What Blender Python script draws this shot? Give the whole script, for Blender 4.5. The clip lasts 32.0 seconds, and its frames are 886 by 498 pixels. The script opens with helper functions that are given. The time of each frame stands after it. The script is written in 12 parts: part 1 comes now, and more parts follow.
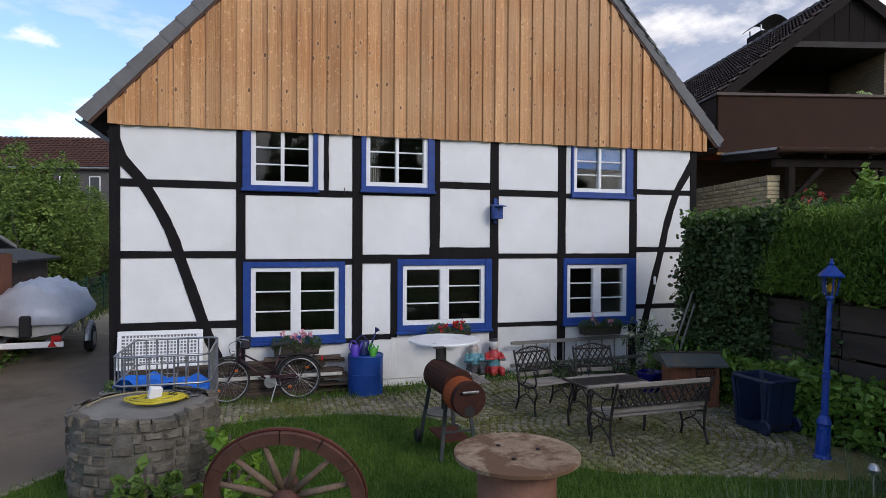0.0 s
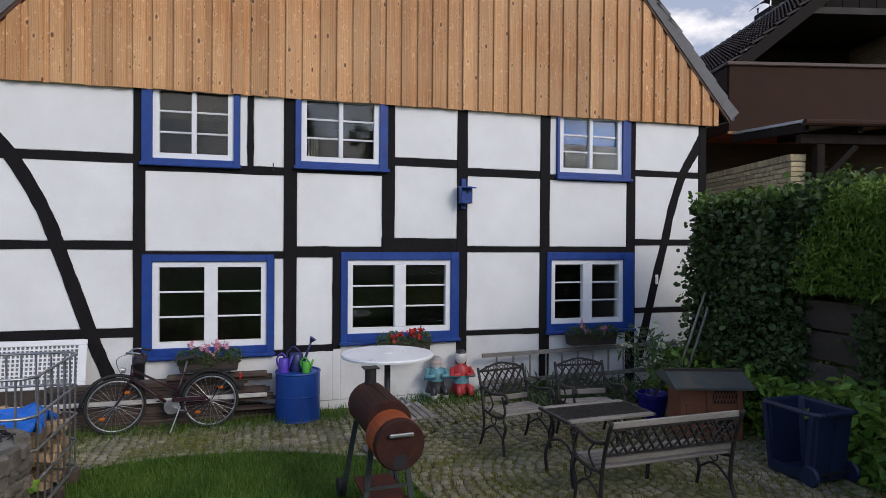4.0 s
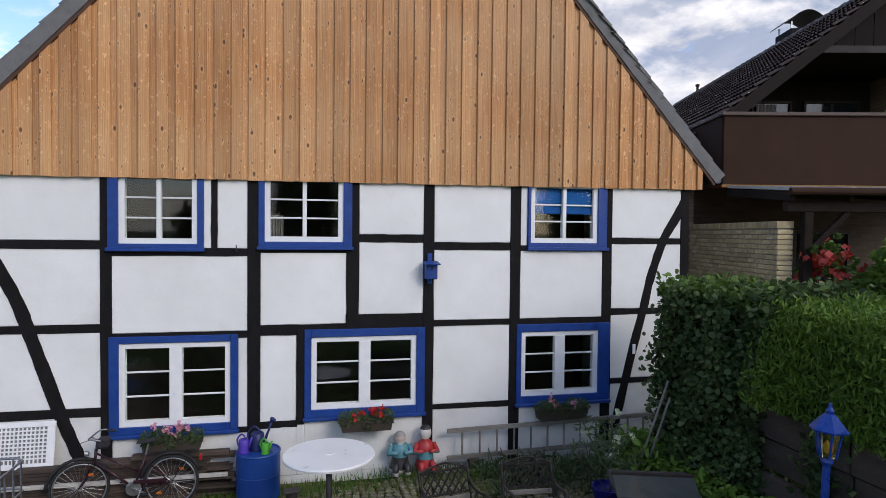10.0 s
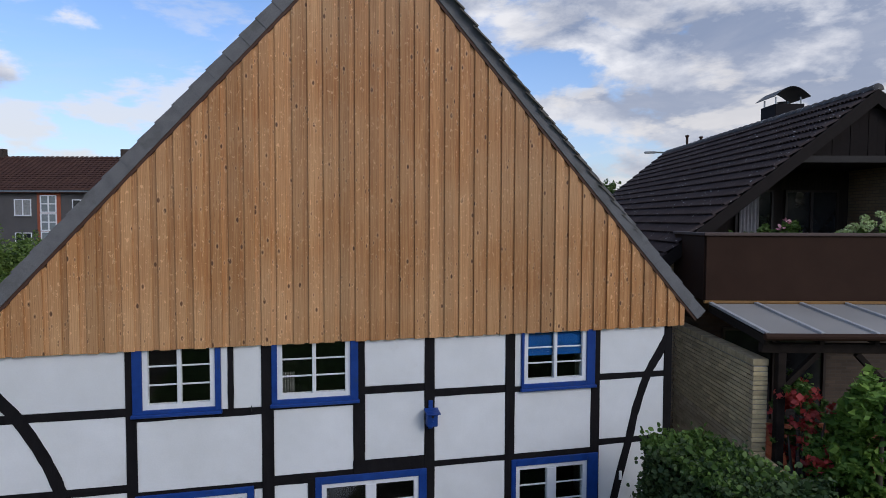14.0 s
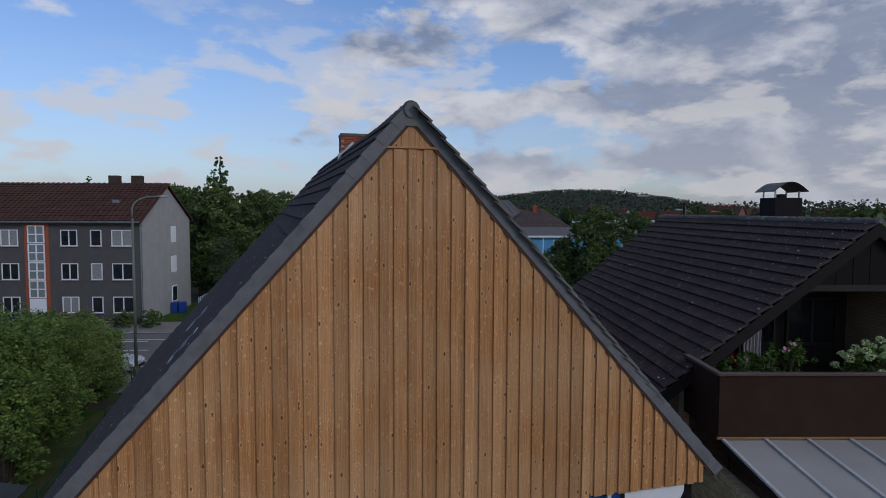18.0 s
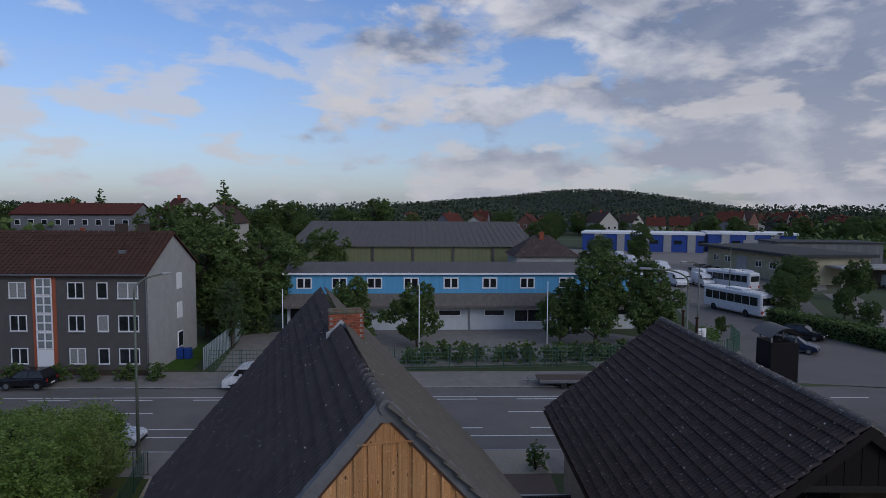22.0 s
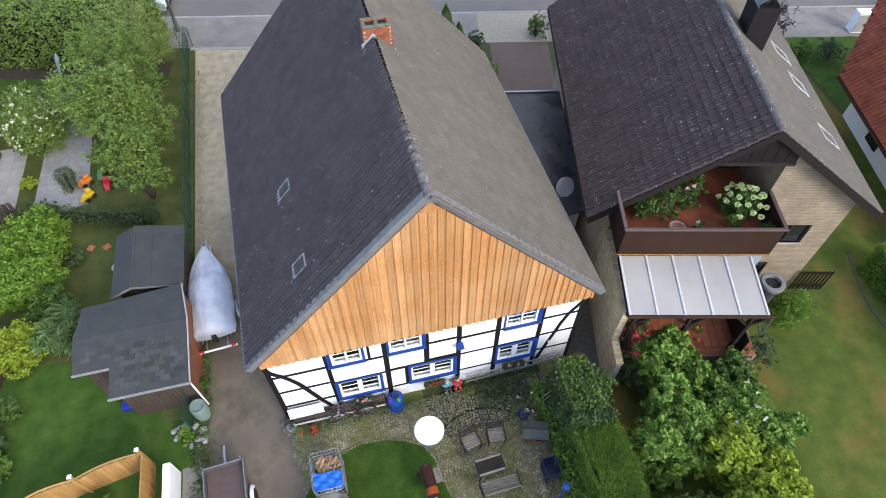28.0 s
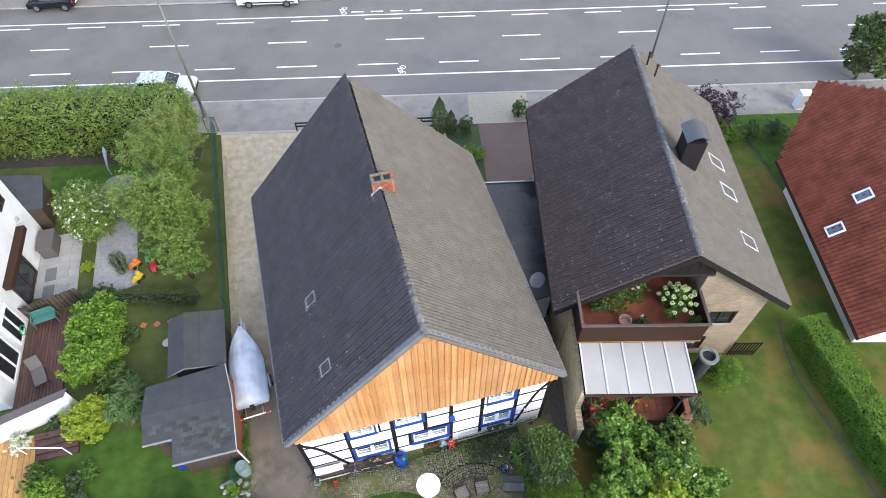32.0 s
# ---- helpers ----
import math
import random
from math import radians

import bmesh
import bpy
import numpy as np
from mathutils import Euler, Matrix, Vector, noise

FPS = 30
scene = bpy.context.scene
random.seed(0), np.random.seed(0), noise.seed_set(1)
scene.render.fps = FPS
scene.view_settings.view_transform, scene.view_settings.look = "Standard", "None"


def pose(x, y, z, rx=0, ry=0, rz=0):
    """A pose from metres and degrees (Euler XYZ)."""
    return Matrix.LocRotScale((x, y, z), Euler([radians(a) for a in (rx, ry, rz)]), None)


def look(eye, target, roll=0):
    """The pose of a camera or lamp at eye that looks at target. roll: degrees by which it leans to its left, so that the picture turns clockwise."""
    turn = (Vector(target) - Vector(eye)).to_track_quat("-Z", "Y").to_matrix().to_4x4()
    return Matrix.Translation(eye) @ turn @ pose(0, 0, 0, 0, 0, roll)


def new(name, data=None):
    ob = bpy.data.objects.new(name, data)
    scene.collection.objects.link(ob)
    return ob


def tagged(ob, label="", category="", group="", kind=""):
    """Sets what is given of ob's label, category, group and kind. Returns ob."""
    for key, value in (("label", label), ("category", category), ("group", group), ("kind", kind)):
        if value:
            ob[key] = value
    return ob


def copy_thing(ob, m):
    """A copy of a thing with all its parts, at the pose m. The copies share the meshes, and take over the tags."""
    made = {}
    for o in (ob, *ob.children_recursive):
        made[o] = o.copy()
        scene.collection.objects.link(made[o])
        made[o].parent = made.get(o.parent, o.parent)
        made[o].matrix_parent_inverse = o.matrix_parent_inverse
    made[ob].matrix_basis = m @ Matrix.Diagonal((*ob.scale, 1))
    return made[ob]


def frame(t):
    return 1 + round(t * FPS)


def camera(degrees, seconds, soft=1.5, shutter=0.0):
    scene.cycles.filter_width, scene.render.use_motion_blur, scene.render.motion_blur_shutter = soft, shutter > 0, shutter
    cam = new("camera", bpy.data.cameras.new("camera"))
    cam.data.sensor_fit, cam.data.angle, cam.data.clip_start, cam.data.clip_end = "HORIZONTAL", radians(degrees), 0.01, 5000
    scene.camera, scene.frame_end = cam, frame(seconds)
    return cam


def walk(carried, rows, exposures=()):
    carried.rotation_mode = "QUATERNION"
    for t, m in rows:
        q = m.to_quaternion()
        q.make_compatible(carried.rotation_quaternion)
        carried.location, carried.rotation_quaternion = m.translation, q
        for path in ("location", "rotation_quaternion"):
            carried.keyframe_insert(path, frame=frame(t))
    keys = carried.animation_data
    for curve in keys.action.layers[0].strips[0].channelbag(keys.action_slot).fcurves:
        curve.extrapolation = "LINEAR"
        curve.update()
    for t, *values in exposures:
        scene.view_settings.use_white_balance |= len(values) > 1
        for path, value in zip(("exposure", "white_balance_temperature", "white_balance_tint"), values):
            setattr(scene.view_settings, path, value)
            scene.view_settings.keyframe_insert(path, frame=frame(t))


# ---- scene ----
cam = camera(72.1, 32.0, 0.55)
PATH = [
    (0, (2.355, -10.586, 2.556), (2.909, -8.664, 2.532), 0.3),
    (0.5, (2.585, -10.074, 2.482), (3.136, -8.151, 2.458), 0.3),
    (1, (2.778, -9.717, 2.431), (3.325, -7.793, 2.406), 0.4),
    (1.5, (2.888, -9.547, 2.403), (3.432, -7.623, 2.377), 0.3),
    (2, (3.105, -9.241, 2.405), (3.642, -7.314, 2.381), 0.4),
    (2.5, (3.309, -8.933, 2.432), (3.833, -7.003, 2.409), 0.4),
    (4.5, (3.672, -8.799, 2.322), (4.247, -6.884, 2.308), 0.4),
    (5, (4.135, -9.034, 2.27), (4.694, -7.114, 2.26), 0.5),
    (5.5, (4.424, -9.16, 2.244), (4.958, -7.233, 2.234), 0.6),
    (6, (4.515, -9.114, 2.28), (5.026, -7.181, 2.27), 0.6),
    (6.5, (4.502, -8.99, 2.311), (4.998, -7.053, 2.3), 0.6),
    (7, (4.434, -8.934, 2.383), (4.92, -6.994, 2.371), 0.6),
    (7.5, (4.397, -8.931, 2.505), (4.873, -6.989, 2.49), 0.6),
    (8, (4.413, -8.888, 2.669), (4.877, -6.943, 2.652), 0.7),
    (8.5, (4.443, -8.864, 2.864), (4.897, -6.917, 2.842), 0.6),
    (9, (4.439, -8.874, 3.163), (4.895, -6.927, 3.126), 0.6),
    (9.5, (4.502, -8.922, 3.4), (4.949, -6.973, 3.358), 0.6),
    (10, (4.599, -9.042, 3.666), (5.033, -7.091, 3.614), 0.6),
    (10.5, (4.686, -9.13, 3.902), (5.109, -7.176, 3.845), 0.6),
    (11, (4.673, -9.161, 4.27), (5.097, -7.208, 4.2), 0.6),
    (11.5, (4.575, -9.177, 4.707), (5.014, -7.228, 4.614), 0.6),
    (12, (4.539, -9.285, 5.046), (4.986, -7.338, 4.95), 0.5),
    (12.5, (4.497, -9.379, 5.325), (4.953, -7.435, 5.228), 0.4),
    (13, (4.531, -9.487, 5.537), (4.982, -7.54, 5.459), 0.3),
    (13.5, (4.5, -9.485, 5.942), (4.95, -7.539, 5.845), 0.3),
    (14, (4.398, -9.583, 6.307), (4.847, -7.636, 6.208), 0.2),
    (14.5, (4.296, -9.7, 6.641), (4.747, -7.754, 6.544), 0.1),
    (16.5, (3.642, -9.443, 8.135), (4.151, -7.512, 8.02), 0.3),
    (17, (3.583, -9.498, 8.525), (4.092, -7.567, 8.407), 0.3),
    (17.5, (3.555, -9.545, 8.947), (4.065, -7.615, 8.824), 0.2),
    (18, (3.522, -9.514, 9.442), (4.027, -7.583, 9.317), 0.2),
    (18.5, (3.578, -9.341, 9.918), (4.074, -7.408, 9.793), 0.3),
    (19, (3.714, -9.309, 10.484), (4.201, -7.373, 10.354), 0.3),
    (19.5, (3.843, -9.255, 11.03), (4.327, -7.318, 10.9), 0.2),
    (20, (3.989, -9.177, 11.647), (4.469, -7.24, 11.52), 0.2),
    (20.5, (4.134, -8.973, 12.235), (4.612, -7.035, 12.107), 0.3),
    (21, (4.192, -8.921, 12.857), (4.669, -6.983, 12.731), 0.4),
    (21.5, (4.199, -9.075, 13.476), (4.674, -7.137, 13.349), 0.2),
    (22, (4.123, -9.306, 14.103), (4.596, -7.367, 13.967), 0.3),
    (22.5, (4.053, -9.481, 14.697), (4.526, -7.548, 14.492), 0.2),
    (23, (4.021, -9.586, 15.308), (4.486, -7.684, 14.898), 0.2),
    (23.5, (4.07, -9.603, 15.964), (4.517, -7.76, 15.328), -0.2),
    (24, (4.086, -9.539, 16.678), (4.509, -7.783, 15.819), -0.3),
    (24.5, (4.124, -9.398, 17.243), (4.528, -7.706, 16.256), -0.5),
    (25, (4.051, -9.307, 17.851), (4.43, -7.695, 16.729), -0.7),
    (25.5, (3.876, -9.315, 18.418), (4.231, -7.798, 17.165), -0.4),
    (26, (3.745, -9.324, 19.06), (4.069, -7.921, 17.672), -0.8),
    (26.5, (3.623, -9.459, 19.594), (3.926, -8.165, 18.099), -0.6),
    (28.5, (3.47, -9.529, 22.581), (3.759, -8.367, 20.979), -0.0),
    (29, (3.553, -9.473, 23.375), (3.845, -8.306, 21.777), -0.2),
    (29.5, (3.603, -9.412, 24.208), (3.893, -8.251, 22.605), -0.2),
    (30, (3.578, -9.44, 25.077), (3.864, -8.281, 23.472), -0.4),
    (30.5, (3.527, -9.419, 25.914), (3.815, -8.268, 24.304), -0.4),
    (31, (3.533, -9.356, 26.797), (3.821, -8.211, 25.183), -0.4),
    (31.5, (3.664, -9.323, 27.646), (3.947, -8.181, 26.029), -0.6),
    (32, (3.841, -9.441, 28.381), (4.122, -8.285, 26.773), -0.8),
]
EXPOSE = [(0, 0.16, 6560, 12), (2, 0.25, 6680, 12), (4.5, 0.18, 6700, 12), (5, 0.19, 6710, 12), (6, 0.31, 6720, 12), (9, 0.26, 6680, 12), (11, 0.07, 6500, 11), (12, -0.11, 6340, 11), (14, -0.35, 6140, 11), (17, -0.71, 6000, 11), (19, -0.85, 5920, 12), (22, -0.85, 5920, 13), (23, -0.89, 6080, 13),
          (24, -0.36, 6460, 13), (25, 0.24, 6560, 12), (26, 0.74, 6560, 10), (28.5, 1.44, 6700, 9), (29, 1.52, 6750, 9), (31, 1.62, 6680, 9), (32, 1.63, 6630, 9)]
walk(cam, [(t, look(eye, target, roll)) for t, eye, target, roll in PATH], EXPOSE)


# ---- light ----
SUN_FROM = Vector((0.42, -0.74, 0.50)).normalized()
world = bpy.data.worlds.new("sky")
scene.world = world
world.use_nodes = True


def sky_nodes(tree):
    n, l = tree.nodes, tree.links
    n.clear()

    def op(kind, a, b=None, c=None):
        m = n.new("ShaderNodeMath")
        m.operation = kind
        for i, v in enumerate((a, b, c)):
            if v is None:
                continue
            if isinstance(v, (int, float)):
                m.inputs[i].default_value = v
            else:
                l.new(v, m.inputs[i])
        return m.outputs[0]

    def mix(f, a, b):
        m = n.new("ShaderNodeMix")
        m.data_type = "RGBA"
        for i, v in ((0, f), (6, a), (7, b)):
            if isinstance(v, (int, float)):
                m.inputs[i].default_value = v
            elif isinstance(v, tuple):
                m.inputs[i].default_value = (*v, 1)
            else:
                l.new(v, m.inputs[i])
        return m.outputs[2]

    def ramp(f, lo, hi):
        m = n.new("ShaderNodeMapRange")
        m.interpolation_type = "SMOOTHSTEP"
        m.inputs[1].default_value, m.inputs[2].default_value = lo, hi
        l.new(f, m.inputs[0])
        return m.outputs[0]

    def noise_at(vec, scale, detail, rough, offset, distort=0.0):
        mp = n.new("ShaderNodeMapping")
        mp.inputs["Location"].default_value = offset
        l.new(vec, mp.inputs[0])
        t = n.new("ShaderNodeTexNoise")
        t.inputs["Scale"].default_value, t.inputs["Detail"].default_value = scale, detail
        t.inputs["Roughness"].default_value, t.inputs["Distortion"].default_value = rough, distort
        l.new(mp.outputs[0], t.inputs["Vector"])
        return t.outputs["Fac"]

    sky = n.new("ShaderNodeTexSky")
    sky.sky_type, sky.sun_disc = "NISHITA", False
    sky.sun_elevation, sky.sun_rotation = math.asin(SUN_FROM.z), math.atan2(SUN_FROM.x, SUN_FROM.y)
    sky.air_density, sky.dust_density, sky.ozone_density = 1.0, 1.2, 2.0
    blue = n.new("ShaderNodeMix")
    blue.data_type, blue.blend_type = "RGBA", "MULTIPLY"
    blue.inputs[0].default_value = 1.0
    l.new(sky.outputs[0], blue.inputs[6])
    blue.inputs[7].default_value = (0.150, 0.160, 0.184, 1)
    tc = n.new("ShaderNodeTexCoord")
    sep = n.new("ShaderNodeSeparateXYZ")
    l.new(tc.outputs["Generated"], sep.inputs[0])
    up = op("MAXIMUM", sep.outputs[2], 0.0)
    deep = op("ADD", up, 0.16)
    flat = n.new("ShaderNodeCombineXYZ")
    l.new(op("DIVIDE", sep.outputs[0], deep), flat.inputs[0])
    l.new(op("DIVIDE", sep.outputs[1], deep), flat.inputs[1])
    l.new(op("MULTIPLY", up, 5.0), flat.inputs[2])
    ball = n.new("ShaderNodeMapping")
    ball.inputs["Scale"].default_value = (1.0, 1.0, 2.1)
    l.new(tc.outputs["Generated"], ball.inputs[0])
    east = op("MULTIPLY", sep.outputs[0], 0.13)
    big = op("ADD", noise_at(ball.outputs[0], 2.3, 10, 0.52, (3.78, 1.02, 0.46), 0.1), east)
    puff = noise_at(ball.outputs[0], 5.0, 9, 0.58, (4.1, 6.6, 2.0), 0.2)
    dense = op("ADD", op("MULTIPLY", big, 0.68), op("MULTIPLY", puff, 0.32))
    cover = ramp(dense, 0.485, 0.535)
    puff_up = noise_at(ball.outputs[0], 5.0, 9, 0.58, (4.13, 6.56, 2.10), 0.2)
    relief = op("MULTIPLY", op("SUBTRACT", puff, puff_up), 4.5)
    face = op("ADD", op("ADD", relief, 0.62), op("MULTIPLY", ramp(dense, 0.50, 0.62), -0.62))
    m_ = n.new("ShaderNodeMapRange")
    l.new(face, m_.inputs[0])
    shade = mix(m_.outputs[0], (0.29, 0.335, 0.445), (0.95, 0.92, 0.90))
    low = ramp(up, 0.25, 0.0)
    shade = mix(op("MULTIPLY", low, 0.45), shade, (0.62, 0.61, 0.645))
    lit = mix(op("MULTIPLY", cover, 0.92), blue.outputs[2], shade)
    wisp = noise_at(flat.outputs[0], 0.9, 7, 0.62, (1.0, 9.0, 3.0), 0.5)
    lit = mix(op("MULTIPLY", ramp(wisp, 0.46, 0.74), 0.28), lit, (0.72, 0.71, 0.74))
    rows = n.new("ShaderNodeMapping")
    rows.inputs["Scale"].default_value = (1.0, 1.0, 2.8)
    l.new(tc.outputs["Generated"], rows.inputs[0])
    heap = noise_at(rows.outputs[0], 6.5, 8, 0.55, (2.2, 5.1, 0.3), 0.15)
    lit = mix(op("MULTIPLY", op("MULTIPLY", ramp(heap, 0.50, 0.60), ramp(up, 0.42, 0.10)), 0.75), lit, (0.90, 0.85, 0.80))
    haze = ramp(up, 0.30, 0.0)
    lit = mix(op("MULTIPLY", haze, 0.34), lit, (0.60, 0.585, 0.60))
    back = n.new("ShaderNodeBackground")
    back.inputs[1].default_value = SKY
    l.new(lit, back.inputs[0])
    out = n.new("ShaderNodeOutputWorld")
    l.new(back.outputs[0], out.inputs[0])


SKY = 1.22
sky_nodes(world.node_tree)
sun_data = bpy.data.lights.new("sun", "SUN")
sun_data.energy, sun_data.angle, sun_data.color = 1.20, radians(22), (1.0, 0.95, 0.90)
sun = new("sun", sun_data)
sun.matrix_world = look(SUN_FROM * 60, (0, 0, 0))


# ---- mesh tools ----
class Geo:
    """Collects vertices and faces; m moves what is added."""

    def __init__(self, m=None):
        self.v, self.f, self.m, self.smooth = [], [], m, False

    def add(self, verts, faces):
        o = len(self.v)
        if self.m is None:
            self.v += [tuple(p) for p in verts]
        else:
            self.v += [tuple(self.m @ Vector(p)) for p in verts]
        self.f += [tuple(i + o for i in q) for q in faces]
        return self

    def box(self, x0, y0, z0, x1, y1, z1):
        return self.add([(x0, y0, z0), (x1, y0, z0), (x1, y1, z0), (x0, y1, z0), (x0, y0, z1), (x1, y0, z1), (x1, y1, z1), (x0, y1, z1)],
                        [(3, 2, 1, 0), (4, 5, 6, 7), (0, 1, 5, 4), (1, 2, 6, 5), (2, 3, 7, 6), (3, 0, 4, 7)])

    def cbox(self, x0, y0, z0, x1, y1, z1, c=0.01):
        """A box with chamfered edges."""
        c = min(c, (x1 - x0) * 0.4, (y1 - y0) * 0.4, (z1 - z0) * 0.4)
        lo, hi = (x0, y0, z0), (x1, y1, z1)
        vs, ids = [], {}
        for i in (0, 1):
            for j in (0, 1):
                for k in (0, 1):
                    s = (i, j, k)
                    for a in range(3):
                        p = []
                        for b in range(3):
                            e = (lo, hi)[s[b]][b]
                            p.append(e if b == a else e + (c if s[b] == 0 else -c))
                        ids[(s, a)] = len(vs)
                        vs.append(p)
        fs = []
        for a in range(3):
            b, d = (a + 1) % 3, (a + 2) % 3
            for side in (0, 1):
                ring = []
                for sb, sd in ((0, 0), (1, 0), (1, 1), (0, 1)):
                    s = [0, 0, 0]
                    s[a], s[b], s[d] = side, sb, sd
                    ring.append(ids[(tuple(s), a)])
                fs.append(ring if side else ring[::-1])
            for sb in (0, 1):
                for sd in (0, 1):
                    s0, s1 = [0, 0, 0], [0, 0, 0]
                    s0[b] = s1[b] = sb
                    s0[d] = s1[d] = sd
                    s1[a] = 1
                    s0, s1 = tuple(s0), tuple(s1)
                    q = [ids[(s0, b)], ids[(s1, b)], ids[(s1, d)], ids[(s0, d)]]
                    fs.append(q if (sb ^ sd) else q[::-1])
        for s in [(i, j, k) for i in (0, 1) for j in (0, 1) for k in (0, 1)]:
            t = [ids[(s, a)] for a in range(3)]
            fs.append(t if sum(s) % 2 else t[::-1])
        return self.add(vs, fs)

    def prism(self, poly, z0, z1):
        """A flat polygon in x, y raised from z0 to z1."""
        k = len(poly)
        return self.add([(x, y, z0) for x, y in poly] + [(x, y, z1) for x, y in poly],
                        [tuple(range(k))[::-1], tuple(range(k, 2 * k))] + [(i, (i + 1) % k, k + (i + 1) % k, k + i) for i in range(k)])

    def slab(self, poly, y0, y1):
        """A polygon in x, z given depth from y0 to y1."""
        k = len(poly)
        return self.add([(x, y0, z) for x, z in poly] + [(x, y1, z) for x, z in poly],
                        [tuple(range(k)), tuple(range(k, 2 * k))[::-1]] + [((i + 1) % k, i, k + i, k + (i + 1) % k) for i in range(k)])

    def ring(self, x0, z0, x1, z1, f, y0, y1):
        """An upright frame of width f in one piece."""
        o, q = [(x0, z0), (x1, z0), (x1, z1), (x0, z1)], [(x0 + f, z0 + f), (x1 - f, z0 + f), (x1 - f, z1 - f), (x0 + f, z1 - f)]
        vs = [(x, y, z) for y, c in ((y0, o), (y0, q), (y1, o), (y1, q)) for x, z in c]
        fs = []
        for i in range(4):
            j = (i + 1) % 4
            fs += [(i, j, 4 + j, 4 + i), (8 + j, 8 + i, 12 + i, 12 + j), (j, i, 8 + i, 8 + j), (4 + i, 4 + j, 12 + j, 12 + i)]
        return self.add(vs, fs)

    def tube(self, pts, r, n=8, closed=False):
        """A round bar along points; r is one radius or one a point."""
        pts = [Vector(p) for p in pts]
        k = len(pts)
        rs = r if isinstance(r, (list, tuple)) else [r] * k
        vs, fs = [], []
        ref = None
        for i, p in enumerate(pts):
            a = pts[(i - 1) % k] if closed or i else p
            b = pts[(i + 1) % k] if closed or i < k - 1 else p
            d = (b - a)
            d = d.normalized() if d.length > 1e-9 else Vector((0, 0, 1))
            if ref is None:
                ref = Vector((0, 0, 1)) if abs(d.z) < 0.9 else Vector((1, 0, 0))
            u = (ref - d * ref.dot(d))
            u = u.normalized() if u.length > 1e-6 else d.orthogonal().normalized()
            ref = u
            w = d.cross(u)
            for j in range(n):
                t = 2 * math.pi * j / n
                vs.append(p + (u * math.cos(t) + w * math.sin(t)) * rs[i])
        for i in range(k if closed else k - 1):
            a, b = i * n, ((i + 1) % k) * n
            fs += [(a + j, a + (j + 1) % n, b + (j + 1) % n, b + j) for j in range(n)]
        if not closed:
            fs += [tuple(range(n))[::-1], tuple(range((k - 1) * n, k * n))]
        return self.add(vs, fs)

    def bar(self, a, b, w, h=None):
        """A square bar from a to b."""
        a, b = Vector(a), Vector(b)
        h = w if h is None else h
        d = (b - a).normalized()
        up = Vector((0, 0, 1)) if abs(d.z) < 0.95 else Vector((0, 1, 0))
        s = d.cross(up).normalized()
        t = s.cross(d)
        vs = [p + s * sx * w / 2 + t * sy * h / 2 for p in (a, b) for sx, sy in ((-1, -1), (1, -1), (1, 1), (-1, 1))]
        return self.add(vs, [(0, 1, 2, 3), (7, 6, 5, 4)] + [(i, i + 4, (i + 1) % 4 + 4, (i + 1) % 4) for i in range(4)])

    def lathe(self, prof, n=20, cx=0.0, cy=0.0):
        """A profile of (radius, z) turned about the upright through cx, cy."""
        k = len(prof)
        vs = [(cx + r * math.cos(2 * math.pi * j / n), cy + r * math.sin(2 * math.pi * j / n), z) for r, z in prof for j in range(n)]
        fs = [(i * n + j, i * n + (j + 1) % n, (i + 1) * n + (j + 1) % n, (i + 1) * n + j) for i in range(k - 1) for j in range(n)]
        if prof[0][0] > 1e-4:
            fs.append(tuple(range(n))[::-1])
        if prof[-1][0] > 1e-4:
            fs.append(tuple(range((k - 1) * n, k * n)))
        return self.add(vs, fs)

    def mesh(self, name="mesh", smooth=None):
        me = bpy.data.meshes.new(name)
        me.from_pydata(self.v, [], self.f)
        if self.smooth if smooth is None else smooth:
            me.polygons.foreach_set("use_smooth", [True] * len(me.polygons))
        me.update()
        return me


def array_mesh(name, verts, faces, smooth=False):
    """A mesh of numpy vertices (n, 3) and equal-sided faces (k, m)."""
    me = bpy.data.meshes.new(name)
    faces = np.asarray(faces, dtype=np.int32)
    me.vertices.add(len(verts))
    me.vertices.foreach_set("co", np.asarray(verts, dtype=np.float32).ravel())
    me.loops.add(faces.size)
    me.loops.foreach_set("vertex_index", faces.ravel())
    me.polygons.add(len(faces))
    me.polygons.foreach_set("loop_start", np.arange(0, faces.size, faces.shape[1], dtype=np.int32))
    me.polygons.foreach_set("loop_total", np.full(len(faces), faces.shape[1], dtype=np.int32))
    if smooth:
        me.polygons.foreach_set("use_smooth", np.ones(len(faces), dtype=bool))
    me.update(calc_edges=True)
    return me


def part(name, geo, material, parent, label="", smooth=None, at=None):
    """One mesh object under a thing or part."""
    me = geo if isinstance(geo, bpy.types.Mesh) else geo.mesh(name, smooth)
    if material is not None and not me.materials:
        me.materials.append(material)
    ob = new(name, me)
    ob.parent = parent
    if at is not None:
        ob.matrix_basis = at
    if label:
        ob["label"] = label
    return ob


def thing(name, label, category, at=None, group="", kind="", geo=None, material=None, smooth=None):
    """A top-level thing: an Empty, or a mesh where geo is given."""
    me = None
    if geo is not None:
        me = geo if isinstance(geo, bpy.types.Mesh) else geo.mesh(name, smooth)
        if material is not None and not me.materials:
            me.materials.append(material)
    ob = new(name, me)
    if at is not None:
        ob.matrix_basis = at
    return tagged(ob, label, category, group, kind)


def structure(name, geo, material, label="", category="", smooth=None):
    return thing(name, label, category, kind="structure", geo=geo, material=material, smooth=smooth)


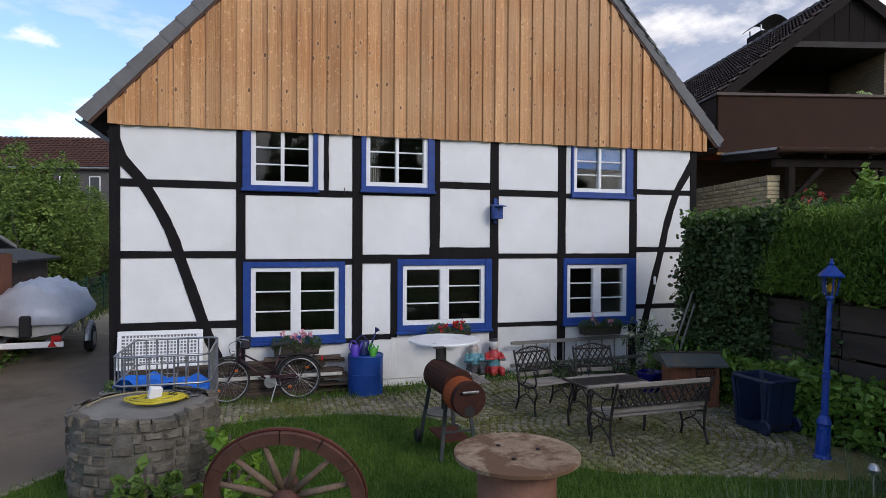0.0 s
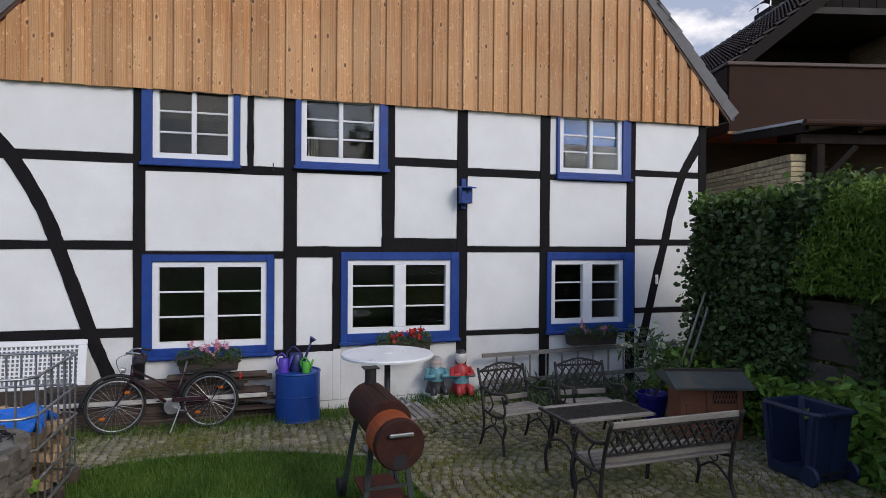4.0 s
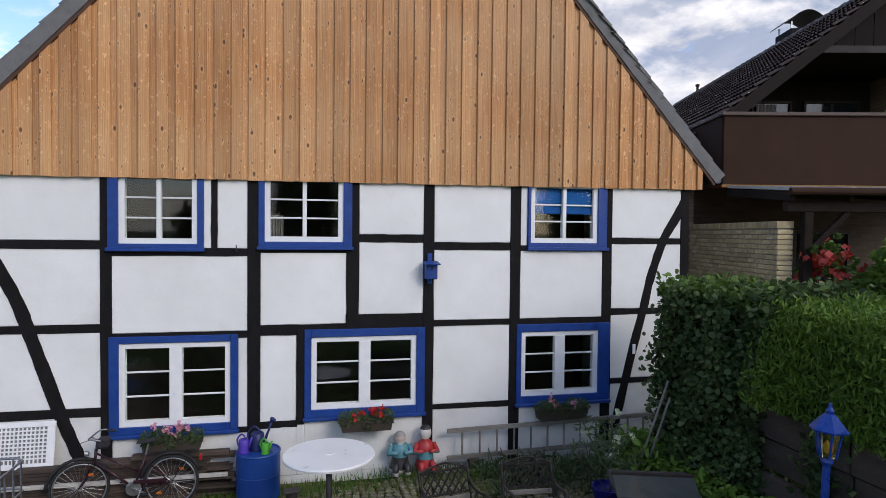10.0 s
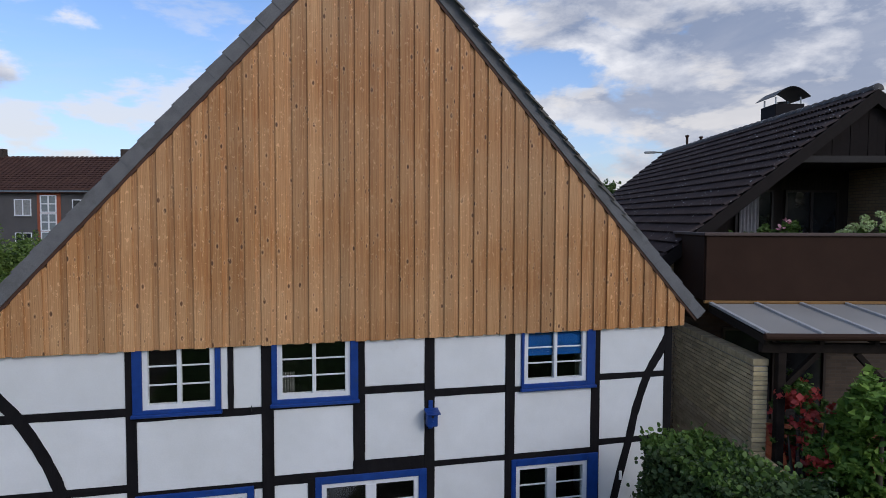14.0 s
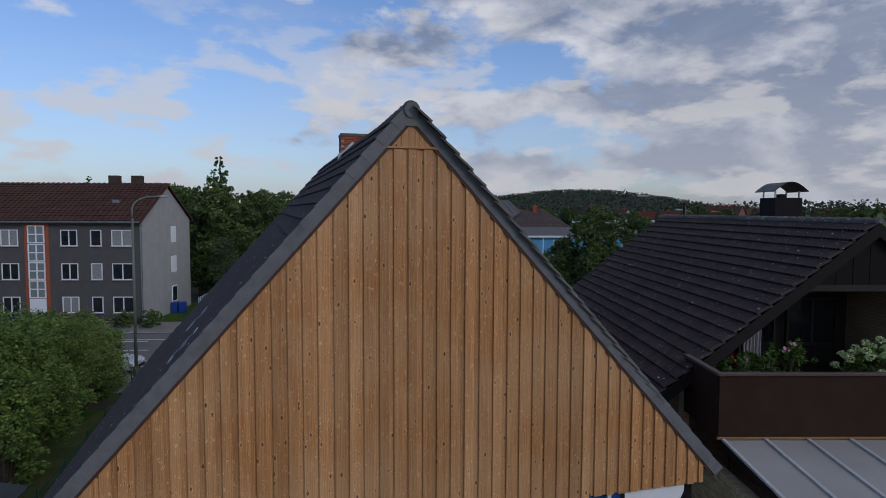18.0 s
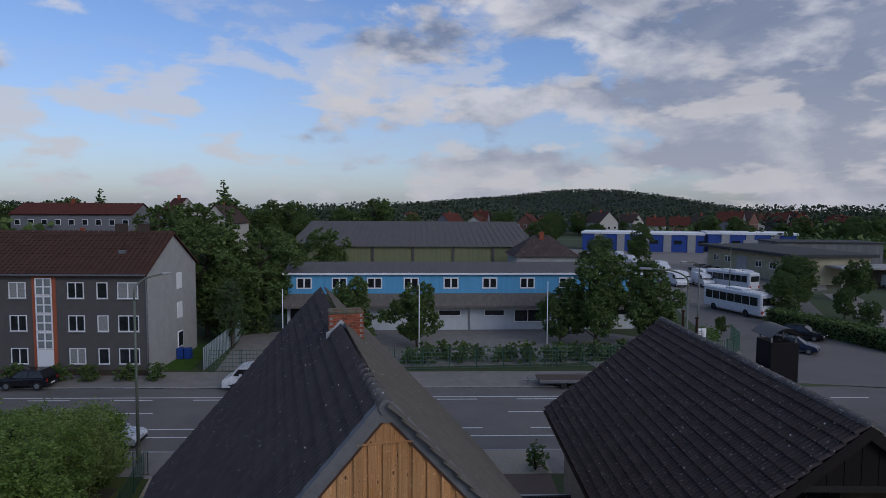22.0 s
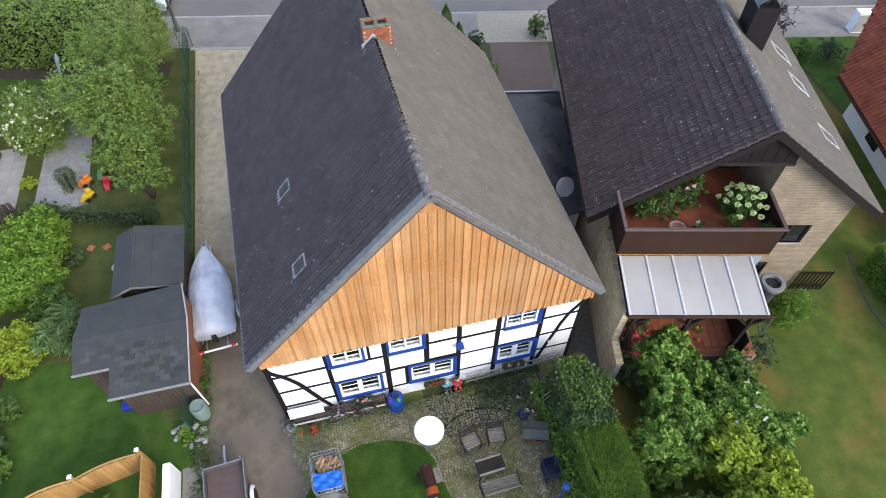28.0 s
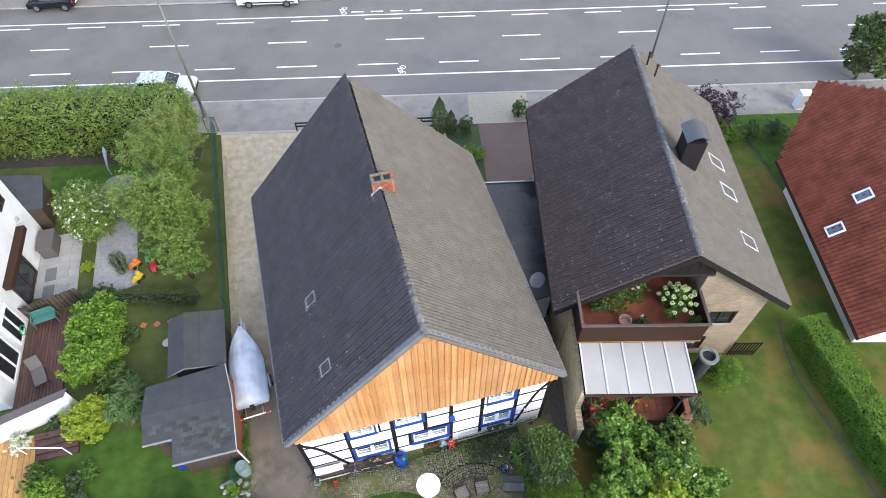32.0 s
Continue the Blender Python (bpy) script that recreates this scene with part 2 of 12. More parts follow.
# ---- materials ----
def material(name, dark, light, rough=0.7, metal=0.0, scale=6.0, fine=60.0, bump=0.15, vary=0.0, stain=None, stain_scale=1.2, stain_cut=(0.55, 0.75), stretch=(1, 1, 1), spec=0.4, island=False, wet=0.0, grit=0.45):
    """A procedural surface: two colours mixed by coarse and fine grain, a stain of its own colour, gloss that varies, fine relief,
    and a change of tone from piece to piece."""
    m = bpy.data.materials.new(name)
    m.use_nodes = True
    n, l = m.node_tree.nodes, m.node_tree.links
    b = n["Principled BSDF"]
    tc = n.new("ShaderNodeTexCoord")
    mp = n.new("ShaderNodeMapping")
    mp.inputs["Scale"].default_value = stretch
    l.new(tc.outputs["Object"], mp.inputs[0])
    info = n.new("ShaderNodeObjectInfo")
    if vary:
        off = n.new("ShaderNodeVectorMath")
        off.operation = "ADD"
        sc = n.new("ShaderNodeMath")
        sc.operation = "MULTIPLY"
        sc.inputs[1].default_value = 37.0
        l.new(info.outputs["Random"], sc.inputs[0])
        l.new(mp.outputs[0], off.inputs[0])
        l.new(sc.outputs[0], off.inputs[1])
        vec = off.outputs[0]
    else:
        vec = mp.outputs[0]

    def tex(s, detail, rough_=0.55):
        t = n.new("ShaderNodeTexNoise")
        t.inputs["Scale"].default_value, t.inputs["Detail"].default_value, t.inputs["Roughness"].default_value = s, detail, rough_
        l.new(vec, t.inputs["Vector"])
        return t.outputs["Fac"]

    def blend(f, a, c, kind="MIX"):
        x = n.new("ShaderNodeMix")
        x.data_type, x.blend_type = "RGBA", kind
        for i, v in ((0, f), (6, a), (7, c)):
            if isinstance(v, (int, float)):
                x.inputs[i].default_value = v
            elif isinstance(v, tuple):
                x.inputs[i].default_value = (*v, 1)
            else:
                l.new(v, x.inputs[i])
        return x.outputs[2]

    def ranged(f, lo, hi, a=0.0, c=1.0):
        r = n.new("ShaderNodeMapRange")
        r.inputs[1].default_value, r.inputs[2].default_value, r.inputs[3].default_value, r.inputs[4].default_value = lo, hi, a, c
        l.new(f, r.inputs[0])
        return r.outputs[0]

    coarse, grain = tex(scale, 5), tex(fine, 3, 0.65)
    col = blend(ranged(coarse, 0.3, 0.7), dark, light)
    col = blend(ranged(grain, 0.3, 0.75, 0.0, grit), col, tuple(c * 0.55 for c in dark))
    if stain:
        col = blend(ranged(tex(stain_scale, 6, 0.62), *stain_cut), col, stain)
    if vary:
        rnd = info.outputs["Random"]
        if island:
            both = n.new("ShaderNodeMath")
            l.new(rnd, both.inputs[0])
            l.new(n.new("ShaderNodeNewGeometry").outputs["Random Per Island"], both.inputs[1])
            turn = n.new("ShaderNodeMath")
            turn.operation = "FRACT"
            l.new(both.outputs[0], turn.inputs[0])
            rnd = turn.outputs[0]
        tone = ranged(rnd, 0.0, 1.0, 1.0 - vary, 1.0 + vary)
        rgb = n.new("ShaderNodeCombineColor")
        for i in range(3):
            l.new(tone, rgb.inputs[i])
        col = blend(1.0, col, rgb.outputs[0], "MULTIPLY")
    l.new(col, b.inputs["Base Color"])
    l.new(ranged(coarse, 0.3, 0.7, max(0.02, rough - 0.09 - wet), min(1, rough + 0.09)), b.inputs["Roughness"])
    b.inputs["Metallic"].default_value = metal
    b.inputs["Specular IOR Level"].default_value = spec
    if bump:
        bp = n.new("ShaderNodeBump")
        bp.inputs["Strength"].default_value, bp.inputs["Distance"].default_value = bump, 0.02
        l.new(grain, bp.inputs["Height"])
        l.new(bp.outputs[0], b.inputs["Normal"])
    return m


def leaf_material(name, dark, light, rough=0.55, through_=0.25):
    """Leaves: tone by leaf and by clump, with light that passes through."""
    m = bpy.data.materials.new(name)
    m.use_nodes = True
    n, l = m.node_tree.nodes, m.node_tree.links
    b, out = n["Principled BSDF"], n["Material Output"]
    geo = n.new("ShaderNodeNewGeometry")
    tc = n.new("ShaderNodeTexCoord")
    t = n.new("ShaderNodeTexNoise")
    t.inputs["Scale"].default_value, t.inputs["Detail"].default_value = 1.6, 3
    l.new(tc.outputs["Object"], t.inputs["Vector"])
    add = n.new("ShaderNodeMath")
    add.operation = "MULTIPLY_ADD"
    add.inputs[1].default_value, add.inputs[2].default_value = 0.7, -0.1
    l.new(geo.outputs["Random Per Island"], add.inputs[0])
    sm = n.new("ShaderNodeMath")
    l.new(add.outputs[0], sm.inputs[0])
    half = n.new("ShaderNodeMath")
    half.operation = "MULTIPLY_ADD"
    half.inputs[1].default_value, half.inputs[2].default_value = 0.9, -0.2
    l.new(t.outputs["Fac"], half.inputs[0])
    l.new(half.outputs[0], sm.inputs[1])
    x = n.new("ShaderNodeMix")
    x.data_type, x.clamp_factor = "RGBA", True
    x.inputs[6].default_value, x.inputs[7].default_value = (*dark, 1), (*light, 1)
    l.new(sm.outputs[0], x.inputs[0])
    l.new(x.outputs[2], b.inputs["Base Color"])
    b.inputs["Roughness"].default_value = rough
    b.inputs["Specular IOR Level"].default_value = 0.3
    tr = n.new("ShaderNodeBsdfTranslucent")
    l.new(x.outputs[2], tr.inputs[0])
    mx = n.new("ShaderNodeMixShader")
    mx.inputs[0].default_value = through_
    l.new(b.outputs[0], mx.inputs[1])
    l.new(tr.outputs[0], mx.inputs[2])
    l.new(mx.outputs[0], out.inputs[0])
    return m


def board_material(name, pale, deep, knot, bleached, rough=0.55):
    """Upright softwood boards: grain along z, knots, and a tone of its own for each board."""
    m = bpy.data.materials.new(name)
    m.use_nodes = True
    n, l = m.node_tree.nodes, m.node_tree.links
    b = n["Principled BSDF"]
    tc, info = n.new("ShaderNodeTexCoord"), n.new("ShaderNodeObjectInfo")
    off = n.new("ShaderNodeVectorMath")
    off.operation = "ADD"
    k = n.new("ShaderNodeMath")
    k.operation = "MULTIPLY"
    k.inputs[1].default_value = 91.0
    l.new(info.outputs["Random"], k.inputs[0])
    l.new(tc.outputs["Object"], off.inputs[0])
    l.new(k.outputs[0], off.inputs[1])

    def mapped(s):
        mp = n.new("ShaderNodeMapping")
        mp.inputs["Scale"].default_value = s
        l.new(off.outputs[0], mp.inputs[0])
        return mp.outputs[0]

    def mixed(f, a, c, kind="MIX"):
        x = n.new("ShaderNodeMix")
        x.data_type, x.blend_type = "RGBA", kind
        for i, v in ((0, f), (6, a), (7, c)):
            if isinstance(v, (int, float)):
                x.inputs[i].default_value = v
            elif isinstance(v, tuple):
                x.inputs[i].default_value = (*v, 1)
            else:
                l.new(v, x.inputs[i])
        return x.outputs[2]

    def ranged(f, lo, hi, a, c):
        r = n.new("ShaderNodeMapRange")
        r.inputs[1].default_value, r.inputs[2].default_value, r.inputs[3].default_value, r.inputs[4].default_value = lo, hi, a, c
        l.new(f, r.inputs[0])
        return r.outputs[0]

    g = n.new("ShaderNodeTexNoise")
    g.inputs["Scale"].default_value, g.inputs["Detail"].default_value, g.inputs["Distortion"].default_value = 3.0, 6, 1.2
    l.new(mapped((9, 9, 0.22)), g.inputs["Vector"])
    fine = n.new("ShaderNodeTexNoise")
    fine.inputs["Scale"].default_value, fine.inputs["Detail"].default_value = 20.0, 4
    l.new(mapped((7, 7, 0.22)), fine.inputs["Vector"])
    col = mixed(ranged(g.outputs["Fac"], 0.3, 0.7, 0, 1), pale, deep)
    col = mixed(ranged(fine.outputs["Fac"], 0.45, 0.75, 0, 0.4), col, tuple(c * 0.6 for c in deep))
    # weathering in broad patches, knots of two sizes and short resin streaks
    broad = n.new("ShaderNodeTexNoise")
    broad.inputs["Scale"].default_value, broad.inputs["Detail"].default_value = 0.55, 3
    l.new(tc.outputs["Object"], broad.inputs["Vector"])
    col = mixed(ranged(broad.outputs["Fac"], 0.42, 0.66, 0, 0.55), col, bleached)
    for size, near_, far_, strength in (((6.5, 6.5, 3.2), 0.085, 0.15, 0.95), ((12.0, 12.0, 5.0), 0.075, 0.16, 0.7)):
        v = n.new("ShaderNodeTexVoronoi")
        v.inputs["Scale"].default_value = 1.0
        l.new(mapped(size), v.inputs["Vector"])
        col = mixed(ranged(v.outputs["Distance"], far_, far_ + 0.09, 0.4, 0), col, tuple(min(1, c * 1.2) for c in bleached))
        col = mixed(ranged(v.outputs["Distance"], near_, far_, strength, 0), col, knot)
    streak = n.new("ShaderNodeTexNoise")
    streak.inputs["Scale"].default_value, streak.inputs["Detail"].default_value = 1.0, 2
    l.new(mapped((60, 60, 9)), streak.inputs["Vector"])
    col = mixed(ranged(streak.outputs["Fac"], 0.68, 0.76, 0, 0.6), col, tuple(c * 0.5 for c in deep))
    col = mixed(ranged(streak.outputs["Fac"], 0.30, 0.24, 0, 0.45), col, tuple(min(1, c * 1.35) for c in bleached))
    # wavy growth lines and pale torn flecks
    wave = n.new("ShaderNodeTexWave")
    wave.inputs["Scale"].default_value, wave.inputs["Distortion"].default_value, wave.inputs["Detail"].default_value = 1.0, 9.0, 3
    wave.inputs["Detail Scale"].default_value = 0.6
    l.new(mapped((13, 13, 0.9)), wave.inputs["Vector"])
    col = mixed(ranged(wave.outputs["Fac"], 0.72, 1.0, 0, 0.42), col, tuple(c * 0.75 for c in deep))
    fleck = n.new("ShaderNodeTexNoise")
    fleck.inputs["Scale"].default_value, fleck.inputs["Detail"].default_value, fleck.inputs["Distortion"].default_value = 1.0, 2, 0.4
    l.new(mapped((26, 26, 15)), fleck.inputs["Vector"])
    col = mixed(ranged(fleck.outputs["Fac"], 0.64, 0.70, 0, 0.55), col, tuple(min(1, c * 1.35) for c in bleached))
    tone = ranged(info.outputs["Random"], 0, 1, 0.80, 1.18)
    rgb = n.new("ShaderNodeCombineColor")
    for i in range(3):
        l.new(tone, rgb.inputs[i])
    col = mixed(1.0, col, rgb.outputs[0], "MULTIPLY")
    l.new(col, b.inputs["Base Color"])
    b.inputs["Roughness"].default_value = rough
    b.inputs["Specular IOR Level"].default_value = 0.4
    bp = n.new("ShaderNodeBump")
    bp.inputs["Strength"].default_value, bp.inputs["Distance"].default_value = 0.25, 0.01
    l.new(fine.outputs["Fac"], bp.inputs["Height"])
    l.new(bp.outputs[0], b.inputs["Normal"])
    return m


def glass_material(name, tint=(0.9, 0.95, 0.93), rough=0.02):
    m = bpy.data.materials.new(name)
    m.use_nodes = True
    b = m.node_tree.nodes["Principled BSDF"]
    b.inputs["Base Color"].default_value = (*tint, 1)
    b.inputs["Transmission Weight"].default_value = 1.0
    b.inputs["Roughness"].default_value = rough
    b.inputs["IOR"].default_value = 1.45
    return m


def tile_material(name, dark, light, lichen, rough=0.7, amount=0.70):
    """Weathered roof tiles with pale lichen specks."""
    m = material(name, dark, light, rough, scale=1.3, fine=40, bump=0.3, vary=0.06, spec=0.06, island=True)
    n, l = m.node_tree.nodes, m.node_tree.links
    b = n["Principled BSDF"]
    was = b.inputs["Base Color"].links[0].from_socket
    tc = n.new("ShaderNodeTexCoord")
    t = n.new("ShaderNodeTexNoise")
    t.inputs["Scale"].default_value, t.inputs["Detail"].default_value, t.inputs["Roughness"].default_value = 13.0, 4, 0.6
    shift, own, many = n.new("ShaderNodeVectorMath"), n.new("ShaderNodeObjectInfo"), n.new("ShaderNodeMath")
    many.operation = "MULTIPLY"
    many.inputs[1].default_value = 53.0
    l.new(own.outputs["Random"], many.inputs[0])
    l.new(tc.outputs["Object"], shift.inputs[0])
    l.new(many.outputs[0], shift.inputs[1])
    l.new(shift.outputs[0], t.inputs["Vector"])
    r = n.new("ShaderNodeMapRange")
    r.inputs[1].default_value, r.inputs[2].default_value, r.inputs[4].default_value = amount, amount + 0.02, 0.9
    l.new(t.outputs["Fac"], r.inputs[0])
    x = n.new("ShaderNodeMix")
    x.data_type = "RGBA"
    l.new(r.outputs[0], x.inputs[0])
    l.new(was, x.inputs[6])
    x.inputs[7].default_value = (*lichen, 1)
    l.new(x.outputs[2], b.inputs["Base Color"])
    return m


PLASTER = material("white limewashed render", (0.74, 0.74, 0.72), (0.83, 0.83, 0.82), 0.85, scale=1.4, fine=45, bump=0.12, stain=(0.60, 0.58, 0.53), stain_scale=0.9, stain_cut=(0.62, 0.86), vary=0.03, grit=0.07)
PLINTH = material("stained white plinth render", (0.62, 0.62, 0.60), (0.78, 0.78, 0.76), 0.85, scale=2.0, fine=40, bump=0.2, stain=(0.33, 0.34, 0.28), stain_scale=1.6, stain_cut=(0.60, 0.80), grit=0.15)
TIMBER = material("black tarred oak", (0.007, 0.006, 0.007), (0.017, 0.015, 0.016), 0.75, scale=8, fine=70, bump=0.35, stretch=(1, 1, 0.4), spec=0.15)
BOARDS = board_material("larch cladding", (0.60, 0.310, 0.120), (0.40, 0.160, 0.048), (0.085, 0.032, 0.013), (0.63, 0.385, 0.192))
BLUE = material("blue painted wood", (0.009, 0.042, 0.22), (0.014, 0.066, 0.30), 0.42, scale=9, fine=90, bump=0.06, stain=(0.02, 0.05, 0.16), stain_scale=5)
WHITE = material("white window paint", (0.76, 0.77, 0.78), (0.83, 0.83, 0.83), 0.35, scale=7, fine=80, bump=0.03, grit=0.05)
GLASS = glass_material("window glass")
ROOM = material("room walls in gloom", (0.05, 0.045, 0.04), (0.09, 0.08, 0.07), 0.9)
# left slopes coloured darker, right slopes paler: light and shade put into the tiles
TILE_SHADED = tile_material("shaded slope concrete tiles", (0.066, 0.056, 0.056), (0.092, 0.080, 0.079), (0.55, 0.55, 0.52), 0.8, 0.675)
TILE_LIT = tile_material("weathered lit slope concrete tiles", (0.120, 0.108, 0.092), (0.152, 0.137, 0.117), (0.52, 0.52, 0.47), 0.85, 0.70)
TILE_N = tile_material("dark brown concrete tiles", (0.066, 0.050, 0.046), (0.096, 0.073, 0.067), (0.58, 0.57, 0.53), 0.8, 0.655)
TILE_RED = tile_material("red clay tiles", (0.15, 0.044, 0.027), (0.28, 0.084, 0.048), (0.35, 0.25, 0.2), 0.8, 0.76)
VERGE = material("grey fibre cement verge", (0.140, 0.138, 0.140), (0.200, 0.197, 0.197), 0.8, scale=5, fine=60, bump=0.15, stain=(0.10, 0.10, 0.09), stain_scale=3)
ZINC = material("dull zinc", (0.28, 0.30, 0.31), (0.40, 0.42, 0.43), 0.4, 0.85, scale=3, fine=40, bump=0.05)
LEAD = material("pale lead flashing", (0.45, 0.47, 0.50), (0.58, 0.60, 0.62), 0.5, 0.3, scale=8)
BRICK_RED = material("red brick", (0.26, 0.065, 0.03), (0.40, 0.11, 0.055), 0.85, scale=9, fine=80, bump=0.3, vary=0.25)
MORTAR = material("grey mortar", (0.28, 0.27, 0.25), (0.38, 0.37, 0.34), 0.9, scale=10)
BRICK_BUFF = material("buff brick", (0.42, 0.335, 0.185), (0.56, 0.46, 0.28), 0.85, scale=9, fine=80, bump=0.3, vary=0.22)
ASPHALT = material("worn asphalt", (0.138, 0.128, 0.117), (0.183, 0.171, 0.157), 0.85, scale=0.35, fine=30, bump=0.2, stain=(0.115, 0.107, 0.098), stain_scale=0.22, stain_cut=(0.52, 0.70))
PAINT_ROAD = material("white road paint", (0.62, 0.62, 0.60), (0.78, 0.78, 0.76), 0.7, scale=6, fine=50, stain=(0.3, 0.3, 0.3), stain_scale=5, stain_cut=(0.62, 0.8))
PAVING = material("grey concrete paving", (0.195, 0.178, 0.156), (0.285, 0.262, 0.232), 0.85, scale=0.9, fine=40, bump=0.2, stain=(0.14, 0.135, 0.12), stain_scale=1.4)
KERB = material("concrete kerb", (0.30, 0.29, 0.28), (0.40, 0.39, 0.37), 0.85, scale=3, fine=50, vary=0.1)
GRAVEL_PLAIN = material("compacted gravel drive", (0.115, 0.090, 0.066), (0.21, 0.172, 0.128), 0.95, scale=0.45, fine=45, bump=0.4, stain=(0.075, 0.062, 0.040), stain_scale=0.5, stain_cut=(0.50, 0.68))


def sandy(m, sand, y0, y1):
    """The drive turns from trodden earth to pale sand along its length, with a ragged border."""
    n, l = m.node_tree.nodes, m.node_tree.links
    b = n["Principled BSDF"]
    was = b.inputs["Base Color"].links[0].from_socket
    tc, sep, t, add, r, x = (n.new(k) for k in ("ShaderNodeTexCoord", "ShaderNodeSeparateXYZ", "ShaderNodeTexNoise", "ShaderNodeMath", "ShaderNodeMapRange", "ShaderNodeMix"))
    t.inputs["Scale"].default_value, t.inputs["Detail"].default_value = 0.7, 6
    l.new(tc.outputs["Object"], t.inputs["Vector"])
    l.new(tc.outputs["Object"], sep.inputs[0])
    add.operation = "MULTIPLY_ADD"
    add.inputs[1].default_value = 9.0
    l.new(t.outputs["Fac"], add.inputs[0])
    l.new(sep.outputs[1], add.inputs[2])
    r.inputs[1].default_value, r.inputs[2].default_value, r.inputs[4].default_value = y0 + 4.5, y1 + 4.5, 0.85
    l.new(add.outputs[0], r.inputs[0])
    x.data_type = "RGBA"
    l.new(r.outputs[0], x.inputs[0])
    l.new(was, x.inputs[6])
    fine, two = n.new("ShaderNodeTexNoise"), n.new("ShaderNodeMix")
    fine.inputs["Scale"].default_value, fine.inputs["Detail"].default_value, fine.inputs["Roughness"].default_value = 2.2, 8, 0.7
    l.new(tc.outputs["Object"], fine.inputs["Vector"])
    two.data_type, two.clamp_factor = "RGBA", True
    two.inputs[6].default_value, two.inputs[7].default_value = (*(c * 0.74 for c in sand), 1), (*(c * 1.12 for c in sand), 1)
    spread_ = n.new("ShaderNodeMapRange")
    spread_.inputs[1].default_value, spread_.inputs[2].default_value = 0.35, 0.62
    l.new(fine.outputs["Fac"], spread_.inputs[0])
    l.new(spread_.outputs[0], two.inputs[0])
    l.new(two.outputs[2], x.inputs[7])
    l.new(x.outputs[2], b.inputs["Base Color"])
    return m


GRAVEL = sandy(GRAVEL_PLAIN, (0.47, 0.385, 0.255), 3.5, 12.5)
LAWN = material("mown lawn", (0.034, 0.078, 0.012), (0.082, 0.142, 0.026), 0.95, scale=1.6, fine=22, bump=0.8, grit=0.6, stain=(0.09, 0.12, 0.03), stain_scale=0.5, stain_cut=(0.58, 0.8), spec=0.1)
DRY_LAWN = material("patchy dry lawn", (0.058, 0.090, 0.015), (0.125, 0.152, 0.033), 0.95, scale=1.3, fine=20, bump=0.8, grit=0.6, stain=(0.22, 0.125, 0.045), stain_scale=0.24, stain_cut=(0.50, 0.76), spec=0.1)
YARD_LAWN = material("thin olive lawn", (0.060, 0.080, 0.020), (0.115, 0.130, 0.045), 0.95, scale=1.1, fine=20, bump=0.8, grit=0.6, stain=(0.15, 0.115, 0.06), stain_scale=0.5, stain_cut=(0.54, 0.8), spec=0.1)
SOIL = material("dark garden soil", (0.035, 0.028, 0.018), (0.07, 0.055, 0.035), 0.95, scale=3, fine=40, bump=0.6)
FIELD = material("rough far ground", (0.035, 0.055, 0.018), (0.075, 0.095, 0.035), 0.95, scale=0.05, fine=6, bump=0.3, stain=(0.13, 0.12, 0.09), stain_scale=0.02, stain_cut=(0.55, 0.7))
STONE = material("granite sett", (0.145, 0.130, 0.092), (0.29, 0.262, 0.198), 0.8, scale=7, fine=60, bump=0.3, vary=0.28, stain=(0.12, 0.135, 0.045), stain_scale=4, stain_cut=(0.46, 0.68))
STONES = material("granite setts", (0.145, 0.130, 0.090), (0.29, 0.262, 0.195), 0.8, scale=3, fine=60, bump=0.3, vary=0.28, island=True, stain=(0.12, 0.135, 0.045), stain_scale=0.9, stain_cut=(0.43, 0.64))
JOINT = material("mossy sand joints", (0.105, 0.100, 0.030), (0.22, 0.195, 0.075), 0.95, scale=2, fine=50, bump=0.5, stain=(0.06, 0.10, 0.02), stain_scale=0.8, stain_cut=(0.5, 0.7))
RUBBLE = material("grey rubble stone", (0.070, 0.060, 0.047), (0.225, 0.200, 0.160), 0.9, scale=6, fine=38, bump=1.0, vary=0.2, stain=(0.08, 0.085, 0.06), stain_scale=4)
IRON = material("black cast iron", (0.022, 0.020, 0.019), (0.055, 0.048, 0.045), 0.5, 0.4, scale=12, fine=80, bump=0.2)
SLAT = material("weathered bench slats", (0.15, 0.135, 0.115), (0.28, 0.26, 0.23), 0.8, scale=6, fine=70, bump=0.3, stretch=(0.3, 1, 1), vary=0.12)
BARK = material("bark", (0.06, 0.048, 0.036), (0.13, 0.105, 0.08), 0.95, scale=9, fine=40, bump=0.8, stretch=(1, 1, 0.3))
DARKWOOD = material("dark creosoted wood", (0.016, 0.012, 0.010), (0.036, 0.027, 0.021), 0.85, scale=6, fine=60, bump=0.4, stretch=(1, 0.3, 1), spec=0.1)
BROWN = material("brown balcony panel", (0.040, 0.021, 0.014), (0.056, 0.031, 0.021), 0.7, scale=2, fine=60, bump=0.05, spec=0.08)
GALV = material("galvanised steel", (0.30, 0.31, 0.32), (0.45, 0.46, 0.47), 0.38, 0.85, scale=14, fine=60, bump=0.04)
BLACK = material("black rubber", (0.012, 0.012, 0.013), (0.025, 0.025, 0.026), 0.7, scale=20)
GREENWIRE = material("green coated wire", (0.010, 0.055, 0.035), (0.018, 0.085, 0.055), 0.5, scale=20)
WHITE_PLASTIC = material("white plastic", (0.74, 0.75, 0.75), (0.82, 0.82, 0.82), 0.35, scale=4, fine=60, bump=0.02, grit=0.05)
TERRACOTTA = material("terracotta", (0.36, 0.12, 0.055), (0.48, 0.18, 0.09), 0.8, scale=9, fine=60)
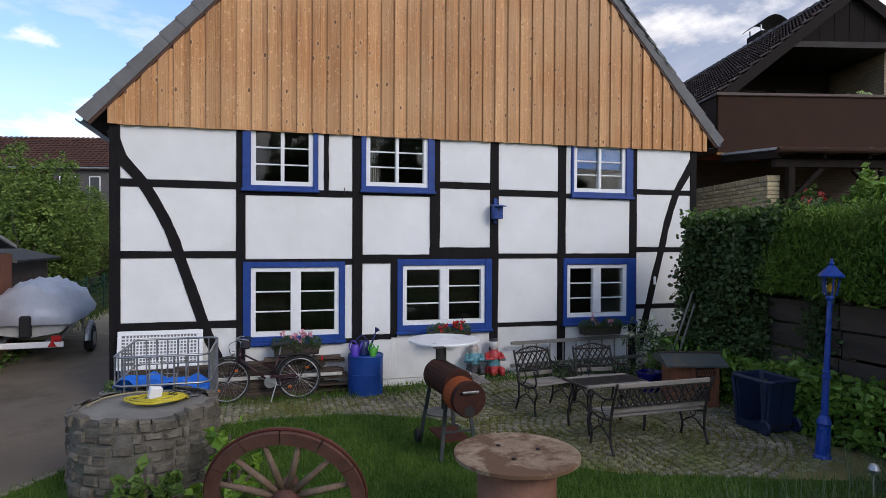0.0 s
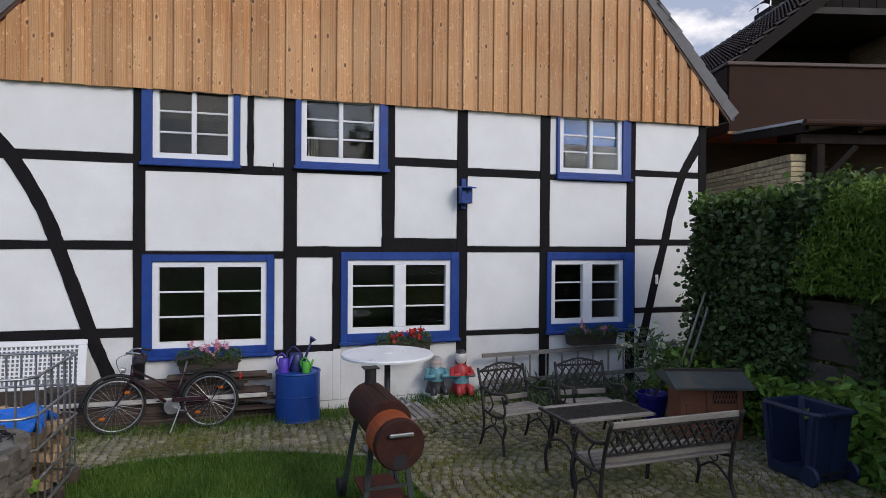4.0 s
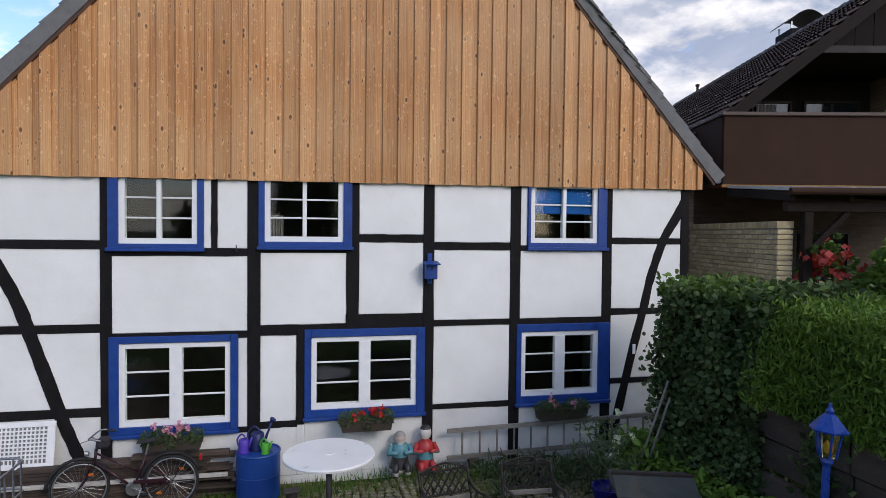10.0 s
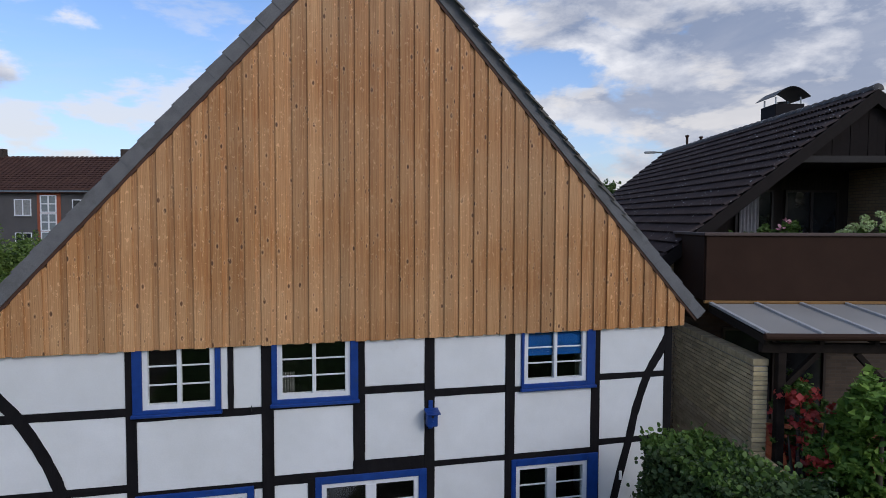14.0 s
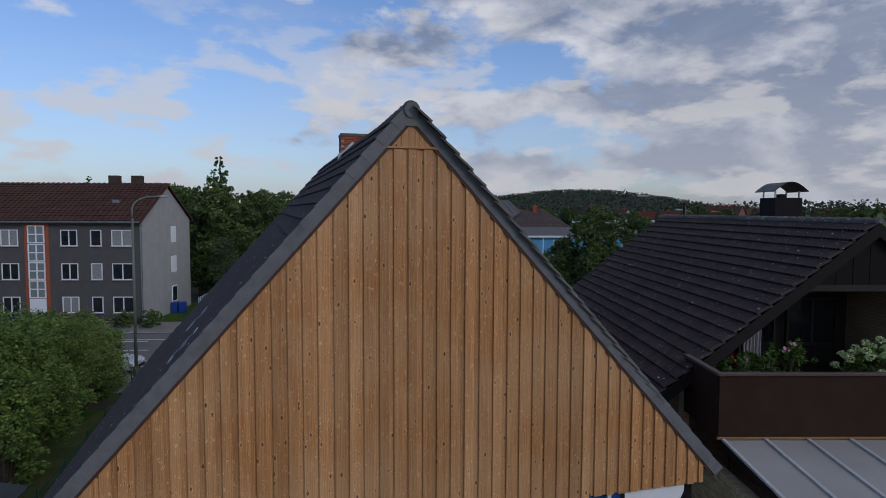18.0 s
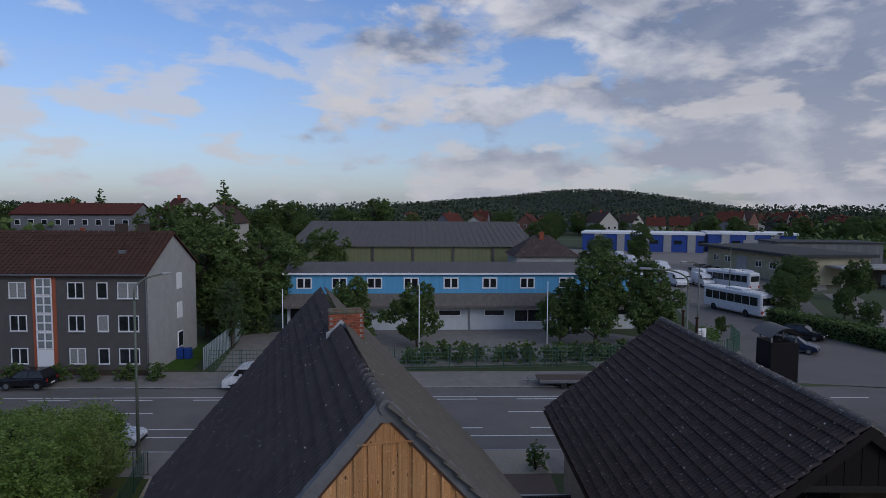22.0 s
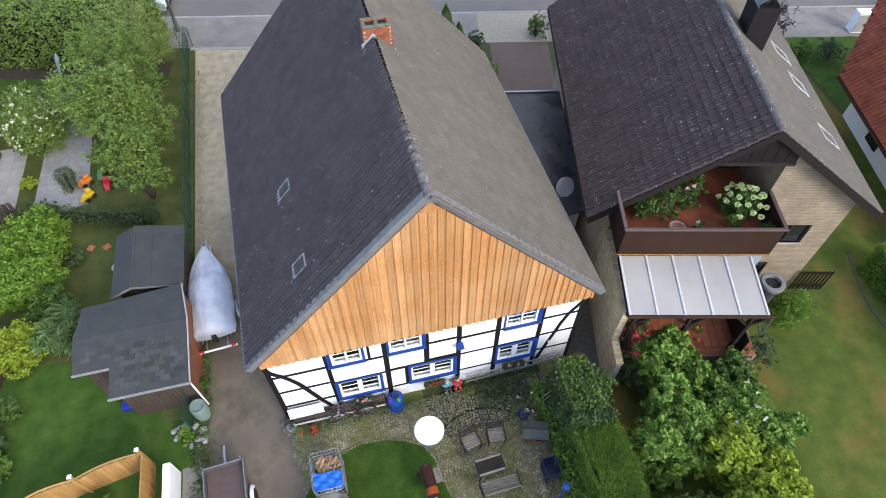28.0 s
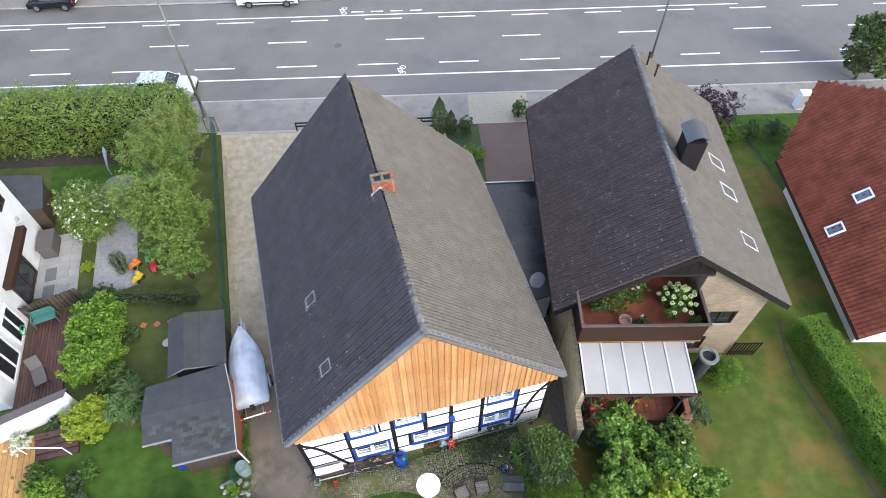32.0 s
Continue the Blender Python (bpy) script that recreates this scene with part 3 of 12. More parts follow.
RED_FLOOR = material("red balcony floor", (0.24, 0.065, 0.03), (0.32, 0.095, 0.045), 0.6, scale=3, fine=50)
DARKGLASS = material("dark window glass", (0.012, 0.014, 0.016), (0.03, 0.034, 0.038), 0.06, scale=1.5, fine=4, bump=0, spec=0.6)
PLAIN_GREY = material("grey painted render", (0.092, 0.084, 0.080), (0.122, 0.112, 0.106), 0.85, scale=1.2, fine=40, stain=(0.085, 0.083, 0.088), stain_scale=0.5)
PALE_GREY = material("pale grey render", (0.34, 0.335, 0.32), (0.42, 0.41, 0.395), 0.85, scale=1.2, fine=40)
FELT = material("grey roofing felt", (0.036, 0.038, 0.038), (0.062, 0.064, 0.064), 0.85, scale=2, fine=60, bump=0.3, stain=(0.05, 0.06, 0.03), stain_scale=1.4, stain_cut=(0.58, 0.75))
LEAF_DARK = leaf_material("dark ivy leaf", (0.026, 0.052, 0.018), (0.120, 0.180, 0.062))
LEAF_MID = leaf_material("green leaf", (0.038, 0.084, 0.016), (0.150, 0.245, 0.050))
LEAF_LIGHT = leaf_material("bright green leaf", (0.075, 0.165, 0.018), (0.23, 0.37, 0.048))
LEAF_YELLOW = leaf_material("yellow green leaf", (0.16, 0.24, 0.02), (0.38, 0.46, 0.05))
LEAF_FAR = leaf_material("far tree leaf", (0.040, 0.076, 0.022), (0.160, 0.220, 0.062), 0.7, 0.15)
LEAF_PURPLE = leaf_material("purple leaf", (0.025, 0.012, 0.018), (0.07, 0.03, 0.045))
LEAF_GREY = leaf_material("grey green leaf", (0.05, 0.085, 0.035), (0.12, 0.17, 0.075))
PETAL_RED = leaf_material("red petal", (0.45, 0.02, 0.015), (0.62, 0.04, 0.03))
PETAL_PINK = leaf_material("pink petal", (0.60, 0.22, 0.30), (0.75, 0.42, 0.48))
PETAL_WHITE = leaf_material("cream petal", (0.55, 0.58, 0.40), (0.74, 0.76, 0.60))
PETAL_YELLOW = leaf_material("yellow petal", (0.60, 0.42, 0.03), (0.72, 0.55, 0.06))


def solid(name, colour, rough=0.5, metal=0.0, **more):
    """A plain painted or plastic surface with slight wear."""
    return material(name, tuple(c * 0.85 for c in colour), tuple(min(1, c * 1.12) for c in colour), rough, metal, bump=0.05, **more)

# ---- ground, road and yards ----
ROAD_O, ROAD_A = Vector((5.1, 25.9)), radians(-12.0)
RU, RN = Vector((math.cos(ROAD_A), math.sin(ROAD_A))), Vector((-math.sin(ROAD_A), math.cos(ROAD_A)))
ROAD_Z, ROAD_W = -0.08, 12.5


def on_road(u, v, z=0.0):
    p = ROAD_O + RU * u + RN * v
    return (p.x, p.y, z)


def road_rect(g, u0, u1, v0, v1, z0, z1):
    return g.prism([on_road(u, v)[:2] for u, v in ((u0, v0), (u1, v0), (u1, v1), (u0, v1))], z0, z1)


g = Geo()
prof = [(-3000, -0.03), (-60, -0.03), (0, -0.03), (0.0, ROAD_Z - 0.04), (ROAD_W, ROAD_Z - 0.04), (ROAD_W, -0.03), (60, -0.03), (400, -0.03), (3500, -0.03)]
for u0, u1 in ((-3000, -200), (-200, 0), (0, 200), (200, 3000)):
    vs = [on_road(u, v, z) for u in (u0, u1) for v, z in prof]
    k = len(prof)
    g.add(vs, [(i, k + i, k + i + 1, i + 1) for i in range(k - 1)])
structure("ground", g, FIELD, "rough green and bare ground reaching to the horizon", "ground")

g = Geo()
road_rect(g, -200, 200, 0, ROAD_W, ROAD_Z - 0.03, ROAD_Z)
structure("road", g, ASPHALT, "wide worn grey asphalt main road with painted lanes", "road")

lines = thing("road_markings", "white painted lane lines and dashes on asphalt", "road marking", kind="structure")
for v in (2.35, 10.2):
    g = Geo()
    road_rect(g, -190, 40 if v < 5 else 32, v - 0.07, v + 0.07, ROAD_Z, ROAD_Z + 0.004)
    part("edge_line", g, PAINT_ROAD, lines)
dash = Geo().prism([(0, -0.07), (3.0, -0.07), (3.0, 0.07), (0, 0.07)], 0, 0.004).mesh("dash")
for v, u0, step in ((3.72, 1.05, 6.1), (6.78, 3.06, 9.15), (9.62, 1.34, 5.95)):
    for k in range(-9, 10):
        part("dash", dash, PAINT_ROAD, lines, at=Matrix.Translation(on_road(u0 + k * step, v, ROAD_Z)) @ pose(0, 0, 0, 0, 0, -12))
g = Geo()
for u in (-36, -34.4, -32.8, -31.2):
    road_rect(g, 31 - u - 62, 32 - u - 62, 10.6, 10.75, ROAD_Z, ROAD_Z + 0.004)
part("short_dashes", g, PAINT_ROAD, lines)


def bicycle_sign(u, v):
    g = Geo()
    put_at = Matrix.Translation(on_road(u, v, ROAD_Z)) @ pose(0, 0, 0, 0, 0, 78) @ Matrix.Scale(0.62, 4)
    for c in (-0.55, 0.55):
        g.m = put_at @ Matrix.Translation((c, 0, 0))
        n = 16
        ring = [(r * math.cos(6.2832 * i / n), r * math.sin(6.2832 * i / n), 0.004) for r in (0.26, 0.38) for i in range(n)]
        g.add(ring, [(i, (i + 1) % n, n + (i + 1) % n, n + i) for i in range(n)])
    g.m = put_at @ Matrix.Translation((0, 0, 0.006))
    for a, b in (((-0.55, 0), (-0.2, 0.5)), ((-0.2, 0.5), (0.35, 0.5)), ((0.55, 0), (0.3, 0.62)), ((-0.2, 0.5), (0.05, 0)), ((0.05, 0), (0.35, 0.5)), ((-0.55, 0), (0.05, 0)), ((0.15, 0.64), (0.4, 0.64))):
        g.bar((*a, 0), (*b, 0), 0.09, 0.002)
    part("bicycle_symbol", g, PAINT_ROAD, lines)


bicycle_sign(4.4, 2.9)
bicycle_sign(-0.4, 10.9)
g = Geo()
g.lathe([(0.0, 0.006), (0.30, 0.006), (0.31, 0.0)], 24, *on_road(-0.6, 6.2)[:2])
g.lathe([(0.0, 0.009), (0.20, 0.009), (0.20, 0.0)], 24, *on_road(-0.6, 6.2)[:2])
structure("manhole_cover", g, solid("cast iron cover", (0.11, 0.095, 0.085), 0.6), "round iron manhole cover in the asphalt", "manhole").location.z = ROAD_Z

# pavements with kerb stones
g = Geo()
road_rect(g, -160, 46, -3.3, -0.15, -0.13, 0.0)
structure("pavement_near", g, PAVING, "grey concrete pavement along the houses", "pavement")
g = Geo()
road_rect(g, -160, 30, ROAD_W + 0.15, 17.0, -0.13, 0.0)
structure("pavement_far", g, PAVING, "grey pavement across the main road", "pavement")
for v0, u1 in ((-0.15, 46), (ROAD_W, 30)):
    kerb = thing("kerb", "row of pale concrete kerb stones along the road", "kerb", kind="structure")
    stone = Geo().cbox(0.004, 0, -0.13, 0.996, 0.15, 0.012, 0.012).mesh("kerb_stone")
    for u in range(-40, u1):
        part("kerb_stone", stone, KERB, kerb, at=Matrix.Translation(on_road(u, v0, 0)) @ pose(0, 0, 0, 0, 0, -12))
g = Geo()
road_rect(g, -8.2, 6.0, -3.55, -3.3, -0.05, 0.008)
structure("gutter_strip", g, solid("pale sett strip", (0.36, 0.34, 0.31), 0.9, fine=20), "pale sett strip across the drive", "paving")
g = Geo()
road_rect(g, 9.0, 13.2, -3.3, -0.2, 0.0, 0.006)
structure("crossing_paving", g, solid("pale interlocking paving", (0.36, 0.32, 0.24), 0.85, fine=8, grit=0.6), "pale interlocking paving in front of the court", "paving")

# side road that leads off behind
g = Geo()
g.prism([(34, 35.5), (50, 28.5), (64, 40), (72, 56), (92, 82), (140, 150), (130, 156), (78, 92), (57, 67), (50, 52), (46.5, 43)], -0.028, -0.012)
structure("side_road", g, ASPHALT, "asphalt side road with parked cars and coaches", "road")
g = Geo()
g.prism([(52, 27.3), (66, 38), (76, 55), (90, 74), (94, 72), (80, 52), (69, 36), (54, 24)], -0.03, 0.05)
structure("pavement_side", g, PAVING, "raised pavement along the side road", "pavement")
g = Geo()
g.prism([(30, 38.9), (40, 37.9), (46.3, 40.5), (49.5, 46), (47.5, 47), (44.6, 42.6), (39.5, 40.4), (30, 41.2)], -0.03, 0.02)
structure("corner_pavement", g, PAVING, "curved pavement at the street corner", "pavement")

# gardens and yards
g = Geo()
g.prism([(-4.8, 21.9), (-18.8, 24.8), (-18.5, 26.0), (-4.6, 23.2)], -0.05, 0.01)
structure("hedge_bed", g, SOIL, "bare brown soil under the privet hedge", "bed")
def rise(x):
    """The garden climbs gently to the right in front of the farmhouse."""
    return 0.12 * min(1.0, max(0.0, (x - 4.4) / 1.6))


def clipped(poly, x, keep_right):
    out = []
    for i, (ax, ay) in enumerate(poly):
        bx, by = poly[(i + 1) % len(poly)]
        a_in, b_in = (ax >= x) == keep_right, (bx >= x) == keep_right
        if a_in:
            out.append((ax, ay))
        if a_in != b_in:
            t = (x - ax) / (bx - ax)
            out.append((x, ay + (by - ay) * t))
    return out


def sloped(g, poly, lift):
    """A sheet of ground that follows the rise."""
    strips = [clipped(poly, 4.4, False), clipped(clipped(poly, 4.4, True), 6.0, False), clipped(poly, 6.0, True)]
    for q in strips:
        if len(q) > 2:
            k = len(q)
            g.add([(x, y, -0.08) for x, y in q] + [(x, y, rise(x) + lift) for x, y in q],
                  [tuple(range(k))[::-1], tuple(range(k, 2 * k))] + [(i, (i + 1) % k, k + (i + 1) % k, k + i) for i in range(k)])
    return g


LAWN_EDGE = [(9.6, -6.2), (7.6, -5.6), (6.0, -5.0), (5.2, -4.2), (4.95, -3.3), (4.9, -2.7), (4.6, -2.1), (4.0, -1.75), (3.3, -1.55), (2.4, -1.5), (1.7, -1.7), (0.9, -2.1), (0.3, -2.8), (-0.6, -4.2), (-0.8, -9.0), (-1.4, -30.0)]
g = sloped(Geo(), [(-1.4, -30), (9.6, -30)] + LAWN_EDGE[:-1], 0.0)
structure("lawn", g, LAWN, "dark green mown lawn in front of the farmhouse", "lawn")
g = sloped(Geo(), [(-0.6, -4.2), (0.3, -2.8), (0.9, -2.1), (9.6, -2.0), (9.6, 0.05), (11.3, 0.05), (11.3, -1.2), (9.9, -6.4), (5.0, -4.6)], -0.008)
g.prism([(-0.55, -4.0), (0.9, -2.1), (5.0, -2.1), (5.0, 0.05), (-0.15, 0.05)], -0.05, -0.008)
structure("patio_bed", g, JOINT, "mossy sand bed under the cobbled patio", "patio")
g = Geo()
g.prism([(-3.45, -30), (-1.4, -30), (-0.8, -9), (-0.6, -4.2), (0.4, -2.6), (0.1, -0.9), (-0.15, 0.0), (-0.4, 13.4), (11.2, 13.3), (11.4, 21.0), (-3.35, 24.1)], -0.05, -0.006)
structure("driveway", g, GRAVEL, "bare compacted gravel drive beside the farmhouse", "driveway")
g = Geo()
g.prism([(-60, -30), (-3.45, -30), (-3.45, 1.0), (-4.6, 1.0), (-4.6, 4.2), (-9.0, 4.5), (-60, 6.0)], -0.05, -0.004)
structure("lawn_left", g, LAWN, "green lawn of the garden with the sheds", "lawn")
g = Geo()
g.prism([(-60, 6.0), (-9.0, 4.5), (-4.6, 4.2), (-4.6, 1.0), (-3.45, 1.0), (-3.45, 24.2), (-4.6, 24.4), (-60, 36)], -0.05, -0.006)
structure("shrub_bed", g, YARD_LAWN, "thin shaded grass of the garden behind the drive", "lawn")
g = Geo()
g.prism([(9.2, -30), (29.0, -30), (30.6, 20.2), (23.0, 21.8), (18.6, 10.0), (12.3, -1.0), (10.6, -1.0), (9.2, -2.0)], -0.05, -0.004)
structure("lawn_right", g, DRY_LAWN, "patchy lawn with brown dry spots beside the brick house", "lawn")
g = Geo()
g.prism([(10.75, -1.2), (12.9, -1.2), (12.95, 2.0), (13.2, 5.3), (10.7, 5.3)], -0.05, 0.006)
structure("passage", g, material("dark worn cobbles", (0.07, 0.064, 0.054), (0.16, 0.148, 0.125), 0.85, scale=7, fine=14, bump=0.8, grit=0.7, stain=(0.07, 0.075, 0.035), stain_scale=1.2), "dark cobbled passage between the two houses", "paving")
g = Geo()
g.prism([(12.4, 13.2), (15.5, 12.6), (17.2, 20.0), (13.8, 21.0)], -0.05, 0.004)
structure("court", g, solid("red brown paving", (0.150, 0.105, 0.082), 0.9, fine=9, scale=1.0, grit=0.6), "red brown paved court between two houses", "paving")
g = Geo()
g.prism([(29.0, -30), (70, -30), (70, 10), (30.9, 20.3)], -0.05, -0.005)
structure("lawn_far_right", g, LAWN, "green lawn round the house with the red roof", "lawn")
g = Geo()
g.prism([(-2.6, 45.2), (29, 41.0), (42, 48), (36, 56.2), (4, 61.8), (-1.5, 60)], -0.05, 0.0)
structure("yard_blue", g, PAVING, "grey paved forecourt of the blue workshop", "yard")
g = Geo()
g.prism([(-60, 57), (-19, 49.4), (-7.5, 46.9), (-4.6, 46.0), (-4.0, 56), (-60, 66)], -0.05, 0.0)
structure("lawn_flats", g, LAWN, "strip of grass round the block of flats", "lawn")
g = Geo()
g.prism([(60, 72), (95, 78), (165, 150), (150, 190), (95, 185), (70, 110)], -0.05, -0.02)
structure("works_yard", g, PAVING, "grey yard of the works behind the coaches", "yard")

# ---- the half-timbered house ----
def lean(x, y):
    """The long walls run a little askew to the gable."""
    return x - 0.028 * y


house = thing("half_timbered_house", "white half-timbered farmhouse with black beams and larch gable", "house")
POSTS = [(-0.02, 0.13, 0.15, 4.5), (1.86, 2.0, 0.12, 4.5), (3.77, 3.94, 0.12, 4.5), (5.16, 5.34, 2.24, 4.5), (6.31, 6.47, 0.12, 4.5), (7.69, 7.85, 0.12, 4.5), (9.25, 9.41, 0.12, 4.5), (10.66, 10.80, 0.15, 4.5), (4.45, 4.56, 0.86, 2.24), (3.28, 3.36, 3.40, 4.5)]
BEAMS = [(0.13, 1.86, 3.40, 3.52), (2.0, 3.77, 3.31, 3.42), (3.94, 5.16, 3.36, 3.48), (5.34, 6.31, 3.52, 3.64), (6.47, 7.69, 3.41, 3.53), (7.85, 9.25, 3.40, 3.49), (9.41, 10.66, 3.52, 3.62),
         (0.13, 1.86, 2.27, 2.38), (2.0, 3.77, 2.15, 2.25), (3.94, 5.16, 2.17, 2.32), (5.16, 6.31, 2.24, 2.45), (6.47, 7.69, 2.25, 2.34), (7.85, 9.25, 2.24, 2.34), (9.41, 10.66, 2.37, 2.47),
         (0.13, 1.86, 1.12, 1.24), (2.0, 3.77, 0.79, 0.87), (3.94, 4.45, 0.83, 0.92), (4.45, 6.31, 0.89, 0.97), (6.47, 7.69, 0.97, 1.05), (7.85, 9.25, 0.93, 1.02), (9.41, 10.66, 1.24, 1.33)]
# windows: blue outer x, blue outer z, white x, white z
WINDOWS = [("up", 1.955, 3.18, 3.42, 4.56, 2.09, 3.10, 3.48, 4.47), ("up", 3.915, 5.235, 3.45, 4.56, 4.00, 5.11, 3.52, 4.47), ("up", 7.965, 9.305, 3.455, 4.56, 8.01, 9.15, 3.53, 4.47),
           ("low", 1.965, 3.64, 0.85, 2.205, 2.09, 3.54, 0.955, 2.11), ("low", 4.56, 6.34, 0.95, 2.245, 4.66, 6.21, 1.065, 2.13), ("low", 7.80, 9.385, 0.995, 2.25, 7.88, 9.19, 1.11, 2.13)]


def cut(rect, hole):
    x0, x1, z0, z1 = rect
    a, b, c, d = hole
    if a >= x1 or b <= x0 or c >= z1 or d <= z0:
        return [rect]
    out = []
    if a > x0:
        out.append((x0, a, z0, z1))
    if b < x1:
        out.append((b, x1, z0, z1))
    m0, m1 = max(a, x0), min(b, x1)
    if c > z0:
        out.append((m0, m1, z0, c))
    if d < z1:
        out.append((m0, m1, d, z1))
    return out


def pieces(rect, holes):
    rects = [rect]
    for h in holes:
        rects = [r for q in rects for r in cut(q, h)]
    return [r for r in rects if r[1] - r[0] > 0.03 and r[3] - r[2] > 0.03]


openings = [(w[5] - 0.01, w[6] + 0.01, w[7] - 0.01, w[8] + 0.01) for w in WINDOWS]
g = Geo()
for x0, x1, z0, z1 in pieces((0.0, 10.78, -0.05, 4.75), openings):
    g.box(x0, 0.03, z0, x1, 0.27, z1)
part("front_wall", g, PLASTER, house)
random.seed(3)
timber_holes = [(p[0], p[1], p[2], p[3]) for p in POSTS] + BEAMS + [(w[1], w[2], w[3], w[4]) for w in WINDOWS]
cells = pieces((0.0, 10.78, 0.12, 4.5), timber_holes)


def merge_cells(rects):
    """Join cells that share a full edge, so that each infill is one panel."""
    rects = list(rects)
    again = True
    while again:
        again = False
        for i in range(len(rects)):
            for j in range(i + 1, len(rects)):
                a, b = rects[i], rects[j]
                if abs(a[0] - b[0]) < 1e-4 and abs(a[1] - b[1]) < 1e-4 and (abs(a[3] - b[2]) < 1e-4 or abs(b[3] - a[2]) < 1e-4):
                    rects[i] = (a[0], a[1], min(a[2], b[2]), max(a[3], b[3]))
                elif abs(a[2] - b[2]) < 1e-4 and abs(a[3] - b[3]) < 1e-4 and (abs(a[1] - b[0]) < 1e-4 or abs(b[1] - a[0]) < 1e-4):
                    rects[i] = (min(a[0], b[0]), max(a[1], b[1]), a[2], a[3])
                else:
                    continue
                rects.pop(j)
                again = True
                break
            if again:
                break
    return rects


for x0, x1, z0, z1 in merge_cells(cells):
    g = Geo().cbox(x0 - 0.004, -0.004 + random.uniform(-0.004, 0.003), z0 - 0.004, x1 + 0.004, 0.032, z1 + 0.004, 0.012)
    part("infill_panel", g, PLINTH if z1 < 1.3 else PLASTER, house)


def rough_timber(pts, w, y0, y1):
    """A hewn timber in the wall plane: centre points (x, z), its width and depth."""
    left, right = [], []
    for i, (x, z) in enumerate(pts):
        a, b = pts[max(0, i - 1)], pts[min(len(pts) - 1, i + 1)]
        dx, dz = b[0] - a[0], b[1] - a[1]
        k = math.hypot(dx, dz)
        wob = w / 2 + random.uniform(-0.006, 0.006)
        left.append((x - dz / k * wob, z + dx / k * wob))
        right.append((x + dz / k * wob, z - dx / k * wob))
    n = len(pts)
    vs = [(x, y, z) for y in (y0, y1) for x, z in left + right]
    fs = []
    for i in range(n - 1):
        fs.append((n + i, n + i + 1, i + 1, i))
        fs.append((i, i + 1, 2 * n + i + 1, 2 * n + i))
        fs.append((3 * n + i, 3 * n + i + 1, n + i + 1, n + i))
    fs += [(0, n, 3 * n, 2 * n)[::-1], (n - 1, 2 * n - 1, 4 * n - 1, 3 * n - 1)]
    return Geo().add(vs, fs)


def spread(a, b, k):
    return [(a[0] + (b[0] - a[0]) * i / k, a[1] + (b[1] - a[1]) * i / k) for i in range(k + 1)]


for x0, x1, z0, z1 in POSTS:
    part("post", rough_timber(spread(((x0 + x1) / 2, z0), ((x0 + x1) / 2, z1), 8), x1 - x0, -0.020, 0.05), TIMBER, house)
for x0, x1, z0, z1 in BEAMS:
    part("beam", rough_timber(spread((x0 - 0.01, (z0 + z1) / 2), (x1 + 0.01, (z0 + z1) / 2), 6), z1 - z0, -0.013, 0.05), TIMBER, house)


def smooth_line(pts, k=5):
    """A soft curve through points."""
    out = []
    for i in range(len(pts) - 1):
        p0, p1, p2, p3 = pts[max(0, i - 1)], pts[i], pts[i + 1], pts[min(len(pts) - 1, i + 2)]
        for j in range(k):
            t = j / k
            out.append(tuple(0.5 * (2 * p1[a] + (p2[a] - p0[a]) * t + (2 * p0[a] - 5 * p1[a] + 4 * p2[a] - p3[a]) * t * t + (3 * p1[a] - p0[a] - 3 * p2[a] + p3[a]) * t ** 3) for a in range(len(p1))))
    return out + [tuple(pts[-1])]


for pts, w in (([(0.02, 4.28), (0.15, 3.86), (0.44, 3.49), (0.71, 3.02), (0.89, 2.62), (1.00, 2.28), (1.19, 1.71), (1.38, 1.13), (1.56, 0.66), (1.64, 0.45)], 0.165),
               ([(10.72, 4.24), (10.56, 3.95), (10.33, 3.57), (10.11, 2.95), (9.99, 2.44), (9.81, 1.78), (9.67, 1.20), (9.50, 0.50)], 0.145)):
    part("brace", rough_timber(smooth_line(pts), w, -0.017, 0.02), TIMBER, house)
g = Geo().box(-0.02, 0.012, -0.06, 10.80, 0.30, 0.14)
part("plinth", g, PLINTH, house)


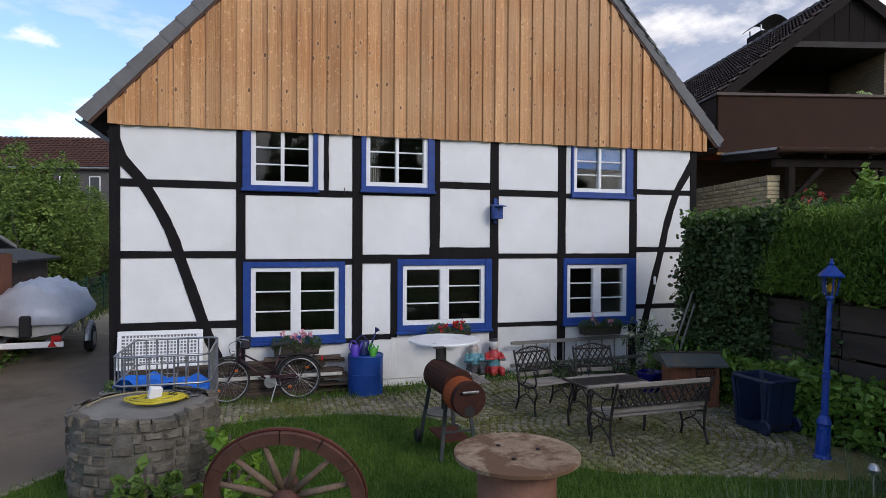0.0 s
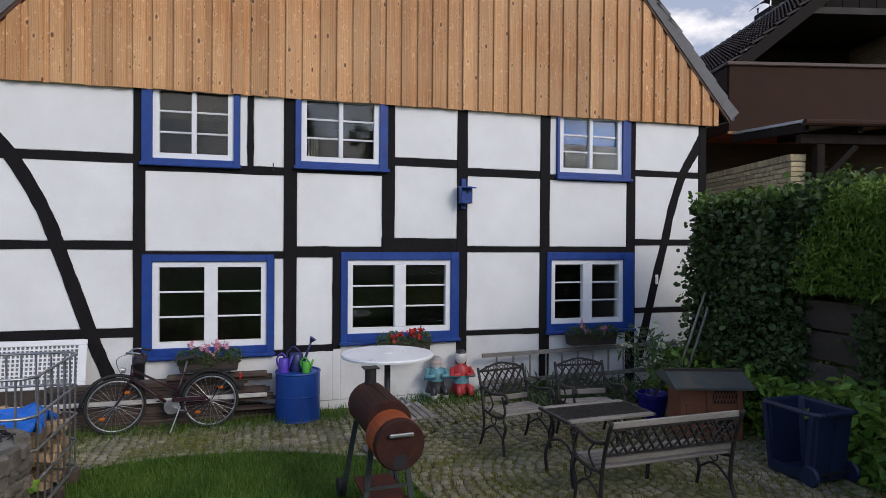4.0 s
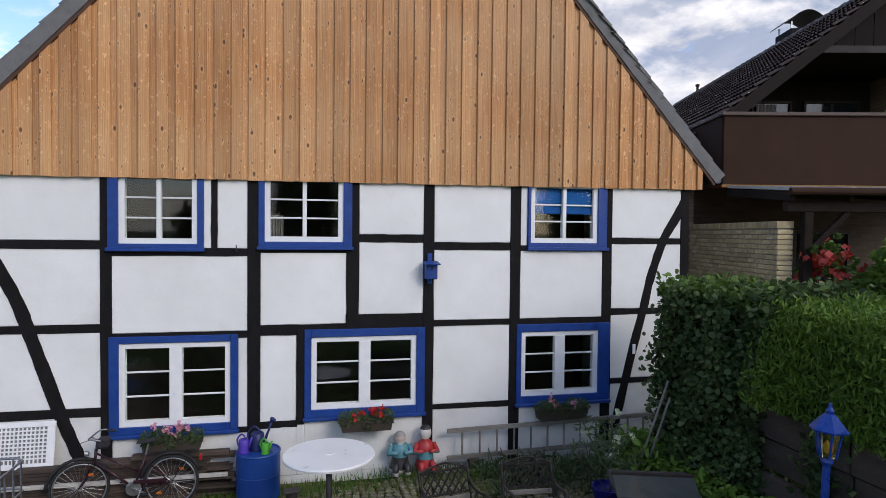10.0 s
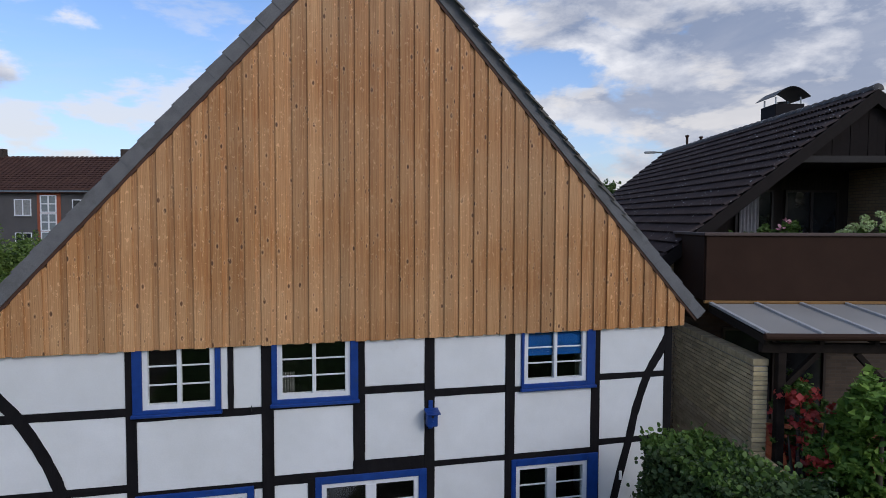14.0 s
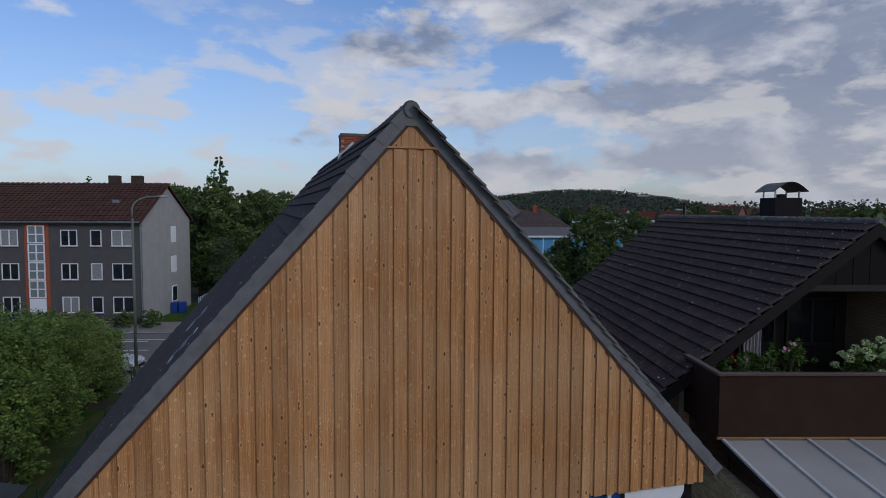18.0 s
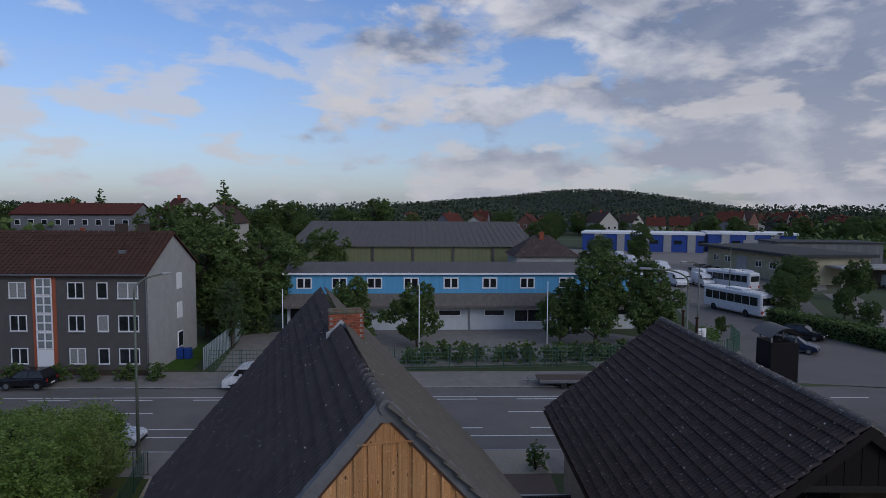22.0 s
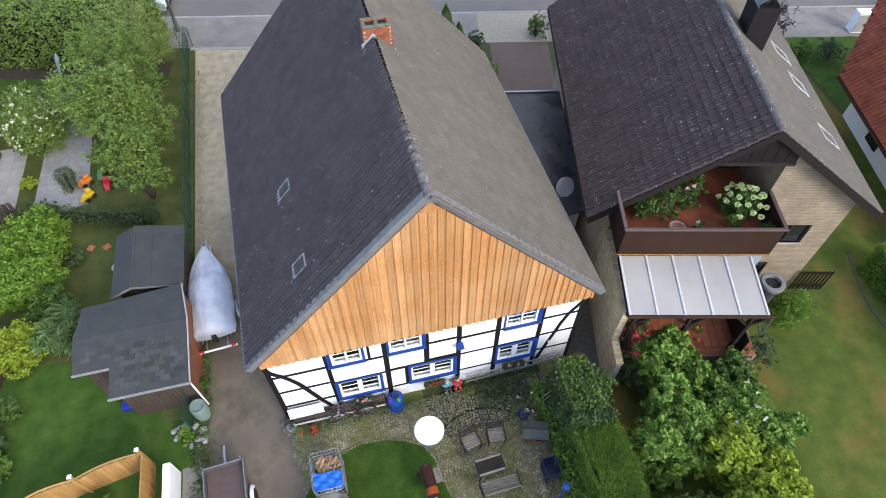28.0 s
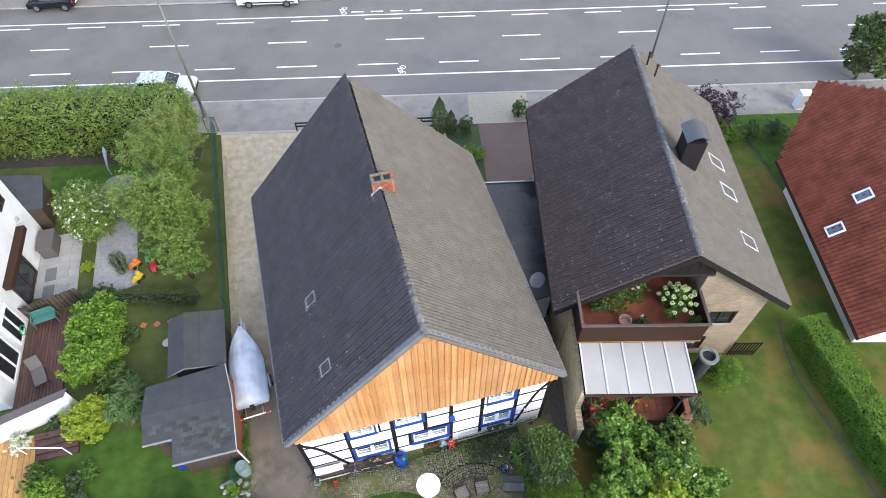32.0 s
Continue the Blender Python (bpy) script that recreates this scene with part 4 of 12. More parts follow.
def window(kind, bx0, bx1, bz0, bz1, wx0, wx1, wz0, wz1):
    """Blue board surround with white casements, glazing bars and panes."""
    f = 0.075
    win = part("window", Geo().ring(wx0, wz0, wx1, wz1, f, -0.012, 0.09), WHITE, house, "white casement window in a blue painted surround")
    for q in ((bx0, -0.045, bz0, wx0, bz1), (wx1, -0.045, bz0, bx1, bz1), (wx0 - 0.002, -0.043, wz1, wx1 + 0.002, bz1 - 0.002), (wx0 - 0.002, -0.043, bz0 + 0.002, wx1 + 0.002, wz0)):
        part("surround_board", Geo().cbox(q[0], q[1], q[2], q[3], 0.02, q[4], 0.006), BLUE, win, "blue painted board")
    g = Geo().cbox(bx0 - 0.02, -0.085, bz0 - 0.045, bx1 + 0.02, 0.0, bz0 + 0.004, 0.008)
    part("sill", g, BLUE, win, "blue painted timber sill")
    mid, half = (wx0 + wx1) / 2, 0.085 if kind == "low" else 0.03
    part("mullion", Geo().cbox(mid - half, -0.016, wz0 + f, mid + half, 0.085, wz1 - f, 0.006), WHITE, win)
    for x0, x1 in ((wx0 + f, mid - half), (mid + half, wx1 - f)):
        z0, z1 = wz0 + f, wz1 - f
        for k in (1, 2):
            zz = z0 + (z1 - z0) * k / 3
            part("glazing_bar", Geo().cbox(x0, 0.022, zz - 0.012, x1, 0.05, zz + 0.012, 0.004), WHITE, win)
        for k in range(3):
            a, b = z0 + (z1 - z0) * k / 3, z0 + (z1 - z0) * (k + 1) / 3
            pane = part("pane", Geo().box(x0 + 0.001, 0.036, a + 0.012, x1 - 0.001, 0.042, b - 0.012), GLASS, win)
            pane.visible_shadow = False
    return win


for w in WINDOWS:
    window(*w)
# a blue blind half drawn behind the pane, and rooms behind the openings, the indoor gloom put into their colour
blind = solid("blue roller blind", (0.012, 0.085, 0.30), 0.8, spec=0.1)
part("roller_blind", Geo().cbox(8.08, 0.05, 3.99, 9.08, 0.062, 4.45, 0.004), blind, house, "blue roller blind half drawn")
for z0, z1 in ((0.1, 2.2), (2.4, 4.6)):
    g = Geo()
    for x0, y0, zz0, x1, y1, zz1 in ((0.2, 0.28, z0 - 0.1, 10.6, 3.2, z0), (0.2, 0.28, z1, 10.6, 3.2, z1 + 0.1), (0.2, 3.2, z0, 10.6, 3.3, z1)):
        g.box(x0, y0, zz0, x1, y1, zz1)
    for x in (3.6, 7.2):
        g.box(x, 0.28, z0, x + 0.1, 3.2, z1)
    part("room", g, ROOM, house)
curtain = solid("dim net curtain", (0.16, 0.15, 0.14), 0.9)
for x0, x1, z0, z1 in ((4.08, 4.26, 3.58, 3.90),):
    g = Geo()
    k = 14
    top = [(x0 + (x1 - x0) * i / k, 0.16 + 0.02 * math.sin(i * 2.1)) for i in range(k + 1)]
    g.add([(x, y, z) for z in (z0, z1) for x, y in top], [(i, i + 1, k + 2 + i, k + 1 + i) for i in range(k)])
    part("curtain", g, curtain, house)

# other walls
for name, poly in (("side_wall", [(0.0, 0.27), (0.24, 0.27), (lean(0.24, 13.1), 13.1), (lean(0.0, 13.1), 13.1)]), ("side_wall", [(10.54, 0.27), (10.78, 0.27), (lean(10.78, 13.1), 13.1), (lean(10.54, 13.1), 13.1)]), ("back_wall", [(lean(0.24, 12.86), 12.86), (lean(10.54, 12.86), 12.86), (lean(10.54, 13.1), 13.1), (lean(0.24, 13.1), 13.1)])):
    part(name, Geo().prism(poly, -0.05, 4.72), PLASTER, house)
RIDGE_F, RIDGE_B = Vector((5.47, -0.07, 11.0)), Vector((5.05, 13.67, 10.62))
EAVE_LF, EAVE_LB = Vector((-0.37, -0.07, 4.42)), Vector((-0.77, 13.53, 4.46))
EAVE_RF, EAVE_RB = Vector((11.31, -0.07, 4.60)), Vector((10.98, 13.53, 4.68))
for y0, y1 in ((0.05, 0.25), (12.9, 13.1)):
    part("gable_wall", Geo().slab([(lean(0.1, y0), 4.72), (lean(10.7, y0), 4.72), (lean(5.47, y0), 10.55)], y0, y1), DARKWOOD, house)

# larch boards on the gable: wide under boards and narrower boards over the joints
BOARD_Z = 4.39


def gable_top(x, drop):
    if x < 5.47:
        return EAVE_LF.z + (x - EAVE_LF.x) / (5.47 - EAVE_LF.x) * (RIDGE_F.z - EAVE_LF.z) - drop
    return EAVE_RF.z + (EAVE_RF.x - x) / (EAVE_RF.x - 5.47) * (RIDGE_F.z - EAVE_RF.z) - drop


def clad(x0, x1, y0, y1, zb):
    """One upright board, cut to the slope of the rakes."""
    tops = [x1] + ([5.47] if x0 < 5.47 < x1 else []) + [x0]
    poly = [(x0, zb), (x1, zb)] + [(a, max(zb + 0.02, min(gable_top(a, 0.10), 10.43))) for a in tops]
    k = len(poly)
    c = 0.004
    mid = sum(p[0] for p in poly) / k
    vs = [(a + (c if a < mid else -c), y0, b) for a, b in poly] + [(a, y0 + c, b) for a, b in poly] + [(a, y1, b) for a, b in poly]
    fs = [tuple(range(k)), tuple(range(2 * k, 3 * k))[::-1]]
    for q in (0, k):
        fs += [(q + (i + 1) % k, q + i, q + k + i, q + k + (i + 1) % k) for i in range(k)]
    part("cladding_board", Geo().add(vs, fs), BOARDS, house)


random.seed(11)
x = -0.03
while x < 10.95:
    step = random.uniform(0.226, 0.250)
    wide = random.uniform(0.138, 0.162)
    zb = BOARD_Z + 0.006 * (x - 5)
    clad(x, min(x + wide, 11.0), -0.082, -0.058, zb + random.uniform(-0.008, 0.006))
    if x + step < 11.0:
        clad(x + wide - 0.025, min(x + step + 0.02, 11.0), -0.050, -0.026, zb + random.uniform(-0.004, 0.008))
    x += step
for x0, x1 in ((5.05, 5.31), (5.315, 5.61), (5.615, 5.89)):
    poly = [(x0, 10.44), (x1, 10.44)] + [(a, gable_top(a, 0.10)) for a in ((x1, 5.47, x0) if x0 < 5.47 < x1 else (x1, x0))]
    part("cladding_board", Geo().slab(poly, -0.075, -0.051), BOARDS, house)
part("drip_strip", Geo().cbox(5.02, -0.10, 10.41, 5.92, -0.05, 10.445, 0.005), BOARDS, house)


def slope_frame(front, back, ridge_f):
    """Axes of a roof slope: along the eave, up the slope, outward."""
    along = (back - front).normalized()
    up = (ridge_f - front)
    up = (up - along * up.dot(along))
    run = up.length
    up = up.normalized()
    return along, up, run


def tile_geo(w, h, rise=0.052, lip=0.028, waves=1, k=12):
    """One concrete tile: x across, y up the slope, z out."""
    cross = [(w * i / k, rise * abs(math.sin(math.pi * waves * i / k)) ** 0.8) for i in range(k + 1)]
    vs = [(x, 0.0, z + lip) for x, z in cross] + [(x, h, z) for x, z in cross] + [(x, 0.060, z - 0.012) for x, z in cross] + [(x, 0.0, z + lip) for x, z in cross]
    n = k + 1
    fs = [(i, i + 1, n + i + 1, n + i) for i in range(k)] + [(2 * n + i, 2 * n + i + 1, 3 * n + i + 1, 3 * n + i) for i in range(k)]
    return np.array(vs), fs


def tiled_slope(parent, front, back, ridge_f, mat, near_cols, w=0.30, h=0.345, waves=2, k=12, keep=None, lip=0.046):
    """A slope of tiles: the first columns singly, the rest joined."""
    along, up, run = slope_frame(front, back, ridge_f)
    out = along.cross(up) if along.cross(up).z > 0 else up.cross(along)
    length = (back - front).length
    cols, rows = max(1, round(length / w)), max(1, math.ceil(run / h))
    w, h = length / cols, run / rows
    vs, fs = tile_geo(w * 0.962, h * 1.15, lip=lip, waves=waves, k=k)
    basis = Matrix((along, up, out)).transposed()
    if basis.determinant() < 0:
        fs = [q[::-1] for q in fs]
    me = bpy.data.meshes.new("roof_tile")
    me.from_pydata([tuple(v) for v in vs], [], fs)
    me.polygons.foreach_set("use_smooth", [True] * len(me.polygons))
    me.materials.append(mat)
    b4 = basis.to_4x4()
    base = front + out * 0.04
    rng = random.Random(5)
    allv, allf = [], []
    bm_ = np.array(basis)
    for i in range(cols):
        for j in range(rows):
            if keep and not keep((i + 0.5) * w, (j + 0.5) * h):
                continue
            p = base + along * (i * w) + up * (j * h) + out * rng.uniform(-0.004, 0.004)
            if i < near_cols:
                ob = new("roof_tile", me)
                ob.parent = parent
                ob.matrix_basis = Matrix.Translation(p) @ b4
            else:
                o = len(allv) * len(vs)
                allv.append(vs @ bm_.T + np.array(p))
                allf.append(np.array(fs) + o)
    rest = array_mesh("roof_tiles", np.concatenate(allv), np.concatenate(allf), True)
    tagged(part("roof_tiles", rest, mat, parent), kind="stuff")


def roof_board(parent, name, a, b, c, d, thick, mat):
    """A flat slab over four corners, thick downward along its own normal."""
    a, b, c, d = (Vector(p) for p in (a, b, c, d))
    nrm = (b - a).cross(d - a).normalized()
    if nrm.z < 0:
        nrm = -nrm
    vs = [p for p in (a, b, c, d)] + [p - nrm * thick for p in (a, b, c, d)]
    return part(name, Geo().add(vs, [(0, 1, 2, 3), (7, 6, 5, 4), (0, 4, 5, 1), (1, 5, 6, 2), (2, 6, 7, 3), (3, 7, 4, 0)]), mat, parent)


roof = part("roof", Geo().add([RIDGE_F + Vector((0, 0.02, -0.12)), RIDGE_B + Vector((0, -0.02, -0.12)), EAVE_LB + Vector((0.05, -0.02, -0.06)), EAVE_LF + Vector((0.05, 0.02, -0.06)), EAVE_RB + Vector((-0.05, -0.02, -0.06)), EAVE_RF + Vector((-0.05, 0.02, -0.06)),
                                RIDGE_F + Vector((0, 0.02, -0.02)), RIDGE_B + Vector((0, -0.02, -0.02)), EAVE_LB + Vector((0.02, -0.02, 0.02)), EAVE_LF + Vector((0.02, 0.02, 0.02)), EAVE_RB + Vector((-0.02, -0.02, 0.02)), EAVE_RF + Vector((-0.02, 0.02, 0.02))],
                               [(0, 1, 2, 3), (0, 5, 4, 1), (6, 9, 8, 7), (6, 7, 10, 11), (0, 3, 9, 6), (0, 6, 11, 5), (1, 7, 8, 2), (1, 4, 10, 7), (2, 8, 9, 3), (4, 5, 11, 10)]), DARKWOOD, house, "steep gabled roof, tiles coloured darker on the shaded slope and paler on the lit one")
# shaded tile colour on the left slope, lit tile colour on the right
tiled_slope(roof, EAVE_LF, EAVE_LB, RIDGE_F, TILE_SHADED, 5)
tiled_slope(roof, EAVE_RF, EAVE_RB, RIDGE_F, TILE_LIT, 5, lip=0.048)
# verge tiles stepping up both rakes of the front gable
for e, r, s in ((EAVE_LF, RIDGE_F, -1), (EAVE_RF, RIDGE_F, 1)):
    d = (r - e)
    run = d.length
    d = d.normalized()
    nrm = Vector((-d.z, 0, d.x)) if s < 0 else Vector((d.z, 0, -d.x))
    if nrm.z < 0:
        nrm = -nrm
    k = 25
    for i in range(k):
        a, b = e + d * (run * i / k), e + d * (run * (i + 1.06) / k)
        lift = 0.118
        q = [a + nrm * (lift + 0.008), b + nrm * (lift - 0.010), b + nrm * -0.088, a + nrm * -0.092]
        vs = [p + Vector((0, y + (0.009 if 0 < j_ < 3 else 0.0), 0)) for y in (-0.038, 0.0) for j_, p in enumerate(q)] + [p + Vector((0, 0.16, 0)) for p in q[:2]]
        fs = [(0, 1, 2, 3), (7, 6, 5, 4), (0, 8, 9, 1), (3, 2, 6, 7), (0, 3, 7, 4), (1, 5, 6, 2)]
        part("verge_tile", Geo().add(vs, fs), VERGE, roof)
    part("barge_board", Geo().add([p + Vector((0, y, 0)) for y in (-0.02, 0.03) for p in (e + nrm * -0.085, r + nrm * -0.085, r + nrm * -0.135, e + nrm * -0.135)], [(0, 1, 2, 3), (7, 6, 5, 4), (0, 4, 5, 1), (3, 2, 6, 7), (0, 3, 7, 4), (1, 5, 6, 2)]), solid("red brown barge board", (0.085, 0.038, 0.022), 0.7), house)
# ridge tiles
RIDGE_T = tile_material("grey brown ridge tiles", (0.105, 0.098, 0.094), (0.16, 0.150, 0.142), (0.48, 0.48, 0.45), 0.8, 0.62)
d = RIDGE_B - RIDGE_F
k = 36
for i in range(k):
    a, b = RIDGE_F + d * (i / k), RIDGE_F + d * ((i + 1.15) / k)
    n = 10
    vs = []
    for p, r, lift in ((a, 0.145, 0.045), (b, 0.115, 0.012)):
        vs += [p + Vector((r * math.cos(math.pi * j / n), 0, lift + r * 1.05 * math.sin(math.pi * j / n) - 0.03)) for j in range(n + 1)]
    fs = [(j, j + 1, n + 2 + j, n + 1 + j) for j in range(n)] + [tuple(range(n + 1))[::-1]]
    part("ridge_tile", Geo().add(vs, fs), RIDGE_T, roof, smooth=True)
part("apex_board", Geo().slab([(5.33, 10.76), (5.61, 10.76), (5.51, 10.98), (5.43, 10.98)], -0.11, -0.075), VERGE, roof)
part("ridge_end", Geo(Matrix.Translation(RIDGE_F) @ pose(0, -0.035, 0.0, 90, 0, 0)).lathe([(0.0, -0.02), (0.115, -0.02), (0.12, 0.0), (0.115, 0.03), (0.0, 0.03)], 20), VERGE, roof, "round grey end disc of the ridge")
# gutters, the sky mirrored in the zinc put into their pale colour
for a, b, s in ((EAVE_LF, EAVE_LB, -1), (EAVE_RF, EAVE_RB, 1)):
    vs, n = [], 8
    for p in (a, b):
        c = p + Vector((s * 0.075, 0.10 if p is a else 0, 0.015))
        vs += [c + Vector((0.06 * math.cos(math.pi + math.pi * j / n), 0, 0.06 * math.sin(math.pi + math.pi * j / n))) for j in range(n + 1)]
        vs += [c + Vector((0.052 * math.cos(math.pi + math.pi * j / n), 0, 0.052 * math.sin(math.pi + math.pi * j / n))) for j in range(n + 1)]
    q = 2 * (n + 1)
    fs = [(j, j + 1, q + j + 1, q + j) for j in range(n)] + [(n + 1 + j, q + n + 1 + j, q + n + 2 + j, n + 2 + j) for j in range(n)]
    fs += [(0, q, q + n + 1, n + 1), (n, 2 * n + 1, q + 2 * n + 1, q + n)]
    part("gutter", Geo().add(vs, fs), solid("sky-pale zinc gutter", (0.36, 0.39, 0.43), 0.4), house, "zinc eaves gutter", smooth=True)


def roof_window(y, frac, parent=None):
    along, up, run = slope_frame(EAVE_LF, EAVE_LB, RIDGE_F)
    out = up.cross(along) if up.cross(along).z > 0 else along.cross(up)
    p = EAVE_LF + along * (y + 0.25) + up * (run * frac) + out * 0.055
    m = Matrix.Translation(p) @ Matrix((along, up, out)).transposed().to_4x4()
    g = Geo()
    for q in ((-0.26, -0.34, 0.26, -0.28), (-0.26, 0.28, 0.26, 0.34), (-0.26, -0.28, -0.20, 0.28), (0.20, -0.28, 0.26, 0.28)):
        g.cbox(q[0], q[1], -0.03, q[2], q[3], 0.075, 0.01)
    f = part("roof_window", g, ZINC, roof, "small steel roof window", at=m)
    part("pane", Geo().box(-0.20, -0.28, 0.02, 0.20, 0.28, 0.03), solid("roof light glass", (0.10, 0.12, 0.12), 0.08), f)
    part("apron", Geo().cbox(-0.30, -0.50, 0.0, 0.30, -0.345, 0.03, 0.006), LEAD, f)


roof_window(4.55, 0.385)
roof_window(1.30, 0.40)

# brick chimney astride the ridge
chim = part("chimney", Geo().box(4.97, 6.42, 9.9, 5.81, 6.88, 11.33), MORTAR, house, "short red brick chimney with lead flashing")
brick = Geo().cbox(0.004, 0.0, 0.004, 0.196, 0.10, 0.062, 0.005).mesh("brick")
for row in range(16):
    z = 10.34 + row * 0.066
    off = 0.1 if row % 2 else 0.0
    for i in range(-1 if off else 0, 5):
        x0 = 4.95 + i * 0.2 + off
        if 4.92 < x0 < 5.67:
            for y, s in ((6.405, 0), (6.895, 180)):
                part("brick", brick, BRICK_RED, chim, at=pose(x0 if not s else x0 + 0.2, y, z, 0, 0, s))
    for i in range(2):
        for x0, s in ((4.955, -90), (5.825, 90)):
            yy = 6.42 + i * 0.22
            part("brick", brick, BRICK_RED, chim, at=pose(x0, yy + (0.2 if s < 0 else 0.0), z, 0, 0, s))
g = Geo()
rgc = random.Random(6)
for cx0, cy0, cx1, cy1 in ((4.945, 6.395, 5.835, 6.50), (4.945, 6.80, 5.835, 6.905), (4.945, 6.50, 5.07, 6.80), (5.33, 6.50, 5.45, 6.80), (5.71, 6.50, 5.835, 6.80)):
    g.cbox(cx0, cy0, 11.34, cx1, cy1, 11.39 + rgc.uniform(0, 0.05), 0.02)
part("cap", g, material("mossy mortar cap", (0.09, 0.085, 0.06), (0.19, 0.175, 0.13), 0.95, scale=9, fine=40, bump=0.6, stain=(0.16, 0.18, 0.07), stain_scale=7), chim)
for xx in (5.20, 5.58):
    part("flue", Geo().box(xx - 0.125, 6.505, 11.33, xx + 0.125, 6.795, 11.342), BLACK, chim)
g = Geo()
for s, xe in ((-1, 4.88), (1, 5.91)):
    z0, z1 = 11.06, 11.07 - abs(xe - 5.26) * 1.11
    order = 1 if s > 0 else -1
    g.add([(5.26, 6.385, z0), (xe, 6.385, z1), (xe, 6.385, z1 + 0.24), (xe - s * 0.12, 6.385, z1 + 0.30), (5.26, 6.385, z0 + 0.16)], [(0, 1, 2, 3, 4)[::order]])
    g.add([(5.26, 6.385, z0 + 0.03), (xe, 6.385, z1 + 0.03), (xe, 6.12, z1 + 0.03), (5.26 + s * 0.16, 6.15, z0 - 0.15)], [(0, 3, 2, 1)[::order]])
part("flashing", g, LEAD, chim)

# ---- the brick house next door ----
def brick_material(name, a, b, mortar, bw=0.25, bh=0.083):
    """Brickwork for walls that stay far off."""
    m = bpy.data.materials.new(name)
    m.use_nodes = True
    n, l = m.node_tree.nodes, m.node_tree.links
    s = n["Principled BSDF"]
    tc, sep, add, com = n.new("ShaderNodeTexCoord"), n.new("ShaderNodeSeparateXYZ"), n.new("ShaderNodeMath"), n.new("ShaderNodeCombineXYZ")
    l.new(tc.outputs["Object"], sep.inputs[0])
    l.new(sep.outputs[0], add.inputs[0])
    l.new(sep.outputs[1], add.inputs[1])
    l.new(add.outputs[0], com.inputs[0])
    l.new(sep.outputs[2], com.inputs[1])
    t = n.new("ShaderNodeTexBrick")
    t.inputs["Color1"].default_value, t.inputs["Color2"].default_value, t.inputs["Mortar"].default_value = (*a, 1), (*b, 1), (*mortar, 1)
    t.inputs["Scale"].default_value, t.inputs["Brick Width"].default_value, t.inputs["Row Height"].default_value, t.inputs["Mortar Size"].default_value = 1.0, bw, bh, 0.011
    l.new(com.outputs[0], t.inputs["Vector"])
    z = n.new("ShaderNodeTexNoise")
    z.inputs["Scale"].default_value, z.inputs["Detail"].default_value = 1.5, 5
    l.new(tc.outputs["Object"], z.inputs["Vector"])
    x = n.new("ShaderNodeMix")
    x.data_type, x.blend_type = "RGBA", "MULTIPLY"
    x.inputs[0].default_value = 0.6
    l.new(t.outputs["Color"], x.inputs[6])
    l.new(z.outputs["Fac"], x.inputs[7])
    l.new(x.outputs[2], s.inputs["Base Color"])
    s.inputs["Roughness"].default_value = 0.85
    bp = n.new("ShaderNodeBump")
    bp.inputs["Strength"].default_value, bp.inputs["Distance"].default_value = 0.5, 0.01
    bp.invert = True
    l.new(t.outputs["Fac"], bp.inputs["Height"])
    l.new(bp.outputs[0], s.inputs["Normal"])
    return m


BUFF_WALL = brick_material("buff brickwork", (0.38, 0.280, 0.175), (0.48, 0.365, 0.240), (0.27, 0.228, 0.175))
RED_WALL = brick_material("red brickwork", (0.27, 0.08, 0.045), (0.36, 0.12, 0.07), (0.25, 0.2, 0.17))
NB = pose(11.85, 2.72, 0, 0, 0, -13.8)
nbr = thing("brick_house", "buff brick house with dark tiled roof and brown balcony", "house", at=NB)
nL, nR, nF, nB, nridge = 5.05, 5.30, 0.0, 13.4, 9.14


def n_roof(x):
    return nL + (nridge - nL) * x / 5.09 if x < 5.09 else nR + (nridge - nR) * (10.26 - x) / 5.17


eLF, eLB, eRF, eRB = Vector((0, nF, nL)), Vector((0, nB, nL)), Vector((10.26, nF, nR)), Vector((10.26, nB, nR))
rF, rB = Vector((5.09, nF, nridge)), Vector((5.09, nB, nridge))
dz = Vector((0, 0, -0.22))
n_deck = part("roof", Geo().add([p + dz * k for k in (0.06, 1) for p in (eLF, rF, eRF, eLB, rB, eRB)], [(0, 3, 4, 1), (1, 4, 5, 2), (7, 10, 9, 6), (8, 11, 10, 7), (0, 1, 7, 6), (1, 2, 8, 7), (4, 3, 9, 10), (5, 4, 10, 11), (3, 0, 6, 9), (2, 5, 11, 8)]), solid("dark brown fascia", (0.024, 0.019, 0.017), 0.8, spec=0.1), nbr, "dark tiled gable roof with wide eaves")
# here too the tile colour carries the shaded and the lit side
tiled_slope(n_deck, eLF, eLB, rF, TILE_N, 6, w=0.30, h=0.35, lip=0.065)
tiled_slope(n_deck, eRF, eRB, rF, TILE_LIT, 2, w=0.30, h=0.35, lip=0.045)
k = 36
for i in range(k):
    y0, y1, n = nB * i / k, nB * (i + 1.12) / k, 8
    vs = []
    for y, r, lift in ((y0, 0.14, 0.03), (y1, 0.12, 0.015)):
        vs += [(5.09 + r * math.cos(math.pi * j / n), y, nridge + 0.02 + lift + r * math.sin(math.pi * j / n)) for j in range(n + 1)]
    part("ridge_tile", Geo().add(vs, [(j, j + 1, n + 2 + j, n + 1 + j) for j in range(n)] + [tuple(range(n + 1))[::-1]]), RIDGE_T, n_deck, smooth=True)
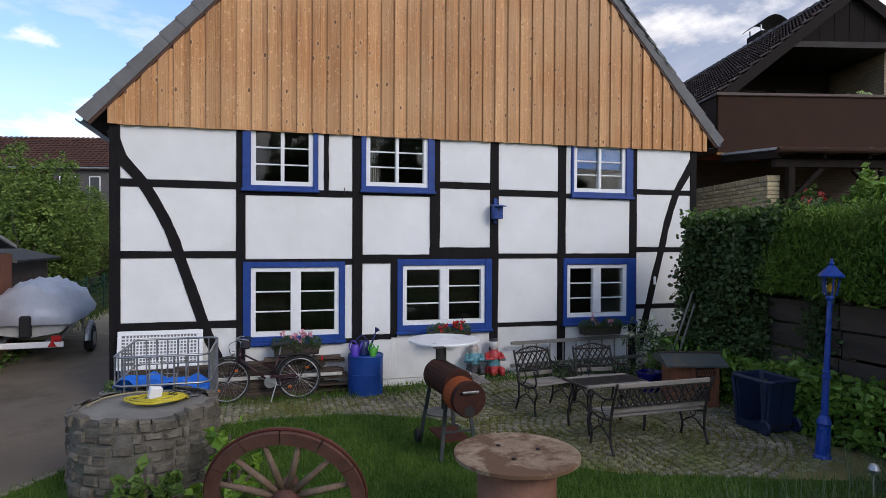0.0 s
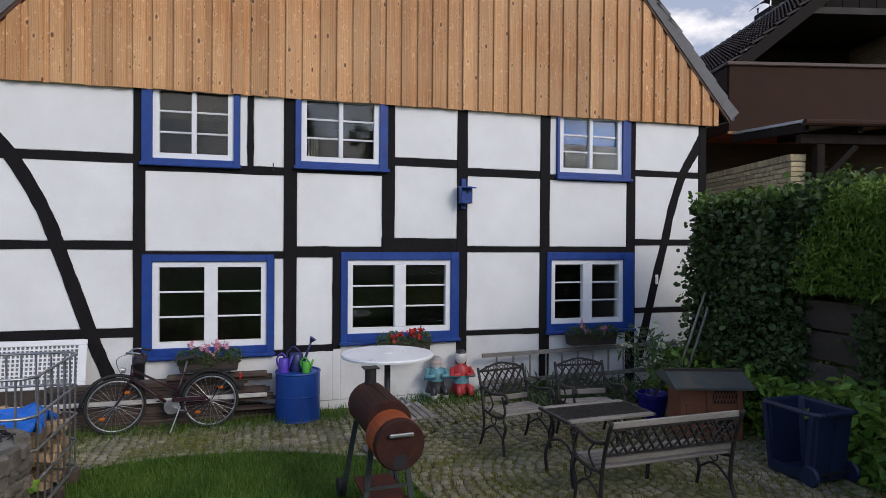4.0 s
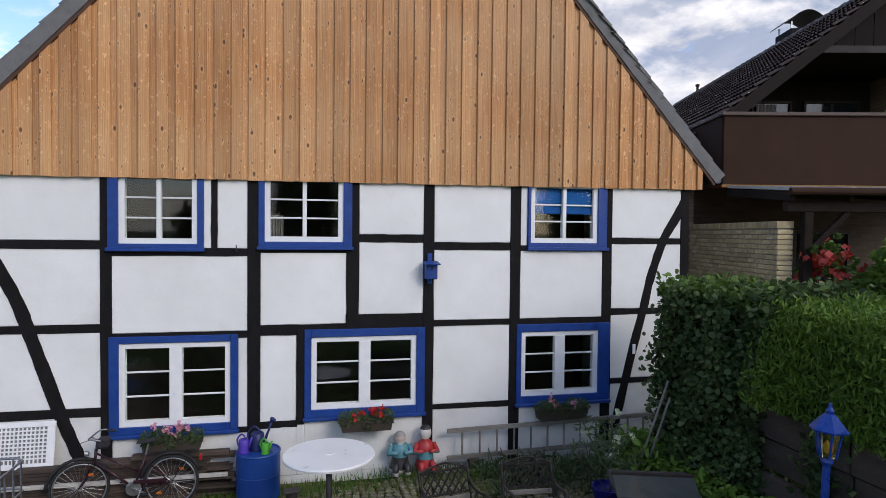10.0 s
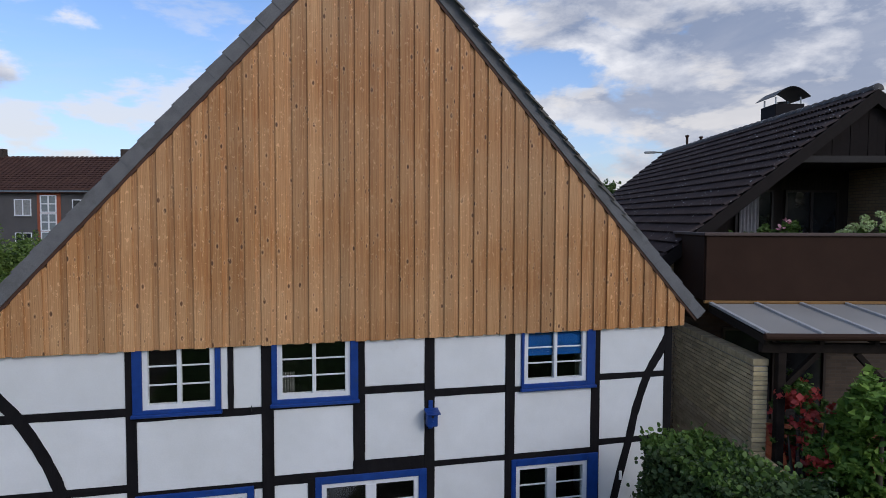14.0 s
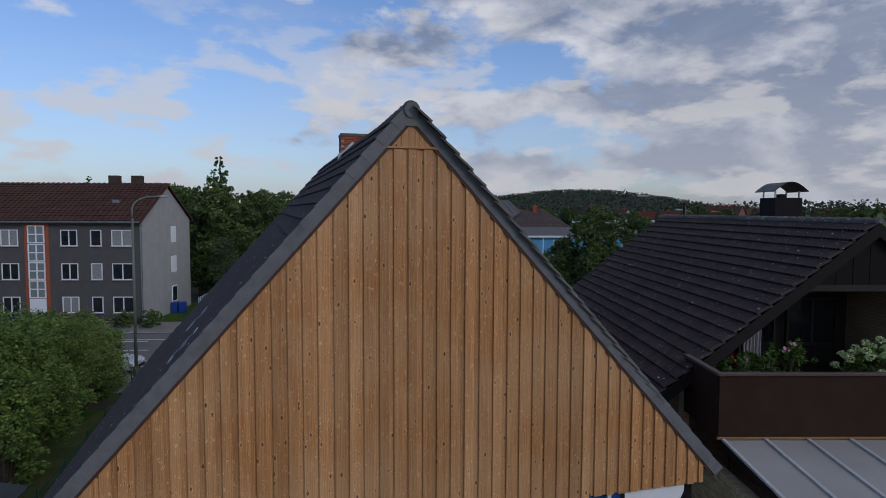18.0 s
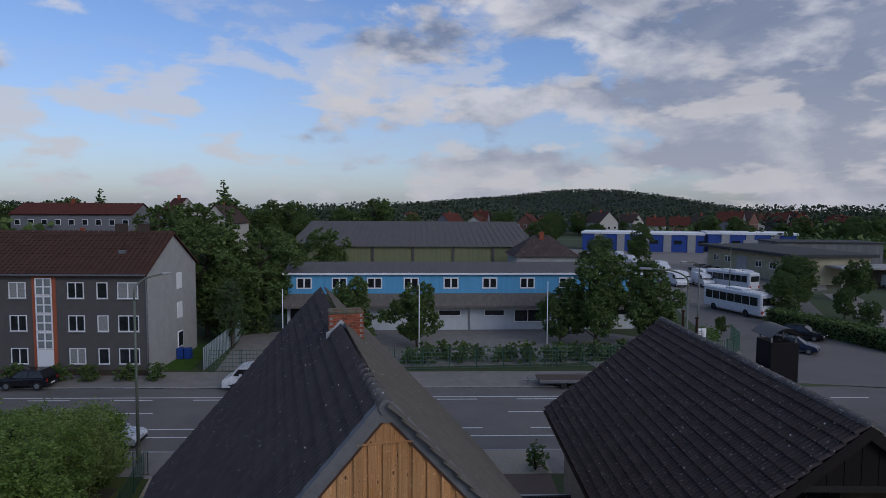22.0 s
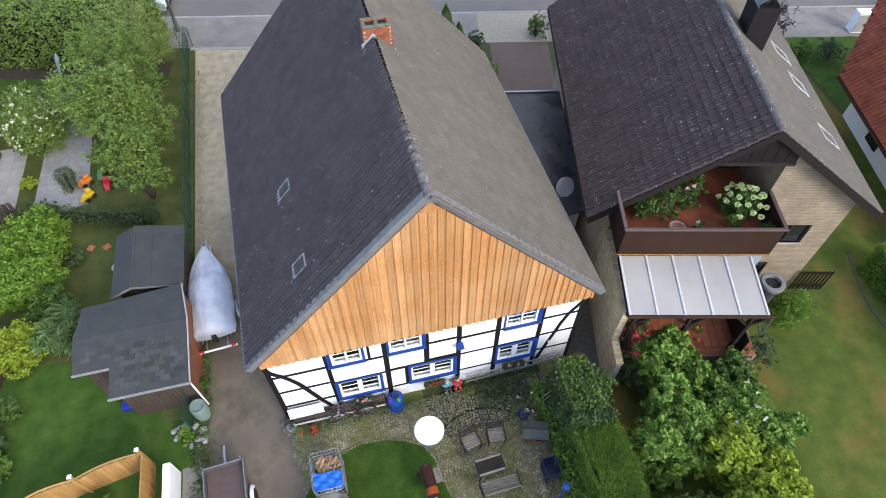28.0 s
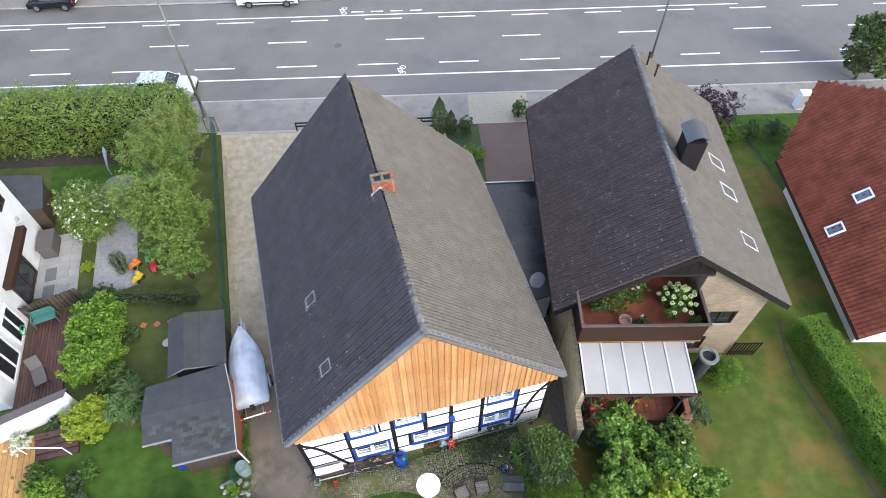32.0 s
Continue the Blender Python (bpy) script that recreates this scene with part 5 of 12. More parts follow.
for a, b in ((eLF, rF), (eRF, rF)):
    part("verge_board", Geo().add([p + Vector((0, y, z)) for y in (-0.03, 0.01) for p, z in ((a, 0.06), (b, 0.06), (b, -0.26), (a, -0.26))], [(0, 1, 2, 3), (7, 6, 5, 4), (0, 4, 5, 1), (3, 2, 6, 7), (0, 3, 7, 4), (1, 5, 6, 2)]), solid("dark verge board", (0.026, 0.021, 0.019), 0.8, spec=0.1), n_deck)
part("gutter", Geo().tube([(-0.05, 0.0, nL - 0.10), (-0.05, 13.4, nL - 0.10)], 0.065, 10), BROWN, nbr)
# walls
part("left_wall", Geo().prism([(0.75, 0.45), (1.0, 0.45), (1.0, 12.8), (0.75, 12.8)], 0, 5.4), BUFF_WALL, nbr)
part("right_wall", Geo().prism([(9.30, 0.7), (9.55, 0.7), (9.55, 12.8), (9.30, 12.8)], 0, 5.6), BUFF_WALL, nbr)
part("back_wall", Geo().slab([(1.0, 0), (9.3, 0), (9.3, n_roof(9.3) - 0.25), (5.09, nridge - 0.25), (1.0, n_roof(1.0) - 0.25)], 12.55, 12.8), BUFF_WALL, nbr)
for x0, x1, z0, z1 in ((6.2, 7.3, 0, None), (8.6, 9.55, 0, None), (7.3, 8.6, 0, 3.1), (7.3, 8.6, 4.15, None)):
    part("gable_wall", Geo().slab([(x0, z0), (x1, z0), (x1, z1 or n_roof(x1) - 0.24), (x0, z1 or n_roof(x0) - 0.24)], 0.45, 0.7), BUFF_WALL, nbr)


def plain_window(parent, x0, x1, z0, z1, y, frame_mat, bars=1, f=0.06, pane_mat=None, rows=1):
    """A framed window set into a wall whose outer face is at y."""
    w = part("window", Geo().ring(x0, z0, x1, z1, f, y, y + 0.10), frame_mat, parent)
    for i in range(1, bars + 1):
        xx = x0 + (x1 - x0) * i / (bars + 1)
        part("mullion", Geo().cbox(xx - f * 0.6, y + 0.004, z0 + f, xx + f * 0.6, y + 0.09, z1 - f, 0.005), frame_mat, w)
    for i in range(1, rows):
        zz = z0 + (z1 - z0) * i / rows
        part("glazing_bar", Geo().cbox(x0 + f, y + 0.006, zz - f * 0.5, x1 - f, y + 0.085, zz + f * 0.5, 0.005), frame_mat, w)
    part("pane", Geo().box(x0 + f * 0.5, y + 0.05, z0 + f * 0.5, x1 - f * 0.5, y + 0.056, z1 - f * 0.5), pane_mat or DARKGLASS, w)
    return w


DARKFRAME = solid("dark brown window frame", (0.035, 0.025, 0.02), 0.5)
w = plain_window(nbr, 7.3, 8.6, 3.10, 4.15, 0.52, DARKFRAME, 1)
part("sill", Geo().cbox(7.25, 0.38, 3.05, 8.65, 0.56, 3.10, 0.01), PALE_GREY, w)
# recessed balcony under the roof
LOGGIA = material("dark loggia cladding", (0.026, 0.021, 0.018), (0.05, 0.040, 0.034), 0.85, scale=3, fine=40, stretch=(4, 1, 0.3), spec=0.1)
part("balcony_floor", Geo().box(0.925, -1.22, 4.72, 6.2, 2.6, 4.95), RED_FLOOR, nbr, "red brown tiled balcony floor")
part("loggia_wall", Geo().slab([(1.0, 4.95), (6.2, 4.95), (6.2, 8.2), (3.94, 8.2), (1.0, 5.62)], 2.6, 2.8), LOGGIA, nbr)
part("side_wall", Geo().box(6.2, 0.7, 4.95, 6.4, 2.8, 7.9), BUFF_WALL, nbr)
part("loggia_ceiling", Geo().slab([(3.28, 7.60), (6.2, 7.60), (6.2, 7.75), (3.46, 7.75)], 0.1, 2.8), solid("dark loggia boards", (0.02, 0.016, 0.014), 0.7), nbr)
for i in range(16):
    x0 = 3.42 + i * 0.198
    if x0 > 6.15:
        break
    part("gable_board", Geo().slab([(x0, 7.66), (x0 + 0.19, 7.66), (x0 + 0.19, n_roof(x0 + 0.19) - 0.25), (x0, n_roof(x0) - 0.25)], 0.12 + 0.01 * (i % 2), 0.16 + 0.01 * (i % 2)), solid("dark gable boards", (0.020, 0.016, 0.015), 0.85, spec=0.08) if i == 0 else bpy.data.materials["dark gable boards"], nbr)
w = plain_window(nbr, 3.2, 4.2, 4.97, 7.1, 2.50, DARKFRAME, 0)
g = Geo()
top = [(3.3 + 0.5 * i / 20, 2.49 - 0.02 * math.sin(i * 1.7)) for i in range(21)]
g.add([(x, y, z) for z in (5.0, 7.0) for x, y in top], [(i, i + 1, 22 + i, 21 + i) for i in range(20)])
part("curtain", g, solid("pale curtain", (0.45, 0.43, 0.42), 0.9), w)
plain_window(nbr, 4.5, 5.9, 5.8, 7.1, 2.50, DARKFRAME, 1)
bal = part("balcony", Geo().cbox(0.88, -1.28, 4.66, 6.20, -1.23, 5.98, 0.01), BROWN, nbr, "brown panelled balcony parapet")
for x0, x1 in ((0.86, 0.91), (6.18, 6.23)):
    part("side_panel", Geo().cbox(x0, -1.23, 4.66, x1, 0.45, 5.98, 0.01), BROWN, bal)
g = Geo()
g.cbox(0.82, -1.33, 5.98, 6.27, -1.20, 6.05, 0.012)
g.cbox(0.82, -1.20, 5.98, 0.95, 0.45, 6.048, 0.012)
g.cbox(6.14, -1.20, 5.98, 6.27, 0.45, 6.048, 0.012)
part("handrail", g, solid("worn brown handrail", (0.10, 0.065, 0.055), 0.6), bal)
part("under_board", Geo().cbox(0.86, -1.30, 4.60, 6.23, -1.24, 4.66, 0.008), solid("ochre wood edge", (0.30, 0.16, 0.05), 0.7), bal)

# terrace with translucent roof
SHEET = material("milky twin-wall sheet", (0.33, 0.31, 0.28), (0.39, 0.37, 0.34), 0.45, scale=0.5, fine=5, bump=0, grit=0.0, spec=0.12)
PALE_RAIL = solid("white coated rail", (0.55, 0.55, 0.54), 0.4)
can = thing("terrace_roof", "milky sheet terrace roof on dark wooden posts", "canopy", at=NB)
za, zb, y0, y1 = 4.40, 4.60, -3.58, -1.32
xs = [0.98 + (5.55 - 0.98) * i / 5 for i in range(6)]
for i in range(5):
    a, b = xs[i] + 0.03, xs[i + 1] - 0.03
    part("sheet", Geo().add([(a, y0, za), (b, y0, za), (b, y1, zb), (a, y1, zb), (a, y0, za - 0.02), (b, y0, za - 0.02), (b, y1, zb - 0.02), (a, y1, zb - 0.02)], [(0, 1, 2, 3), (7, 6, 5, 4), (0, 4, 5, 1), (1, 5, 6, 2), (2, 6, 7, 3), (3, 7, 4, 0)]), SHEET, can)
for x in xs:
    part("glazing_rail", Geo().bar((x, y0 - 0.01, za + 0.015), (x, y1, zb + 0.015), 0.07, 0.05), PALE_RAIL, can)
    part("rafter", Geo().bar((x, y0 + 0.02, za - 0.10), (x, y1, zb - 0.10), 0.08, 0.14), DARKWOOD, can)
part("gutter", Geo().tube([(0.9, y0 - 0.06, za - 0.03), (5.75, y0 - 0.06, za - 0.03)], 0.06, 10), BROWN, can)
part("beam", Geo().cbox(0.95, y0 + 0.12, za - 0.34, 5.6, y0 + 0.26, za - 0.18, 0.01), DARKWOOD, can)
for x in (1.30, 3.2, 5.3):
    part("post", Geo().cbox(x - 0.07, y0 + 0.12, 1.6, x + 0.07, y0 + 0.26, za - 0.34, 0.012), DARKWOOD, can)
    for s in (1,) if x < 2 else (-1, 1):
        part("brace", Geo().bar((x, y0 + 0.19, za - 1.0), (x + s * 0.62, y0 + 0.19, za - 0.36), 0.09), DARKWOOD, can)
part("downpipe", Geo().tube([(5.72, y0 - 0.06, za - 0.05), (5.76, y0 - 0.04, 3.2), (6.0, y0 + 0.5, 2.9)], 0.04, 8), GALV, can)
terrace = thing("raised_terrace", "raised brick terrace with red brown floor tiles", "terrace", at=NB)
part("base", Geo().box(1.15, -3.62, 0, 6.3, 0.45, 1.56), BUFF_WALL, terrace)
tile = Geo().cbox(0.004, 0.004, 0, 0.296, 0.296, 0.04, 0.006).mesh("floor_tile")
for i in range(17):
    for j in range(13):
        part("floor_tile", tile, RED_FLOOR, terrace, at=pose(1.16 + i * 0.3, -3.60 + j * 0.3, 1.56))
part("fence_panel", Geo().cbox(5.6, -3.6, 1.6, 5.66, -2.0, 2.6, 0.01), DARKWOOD, terrace)
# wall below the balcony: its shade is put into the darkened brick colour
part("house_wall", Geo().box(1.0, 0.45, 0, 6.2, 0.7, 4.72), brick_material("shaded brown brickwork", (0.085, 0.060, 0.042), (0.13, 0.095, 0.066), (0.10, 0.08, 0.062)), nbr)
plain_window(nbr, 2.0, 4.4, 1.6, 3.8, 0.38, DARKFRAME, 1)
plain_window(nbr, 6.9, 7.9, 0.6, 1.8, 0.40, DARKFRAME, 1)
part("basement_door", Geo().cbox(6.55, 0.38, 1.2, 7.5, 0.46, 3.1, 0.01), solid("pale blue grey door", (0.32, 0.37, 0.43), 0.5), nbr)
# garden wall of buff bricks with an upright course on top
gw = thing("garden_wall", "buff brick garden wall with a soldier course on top", "wall", at=NB)
part("core", Geo().box(0.925, -3.26, 0, 1.135, 0.44, 3.80), MORTAR, gw)
part("low_core", Geo().box(0.925, -4.25, 0, 1.135, -3.26, 2.1), MORTAR, gw)
face = Geo().cbox(0, 0.004, 0.004, 0.05, 0.236, 0.075, 0.006).mesh("brick")
end = Geo().cbox(0.0, 0, 0.004, 0.24, 0.05, 0.075, 0.006).mesh("brick")
soldier = Geo().cbox(-0.005, 0.004, 0, 0.265, 0.071, 0.115, 0.006).mesh("brick")
rows = 45
rest = Geo()
for r in range(rows - 1, -1, -1):
    z = 0.05 + r * 0.083
    off = 0.12 if r % 2 else 0.0
    for i in range(16):
        y = -3.28 + i * 0.245 - off
        ya, yb = max(y, -3.28), min(y + 0.238, 0.44)
        if yb - ya < 0.05:
            continue
        if r > 27 and ya == y and yb - ya > 0.2:
            part("brick", face, BRICK_BUFF, gw, at=pose(0.9, y, z))
        else:
            rest.box(0.9, ya, z + 0.004, 0.95, yb, z + 0.075)
        if -4.25 < y - 0.98 and r < 24 and i < 4:
            rest.box(0.9, y - 0.98, z + 0.004, 0.95, y - 0.745, z + 0.075)
    if r > 20:
        part("brick", end, BRICK_BUFF, gw, at=pose(0.905, -3.285, z))
    rest.box(1.11, -3.27, z + 0.004, 1.16, 0.44, z + 0.075)
tagged(part("bricks", rest, material("buff bricks", (0.40, 0.32, 0.20), (0.52, 0.43, 0.29), 0.85, scale=9, fine=80, bump=0.3, vary=0.2, island=True), gw), kind="stuff")
for i in range(49):
    part("cap_brick", soldier, BRICK_BUFF, gw, at=pose(0.9, -3.285 + i * 0.076, 3.80))
for i in range(13):
    part("cap_brick", soldier, BRICK_BUFF, gw, at=pose(0.9, -4.26 + i * 0.076, 2.1))
# chimney with a curved hood
SLATE = solid("dark slate cladding", (0.022, 0.019, 0.020), 0.8, spec=0.1)
ch = part("chimney", Geo().cbox(5.55, 6.1, 7.6, 6.45, 7.0, 10.0, 0.02), SLATE, nbr, "dark clad chimney with a curved metal hood", at=Matrix.Translation((0.12, -0.70, -0.10)))
for x in (5.62, 6.38):
    for y in (6.2, 6.9):
        part("hood_leg", Geo().bar((x, y, 10.0), (x, y, 10.22), 0.04), GALV, ch)
n = 12
arc = [(5.45 + 1.1 * i / n, 10.20 + 0.30 * math.sin(math.pi * i / n)) for i in range(n + 1)]
vs = [(x, y, z + d) for d in (0.0, -0.015) for y in (5.95, 7.15) for x, z in arc]
q = n + 1
part("hood", Geo().add(vs, [(i, i + 1, q + i + 1, q + i) for i in range(n)] + [(2 * q + i, 3 * q + i, 3 * q + i + 1, 2 * q + i + 1) for i in range(n)]), solid("dark weathered hood", (0.10, 0.10, 0.105), 0.55, 0.4), ch, smooth=True)
part("flue_pot", Geo().lathe([(0.15, 10.0), (0.15, 10.12), (0.1, 10.12), (0.1, 9.95)], 14, 6.0, 6.55), BLACK, ch)
for al_, dn_ in ((7.5, 4.35), (5.6, 4.45), (2.7, 4.6)):
    d = Vector((5.17, 0, nR - nridge)).normalized()
    nrm = Vector((-d.z, 0, d.x))
    m = Matrix.Translation(rF + d * dn_ + Vector((0, al_, 0)) + nrm * 0.06) @ Matrix((Vector((0, 1, 0)), d, nrm)).transposed().to_4x4()
    g = Geo()
    for a in ((-0.4, -0.55, 0.4, -0.47), (-0.4, 0.47, 0.4, 0.55), (-0.4, -0.47, -0.32, 0.47), (0.32, -0.47, 0.4, 0.47)):
        g.cbox(a[0], a[1], -0.03, a[2], a[3], 0.07, 0.01)
    f = part("roof_window", g, LEAD, n_deck, at=m)
    part("pane", Geo().box(-0.32, -0.47, 0.02, 0.32, 0.47, 0.03), DARKGLASS, f)
part("vent_pipe", Geo().lathe([(0.05, 9.1), (0.05, 9.75), (0.08, 9.75), (0.08, 9.82), (0, 9.84)], 10, 5.5, 12.0), BROWN, nbr)
part("vent_pipe", Geo().lathe([(0.05, 9.0), (0.05, 9.6), (0.08, 9.6), (0.08, 9.66), (0, 9.68)], 10, 5.75, 11.2), BROWN, nbr)

# garage with a flat dark roof between the houses
gar = thing("garage", "low garage with a flat dark felt roof", "garage")
part("wall", Geo().prism([(11.15, 13.0), (14.6, 12.3), (13.0, 5.2), (11.2, 5.0)], 0, 2.5), PALE_GREY, gar)
part("roof", Geo().prism([(11.08, 13.15), (14.72, 12.4), (13.05, 5.0), (11.1, 4.8)], 2.5, 2.62), material("wet roofing felt", (0.020, 0.022, 0.026), (0.045, 0.048, 0.055), 0.45, scale=0.7, fine=40, bump=0.2, stain=(0.075, 0.072, 0.066), stain_scale=0.9, wet=0.25), gar)
g = Geo()
for a, b in (((11.08, 13.15), (14.72, 12.4)), ((11.08, 13.15), (11.1, 4.8))):
    g.bar((*a, 2.65), (*b, 2.65), 0.10, 0.08)
part("roof_edge", g, ZINC, gar)
dish = thing("satellite_dish", "grey satellite dish on a bracket by the eaves", "satellite dish", at=pose(11.87, 4.98, 4.35))
n = 20
vs, fs = [(0, 0, 0)], []
for k, (r, d) in enumerate(((0.15, 0.015), (0.28, 0.05), (0.40, 0.10))):
    vs += [(r * math.cos(6.2832 * i / n), -d, r * math.sin(6.2832 * i / n)) for i in range(n)]
fs = [(0, 1 + (i + 1) % n, 1 + i) for i in range(n)] + [(1 + k * n + i, 1 + k * n + (i + 1) % n, 1 + (k + 1) * n + (i + 1) % n, 1 + (k + 1) * n + i) for k in range(2) for i in range(n)]
part("dish", Geo().add(vs, fs), solid("weathered grey dish", (0.17, 0.17, 0.175), 0.5), dish, smooth=True, at=pose(0, 0, 0, -35, 0, 10))
part("arm", Geo().tube([(0, -0.02, -0.3), (0, -0.45, -0.05)], 0.015, 6), GALV, dish)
part("mast", Geo().tube([(0, 0.06, -0.75), (0, 0.06, 0.1)], 0.025, 8), GALV, dish)
part("bracket", Geo().bar((0, 0.06, -0.6), (0.25, 0.3, -0.6), 0.04), GALV, dish)

# house with the red roof further on
RH = pose(26.29, -0.92, -1.30, 0, 0, -14) @ Matrix.Scale(1.046, 4)
red = thing("red_roofed_house", "pale house with a steep red clay tile roof", "house", at=RH)
part("wall", Geo().box(1.2, 1.0, 0, 10, 11.0, 3.4), material("white render", (0.66, 0.66, 0.64), (0.76, 0.76, 0.74), 0.85, scale=1, fine=40, stain=(0.5, 0.5, 0.47), stain_scale=0.7), red)
ru = Vector((6.2, 0, 5.55)).normalized()


def red_at(along, up):
    return Vector((0, along, 3.45)) + ru * up


rd = part("roof", Geo().add([red_at(0, 0), red_at(11.2, 0), red_at(15.3, 3.6), red_at(12.2, 5.9), red_at(9.6, 8.3), red_at(0, 8.3)], [(0, 5, 4, 3, 2, 1)]).add([red_at(0, 8.3), red_at(9.6, 8.3), (12.4, 11.0, 3.45), (12.4, 0, 3.45), red_at(15.3, 3.6), red_at(12.2, 5.9)], [(0, 3, 2, 1), (1, 2, 4, 5), (4, 2, 3)]), TILE_RED, red, "red clay tile roof")


def on_red(a, u):
    """Inside the slanted far verge and the ridge line of the red slope."""
    if u < 3.6:
        return a < 11.2 + 4.1 * u / 3.6
    return a < 15.3 - 5.7 * (u - 3.6) / 4.7


tiled_slope(rd, Vector((0, 0, 3.48)), Vector((0, 15.4, 3.48)), red_at(0, 8.3), TILE_RED, 4, w=0.23, h=0.31, waves=1, k=4, keep=on_red)
part("verge_tiles", Geo().tube([red_at(11.2, 0), red_at(15.3, 3.6), red_at(12.2, 5.9), red_at(9.6, 8.3)], 0.07, 8), TILE_RED, rd)
part("gutter", Geo().tube([(-0.06, 0, 3.42), (-0.06, 11.3, 3.42)], 0.07, 8), BROWN, red)
for al_, up_ in ((6.95, 2.78), (5.73, 1.05)):
    u = Vector((6.2, 0, 5.55)).normalized()
    nrm = Vector((-u.z, 0, u.x))
    m = Matrix.Translation(Vector((0, al_, 3.48)) + u * up_ + nrm * 0.08) @ Matrix((Vector((0, 1, 0)), u, nrm)).transposed().to_4x4()
    g = Geo()
    for a in ((-0.3, -0.42, 0.3, -0.34), (-0.3, 0.34, 0.3, 0.42), (-0.3, -0.34, -0.22, 0.34), (0.22, -0.34, 0.3, 0.34)):
        g.cbox(a[0], a[1], -0.05, a[2], a[3], 0.12, 0.01)
    f = part("roof_window", g, WHITE, red, at=m)
    part("pane", Geo().box(-0.22, -0.34, 0.02, 0.22, 0.34, 0.03), solid("sky blue glass", (0.10, 0.16, 0.22), 0.08), f)
for y in (1.6, 4.6, 7.8):
    g = Geo().cbox(1.14, y, 1.75, 1.22, y + 1.0, 2.35, 0.01)
    part("window", g, DARKGLASS, red)
part("red_gable", Geo().box(6.0, -0.1, 0, 10.2, 0.35, 8.0), RED_WALL, red)

# ---- in front of the farmhouse ----
def cast_end(g, w, depth, seat, back, arm=True):
    """One scrolled iron side of a bench or chair in the y, z plane at x = w: legs, seat rail, arm and back stile."""
    x = w
    g.tube(smooth3([(x, -depth, 0.0), (x, -depth + 0.03, 0.16), (x, -depth - 0.02, 0.30), (x, -depth + 0.03, seat)]), 0.017, 6)
    g.tube(smooth3([(x, 0.06, 0.0), (x, -0.01, 0.18), (x, 0.0, seat), (x, 0.05, 0.62), (x, 0.13, back)]), 0.018, 6)
    g.tube(smooth3([(x, -depth + 0.03, seat), (x, -depth / 2, seat - 0.03), (x, 0.0, seat)]), 0.016, 6)
    if arm:
        g.tube(smooth3([(x, 0.06, 0.66), (x, -0.15, 0.61), (x, -depth + 0.02, 0.65), (x, -depth - 0.05, 0.61), (x, -depth - 0.03, 0.57), (x, -depth + 0.0, 0.59)]), 0.017, 6)
        g.tube(smooth3([(x, -depth + 0.03, seat), (x, -depth - 0.01, seat + 0.08), (x, -depth + 0.05, 0.62)]), 0.014, 6)
        g.tube(smooth3([(x, -0.12, seat), (x, -0.20, seat + 0.10), (x, -0.12, 0.60)]), 0.010, 5)
    g.tube(smooth3([(x, -depth + 0.02, 0.16), (x, -depth / 2, 0.27), (x, -0.02, 0.17)]), 0.012, 5)
    ring = [(x, -depth / 2 + 0.05 * math.cos(t * 0.785), 0.335 + 0.05 * math.sin(t * 0.785)) for t in range(8)]
    g.tube(ring, 0.008, 5, True)


def smooth3(pts, k=4):
    return smooth_line([tuple(p) for p in pts], k)


def iron_seat(name, width, label, category, at, group):
    """Park seat: cast iron sides, wooden slats, lattice back; it faces -y of its own."""
    t = thing(name, label, category, at=at, group=group)
    hw, depth, seat, back = width / 2, 0.43, 0.40, 0.84
    for s in (-1, 1):
        g = Geo()
        cast_end(g, s * hw, depth, seat, back)
        part("iron_side", g, IRON, t, smooth=True)
    for i in range(5):
        y = -depth + 0.035 + i * 0.085
        part("slat", Geo().cbox(-hw + 0.01, y - 0.031, seat + 0.012, hw - 0.01, y + 0.031, seat + 0.034, 0.006), SLAT, t)
    for z, y in ((0.50, 0.02), (0.80, 0.105)) if width > 0.9 else ((0.50, 0.02),):
        part("back_slat", Geo().cbox(-hw + 0.015, y - 0.028, z - 0.03, hw - 0.015, y - 0.006, z + 0.03, 0.006), SLAT, t)
    g = Geo()
    lo, hi = 0.55, 0.77 if width > 0.9 else 0.80

    def bk(x, z):
        return (x, 0.035 + (z - 0.55) * 0.27, z)

    n = max(5, round(width / 0.095))
    span = 2 * hw - 0.07
    dx = (hi - lo) * 0.75
    for i in range(-3, n + 1):
        for s in (1, -1):
            xa = -hw + 0.035 + span * i / n
            xb = xa + dx
            a, b = (xa, lo), (xb, hi)
            if xa < -hw + 0.035:
                f = (-hw + 0.035 - xa) / dx
                a = (-hw + 0.035, lo + (hi - lo) * f)
            if xb > hw - 0.035:
                f = (hw - 0.035 - xa) / dx
                b = (hw - 0.035, lo + (hi - lo) * f)
            if b[0] - a[0] > 0.02:
                if s < 0:
                    a, b = (-a[0], a[1]), (-b[0], b[1])
                g.bar(bk(*a), bk(*b), 0.021, 0.012)
    for z in (lo, hi):
        g.bar(bk(-hw, z), bk(hw, z), 0.02, 0.02)
    if width < 0.9:
        g.tube(smooth3([bk(-hw, hi), bk(-hw * 0.55, hi + 0.045), bk(0, hi + 0.075), bk(hw * 0.55, hi + 0.045), bk(hw, hi)]), 0.013, 6)
        for i in range(-3, 4):
            xx = i * 0.065
            g.tube([bk(xx + 0.026 * math.cos(t * 0.9), hi + 0.03 + 0.022 * math.sin(t * 0.9)) for t in range(7)], 0.006, 4, True)
    part("lattice_back", g, IRON, t, "black cast iron lattice")
    return t


